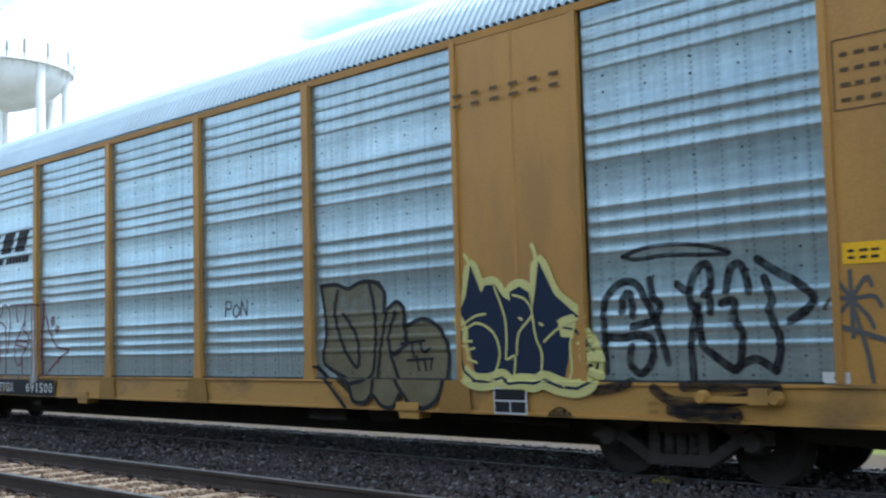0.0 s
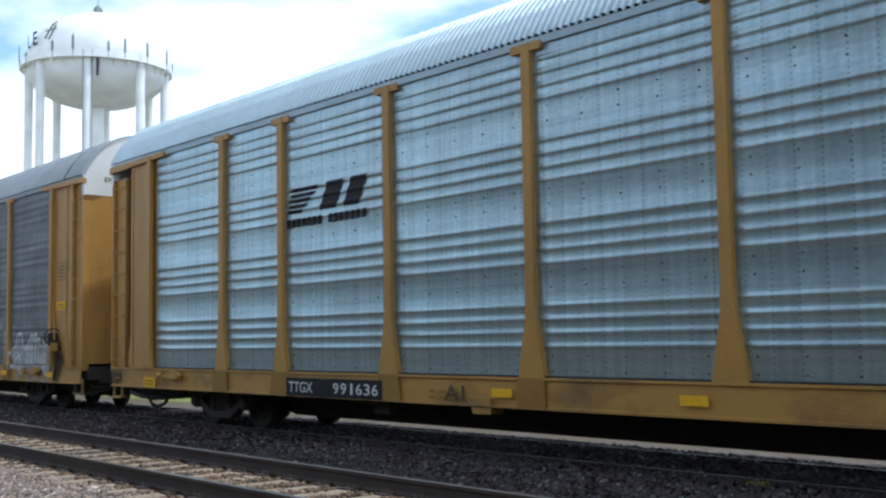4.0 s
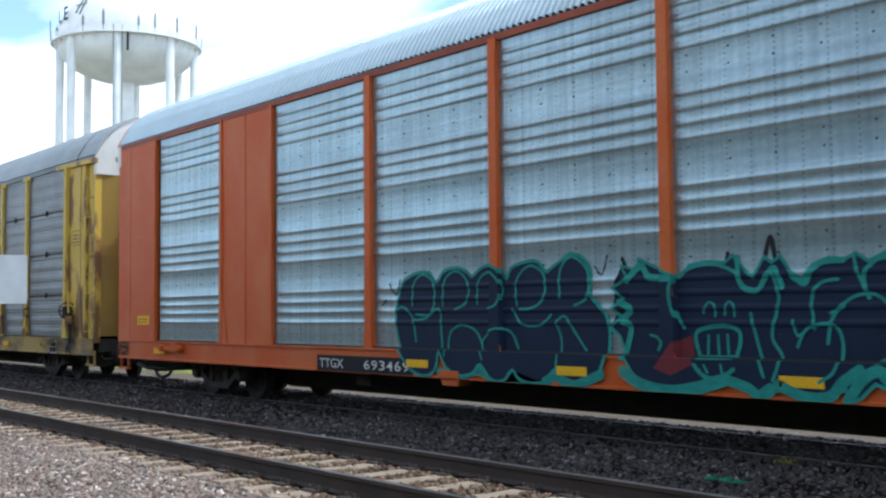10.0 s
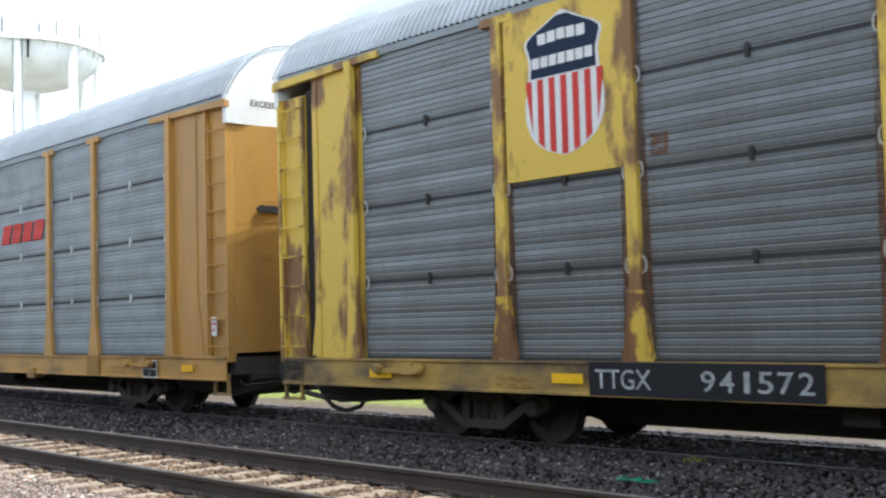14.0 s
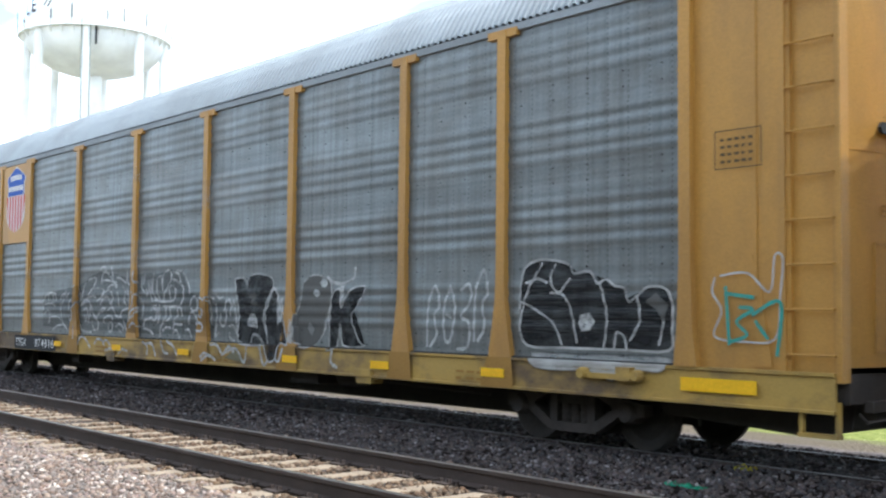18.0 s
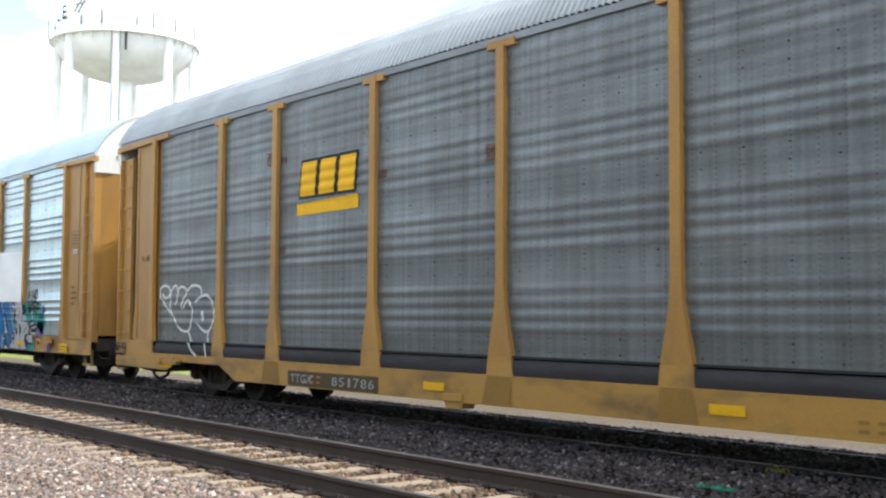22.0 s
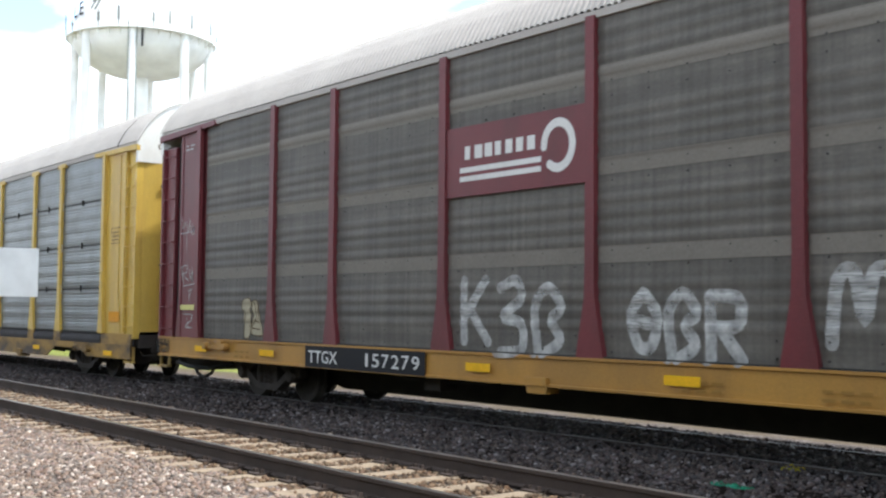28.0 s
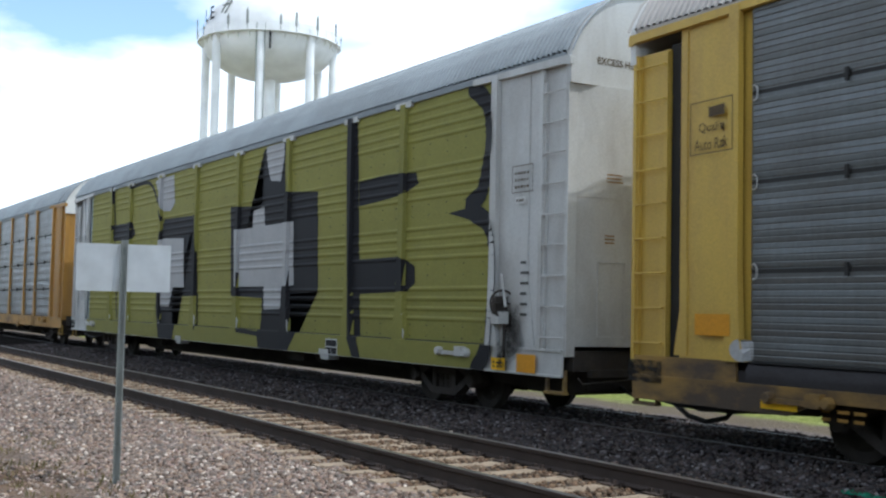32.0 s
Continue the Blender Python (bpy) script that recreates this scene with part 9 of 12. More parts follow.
art = piece(2, [(4.43, 1.15), (4.34, 1.28), (4.11, 1.31), (4.07, 1.5), (3.97, 1.59), (3.79, 1.62), (3.68, 1.53), (3.63, 1.31), (3.45, 1.34), (3.36, 1.12), (3.27, 1.27), (3.18, 1.46), (3.04, 1.57), (2.93, 1.54), (2.81, 1.6), (2.71, 1.51), (2.6, 1.51), (2.58, 1.3), (2.41, 1.3), (2.3, 1.42), (2.2, 1.39), (2.07, 1.36), (1.87, 1.37), (1.75, 1.27), (1.74, 1.05), (1.83, 0.75), (1.95, 0.77), (2.77, 0.78), (3.53, 0.78), (4.28, 0.79)], 'veil', 'chalk', 0.03, False, None, 'chalky white throw-up')
stroke(2, art, [(4.44, 0.75), (4.46, 1.01), (4.41, 1.18), (4.25, 1.29), (4.09, 1.3)], 'white', 0.035, True, 0.012)
stroke(2, art, [(4.09, 1.31), (4.06, 1.52), (3.92, 1.61), (3.75, 1.6), (3.66, 1.46), (3.65, 1.28)], 'white', 0.035, True, 0.012)
stroke(2, art, [(3.99, 1.24), (3.96, 1.12), (3.83, 1.09), (3.73, 1.18)], 'white', 0.035, True, 0.012)
stroke(2, art, [(4.23, 0.83), (4.13, 1.02), (3.84, 1.02), (3.65, 0.72)], 'white', 0.035, True, 0.012)
stroke(2, art, [(3.45, 1.34), (3.38, 1.09), (3.44, 0.91)], 'white', 0.035, True, 0.012)
stroke(2, art, [(3.33, 1.12), (3.23, 1.4), (3.1, 1.55), (2.99, 1.56), (2.94, 1.42)], 'white', 0.035, True, 0.012)
stroke(2, art, [(2.9, 1.51), (2.81, 1.6), (2.74, 1.56), (2.72, 1.39)], 'white', 0.035, True, 0.012)
stroke(2, art, [(2.68, 1.48), (2.6, 1.49), (2.58, 1.3)], 'white', 0.035, True, 0.012)
stroke(2, art, [(3.03, 1.45), (3.09, 0.91)], 'white', 0.035, True, 0.012)
stroke(2, art, [(2.82, 1.51), (2.84, 0.98)], 'white', 0.035, True, 0.012)
stroke(2, art, [(3.18, 1.27), (3.24, 0.85)], 'white', 0.035, True, 0.012)
stroke(2, art, [(2.41, 1.28), (2.31, 1.42), (2.24, 1.41), (2.24, 1.27)], 'white', 0.035, True, 0.012)
stroke(2, art, [(2.17, 1.33), (1.97, 1.37), (1.81, 1.35), (1.73, 1.24)], 'white', 0.035, True, 0.012)
stroke(2, art, [(2.04, 1.27), (2.11, 0.82)], 'white', 0.035, True, 0.012)
stroke(2, art, [(1.88, 1.27), (1.95, 0.77)], 'white', 0.035, True, 0.012)
stroke(2, art, [(2.42, 1.22), (2.48, 0.81)], 'white', 0.035, True, 0.012)
stroke(2, art, [(2.28, 1.22), (2.27, 0.88)], 'white', 0.035, True, 0.012)
stroke(2, art, [(2.66, 1.21), (2.68, 0.81)], 'white', 0.035, True, 0.012)
stroke(2, art, [(1.99, 0.72), (1.87, 0.78), (1.81, 1.0), (1.82, 1.16)], 'veil', 0.2, True, 0.013)
stroke(2, art, [(3.86, 0.71), (3.81, 0.5), (3.71, 0.65), (3.49, 0.69)], 'chalk', 0.04, True, 0.007)
stroke(2, art, [(3.34, 0.7), (3.19, 0.55), (3.01, 0.5), (2.96, 0.68), (2.88, 0.71)], 'chalk', 0.04, True, 0.007)
stroke(2, art, [(2.86, 0.5), (2.75, 0.57), (2.47, 0.56), (2.14, 0.5)], 'chalk', 0.04, True, 0.007)
stroke(2, art, [(2.22, 0.71), (2.2, 0.57), (2.04, 0.5), (1.9, 0.61)], 'chalk', 0.04, True, 0.007)
stroke(2, art, [(3.22, 0.67), (3.02, 0.53)], 'chalk', 0.04, True, 0.007)
art = piece(2, [(20.64, 0.96), (20.57, 1.23), (20.21, 1.42), (20.04, 1.65), (19.72, 1.81), (19.59, 1.71), (19.51, 1.52), (19.34, 1.63), (19.1, 1.76), (19.01, 1.62), (18.34, 1.69), (18.25, 1.59), (17.99, 1.76), (17.86, 1.62), (17.64, 1.48), (17.61, 1.61), (17.48, 1.74), (17.29, 1.78), (17.21, 1.69), (17.11, 1.8), (16.94, 1.79), (16.93, 1.62), (16.74, 1.68), (16.13, 1.71), (16.03, 1.62), (15.43, 1.73), (15.33, 1.68), (15.36, 1.34), (15.26, 1.28), (15.28, 0.96), (14.83, 0.97), (14.83, 0.64), (14.79, 0.5), (15.62, 0.5), (16.52, 0.5), (17.62, 0.5), (18.49, 0.5), (19.34, 0.5), (20.02, 0.55), (20.07, 0.81)], 'black', 'black', 0.05, False, None, 'black slanted block graffiti with white outlines')
patch(2, art, [(15.35, 1.68), (15.12, 1.69), (15.13, 1.3), (15.04, 1.31), (15.07, 0.94), (15.3, 0.92), (15.25, 1.25), (15.33, 1.32)], 'white', 0.012)
patch(2, art, [(14.83, 0.98), (14.75, 1.01), (14.73, 0.86), (14.58, 0.84), (14.56, 0.5), (14.77, 0.5)], 'white', 0.012)
patch(2, art, [(16.67, 1.32), (16.38, 1.35), (16.33, 1.17), (16.33, 0.8), (16.73, 0.78)], 'white', 0.012)
patch(2, art, [(20.62, 0.92), (20.24, 0.89), (20.18, 0.77), (20.63, 0.78)], 'white', 0.012)
patch(2, art, [(16.48, 1.13), (16.38, 1.13), (16.34, 0.83), (16.52, 0.83)], 'khaki', 0.015)
stroke(2, art, [(20.64, 0.98), (20.57, 1.22), (20.18, 1.38), (20.02, 1.62), (19.72, 1.79)], 'white', 0.04, False, 0.016)
stroke(2, art, [(20.19, 1.31), (20.13, 1.14), (20.17, 0.85), (20.03, 0.74)], 'white', 0.04, False, 0.016)
stroke(2, art, [(19.99, 1.3), (19.96, 0.78)], 'white', 0.04, False, 0.016)
stroke(2, art, [(19.4, 1.15), (19.34, 1.6), (19.1, 1.75), (19.03, 1.62), (19.04, 1.13)], 'white', 0.04, False, 0.016)
stroke(2, art, [(19.65, 1.11), (19.38, 1.15)], 'white', 0.04, False, 0.016)
stroke(2, art, [(18.98, 1.6), (18.34, 1.7), (18.25, 1.59), (18.27, 1.27), (18.64, 1.22)], 'white', 0.04, False, 0.016)
stroke(2, art, [(18.22, 1.59), (17.99, 1.77), (17.88, 1.68), (17.63, 1.13)], 'white', 0.04, False, 0.016)
stroke(2, art, [(17.63, 1.28), (17.59, 1.59), (17.47, 1.74), (17.29, 1.78)], 'white', 0.04, False, 0.016)
stroke(2, art, [(17.3, 1.73), (17.31, 1.4), (17.28, 1.17), (17.12, 1.24)], 'white', 0.04, False, 0.016)
stroke(2, art, [(17.23, 1.73), (16.96, 1.81), (17.0, 1.33)], 'white', 0.04, False, 0.016)
stroke(2, art, [(16.86, 1.58), (16.11, 1.71), (16.09, 1.44), (16.03, 1.19)], 'white', 0.04, False, 0.016)
stroke(2, art, [(16.0, 1.62), (15.38, 1.72)], 'white', 0.04, False, 0.016)
stroke(2, art, [(15.77, 1.28), (15.33, 1.32)], 'white', 0.04, False, 0.016)
stroke(2, art, [(15.96, 1.02), (15.79, 1.04)], 'white', 0.04, False, 0.016)
stroke(2, art, [(15.63, 0.89), (15.3, 0.94), (14.83, 0.97)], 'white', 0.04, False, 0.016)
stroke(2, art, [(15.37, 0.91), (15.36, 0.68), (15.27, 0.5)], 'white', 0.04, False, 0.016)
stroke(2, art, [(16.73, 0.75), (16.3, 0.77)], 'white', 0.04, False, 0.016)
stroke(2, art, [(16.49, 1.14), (16.36, 1.15), (16.31, 0.8)], 'white', 0.04, False, 0.016)
stroke(2, art, [(17.05, 0.95), (16.8, 0.95)], 'white', 0.04, False, 0.016)
stroke(2, art, [(16.58, 0.5), (16.02, 0.5)], 'white', 0.04, False, 0.016)
stroke(2, art, [(18.95, 0.95), (18.76, 1.01)], 'white', 0.04, False, 0.016)
stroke(2, art, [(18.71, 0.82), (18.21, 0.91)], 'white', 0.04, False, 0.016)
stroke(2, art, [(20.01, 0.74), (19.09, 0.8)], 'white', 0.04, False, 0.016)
stroke(2, art, [(19.61, 1.75), (19.6, 1.15)], 'white', 0.09, False, 0.017)
stroke(2, art, [(16.95, 1.72), (16.97, 1.32), (16.85, 1.32)], 'white', 0.09, False, 0.017)
stroke(2, art, [(17.57, 1.61), (17.61, 1.28)], 'white', 0.09, False, 0.017)
stroke(2, art, [(17.86, 0.98), (17.74, 0.78), (17.63, 0.65)], 'white', 0.09, False, 0.017)
stroke(2, art, [(17.8, 1.58), (17.65, 1.28)], 'white', 0.09, False, 0.017)
stroke(2, art, [(16.03, 1.59), (16.04, 1.32)], 'white', 0.09, False, 0.017)
stroke(2, art, [(19.54, 0.77), (19.09, 0.83)], 'white', 0.09, False, 0.017)
art = piece(2, [(11.85, 0.5), (11.8, 0.91), (11.71, 1.29), (11.67, 1.62), (10.89, 1.61), (10.77, 1.54), (10.46, 1.54), (10.26, 1.51), (10.09, 1.62), (9.8, 1.62), (9.64, 1.53), (9.45, 1.66), (9.21, 1.63), (9.03, 1.58), (8.71, 1.6), (8.65, 1.68), (8.17, 1.66), (7.91, 1.63), (7.7, 1.58), (7.66, 1.24), (7.41, 1.19), (7.3, 0.94), (7.3, 0.5), (8.09, 0.5), (9.84, 0.5)], 'black', 'black', 0.14, False, None, 'black bubble graffiti with white outlines')
stroke(2, art, [(11.62, 1.29), (11.63, 1.58), (10.94, 1.56)], 'white', 0.035, False, 0.016)
stroke(2, art, [(11.74, 0.91), (11.8, 0.72), (11.74, 0.5)], 'white', 0.035, False, 0.016)
stroke(2, art, [(10.94, 1.55), (11.05, 1.29), (11.1, 1.01)], 'white', 0.035, False, 0.016)
stroke(2, art, [(11.44, 1.21), (11.07, 1.22)], 'white', 0.035, False, 0.016)
stroke(2, art, [(11.44, 0.96), (10.9, 0.98)], 'white', 0.035, False, 0.016)
stroke(2, art, [(11.32, 0.96), (11.32, 0.64), (11.24, 0.5)], 'white', 0.035, False, 0.016)
stroke(2, art, [(10.89, 1.52), (10.63, 1.53)], 'white', 0.035, False, 0.016)
stroke(2, art, [(10.67, 1.42), (10.46, 1.49), (10.26, 1.38), (10.24, 1.11), (10.38, 0.84), (10.21, 0.8)], 'white', 0.035, False, 0.016)
stroke(2, art, [(9.5, 1.29), (9.54, 1.5), (9.3, 1.61), (9.12, 1.56), (9.04, 1.29), (9.12, 0.95)], 'white', 0.035, False, 0.016)
stroke(2, art, [(10.2, 1.38), (10.12, 1.54), (9.96, 1.59), (9.77, 1.53), (9.67, 1.33)], 'white', 0.035, False, 0.016)
stroke(2, art, [(10.04, 1.2), (10.0, 1.25), (9.91, 1.22), (9.9, 1.01), (10.0, 0.94), (10.06, 1.04)], 'white', 0.035, False, 0.016)
stroke(2, art, [(8.25, 1.61), (8.32, 1.45), (8.4, 1.28)], 'white', 0.035, False, 0.016)
stroke(2, art, [(8.5, 1.24), (8.51, 1.04), (8.27, 0.96), (8.0, 0.93), (7.9, 0.82), (7.36, 0.82)], 'white', 0.035, False, 0.016)
stroke(2, art, [(8.51, 0.96), (8.49, 0.76)], 'white', 0.035, False, 0.016)
stroke(2, art, [(8.21, 0.92), (8.11, 0.76)], 'white', 0.035, False, 0.016)
stroke(2, art, [(8.65, 1.29), (8.62, 1.61), (8.56, 1.66), (8.2, 1.63)], 'white', 0.035, False, 0.016)
stroke(2, art, [(8.18, 1.61), (7.91, 1.63)], 'white', 0.035, False, 0.016)
stroke(2, art, [(8.06, 1.14), (7.79, 1.19), (7.6, 1.2)], 'white', 0.035, False, 0.016)
stroke(2, art, [(8.91, 0.83), (8.85, 0.54), (8.67, 0.5)], 'white', 0.035, False, 0.016)
stroke(2, art, [(10.16, 0.5), (9.84, 0.5), (9.45, 0.5)], 'white', 0.035, False, 0.016)
stroke(2, art, [(10.75, 0.5), (10.49, 0.5)], 'white', 0.035, False, 0.016)
stroke(2, art, [(10.64, 1.18), (10.68, 0.93), (10.66, 0.5)], 'white', 0.08, False, 0.017)
stroke(2, art, [(9.44, 1.22), (9.45, 0.9)], 'white', 0.08, False, 0.017)
stroke(2, art, [(9.43, 1.0), (9.17, 1.0)], 'white', 0.08, False, 0.017)
stroke(2, art, [(9.06, 1.57), (8.74, 1.55), (8.72, 1.37), (8.79, 1.12)], 'white', 0.08, False, 0.017)
stroke(2, art, [(8.84, 0.87), (8.81, 0.54)], 'white', 0.08, False, 0.017)
stroke(2, art, [(7.84, 1.6), (7.7, 1.52), (7.69, 1.24)], 'white', 0.08, False, 0.017)
stroke(2, art, [(7.66, 1.2), (7.39, 1.05), (7.3, 0.78), (7.3, 0.5)], 'white', 0.08, False, 0.017)
stroke(2, art, [(8.12, 1.27), (8.09, 1.16), (7.96, 1.12)], 'white', 0.08, False, 0.017)
stroke(2, art, [(8.33, 0.52), (8.2, 0.5)], 'white', 0.08, False, 0.017)
stroke(2, art, [(9.64, 1.5), (9.65, 1.33)], 'white', 0.08, False, 0.017)
art = None
stroke(2, art, [(14.39, 1.07), (14.45, 1.35), (14.4, 1.59), (14.2, 1.66), (14.06, 1.58), (14.12, 1.38), (14.23, 1.48), (14.27, 1.35), (14.14, 1.21), (14.1, 1.04)], 'veil', 0.036, True, 0.006)
stroke(2, art, [(14.02, 1.54), (13.85, 1.56), (13.93, 1.41), (14.0, 1.21), (13.98, 1.04)], 'veil', 0.036, True, 0.006)
stroke(2, art, [(13.86, 1.14), (13.83, 1.37), (13.7, 1.4), (13.7, 1.47), (13.48, 1.48), (13.48, 1.2)], 'veil', 0.036, True, 0.006)
stroke(2, art, [(13.48, 0.95), (13.42, 1.33), (13.26, 1.43), (13.1, 1.4), (13.0, 1.26), (13.04, 1.08), (13.21, 1.06), (13.24, 1.2), (13.32, 1.2)], 'veil', 0.036, True, 0.006)
stroke(2, art, [(13.35, 0.95), (13.31, 0.81), (13.14, 0.92), (12.97, 0.95)], 'veil', 0.036, True, 0.006)
stroke(2, art, [(12.98, 1.33), (12.97, 1.44), (12.82, 1.45), (12.81, 1.2), (12.85, 0.95)], 'veil', 0.036, True, 0.006)
stroke(2, art, [(12.77, 0.89), (12.74, 1.08), (12.75, 1.26), (12.65, 1.38), (12.57, 1.35), (12.66, 1.2), (12.72, 1.05)], 'veil', 0.036, True, 0.006)
stroke(2, art, [(12.52, 1.56), (12.51, 1.32), (12.51, 1.02), (12.44, 1.26)], 'veil', 0.036, True, 0.006)
stroke(2, art, [(6.23, 1.57), (6.25, 1.75), (6.16, 1.97), (6.1, 1.93)], 'veil', 0.036, True, 0.006)
stroke(2, art, [(6.14, 1.72), (6.03, 1.78), (6.1, 1.61)], 'veil', 0.036, True, 0.006)
stroke(2, art, [(5.92, 1.82), (5.92, 1.6), (5.83, 1.56), (5.71, 1.85)], 'veil', 0.036, True, 0.006)
stroke(2, art, [(5.8, 1.99), (5.85, 1.78)], 'veil', 0.036, True, 0.006)
stroke(2, art, [(5.66, 1.67), (5.6, 1.38), (5.43, 1.31)], 'veil', 0.036, True, 0.006)
stroke(2, art, [(5.63, 1.84), (5.61, 1.67), (5.5, 1.87)], 'veil', 0.036, True, 0.006)
stroke(2, art, [(5.45, 1.77), (5.39, 1.94), (5.26, 1.97), (5.17, 1.72)], 'veil', 0.036, True, 0.006)
stroke(2, art, [(5.34, 1.94), (5.33, 1.8)], 'veil', 0.036, True, 0.006)
stroke(2, art, [(4.96, 1.65), (4.96, 1.41)], 'veil', 0.036, True, 0.006)
stroke(2, art, [(4.87, 1.63), (4.9, 1.35)], 'veil', 0.036, True, 0.006)
stroke(2, art, [(4.8, 1.55), (4.67, 1.68), (4.7, 1.51)], 'veil', 0.036, True, 0.006)
stroke(2, art, [(4.99, 1.14), (4.93, 1.35), (4.84, 1.28)], 'veil', 0.036, True, 0.006)
stroke(2, art, [(4.39, 1.77), (4.3, 1.8), (4.33, 1.64)], 'veil', 0.036, True, 0.006)
stroke(2, art, [(4.29, 1.63), (4.17, 1.83)], 'veil', 0.036, True, 0.006)
stroke(2, art, [(7.35, 1.28), (7.33, 1.21)], 'veil', 0.036, True, 0.006)
stroke(2, art, [(7.19, 1.51), (7.16, 1.28)], 'veil', 0.036, True, 0.006)
stroke(2, art, [(7.1, 1.47), (7.06, 1.28)], 'veil', 0.036, True, 0.006)
stroke(2, art, [(7.25, 1.36), (6.91, 1.47)], 'veil', 0.036, True, 0.006)
stroke(2, art, [(6.96, 1.51), (6.94, 1.28)], 'veil', 0.036, True, 0.006)
lay(6, 'graffiti_ground', [[(19.72, 1.05), (19.72, 1.71), (19.28, 1.81), (18.4, 1.86), (17.71, 1.92), (17.42, 2.05), (16.69, 2.2), (16.0, 2.14), (15.35, 2.05), (14.65, 2.13), (14.0, 2.1), (13.56, 2.18), (13.07, 2.11), (12.77, 1.75), (12.44, 1.68), (11.91, 1.68), (11.51, 1.61), (11.27, 1.53), (11.05, 0.99), (11.95, 0.96), (13.04, 0.98), (14.31, 0.96), (15.49, 0.99), (17.59, 0.99)]], 'soot', 0.003, label='thin dark spray under the outline lettering')
art = None
stroke(6, art, [(19.68, 1.4), (19.72, 1.57), (19.6, 1.7), (19.36, 1.79), (19.01, 1.76), (18.98, 1.61)], 'veil', 0.04, True, 0.006)
stroke(6, art, [(19.6, 1.53), (19.21, 1.55), (19.03, 1.5)], 'veil', 0.04, True, 0.006)
stroke(6, art, [(19.41, 1.75), (19.35, 1.5)], 'veil', 0.04, True, 0.006)
stroke(6, art, [(19.13, 1.78), (19.16, 1.53)], 'veil', 0.04, True, 0.006)
stroke(6, art, [(19.66, 1.31), (19.41, 1.4), (19.29, 1.23), (19.41, 1.1)], 'veil', 0.04, True, 0.006)
stroke(6, art, [(19.21, 1.26), (18.81, 1.26), (18.66, 1.17), (18.4, 1.03)], 'veil', 0.04, True, 0.006)
stroke(6, art, [(19.14, 0.96), (18.84, 1.07), (18.4, 1.07), (18.33, 0.98)], 'veil', 0.04, True, 0.006)
stroke(6, art, [(18.72, 1.65), (18.51, 1.78), (18.6, 1.53)], 'veil', 0.04, True, 0.006)
stroke(6, art, [(18.69, 1.53), (18.66, 1.32), (18.55, 1.15)], 'veil', 0.04, True, 0.006)
stroke(6, art, [(18.44, 1.9), (18.4, 1.69), (18.26, 1.77)], 'veil', 0.04, True, 0.006)
stroke(6, art, [(18.23, 1.4), (18.26, 1.53), (18.15, 1.63), (18.01, 1.65)], 'veil', 0.04, True, 0.006)
stroke(6, art, [(18.12, 1.32), (17.85, 1.52), (17.66, 1.6), (17.61, 1.72), (17.71, 1.86)], 'veil', 0.04, True, 0.006)
stroke(6, art, [(18.19, 1.24), (18.07, 1.16), (17.92, 1.23), (17.96, 1.4), (18.12, 1.39)], 'veil', 0.04, True, 0.006)
stroke(6, art, [(18.01, 1.93), (17.91, 1.91), (17.84, 1.93)], 'veil', 0.04, True, 0.006)
stroke(6, art, [(17.83, 1.08), (17.8, 0.81)], 'veil', 0.04, True, 0.006)
stroke(6, art, [(17.52, 1.64), (17.47, 1.88), (17.34, 2.01), (17.09, 2.06), (16.84, 2.06), (16.92, 1.94), (17.22, 1.72)], 'veil', 0.045, True, 0.006)
stroke(6, art, [(17.61, 1.5), (17.32, 1.64), (17.01, 1.7), (16.85, 1.68)], 'veil', 0.045, True, 0.006)
stroke(6, art, [(17.52, 1.52), (17.2, 1.6), (17.1, 1.48), (17.14, 1.25), (17.23, 1.1)], 'veil', 0.045, True, 0.006)
stroke(6, art, [(17.59, 1.09), (17.53, 1.0), (17.27, 0.96), (17.02, 0.95)], 'veil', 0.045, True, 0.006)
stroke(6, art, [(17.43, 1.41), (17.3, 1.44), (17.23, 1.37), (17.31, 1.17), (17.39, 1.29)], 'veil', 0.045, True, 0.006)
stroke(6, art, [(17.05, 1.52), (16.95, 1.33), (16.77, 1.26), (16.69, 1.33)], 'veil', 0.045, True, 0.006)
stroke(6, art, [(17.02, 1.18), (16.9, 1.01), (16.72, 1.01), (16.69, 1.18), (16.86, 1.25)], 'veil', 0.045, True, 0.006)
stroke(6, art, [(17.13, 1.83), (16.76, 1.86), (16.46, 1.82), (16.59, 1.67), (16.77, 1.6)], 'veil', 0.045, True, 0.006)
stroke(6, art, [(16.59, 1.52), (16.47, 1.71), (16.29, 1.82), (16.1, 1.79), (16.01, 1.66), (16.06, 1.52)], 'veil', 0.045, True, 0.006)
stroke(6, art, [(16.49, 1.59), (16.35, 1.69), (16.18, 1.63), (16.1, 1.52)], 'veil', 0.045, True, 0.006)
stroke(6, art, [(16.65, 1.35), (16.47, 1.46), (16.36, 1.44), (16.53, 1.37)], 'veil', 0.045, True, 0.006)
stroke(6, art, [(16.42, 1.15), (16.36, 1.26), (16.08, 1.3), (15.97, 1.23)], 'veil', 0.045, True, 0.006)
stroke(6, art, [(16.22, 1.41), (16.04, 1.47), (15.91, 1.39), (15.85, 1.3), (15.58, 1.28)], 'veil', 0.045, True, 0.006)
stroke(6, art, [(16.19, 1.11), (16.11, 1.17), (16.0, 1.12), (16.03, 0.99), (16.14, 0.98), (16.2, 1.08)], 'veil', 0.045, True, 0.006)
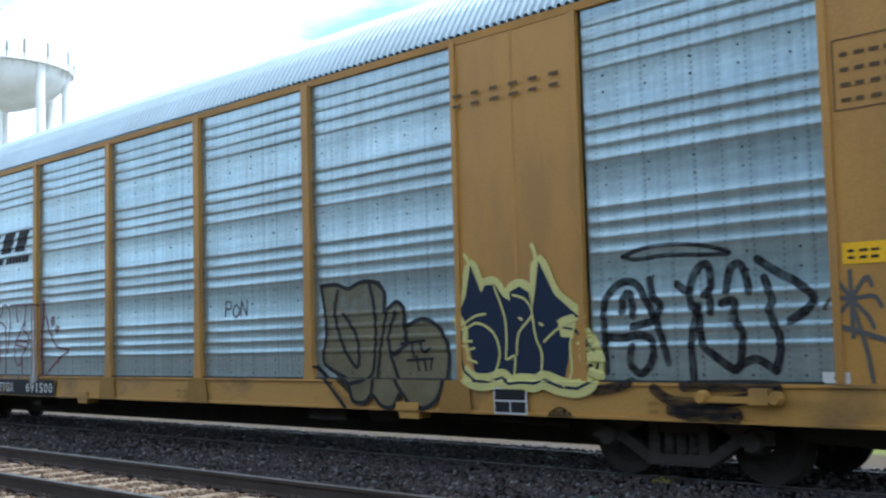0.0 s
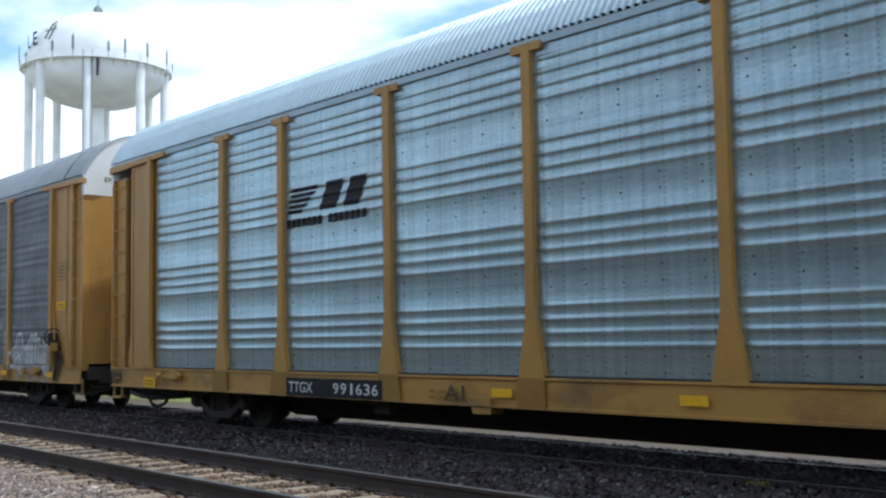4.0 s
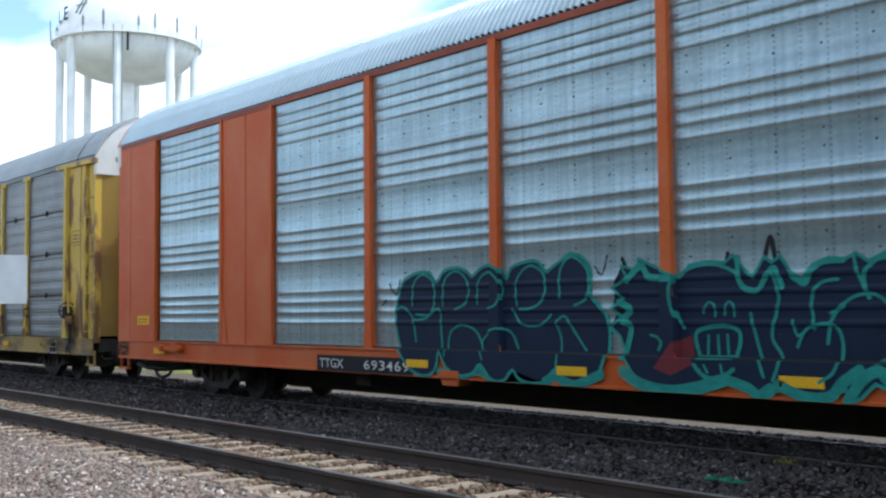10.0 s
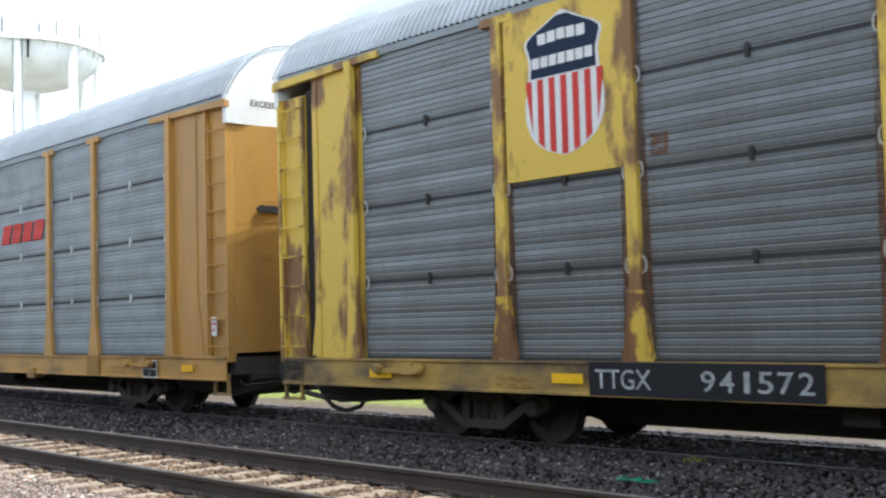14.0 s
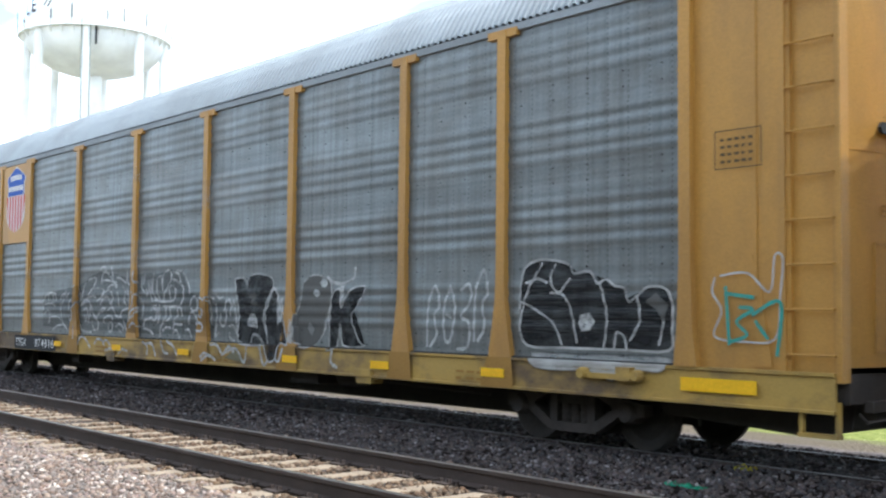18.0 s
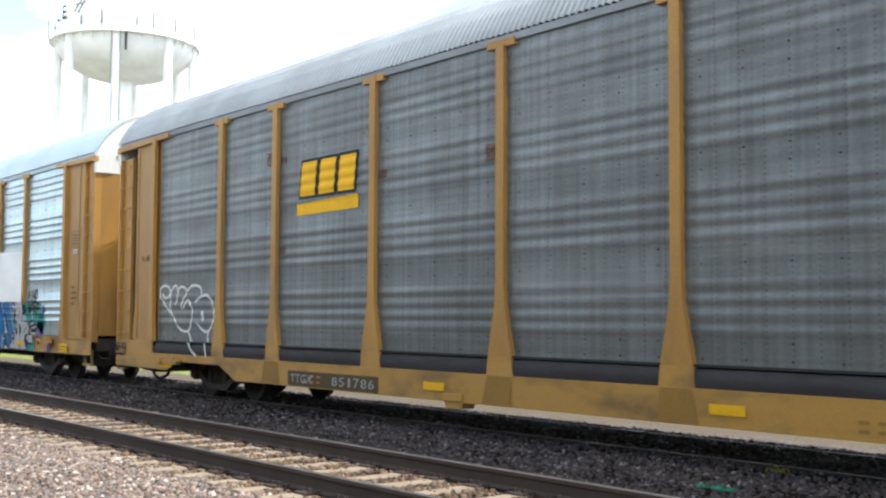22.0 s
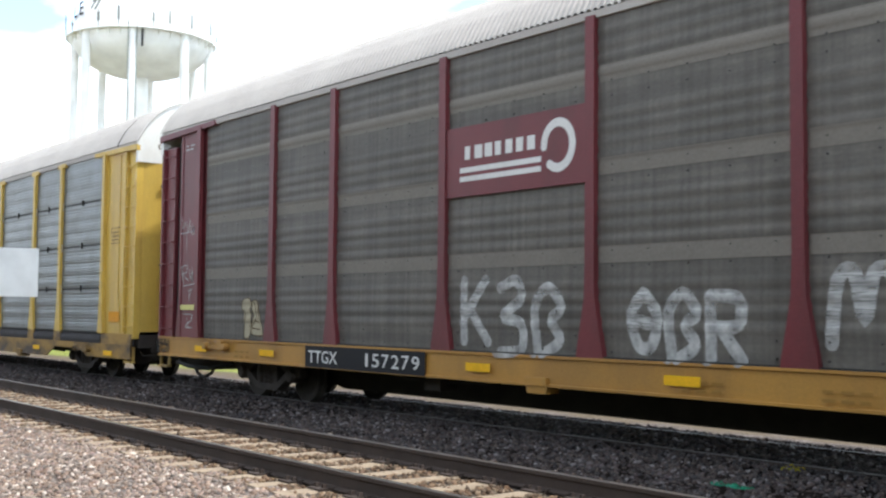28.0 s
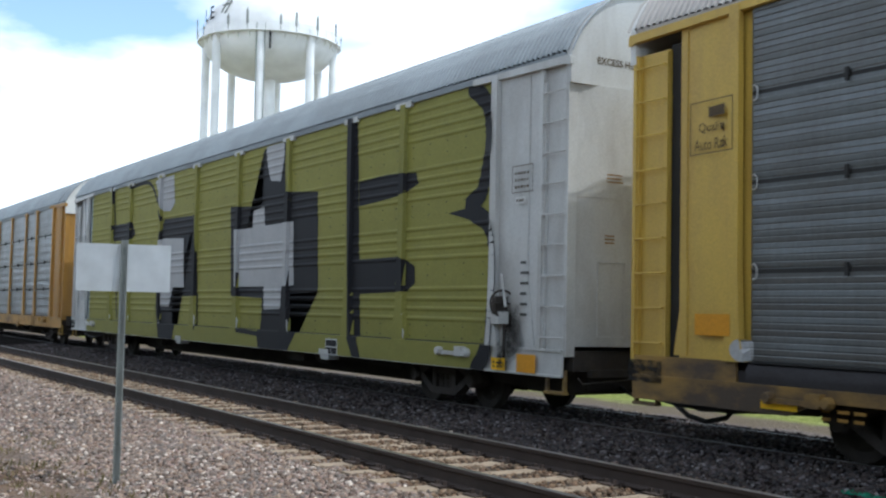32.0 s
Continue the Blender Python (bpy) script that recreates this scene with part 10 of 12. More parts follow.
stroke(6, art, [(16.58, 1.97), (16.54, 2.12), (16.4, 2.19), (16.17, 2.11), (16.0, 1.99), (15.86, 1.93)], 'veil', 0.045, True, 0.006)
stroke(6, art, [(16.54, 2.01), (16.34, 2.02), (16.06, 1.98), (15.84, 1.87)], 'veil', 0.045, True, 0.006)
stroke(6, art, [(16.26, 1.87), (16.06, 1.92), (15.84, 1.92)], 'veil', 0.045, True, 0.006)
stroke(6, art, [(15.87, 1.88), (15.87, 2.03), (15.73, 2.06), (15.51, 1.98), (15.41, 1.96)], 'veil', 0.045, True, 0.006)
stroke(6, art, [(15.79, 1.77), (15.73, 1.62), (15.71, 1.5)], 'veil', 0.045, True, 0.006)
stroke(6, art, [(15.55, 1.87), (15.41, 1.76), (15.49, 1.62), (15.37, 1.52)], 'veil', 0.045, True, 0.006)
stroke(6, art, [(15.36, 1.83), (15.26, 1.66), (15.23, 1.49)], 'veil', 0.045, True, 0.006)
stroke(6, art, [(15.69, 1.27), (15.5, 1.41), (15.22, 1.45)], 'veil', 0.045, True, 0.006)
stroke(6, art, [(15.83, 1.08), (15.7, 1.14), (15.49, 1.06), (15.59, 0.98), (15.72, 1.04)], 'veil', 0.045, True, 0.006)
stroke(6, art, [(15.48, 1.2), (15.38, 1.06), (15.3, 0.98)], 'veil', 0.045, True, 0.006)
stroke(6, art, [(15.37, 2.19), (15.36, 1.98), (15.2, 1.9)], 'veil', 0.045, True, 0.006)
stroke(6, art, [(16.11, 2.29), (16.02, 2.07)], 'veil', 0.045, True, 0.006)
stroke(6, art, [(16.63, 2.24), (16.45, 2.31), (16.34, 2.19)], 'veil', 0.045, True, 0.006)
stroke(6, art, [(14.94, 2.17), (14.99, 2.03), (14.87, 1.93)], 'veil', 0.045, True, 0.006)
stroke(6, art, [(14.67, 2.15), (14.72, 1.89), (14.58, 1.75)], 'veil', 0.045, True, 0.006)
stroke(6, art, [(14.57, 2.1), (14.64, 1.92)], 'veil', 0.045, True, 0.006)
stroke(6, art, [(14.48, 1.92), (14.42, 1.95), (14.39, 1.81), (14.47, 1.69), (14.51, 1.82)], 'veil', 0.045, True, 0.006)
stroke(6, art, [(14.32, 1.98), (14.29, 1.68), (14.2, 1.58)], 'veil', 0.045, True, 0.006)
stroke(6, art, [(15.0, 1.76), (14.96, 1.62), (15.09, 1.31)], 'veil', 0.045, True, 0.006)
stroke(6, art, [(14.88, 1.72), (14.67, 1.58), (14.61, 1.41), (14.66, 1.28)], 'veil', 0.045, True, 0.006)
stroke(6, art, [(15.12, 1.2), (15.02, 1.38), (14.82, 1.47)], 'veil', 0.045, True, 0.006)
stroke(6, art, [(15.07, 1.27), (14.92, 1.31), (14.82, 1.41)], 'veil', 0.045, True, 0.006)
stroke(6, art, [(15.07, 1.08), (14.95, 1.17), (14.83, 1.14)], 'veil', 0.045, True, 0.006)
stroke(6, art, [(14.78, 1.11), (14.59, 1.08), (14.31, 1.03), (14.15, 0.94)], 'veil', 0.045, True, 0.006)
stroke(6, art, [(14.59, 1.08), (14.54, 1.21), (14.3, 1.27), (14.19, 1.25)], 'veil', 0.045, True, 0.006)
stroke(6, art, [(14.2, 2.11), (14.25, 1.88), (14.18, 1.71), (14.02, 1.61)], 'veil', 0.045, True, 0.006)
stroke(6, art, [(13.93, 1.64), (14.06, 1.81), (14.04, 2.0), (13.91, 2.05), (13.85, 1.9)], 'veil', 0.045, True, 0.006)
stroke(6, art, [(13.83, 1.8), (13.82, 2.06), (13.65, 2.15), (13.5, 2.11), (13.48, 1.98)], 'veil', 0.045, True, 0.006)
stroke(6, art, [(13.76, 1.57), (13.73, 1.77), (13.53, 1.86), (13.33, 1.82), (13.29, 1.7), (13.42, 1.59), (13.84, 1.58), (14.11, 1.61)], 'veil', 0.045, True, 0.006)
stroke(6, art, [(13.77, 1.67), (13.58, 1.83), (13.5, 1.64)], 'veil', 0.045, True, 0.006)
stroke(6, art, [(13.62, 1.89), (13.4, 1.98), (13.16, 1.92), (13.0, 1.81), (13.0, 1.63), (13.11, 1.51), (13.42, 1.48), (13.76, 1.49)], 'veil', 0.045, True, 0.006)
stroke(6, art, [(13.4, 2.11), (13.19, 2.07), (13.12, 1.94)], 'veil', 0.045, True, 0.006)
stroke(6, art, [(13.27, 2.14), (13.03, 2.11), (12.84, 1.93), (12.74, 1.73)], 'veil', 0.045, True, 0.006)
stroke(6, art, [(14.25, 1.41), (14.18, 1.49), (14.02, 1.48), (13.98, 1.32), (14.12, 1.22), (14.26, 1.28)], 'veil', 0.045, True, 0.006)
stroke(6, art, [(14.16, 1.45), (14.04, 1.41), (14.08, 1.28)], 'veil', 0.045, True, 0.006)
stroke(6, art, [(13.67, 1.48), (13.66, 1.32), (13.77, 1.19), (13.88, 1.09), (13.88, 0.93)], 'veil', 0.045, True, 0.006)
stroke(6, art, [(13.49, 1.47), (13.48, 1.29), (13.64, 1.22)], 'veil', 0.045, True, 0.006)
stroke(6, art, [(13.78, 1.03), (13.65, 1.1), (13.48, 1.09)], 'veil', 0.045, True, 0.006)
stroke(6, art, [(13.37, 1.07), (13.31, 1.23), (13.18, 1.35), (13.22, 1.48), (13.06, 1.45), (13.02, 1.32)], 'veil', 0.045, True, 0.006)
stroke(6, art, [(13.34, 1.17), (13.03, 1.16)], 'veil', 0.045, True, 0.006)
stroke(6, art, [(13.36, 1.01), (13.24, 1.06), (13.12, 0.92)], 'veil', 0.045, True, 0.006)
stroke(6, art, [(13.93, 1.51), (13.91, 1.28), (13.99, 1.19)], 'veil', 0.045, True, 0.006)
stroke(6, art, [(12.72, 1.51), (12.66, 1.63), (12.55, 1.67), (12.47, 1.59), (12.49, 1.45), (12.58, 1.4), (12.68, 1.45)], 'veil', 0.045, True, 0.006)
stroke(6, art, [(12.45, 1.42), (12.42, 1.56), (12.33, 1.65), (12.18, 1.62)], 'veil', 0.045, True, 0.006)
stroke(6, art, [(12.76, 1.19), (12.72, 1.36), (12.58, 1.36), (12.46, 1.27), (12.35, 1.18)], 'veil', 0.045, True, 0.006)
stroke(6, art, [(12.47, 1.42), (12.44, 1.27), (12.32, 1.24)], 'veil', 0.045, True, 0.006)
stroke(6, art, [(12.36, 1.15), (12.32, 1.2), (12.18, 1.19), (12.13, 1.12), (12.2, 1.06), (12.36, 1.07), (12.49, 1.18)], 'veil', 0.045, True, 0.006)
stroke(6, art, [(12.26, 1.45), (12.17, 1.42), (12.19, 1.3), (12.28, 1.33)], 'veil', 0.045, True, 0.006)
stroke(6, art, [(12.02, 1.59), (11.95, 1.42), (11.93, 1.19)], 'veil', 0.045, True, 0.006)
stroke(6, art, [(12.16, 1.59), (12.01, 1.66), (11.88, 1.62)], 'veil', 0.045, True, 0.006)
stroke(6, art, [(12.88, 1.06), (12.77, 1.07), (12.66, 0.94)], 'veil', 0.045, True, 0.006)
stroke(6, art, [(11.8, 1.53), (11.74, 1.36), (11.77, 1.14), (11.81, 0.97)], 'veil', 0.045, True, 0.006)
stroke(6, art, [(11.79, 1.69), (11.68, 1.63), (11.58, 1.64)], 'veil', 0.045, True, 0.006)
stroke(6, art, [(11.63, 1.36), (11.62, 1.2), (11.53, 1.15), (11.45, 1.2), (11.42, 1.42)], 'veil', 0.045, True, 0.006)
stroke(6, art, [(11.49, 1.42), (11.44, 1.56), (11.32, 1.6), (11.27, 1.5)], 'veil', 0.045, True, 0.006)
stroke(6, art, [(11.29, 1.34), (11.26, 1.47), (11.17, 1.56)], 'veil', 0.045, True, 0.006)
stroke(6, art, [(11.32, 1.15), (11.19, 1.16), (11.02, 0.99)], 'veil', 0.045, True, 0.006)
stroke(6, art, [(11.83, 0.96), (11.68, 1.03)], 'veil', 0.045, True, 0.006)
stroke(6, art, [(11.31, 1.04), (11.29, 0.96), (11.15, 0.91)], 'veil', 0.045, True, 0.006)
stroke(6, art, [(11.17, 1.58), (11.09, 1.31), (11.05, 1.1)], 'veil', 0.045, True, 0.006)
stroke(6, art, [(17.53, 0.7), (17.44, 0.82), (17.27, 0.86), (17.09, 0.79), (16.9, 0.65)], 'veil', 0.05, True, 0.006)
stroke(6, art, [(16.66, 0.73), (16.54, 0.82), (16.31, 0.8), (16.2, 0.71)], 'veil', 0.05, True, 0.006)
stroke(6, art, [(16.26, 0.75), (16.09, 0.81), (15.92, 0.72)], 'veil', 0.05, True, 0.006)
stroke(6, art, [(16.15, 0.6), (15.87, 0.65), (15.71, 0.55)], 'veil', 0.05, True, 0.006)
stroke(6, art, [(15.5, 0.56), (15.34, 0.65), (15.14, 0.62)], 'veil', 0.05, True, 0.006)
stroke(6, art, [(14.27, 0.79), (14.05, 0.78), (13.9, 0.58)], 'veil', 0.05, True, 0.006)
stroke(6, art, [(13.7, 0.84), (13.58, 0.66), (13.42, 0.63)], 'veil', 0.05, True, 0.006)
stroke(6, art, [(13.45, 0.85), (13.21, 0.77), (13.06, 0.62)], 'veil', 0.05, True, 0.006)
stroke(6, art, [(12.17, 0.61), (12.03, 0.68), (11.83, 0.63)], 'veil', 0.05, True, 0.006)
stroke(6, art, [(11.82, 0.83), (11.62, 0.84), (11.45, 0.71)], 'veil', 0.05, True, 0.006)
stroke(6, art, [(11.34, 0.71), (11.18, 0.82), (11.04, 0.73)], 'veil', 0.05, True, 0.006)
stroke(6, art, [(14.46, 0.81), (14.27, 0.75), (14.25, 0.59)], 'veil', 0.05, True, 0.006)
art = piece(0, [(9.17, 2.12), (8.86, 2.13), (8.59, 2.06), (8.37, 2.13), (8.06, 2.12), (7.88, 1.97), (7.88, 1.74), (7.66, 1.85), (7.51, 1.74), (7.5, 1.54), (7.2, 1.62), (6.92, 1.53), (6.74, 1.26), (6.76, 0.93), (6.88, 0.65), (7.11, 0.53), (7.37, 0.58), (7.52, 0.72), (7.66, 0.54), (7.88, 0.54), (8.06, 0.68), (8.21, 0.58), (8.45, 0.6), (8.56, 0.83), (8.98, 1.0), (9.14, 1.14), (9.05, 1.54)], 'khaki', 'black', 0.055, True, None, 'tan bubble throw-up with a black outline', 0.0)
stroke(0, art, [(8.81, 2.04), (8.88, 1.76), (8.74, 1.36), (8.53, 1.08), (8.41, 1.06), (8.42, 1.41), (8.69, 1.73)], 'black', 0.055, True, 0.012)
stroke(0, art, [(8.16, 2.09), (8.07, 1.73), (8.06, 1.35), (8.16, 0.92), (8.54, 0.81)], 'black', 0.055, True, 0.012)
stroke(0, art, [(7.84, 1.73), (7.98, 1.19), (8.08, 0.7)], 'black', 0.055, True, 0.012)
stroke(0, art, [(7.67, 1.72), (7.81, 1.4), (7.72, 1.19), (7.5, 1.34), (7.51, 1.66)], 'black', 0.055, True, 0.012)
stroke(0, art, [(7.78, 1.19), (7.63, 0.87), (7.5, 0.71)], 'black', 0.055, True, 0.012)
stroke(0, art, [(9.27, 1.03), (8.98, 0.83), (8.6, 0.5)], 'black', 0.055, True, 0.012)
stroke(0, art, [(7.52, 1.53), (7.46, 1.34), (7.69, 1.19)], 'black', 0.055, True, 0.012)
stroke(0, art, [(7.58, 1.32), (7.15, 1.35)], 'black', 0.035, True, 0.012)
stroke(0, art, [(7.38, 1.34), (7.35, 1.16)], 'black', 0.035, True, 0.012)
stroke(0, art, [(7.24, 1.34), (7.16, 1.21), (7.04, 1.26)], 'black', 0.035, True, 0.012)
stroke(0, art, [(7.47, 1.11), (7.01, 1.13)], 'black', 0.035, True, 0.012)
stroke(0, art, [(7.3, 1.16), (7.26, 0.99)], 'black', 0.035, True, 0.012)
stroke(0, art, [(7.16, 1.11), (7.13, 0.99)], 'black', 0.035, True, 0.012)
stroke(0, art, [(7.03, 1.1), (7.05, 1.0)], 'black', 0.035, True, 0.012)
art = piece(0, [(6.54, 1.58), (6.37, 1.85), (6.29, 2.2), (6.13, 1.86), (6.06, 1.96), (5.92, 1.96), (5.8, 1.82), (5.67, 1.75), (5.67, 1.87), (5.54, 1.92), (5.41, 1.85), (5.35, 1.64), (5.29, 1.87), (5.24, 2.18), (5.04, 1.81), (4.7, 1.55), (4.94, 1.46), (4.77, 1.43), (4.6, 1.3), (4.5, 1.07), (4.56, 0.87), (4.74, 0.8), (4.97, 0.82), (5.21, 0.89), (5.33, 0.85), (5.55, 0.86), (5.71, 0.84), (5.84, 0.91), (6.04, 0.86), (6.27, 0.87), (6.44, 0.98), (6.5, 1.23), (6.46, 1.43)], 'navy', 'navy', 0.03, False, 'pale', 'dark navy throw-up with a pale yellow border', 0.0)
stroke(0, art, [(6.42, 1.45), (6.21, 1.54), (5.95, 1.42), (5.86, 1.17), (5.97, 0.91)], 'pale', 0.028, True, 0.014)
stroke(0, art, [(5.92, 1.95), (5.77, 1.6), (5.75, 1.31), (5.76, 1.12), (5.63, 1.15), (5.65, 0.93)], 'pale', 0.028, True, 0.014)
stroke(0, art, [(5.63, 1.84), (5.45, 1.78), (5.36, 1.61), (5.56, 1.41), (5.6, 1.17)], 'pale', 0.028, True, 0.014)
stroke(0, art, [(5.36, 1.64), (5.31, 1.35), (5.23, 1.17), (5.26, 0.89)], 'pale', 0.028, True, 0.014)
stroke(0, art, [(5.19, 1.31), (5.0, 1.44), (4.7, 1.55)], 'pale', 0.028, True, 0.014)
stroke(0, art, [(4.77, 1.46), (4.83, 1.25), (4.82, 0.98), (4.91, 0.82)], 'pale', 0.028, True, 0.014)
stroke(0, art, [(6.45, 1.52), (6.24, 1.62), (6.07, 1.64)], 'pale', 0.028, True, 0.014)
stroke(0, art, [(6.43, 1.33), (6.3, 1.33)], 'pale', 0.03, True, 0.014)
stroke(0, art, [(6.39, 1.33), (6.36, 1.15)], 'pale', 0.03, True, 0.014)
stroke(0, art, [(6.36, 1.23), (6.26, 1.25)], 'pale', 0.03, True, 0.014)
stroke(0, art, [(6.37, 1.13), (6.23, 1.08)], 'pale', 0.03, True, 0.014)
stroke(0, art, [(4.73, 1.28), (4.59, 1.3)], 'pale', 0.03, True, 0.014)
stroke(0, art, [(4.7, 1.22), (4.59, 1.21), (4.58, 1.09), (4.68, 1.07), (4.7, 1.16)], 'pale', 0.03, True, 0.014)
stroke(0, art, [(5.55, 1.58), (5.51, 1.56)], 'pale', 0.03, True, 0.014)
stroke(0, art, [(5.25, 1.51), (5.21, 1.49)], 'pale', 0.03, True, 0.014)
stroke(0, art, [(6.36, 1.87), (6.32, 2.22), (6.39, 2.35)], 'pale', 0.05, True, 0.005)
stroke(0, art, [(5.29, 1.87), (5.29, 2.25), (5.34, 2.39)], 'pale', 0.05, True, 0.005)
stroke(0, None, [(4.4, 1.29), (4.4, 1.65), (4.3, 1.82), (4.13, 1.91), (3.97, 1.87), (3.87, 1.72), (3.73, 1.45), (3.62, 1.07)], 'smoke', 0.085, True, 0.008)
stroke(0, None, [(4.17, 1.6), (4.14, 1.75), (4.05, 1.77), (4.03, 1.55)], 'smoke', 0.085, True, 0.008)
stroke(0, None, [(3.81, 1.91), (3.78, 1.75), (3.69, 1.64), (3.78, 1.5), (3.94, 1.46), (4.04, 1.44)], 'smoke', 0.085, True, 0.008)
stroke(0, None, [(4.37, 1.34), (4.16, 1.33), (3.94, 1.35), (3.8, 1.28), (3.83, 1.07), (3.96, 0.96), (4.09, 1.07), (4.05, 1.24)], 'smoke', 0.085, True, 0.008)
stroke(0, None, [(4.4, 1.29), (4.39, 0.98)], 'smoke', 0.085, True, 0.008)
stroke(0, None, [(3.48, 1.85), (3.36, 1.78), (3.28, 1.94), (3.18, 2.03), (3.11, 1.99), (3.1, 1.81), (3.17, 1.73)], 'smoke', 0.085, True, 0.008)
stroke(0, None, [(3.34, 1.78), (3.32, 1.61), (3.25, 1.61), (3.22, 1.27), (3.11, 1.15), (2.88, 1.0), (2.81, 1.05)], 'smoke', 0.085, True, 0.008)
stroke(0, None, [(3.12, 1.77), (3.11, 1.56)], 'smoke', 0.085, True, 0.008)
stroke(0, None, [(2.93, 1.76), (2.88, 1.96), (2.78, 2.01), (2.72, 1.91), (2.68, 1.74)], 'smoke', 0.085, True, 0.008)
stroke(0, None, [(2.99, 1.64), (2.85, 1.65), (2.85, 1.47), (2.77, 1.35), (2.81, 1.05)], 'smoke', 0.085, True, 0.008)
stroke(0, None, [(2.58, 2.04), (2.39, 1.91), (2.22, 1.82), (2.04, 1.67), (2.09, 1.56), (2.27, 1.45)], 'smoke', 0.085, True, 0.008)
stroke(0, None, [(2.52, 1.86), (2.45, 1.65), (2.48, 1.54), (2.38, 1.26), (2.44, 0.99)], 'smoke', 0.085, True, 0.008)
stroke(0, None, [(2.88, 1.0), (2.65, 1.1), (2.44, 0.99)], 'smoke', 0.085, True, 0.008)
stroke(0, None, [(3.25, 1.61), (3.34, 1.27), (3.33, 0.9)], 'smoke', 0.085, True, 0.008)
stroke(0, None, [(4.14, 2.17), (3.85, 2.24), (3.44, 2.25), (3.1, 2.2), (2.87, 2.12), (3.1, 2.12), (3.59, 2.15), (3.96, 2.13), (4.14, 2.17)], 'smoke', 0.045, True, 0.008)
stroke(0, None, [(3.76, 0.81), (3.52, 0.69), (2.94, 0.7), (2.45, 0.79), (2.43, 0.84), (2.71, 0.85), (3.41, 0.84)], 'smoke', 0.11, True, 0.006)
stroke(0, None, [(3.57, 0.6), (3.19, 0.53), (2.82, 0.55), (2.95, 0.62), (3.47, 0.59)], 'smoke', 0.11, True, 0.006)
stroke(0, None, [(4.51, 0.78), (4.23, 0.82), (4.07, 0.87)], 'smoke', 0.11, True, 0.006)
stroke(0, None, [(5.1, 0.5), (4.98, 0.55), (4.87, 0.5)], 'smoke', 0.11, True, 0.006)
stroke(0, None, [(25.05, 1.3), (25.11, 1.65), (25.14, 1.91), (24.98, 2.08), (24.84, 2.1), (24.72, 1.97), (24.71, 1.69)], 'black', 0.048, True, 0.008)
stroke(0, None, [(24.7, 1.79), (24.6, 2.11), (24.46, 2.15), (24.3, 2.07), (24.26, 1.77)], 'black', 0.048, True, 0.008)
stroke(0, None, [(24.25, 1.82), (24.16, 2.11), (24.03, 2.16), (23.9, 2.04), (23.91, 1.76)], 'black', 0.048, True, 0.008)
stroke(0, None, [(23.9, 1.9), (23.78, 2.08), (23.69, 2.08), (23.64, 1.89)], 'black', 0.048, True, 0.008)
stroke(0, None, [(23.64, 1.79), (23.54, 2.07), (23.41, 2.1), (23.3, 1.98), (23.25, 1.73), (23.33, 1.41), (23.01, 0.96), (23.02, 0.73), (23.19, 0.68), (23.36, 0.82)], 'black', 0.048, True, 0.008)
stroke(0, None, [(25.11, 1.6), (24.72, 1.68), (24.46, 1.63), (24.5, 1.14), (24.61, 1.0), (24.82, 1.03)], 'black', 0.048, True, 0.008)
stroke(0, None, [(25.05, 1.3), (24.73, 1.33), (24.46, 1.29)], 'black', 0.048, True, 0.008)
stroke(0, None, [(25.05, 1.3), (25.09, 1.04), (25.0, 0.79), (24.8, 0.71), (24.62, 0.8), (24.42, 0.74), (24.22, 0.8), (24.1, 0.74), (23.93, 0.81)], 'black', 0.048, True, 0.008)
stroke(0, None, [(24.19, 1.72), (23.77, 1.75), (23.69, 1.61), (23.76, 1.28), (24.2, 1.33), (24.46, 1.29)], 'black', 0.048, True, 0.008)
stroke(0, None, [(24.16, 1.49), (23.9, 1.51)], 'black', 0.048, True, 0.008)
stroke(0, None, [(24.47, 1.24), (24.3, 1.14), (24.35, 0.9)], 'black', 0.048, True, 0.008)
stroke(0, None, [(24.07, 1.24), (24.15, 0.95), (23.96, 0.95), (23.73, 1.09), (23.85, 1.19), (24.04, 1.19)], 'black', 0.048, True, 0.008)
stroke(0, None, [(23.7, 1.23), (23.62, 0.95), (23.42, 0.82)], 'black', 0.048, True, 0.008)
stroke(0, None, [(23.64, 1.19), (23.47, 1.53), (23.42, 1.28), (23.23, 1.0)], 'black', 0.048, True, 0.008)
stroke(0, None, [(23.27, 2.01), (22.93, 1.87)], 'black', 0.048, True, 0.008)
stroke(0, None, [(23.13, 1.91), (23.11, 1.68)], 'black', 0.048, True, 0.008)
stroke(0, None, [(22.94, 1.76), (23.05, 1.7), (23.01, 1.54), (22.89, 1.62)], 'black', 0.048, True, 0.008)
stroke(0, None, [(23.24, 1.34), (22.82, 1.4), (22.99, 1.27), (22.78, 1.13), (23.03, 1.05)], 'black', 0.048, True, 0.008)
stroke(0, None, [(22.62, 1.57), (22.39, 1.87), (22.29, 2.29), (22.24, 2.07), (22.32, 1.73), (22.4, 1.63)], 'smoke', 0.055, True, 0.008)
stroke(0, None, [(22.46, 1.61), (22.51, 1.35), (22.43, 1.05), (22.31, 0.9), (22.11, 0.96), (22.0, 1.17), (22.03, 1.47), (22.17, 1.68), (22.17, 1.98), (22.07, 2.11), (21.93, 2.01), (21.76, 2.0), (21.8, 1.75), (21.88, 1.51), (21.92, 1.26)], 'smoke', 0.055, True, 0.008)
stroke(0, None, [(21.93, 2.01), (21.9, 1.71), (21.86, 1.5)], 'smoke', 0.055, True, 0.008)
stroke(0, None, [(21.76, 2.04), (21.61, 2.13), (21.54, 2.03), (21.53, 1.86)], 'smoke', 0.055, True, 0.008)
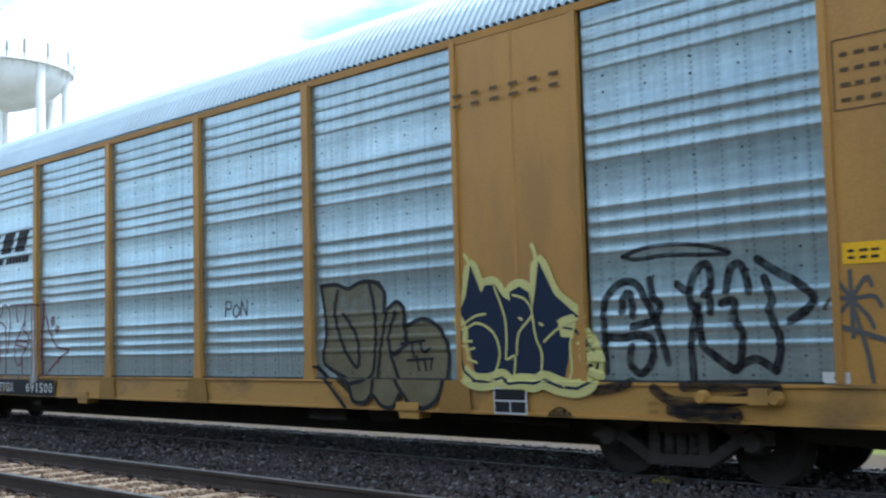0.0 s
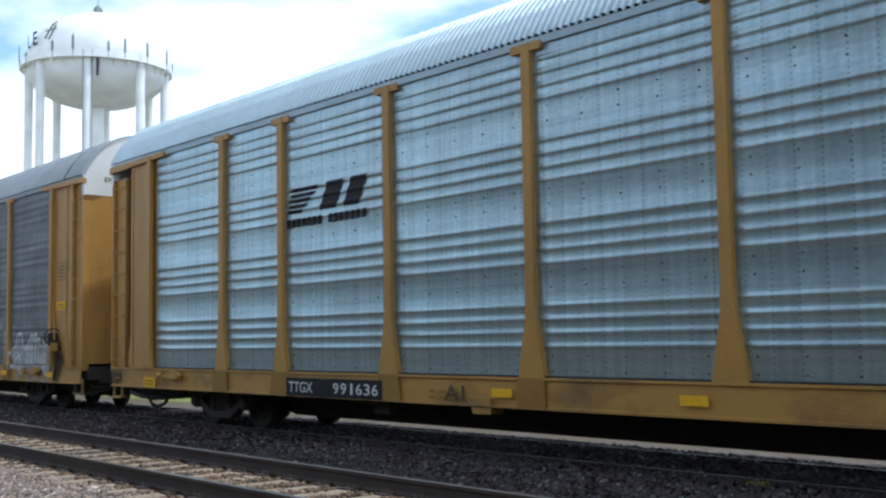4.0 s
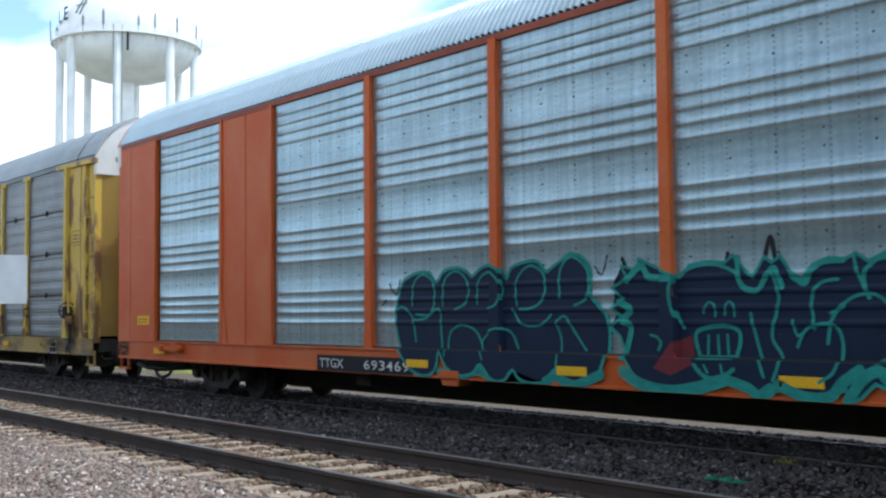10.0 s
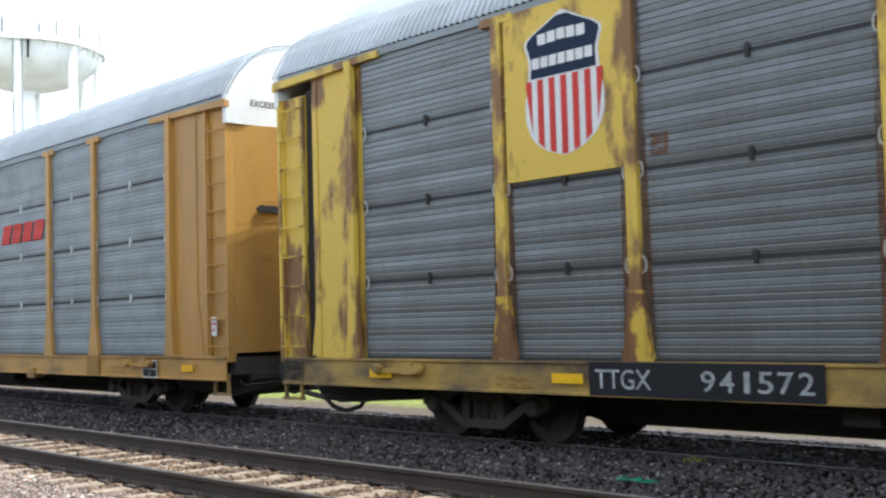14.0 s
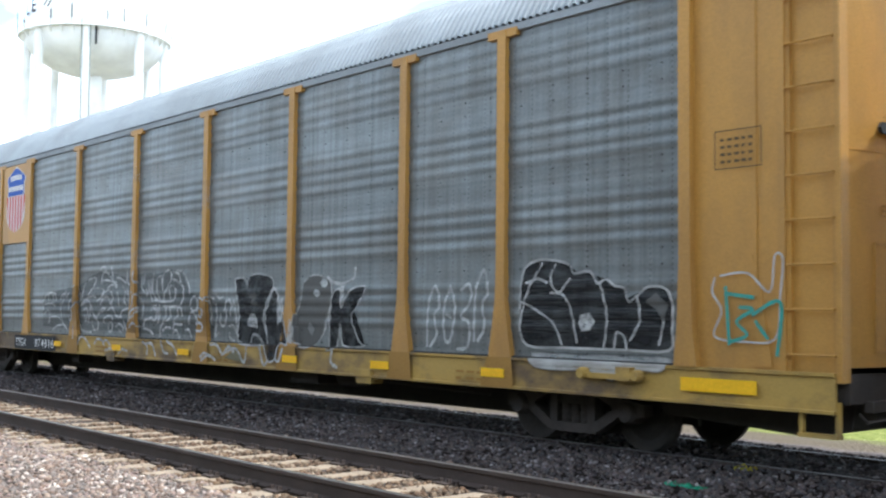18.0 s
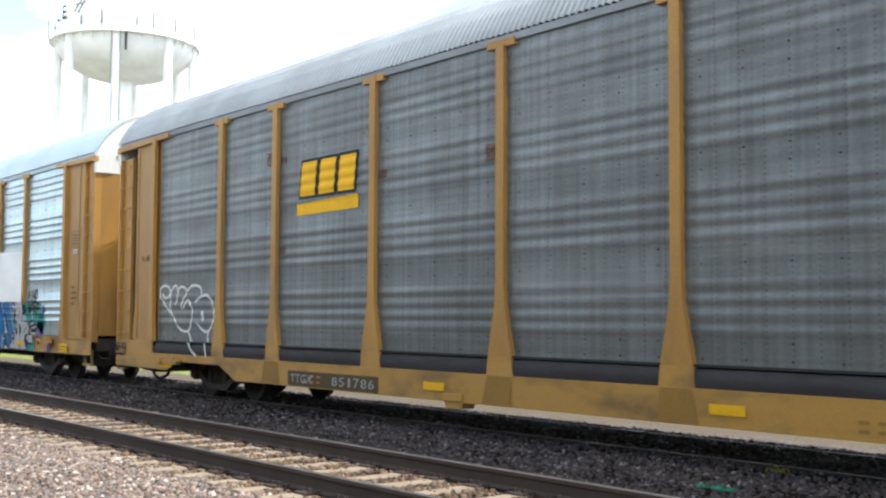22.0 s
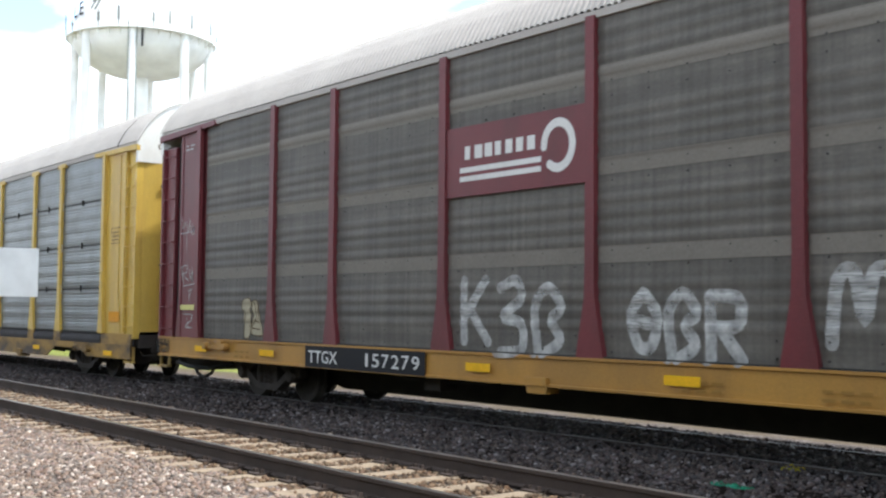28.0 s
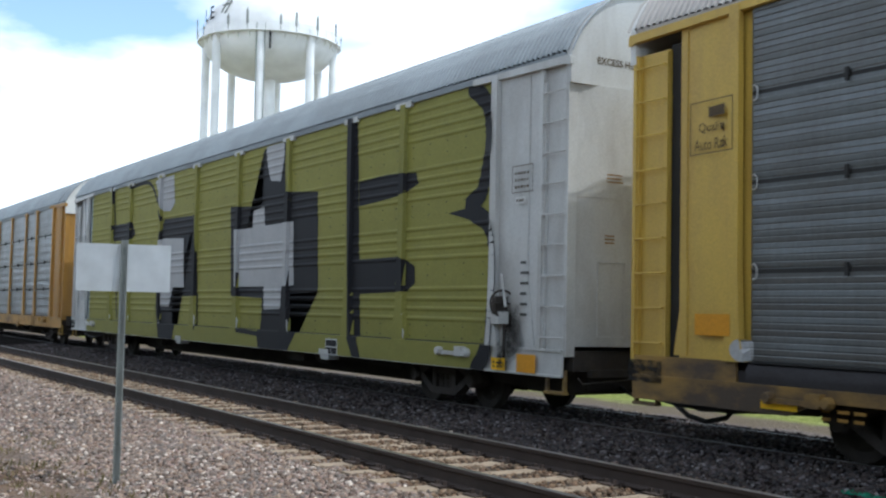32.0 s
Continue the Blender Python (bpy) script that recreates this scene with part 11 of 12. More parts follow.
stroke(0, None, [(21.53, 1.9), (21.44, 2.18), (21.36, 2.44), (21.24, 2.09), (21.08, 1.8), (20.97, 1.58), (21.02, 1.46), (21.26, 1.39)], 'smoke', 0.055, True, 0.008)
stroke(0, None, [(21.26, 1.39), (21.02, 1.38), (20.81, 1.3), (20.66, 1.16), (20.65, 0.94), (20.76, 0.74), (20.93, 0.7), (21.12, 0.77), (21.24, 0.87)], 'smoke', 0.055, True, 0.008)
stroke(0, None, [(21.58, 1.46), (21.54, 1.21), (21.55, 1.01), (21.68, 0.84), (21.79, 0.88), (21.83, 1.13), (21.94, 1.3)], 'smoke', 0.055, True, 0.008)
stroke(0, None, [(21.59, 1.66), (21.53, 1.41)], 'smoke', 0.055, True, 0.008)
stroke(0, None, [(21.4, 1.29), (21.27, 1.25), (21.21, 1.05), (21.27, 0.87), (21.45, 0.81), (21.54, 0.85)], 'smoke', 0.055, True, 0.008)
stroke(0, None, [(22.05, 1.13), (21.99, 0.92), (21.84, 0.84)], 'smoke', 0.055, True, 0.008)
stroke(0, None, [(22.41, 1.56), (22.17, 1.64)], 'smoke', 0.055, True, 0.008)
stroke(0, None, [(22.56, 1.59), (22.37, 1.82), (22.28, 2.14)], 'smoke', 0.09, True, 0.009)
stroke(0, None, [(21.43, 2.06), (21.36, 2.3), (21.27, 2.05)], 'smoke', 0.09, True, 0.009)
stroke(0, None, [(21.27, 2.05), (21.12, 1.84), (21.01, 1.62)], 'smoke', 0.09, True, 0.009)
stroke(0, None, [(21.15, 2.12), (20.94, 2.12), (20.99, 1.91), (21.12, 2.0)], 'smoke', 0.09, True, 0.009)
stroke(0, None, [(20.95, 1.91), (20.87, 1.83), (20.79, 1.7), (20.88, 1.63), (20.96, 1.71)], 'smoke', 0.09, True, 0.009)
stroke(0, None, [(20.78, 1.82), (20.67, 1.62)], 'smoke', 0.09, True, 0.009)
art = piece(6, [(4.29, 1.71), (4.23, 1.94), (4.01, 2.04), (3.71, 2.03), (3.48, 1.97), (3.42, 1.87), (3.17, 1.89), (3.05, 1.75), (2.93, 1.8), (2.79, 1.72), (2.66, 1.69), (2.59, 1.54), (2.47, 1.61), (2.33, 1.7), (2.11, 1.69), (2.0, 1.54), (2.0, 1.23), (2.05, 1.02), (2.62, 1.01), (3.57, 1.01), (4.17, 1.02), (4.3, 1.26)], 'smoke', 'veil', 0.03, True, None, 'black throw-up with a white outline', 0.0)
stroke(6, art, [(4.3, 1.26), (4.18, 1.65), (3.93, 2.0)], 'veil', 0.03, True, 0.012)
stroke(6, art, [(3.79, 1.65), (3.58, 1.62), (3.45, 1.43), (3.37, 1.08)], 'veil', 0.03, True, 0.012)
stroke(6, art, [(3.71, 1.98), (3.79, 1.82), (3.66, 1.65), (3.48, 1.81)], 'veil', 0.03, True, 0.012)
stroke(6, art, [(4.27, 1.54), (4.05, 1.46), (3.74, 1.29), (3.61, 1.05)], 'veil', 0.03, True, 0.012)
stroke(6, art, [(3.01, 1.75), (2.91, 1.38), (2.96, 1.02)], 'veil', 0.03, True, 0.012)
stroke(6, art, [(2.81, 1.01), (2.77, 1.2), (2.66, 1.15), (2.63, 1.02)], 'veil', 0.03, True, 0.012)
stroke(6, art, [(2.47, 1.59), (2.44, 1.33), (2.58, 1.12)], 'veil', 0.03, True, 0.012)
stroke(6, art, [(2.22, 1.54), (2.12, 1.33), (2.18, 1.08)], 'veil', 0.03, True, 0.012)
stroke(6, art, [(4.19, 1.77), (4.01, 1.82), (3.84, 1.77)], 'veil', 0.03, True, 0.012)
patch(6, art, [(3.34, 1.3), (3.31, 1.39), (3.17, 1.42), (3.09, 1.32), (3.15, 1.22), (3.28, 1.2)], 'veil', 0.013)
patch(6, art, [(2.36, 1.54), (2.22, 1.64), (2.05, 1.51), (2.11, 1.33), (2.22, 1.46)], 'faint', 0.013)
piece(6, [(4.13, 0.95), (3.4, 0.94), (3.0, 0.95), (2.47, 0.95), (2.04, 0.94), (2.11, 0.79), (2.47, 0.8), (2.77, 0.66), (3.0, 0.74), (3.24, 0.76), (3.48, 0.75), (3.99, 0.77)], 'veil', 'soot', 0.03, True, None, 'white foot of the throw-up on the sill', 0.0)
stroke(6, None, [(1.3, 1.68), (1.26, 1.12)], 'teal', 0.04, True, 0.01)
stroke(6, None, [(1.3, 1.62), (0.98, 1.58)], 'teal', 0.04, True, 0.01)
stroke(6, None, [(1.13, 1.48), (0.98, 1.46), (1.17, 1.34), (1.05, 1.21), (1.23, 1.14)], 'teal', 0.04, True, 0.01)
stroke(6, None, [(0.98, 1.41), (0.67, 1.53), (0.71, 1.02)], 'teal', 0.04, True, 0.01)
stroke(6, None, [(0.95, 1.34), (0.82, 1.18)], 'teal', 0.04, True, 0.01)
stroke(6, None, [(1.43, 1.78), (1.46, 1.63), (1.35, 1.44), (1.44, 1.19), (1.1, 1.14), (0.73, 1.18), (0.67, 1.62), (0.64, 1.95), (0.73, 1.98), (0.79, 1.63), (1.04, 1.82), (1.36, 1.8)], 'chalk', 0.022, True, 0.008)
art = piece(6, [(11.16, 1.95), (10.86, 1.96), (10.76, 1.81), (10.68, 1.98), (10.4, 2.02), (10.03, 1.96), (9.94, 1.84), (10.03, 1.6), (10.17, 1.4), (10.23, 1.3), (10.1, 0.97), (10.2, 0.86), (11.01, 0.91), (10.97, 1.3), (11.06, 1.61)], 'smoke', 'veil', 0.03, True, None, 'black throw-up with a white outline', 0.0)
patch(6, art, [(10.72, 1.17), (10.65, 1.35), (10.51, 1.38), (10.39, 1.25), (10.4, 1.13)], 'veil', 0.013)
stroke(6, art, [(10.23, 1.3), (10.13, 1.55), (9.94, 1.77), (9.81, 1.74), (9.77, 1.59)], 'veil', 0.035, True, 0.012)
stroke(6, art, [(10.65, 1.65), (10.47, 1.68), (10.58, 1.55), (10.44, 1.53)], 'faint', 0.06, True, 0.012)
art = piece(6, [(10.17, 1.4), (9.94, 1.74), (9.81, 1.69), (9.78, 1.31), (9.65, 1.26), (9.56, 1.38), (9.46, 1.12), (9.4, 0.89), (9.62, 0.91), (9.72, 0.69), (9.81, 0.62), (9.94, 0.63), (10.07, 0.87)], 'smoke', 'veil', 0.028, True, None, 'black throw-up with a white outline', 0.004)
patch(6, art, [(9.77, 1.59), (9.63, 1.62), (9.62, 1.31), (9.78, 1.19)], 'veil', 0.016)
art = piece(6, [(9.07, 1.86), (8.78, 1.97), (8.4, 1.89), (8.29, 1.71), (8.35, 1.41), (8.46, 1.14), (8.68, 0.92), (8.9, 0.86), (9.14, 0.9), (9.31, 1.03), (9.25, 1.31), (9.13, 1.59)], 'faint', 'veil', 0.026, True, None, 'grey throw-up with a white outline', 0.0)
patch(6, art, [(9.4, 0.94), (9.34, 1.31), (9.22, 1.15), (9.25, 0.9)], 'veil', 0.013)
patch(6, art, [(8.61, 1.84), (8.55, 1.91), (8.45, 1.9), (8.4, 1.83), (8.46, 1.77), (8.55, 1.78)], 'chalk', 0.013)
patch(6, art, [(8.78, 1.69), (8.73, 1.75), (8.64, 1.74), (8.6, 1.68), (8.66, 1.63), (8.74, 1.64)], 'chalk', 0.013)
patch(6, art, [(8.93, 1.16), (8.85, 1.25), (8.74, 1.14), (8.82, 1.04)], 'steel', 0.013)
stroke(6, art, [(8.41, 1.93), (8.24, 1.84), (7.98, 1.83), (7.76, 1.89), (7.71, 2.04)], 'veil', 0.05, True, 0.012)
art = piece(6, [(8.29, 1.67), (8.08, 1.75), (8.06, 1.47), (7.86, 1.7), (7.59, 1.78), (7.45, 1.74), (7.69, 1.45), (7.79, 1.32), (7.6, 0.99), (7.46, 0.92), (7.99, 0.92), (8.06, 1.24), (8.15, 0.89), (8.35, 0.91)], 'smoke', 'veil', 0.026, True, None, 'black throw-up with a white outline', 0.004)
patch(6, art, [(8.08, 1.79), (7.96, 1.79), (7.98, 1.62), (8.08, 1.47)], 'veil', 0.016)
patch(6, art, [(8.51, 1.1), (8.39, 1.41), (8.42, 1.14)], 'veil', 0.016)
stroke(6, None, [(11.42, 0.67), (10.97, 0.79), (10.68, 0.57), (10.58, 0.98), (10.4, 1.01), (10.24, 0.89), (10.07, 0.55), (9.84, 0.73), (9.65, 0.62), (9.53, 0.82)], 'veil', 0.05, True, 0.006)
stroke(6, None, [(8.15, 0.89), (8.2, 0.68), (8.05, 0.6)], 'veil', 0.05, True, 0.006)
stroke(6, None, [(12.14, 0.55), (11.89, 0.65), (11.65, 0.58)], 'veil', 0.05, True, 0.006)
patch(6, None, [(11.34, 0.62), (10.97, 0.77), (10.7, 0.57)], 'tan', 0.005)
stroke(7, None, [(25.07, 1.76), (25.1, 1.89), (24.9, 1.96), (24.68, 1.9), (24.68, 1.76), (24.85, 1.71), (24.98, 1.8)], 'white', 0.05, True, 0.008)
stroke(7, None, [(25.07, 1.74), (24.79, 1.54), (24.57, 1.43), (24.41, 1.29), (24.2, 1.12), (23.85, 1.09), (23.71, 1.3), (23.69, 1.5), (23.86, 1.66)], 'white', 0.05, True, 0.008)
stroke(7, None, [(24.63, 1.49), (24.61, 1.79), (24.52, 1.92), (24.37, 1.94), (24.3, 1.78), (24.39, 1.61)], 'white', 0.05, True, 0.008)
stroke(7, None, [(24.33, 1.84), (24.21, 1.92), (24.01, 1.9), (23.95, 1.78), (24.11, 1.66), (24.15, 1.52)], 'white', 0.05, True, 0.008)
stroke(7, None, [(24.06, 1.52), (23.91, 1.67), (23.76, 1.6)], 'white', 0.05, True, 0.008)
stroke(7, None, [(23.89, 1.85), (23.76, 1.93), (23.57, 1.94), (23.38, 1.9), (23.33, 1.8)], 'white', 0.05, True, 0.008)
stroke(7, None, [(23.57, 1.64), (23.33, 1.73), (23.06, 1.74), (22.86, 1.56), (22.83, 1.31), (23.01, 1.11), (23.24, 1.1), (23.47, 1.23)], 'white', 0.05, True, 0.008)
stroke(7, None, [(23.3, 1.45), (23.28, 1.31), (23.24, 1.33), (23.25, 1.43)], 'white', 0.05, True, 0.008)
stroke(7, None, [(23.85, 1.09), (23.71, 0.89), (23.56, 0.73), (23.37, 0.64)], 'white', 0.05, True, 0.008)
stroke(7, None, [(23.01, 1.11), (23.06, 0.98), (22.97, 0.64)], 'white', 0.05, True, 0.008)
piece(9, [(23.66, 1.52), (23.56, 1.6), (23.37, 1.61), (23.31, 1.52), (23.35, 1.42), (23.3, 1.29), (23.35, 0.94), (23.56, 0.93), (23.53, 1.24), (23.54, 1.38), (23.64, 1.42)], 'cream', 'ink', 0.022, True, None, 'cream sprayed figure with a dark outline', 0.0)
art = piece(9, [(23.3, 1.54), (23.11, 1.58), (23.03, 1.39), (22.95, 1.2), (22.9, 1.05), (22.92, 0.96), (23.27, 0.98), (23.3, 1.12), (23.21, 1.29), (23.27, 1.42)], 'cream', 'ink', 0.022, True, None, 'cream sprayed figure with a dark outline', 0.0)
stroke(9, art, [(23.21, 1.54), (23.11, 1.29), (23.3, 1.1)], 'ink', 0.022, True, 0.012)
stroke(9, art, [(23.09, 1.52), (23.02, 1.25)], 'ink', 0.022, True, 0.012)
stroke(9, art, [(23.27, 1.09), (22.99, 1.07)], 'ink', 0.022, True, 0.012)
stroke(9, art, [(23.15, 1.24), (23.04, 1.19)], 'ink', 0.022, True, 0.012)
stroke(9, None, [(26.11, 3.22), (26.06, 2.98), (25.93, 3.12), (25.84, 2.93), (25.76, 3.13)], 'chalk', 0.018, True, 0.006)
stroke(9, None, [(25.76, 3.16), (25.71, 2.92), (25.58, 2.85), (25.52, 3.05)], 'chalk', 0.018, True, 0.006)
stroke(9, None, [(26.15, 2.89), (25.58, 2.92)], 'chalk', 0.018, True, 0.006)
stroke(9, None, [(25.9, 2.87), (25.88, 2.57)], 'chalk', 0.018, True, 0.006)
stroke(9, None, [(26.11, 2.25), (26.01, 1.92)], 'chalk', 0.018, True, 0.006)
stroke(9, None, [(26.11, 2.22), (25.84, 2.27), (25.88, 2.12), (26.06, 2.1), (25.79, 1.97)], 'chalk', 0.018, True, 0.006)
stroke(9, None, [(25.75, 2.18), (25.71, 2.0), (25.62, 2.14), (25.58, 1.96)], 'chalk', 0.018, True, 0.006)
stroke(9, None, [(25.5, 2.22), (25.54, 1.96)], 'chalk', 0.018, True, 0.006)
stroke(9, None, [(26.01, 1.86), (25.41, 1.9)], 'chalk', 0.018, True, 0.006)
stroke(9, None, [(25.75, 1.79), (25.72, 1.56)], 'chalk', 0.018, True, 0.006)
stroke(9, None, [(25.78, 1.76), (25.64, 1.79), (25.71, 1.67)], 'chalk', 0.018, True, 0.006)
stroke(9, None, [(25.97, 1.32), (25.45, 1.29), (25.88, 1.08), (25.49, 1.06)], 'chalk', 0.018, True, 0.006)
stroke(9, None, [(25.83, 1.26), (25.75, 1.06)], 'chalk', 0.018, True, 0.006)
big = lay(11, 'graffiti', [rect(25.0, 1.95, 0.5, 4.9)], 'olive', 0.004, label='huge olive green block graffiti over the whole side')
patch(11, big, [(6.7, 4.94), (6.36, 4.92), (6.07, 0.77), (5.91, 0.5), (6.25, 0.5), (6.47, 0.83)], 'black', 0.01)
patch(11, big, [(6.26, 3.72), (5.16, 3.75), (4.2, 3.7), (4.1, 3.51), (4.55, 3.36), (5.3, 3.31), (6.23, 3.26)], 'black', 0.01)
patch(11, big, [(6.18, 2.28), (4.64, 2.29), (4.18, 2.11), (4.16, 1.83), (4.4, 1.69), (6.15, 1.65)], 'black', 0.01)
patch(11, big, [(12.7, 3.7), (11.16, 3.6), (10.8, 3.67), (10.86, 4.52), (10.77, 4.83), (9.52, 4.87), (9.45, 3.79), (8.01, 3.68), (7.89, 1.7), (9.2, 1.66), (9.1, 0.84), (9.11, 0.5), (10.66, 0.5), (10.75, 0.79), (10.64, 1.57), (12.53, 1.62)], 'black', 0.01)
patch(11, big, [(17.55, 3.69), (15.02, 3.65), (14.76, 1.62), (16.72, 1.6), (16.75, 1.23), (16.39, 0.5), (17.55, 0.5), (17.83, 1.28), (17.83, 3.24)], 'black', 0.01)
patch(11, big, [(22.51, 3.79), (20.5, 3.78), (20.16, 3.41), (20.65, 3.25), (22.44, 3.3)], 'black', 0.01)
patch(11, big, [(3.16, 2.94), (2.28, 3.01), (2.27, 2.74)], 'black', 0.01)
stroke(11, big, [(2.48, 4.86), (2.06, 4.54), (1.96, 4.07), (2.03, 3.62), (2.21, 3.18), (2.54, 2.99), (2.0, 2.71), (1.82, 2.31), (1.8, 1.8), (1.87, 1.29), (1.94, 0.78), (2.16, 0.5)], 'black', 0.3, True, 0.014)
stroke(11, big, [(22.52, 4.93), (22.14, 2.79), (21.81, 0.99)], 'black', 0.1, True, 0.012)
stroke(11, big, [(25.85, 4.82), (25.43, 3.45)], 'black', 0.1, True, 0.012)
stroke(11, big, [(20.63, 4.81), (18.99, 4.8), (18.16, 4.2), (17.73, 3.7)], 'black', 0.1, True, 0.012)
stroke(11, big, [(17.71, 1.85), (17.63, 0.82)], 'black', 0.1, True, 0.012)
stroke(11, big, [(14.76, 1.62), (14.75, 0.83)], 'black', 0.1, True, 0.012)
stroke(11, big, [(10.58, 0.79), (11.94, 0.85)], 'black', 0.1, True, 0.012)
patch(11, big, [(12.26, 3.13), (9.13, 3.15), (9.04, 1.84), (9.57, 1.81), (9.6, 1.35), (10.55, 1.32), (10.59, 1.82), (12.15, 1.83)], 'silver', 0.018)
patch(11, big, [(10.65, 4.87), (9.68, 4.87), (9.66, 4.57), (9.84, 4.05), (10.36, 4.1), (10.55, 4.48)], 'silver', 0.018)
patch(11, big, [(17.49, 3.17), (15.93, 3.1), (15.8, 1.84), (16.89, 1.85), (16.94, 1.34), (17.65, 1.34), (17.85, 3.13)], 'silver', 0.018)
patch(11, big, [(18.41, 4.81), (16.85, 4.84), (16.71, 4.09), (17.03, 3.89), (17.68, 3.91), (18.11, 4.49)], 'silver', 0.018)
patch(11, big, [(11.27, 3.51), (10.67, 3.56), (10.59, 3.09), (11.31, 3.11)], 'silver', 0.018)
patch(11, big, [(26.1, 2.06), (25.46, 2.19), (25.36, 1.49), (25.9, 1.46)], 'silver', 0.018)
art = lay(0, 'graffiti_film', [[(20.63, 1.85), (19.81, 1.92), (19.18, 1.89), (18.57, 2.17), (18.01, 2.21), (18.05, 0.75), (19.23, 0.69), (20.63, 0.66)]], 'film', 0.003, label='thin white film under faded red lettering')
patch(0, art, [(17.97, 2.22), (17.77, 2.2), (17.71, 0.74), (18.0, 0.74)], 'veil', 0.006)
stroke(0, art, [(20.66, 2.13), (20.48, 2.27), (20.05, 2.29), (19.89, 2.15), (19.94, 1.93), (20.32, 1.86), (20.63, 1.93), (20.66, 2.13)], 'rose', 0.045, True, 0.009)
stroke(0, art, [(20.4, 2.01), (20.1, 2.02), (20.18, 2.11), (20.4, 2.09)], 'rose', 0.045, True, 0.009)
stroke(0, art, [(20.63, 0.84), (20.6, 1.51), (20.5, 1.84), (20.15, 1.77), (20.17, 1.28), (20.24, 0.84)], 'rose', 0.045, True, 0.009)
stroke(0, art, [(19.96, 1.49), (19.9, 1.82), (19.65, 1.94), (19.33, 1.85), (19.23, 1.53), (19.27, 0.74)], 'rose', 0.045, True, 0.009)
stroke(0, art, [(19.96, 1.49), (19.85, 1.06), (19.53, 1.08), (19.51, 1.53), (19.66, 1.7)], 'rose', 0.045, True, 0.009)
stroke(0, art, [(19.92, 2.2), (19.73, 2.03), (19.48, 2.07), (19.35, 2.27), (19.09, 2.15), (19.08, 1.63), (19.17, 1.32)], 'rose', 0.045, True, 0.009)
stroke(0, art, [(19.01, 2.25), (18.57, 2.25), (18.01, 2.24), (17.74, 2.21)], 'rose', 0.045, True, 0.009)
stroke(0, art, [(18.79, 2.18), (18.73, 1.92)], 'rose', 0.045, True, 0.009)
stroke(0, art, [(18.35, 2.21), (18.41, 1.85)], 'rose', 0.045, True, 0.009)
stroke(0, art, [(18.44, 1.88), (18.59, 1.71), (18.82, 1.46), (18.77, 1.1), (18.55, 1.1), (18.51, 1.25), (18.18, 1.55), (18.45, 1.76)], 'rose', 0.045, True, 0.009)
stroke(0, art, [(18.75, 1.46), (18.25, 1.4)], 'rose', 0.045, True, 0.009)
stroke(0, art, [(18.71, 1.56), (18.28, 1.52)], 'rose', 0.045, True, 0.009)
stroke(0, art, [(18.51, 1.2), (18.49, 0.8)], 'rose', 0.045, True, 0.009)
stroke(0, art, [(18.08, 2.19), (18.08, 0.86)], 'rose', 0.045, True, 0.009)
stroke(0, art, [(17.81, 2.12), (17.75, 0.86)], 'rose', 0.045, True, 0.009)
stroke(0, art, [(17.49, 2.0), (17.32, 1.71), (17.03, 1.42), (16.54, 1.34), (16.93, 1.19), (17.43, 0.91)], 'rose', 0.045, True, 0.009)
stroke(0, art, [(20.72, 0.61), (20.2, 0.7), (19.55, 0.63)], 'rose', 0.045, True, 0.009)
stroke(0, art, [(20.48, 2.27), (20.39, 2.4)], 'rose', 0.045, True, 0.009)
stroke(0, art, [(19.92, 2.23), (19.89, 2.34)], 'rose', 0.045, True, 0.009)
stroke(0, art, [(17.56, 2.25), (17.63, 1.58), (17.61, 0.86)], 'rose', 0.1, True, 0.009)
patch(0, art, [(17.31, 1.87), (17.24, 1.99), (17.13, 1.97), (17.12, 1.85), (17.23, 1.77)], 'rose', 0.009)
patch(0, art, [(17.1, 1.75), (17.04, 1.81), (16.94, 1.78), (16.93, 1.7), (17.05, 1.63)], 'rose', 0.009)
art = piece(3, [(17.19, 1.44), (17.05, 1.79), (16.88, 1.89), (16.67, 1.94), (16.42, 1.93), (16.26, 1.8), (16.1, 1.94), (15.83, 1.98), (15.61, 1.92), (15.5, 1.85), (15.35, 1.94), (15.13, 1.99), (14.92, 1.92), (14.82, 1.8), (14.72, 1.94), (14.48, 2.0), (14.25, 2.0), (14.1, 1.87), (14.0, 1.91), (13.81, 2.01), (13.66, 2.07), (13.45, 2.0), (13.34, 1.82), (13.35, 1.57), (13.21, 1.44), (13.07, 1.28), (13.05, 0.99), (13.14, 0.7), (13.31, 0.55), (13.54, 0.54), (13.78, 0.61), (13.9, 0.67), (14.03, 0.54), (14.28, 0.5), (14.51, 0.54), (14.64, 0.65), (14.81, 0.51), (15.05, 0.52), (15.26, 0.7), (15.41, 0.58), (15.7, 0.54), (15.97, 0.65), (16.12, 0.84), (16.2, 0.6), (16.44, 0.51), (16.77, 0.6), (17.06, 0.87), (17.19, 1.18)], 'navy', 'teal', 0.045, True, None, 'dark bubble letters with teal outlines', 0.0)
stroke(3, art, [(16.8, 1.48), (16.76, 1.79), (16.55, 1.91), (16.31, 1.77), (16.31, 1.48), (16.43, 1.35), (16.72, 1.36)], 'teal', 0.032, True, 0.016)
stroke(3, art, [(16.11, 1.47), (16.07, 1.82), (15.8, 1.93), (15.57, 1.75), (15.61, 1.52), (15.84, 1.42)], 'teal', 0.032, True, 0.016)
stroke(3, art, [(15.39, 1.49), (15.35, 1.8), (15.1, 1.9), (14.89, 1.74), (14.93, 1.49), (15.14, 1.42)], 'teal', 0.032, True, 0.016)
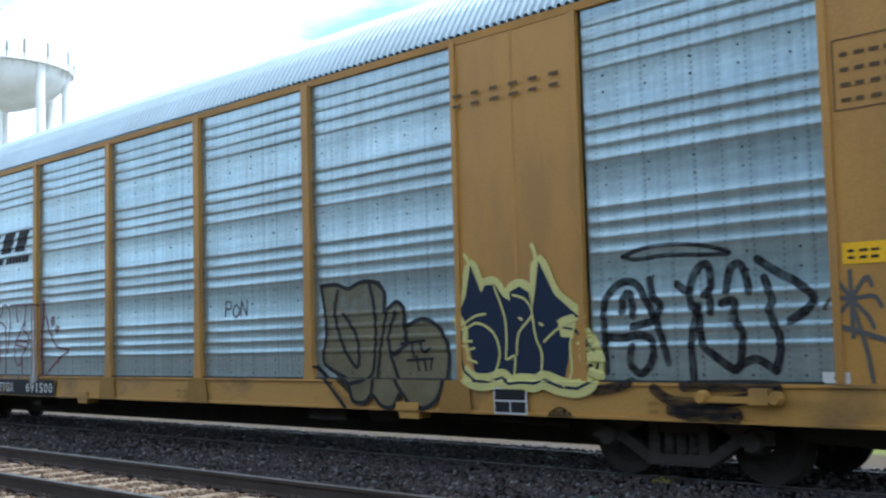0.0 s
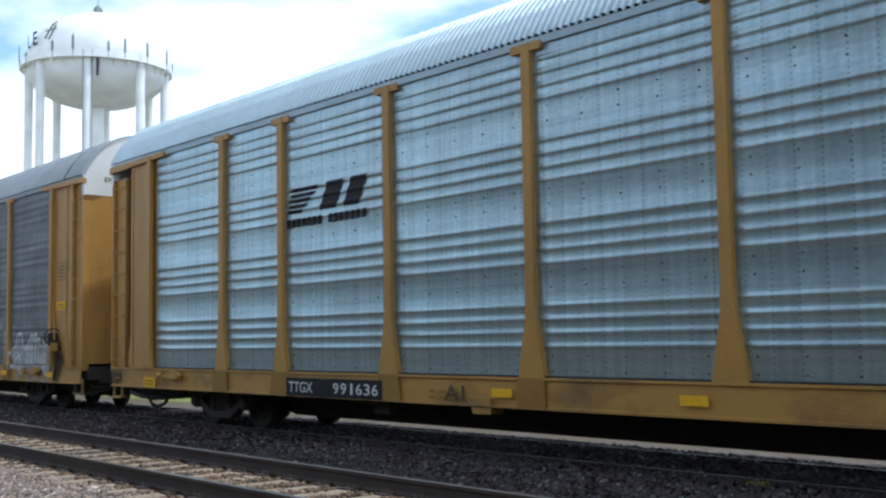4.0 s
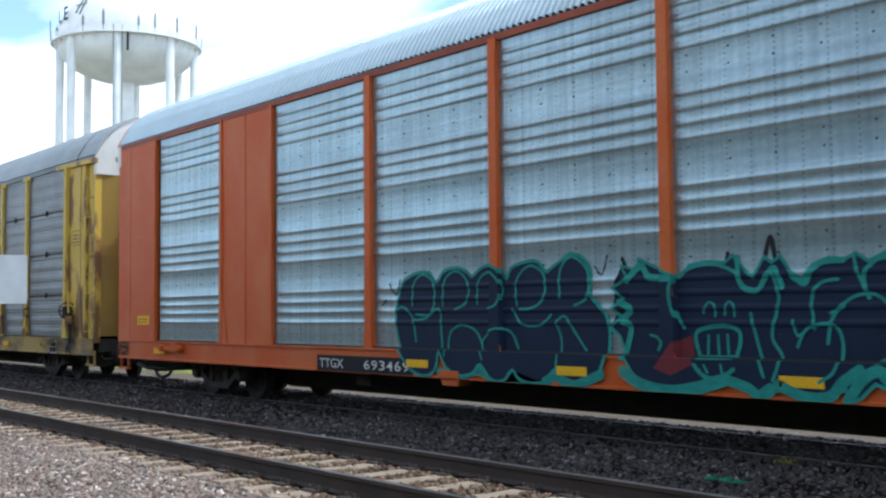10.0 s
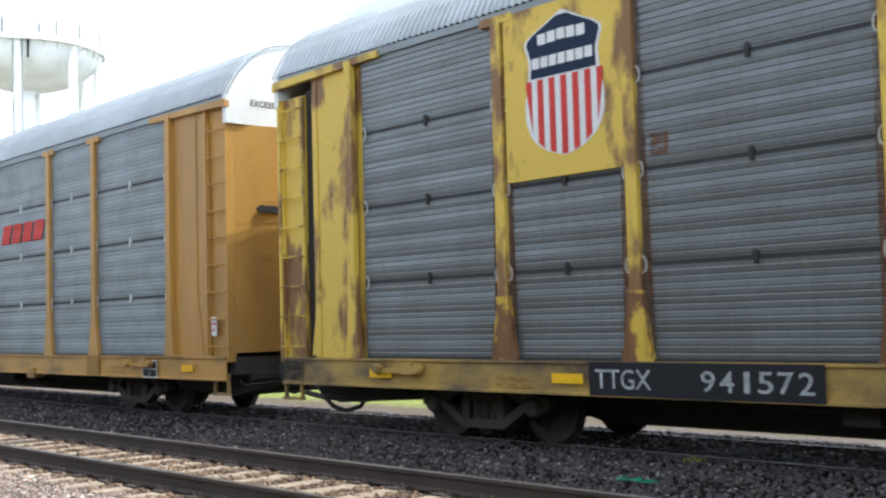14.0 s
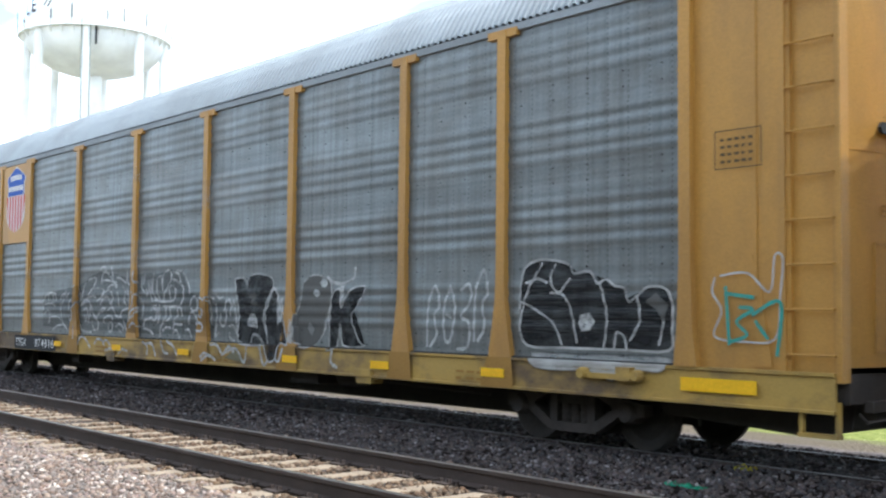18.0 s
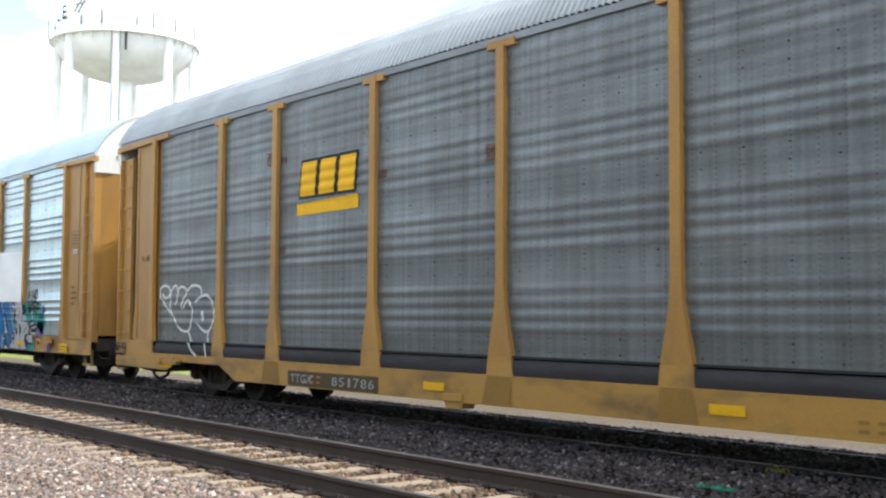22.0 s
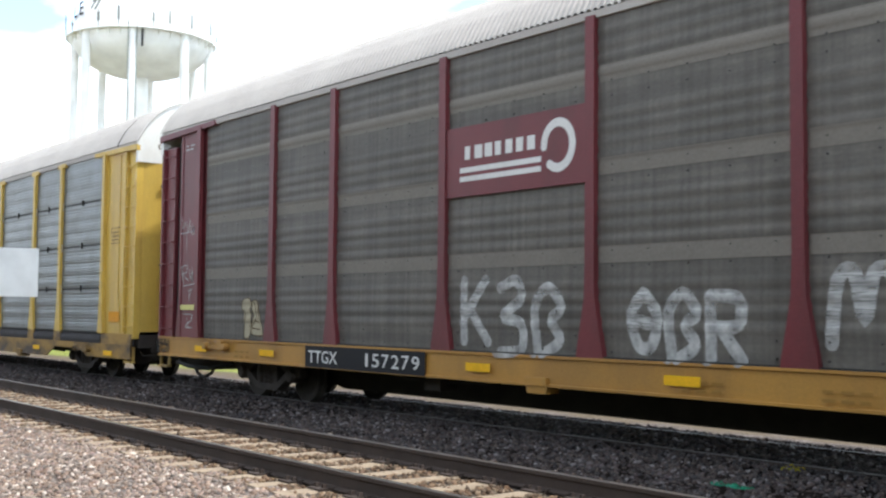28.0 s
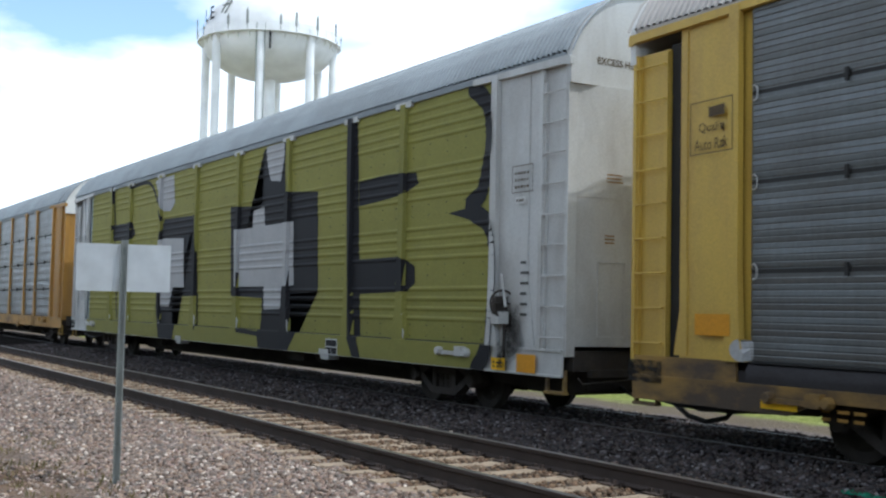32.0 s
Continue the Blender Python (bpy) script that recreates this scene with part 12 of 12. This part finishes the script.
stroke(3, art, [(14.62, 1.46), (14.62, 1.78), (14.38, 1.95), (14.13, 1.83), (14.13, 1.56), (14.33, 1.43), (14.56, 1.41)], 'teal', 0.032, True, 0.016)
stroke(3, art, [(13.85, 1.54), (13.85, 1.86), (13.66, 2.03), (13.4, 1.87), (13.4, 1.55), (13.61, 1.45)], 'teal', 0.032, True, 0.016)
stroke(3, art, [(16.8, 1.28), (16.51, 1.3), (16.19, 1.43), (16.15, 1.13), (16.12, 0.84)], 'teal', 0.032, True, 0.016)
stroke(3, art, [(16.0, 0.8), (15.96, 1.09), (15.73, 1.21), (15.43, 1.14), (15.29, 0.95)], 'teal', 0.032, True, 0.016)
stroke(3, art, [(15.22, 0.77), (15.29, 1.0), (15.01, 1.16), (14.73, 1.12), (14.6, 0.92)], 'teal', 0.032, True, 0.016)
stroke(3, art, [(14.69, 1.41), (14.53, 1.23), (14.2, 1.21), (14.01, 1.34)], 'teal', 0.032, True, 0.016)
stroke(3, art, [(13.92, 1.26), (13.77, 1.32), (13.59, 1.11), (13.42, 0.92)], 'teal', 0.032, True, 0.016)
stroke(3, art, [(13.87, 0.67), (13.83, 1.02), (13.92, 1.23)], 'teal', 0.032, True, 0.016)
stroke(3, art, [(17.19, 1.41), (17.01, 1.46), (16.8, 1.31), (16.72, 0.98)], 'teal', 0.032, True, 0.016)
stroke(3, art, [(16.12, 0.59), (15.74, 0.5), (15.3, 0.62), (14.95, 0.5), (14.54, 0.53), (14.16, 0.5), (13.87, 0.6), (13.6, 0.5), (13.14, 0.65)], 'teal', 0.12, True, 0.005)
stroke(3, None, [(17.36, 1.8), (17.19, 1.64), (17.1, 1.85)], 'smoke', 0.03, True, 0.006)
stroke(3, None, [(13.28, 1.9), (13.17, 1.8), (13.08, 2.02)], 'smoke', 0.03, True, 0.006)
stroke(3, None, [(17.54, 1.49), (17.41, 1.57)], 'smoke', 0.03, True, 0.006)

CAP_TEXT = text_mesh("EXCESS HEIGHT CAR", 0.14, 0.002)
CAP_TEXT.materials.append(P["ink"])
for key, car in CARS.items():
    ob = part("warning_lettering", CAP_TEXT, None, car, "black printed height warning on the roof end", at=pose(0.026, -1.05, 4.86, 90, 0, 90))
    for row in range(2):
        lay_bars = shared(("end_writing", row), lambda: Shape().box(0.0, 0.003, 0, 0.3, 0, 0.018).box(0.0, 0.003, 0, 0.26, 0.05, 0.068).box(0.0, 0.003, 0, 0.28, 0.1, 0.118), P["weld"])
        part("end_writing", lay_bars, None, car, at=pose(0.055 + 0.03 * row, -0.9, 2.35 + 0.85 * row))

# ---------------------------------------------------------------- water tower and sign
def build_tower():
    tower = tagged(new("water_tower"), "tall white municipal water tower on eight tubular legs", "water tower")
    d, az = 150.0, radians(67.2)
    tower.location = (-d * math.sin(az), d * math.cos(az), -0.7)
    R, Z = 8.75, 37.0
    prof = [(0.0, Z - 4.6)] + [(R * math.sin(a), Z - 4.6 * math.cos(a)) for a in [k * math.pi / 20 for k in range(1, 11)]]
    prof += [(R * math.cos(a), Z + 0.8 + 7.0 * math.sin(a)) for a in [k * math.pi / 24 for k in range(0, 12)]] + [(0.0, Z + 7.8)]
    part("tank", Shape().lathe(prof, "z", 48), M_TOWER, tower, smooth=True)
    part("riser_column", Shape().lathe([(0.85, 0), (0.85, Z - 4.3)], "z", 20), M_TOWER, tower, smooth=True)
    part("walkway", Shape().lathe([(R - 0.1, Z), (R + 0.75, Z), (R + 0.75, Z + 0.12), (R - 0.1, Z + 0.12), (R - 0.1, Z)], "z", 48), M_TOWER, tower)
    rail = part("handrail", Shape().tube([((R + 0.72) * math.cos(k * math.tau / 48), (R + 0.72) * math.sin(k * math.tau / 48), Z + 1.15) for k in range(49)], 0.04, 5).tube([((R + 0.72) * math.cos(k * math.tau / 48), (R + 0.72) * math.sin(k * math.tau / 48), Z + 0.65) for k in range(49)], 0.03, 5), M_TOWER, tower)
    baluster = Shape().box(-0.03, 0.03, -0.03, 0.03, 0, 1.1).mesh("baluster", M_TOWER)
    for k in range(40):
        a = k * math.tau / 40
        part("baluster", baluster, None, rail, at=pose((R + 0.72) * math.cos(a), (R + 0.72) * math.sin(a), Z + 0.1))
    towards = math.atan2(-tower.location.y, -tower.location.x)
    bracket = Shape().prism([(0, 0), (0.7, 0), (0, -0.9)], "y", -0.05, 0.05).mesh("bracket", M_TOWER)
    for k in range(36):
        a = k * math.tau / 36
        part("bracket", bracket, None, tower, at=pose((R - 0.05) * math.cos(a), (R - 0.05) * math.sin(a), Z, 0, 0, math.degrees(a)))
    leg = Shape().lathe([(0.55, 0), (0.55, Z + 0.2)], "z", 14).mesh("leg", M_TOWER, True)
    for k in range(8):
        a = towards - radians(7.7) - k * math.tau / 8
        part("leg", leg, None, tower, at=pose(8.5 * math.cos(a), 8.5 * math.sin(a), 0))
    brace = part("strut_ring", Shape().tube([(8.5 * math.cos(towards - radians(7.7) - k * math.tau / 8), 8.5 * math.sin(towards - radians(7.7) - k * math.tau / 8), 19.5) for k in range(9)], 0.22, 8), M_TOWER, tower)
    rnd = random.Random(3)
    for k in range(18):
        a = k * math.tau / 18 + rnd.uniform(-0.1, 0.1)
        h = rnd.choice((0.9, 1.6, 2.2))
        part("antenna", Shape().box(-0.07, 0.07, -0.13, 0.13, 0.5, h).tube([(0, 0, -0.2), (0, 0, h + 0.3)], 0.05, 6), M_POST, tower, at=pose((R + 0.85) * math.cos(a), (R + 0.85) * math.sin(a), Z + 0.3, 0, 0, math.degrees(a)))
    part("cable_run", Shape().box(8.9 * math.cos(towards) - 0.1, 8.9 * math.cos(towards) + 0.1, 8.9 * math.sin(towards) - 0.1, 8.9 * math.sin(towards) + 0.1, Z - 2.2, Z + 0.2), M_BLACK, tower)
    for k, (text, turn_by, z, h) in enumerate((("L", 71, 2.2, 1.7), ("E", 59, 2.25, 1.7))):
        me = text_mesh(text, h * 1.4, 0.05)
        me.materials.append(M_BLACK)
        a = towards - radians(turn_by)
        part("letter", me, None, tower, "dark painted letter on the tank", at=pose((R - 0.02) * math.cos(a), (R - 0.02) * math.sin(a), Z + z, 90, 0, math.degrees(a) + 90) @ pose(-0.6, 0, 0))
    a = towards - radians(41)
    for k, (x0, z0, x1, z1) in enumerate(((-0.9, 0.2, 0.5, 1.9), (-0.3, 0.0, 0.9, 1.7), (-0.7, 1.1, 0.9, 1.25), (0.2, 1.6, 1.1, 2.1))):
        part("emblem_stroke", Shape().tube([(x0, 0, z0), (x1, 0, z1)], 0.1, 6), M_POST, tower, "dark stroke of the tank's emblem", at=pose((R - 0.25) * math.cos(a), (R - 0.25) * math.sin(a), Z + 2.6, 0, 0, math.degrees(a) + 90))
    for off in (-0.5, 0.55):
        side_a = towards - radians(7.7)
        cx, cy = 8.95 * math.cos(side_a) - off * math.sin(side_a), 8.95 * math.sin(side_a) + off * math.cos(side_a)
        part("cable", Shape().tube([(cx, cy, 0.5), (cx, cy, Z + 1.0)], 0.07, 6), M_POST, tower, "bundle of cables running up the leg")
    part("finial", Shape().lathe([(0.6, Z + 7.7), (0.6, Z + 8.6), (0.3, Z + 9.0), (0.0, Z + 9.1)], "z", 12).tube([(0, 0, Z + 9), (0, 0, Z + 11)], 0.06, 6), M_POST, tower)


build_tower()


def build_sign():
    sign = tagged(new("trackside_sign"), "blank back of a metal sign on a steel post", "sign")
    sign.matrix_basis = pose(-11.28, 3.23, -0.43, 0, 0, 72)
    part("post", Shape().prism([(-0.035, -0.02), (-0.02, -0.02), (-0.02, 0.012), (0.02, 0.012), (0.02, -0.02), (0.035, -0.02), (0.035, 0.025), (-0.035, 0.025)], "z", -0.3, 2.5), M_POST, sign)
    part("board", Shape().prism([(-0.46, 0.03), (0.46, 0.03), (0.46, 0.035), (-0.46, 0.035)], "z", 1.98, 2.46), M_BOARD, sign)
    return sign


build_sign()


# ---------------------------------------------------------------- the train's run
def motions():
    for key, car in CARS.items():
        walk(car, [(t, pose(FRONT[key] + s, TRAIN_Y, TRAIN_Z)) for t, s in TRAIN_ROWS])
    # wheels roll without slip while they are near; far off they keep still
    times, run = [r[0] for r in TRAIN_ROWS], [r[1] for r in TRAIN_ROWS]
    for key, wheels in WHEELS:
        near = [t for t in np.arange(0.0, 32.01, 0.05) if -48 < FRONT[key] - 13 + np.interp(t, times, run) < 30]
        if not near:
            continue
        rows = sorted({0.0, 32.0, *[round(float(t), 2) for t in near]})
        for wheel in wheels:
            at = wheel.matrix_basis.copy()
            turns = [(t, math.degrees(np.interp(min(max(t, near[0]), near[-1]), times, run) / 0.42)) for t in rows]
            walk(wheel, [(t, at @ pose(0, 0, 0, 0, a, 0)) for t, a in turns])


motions()
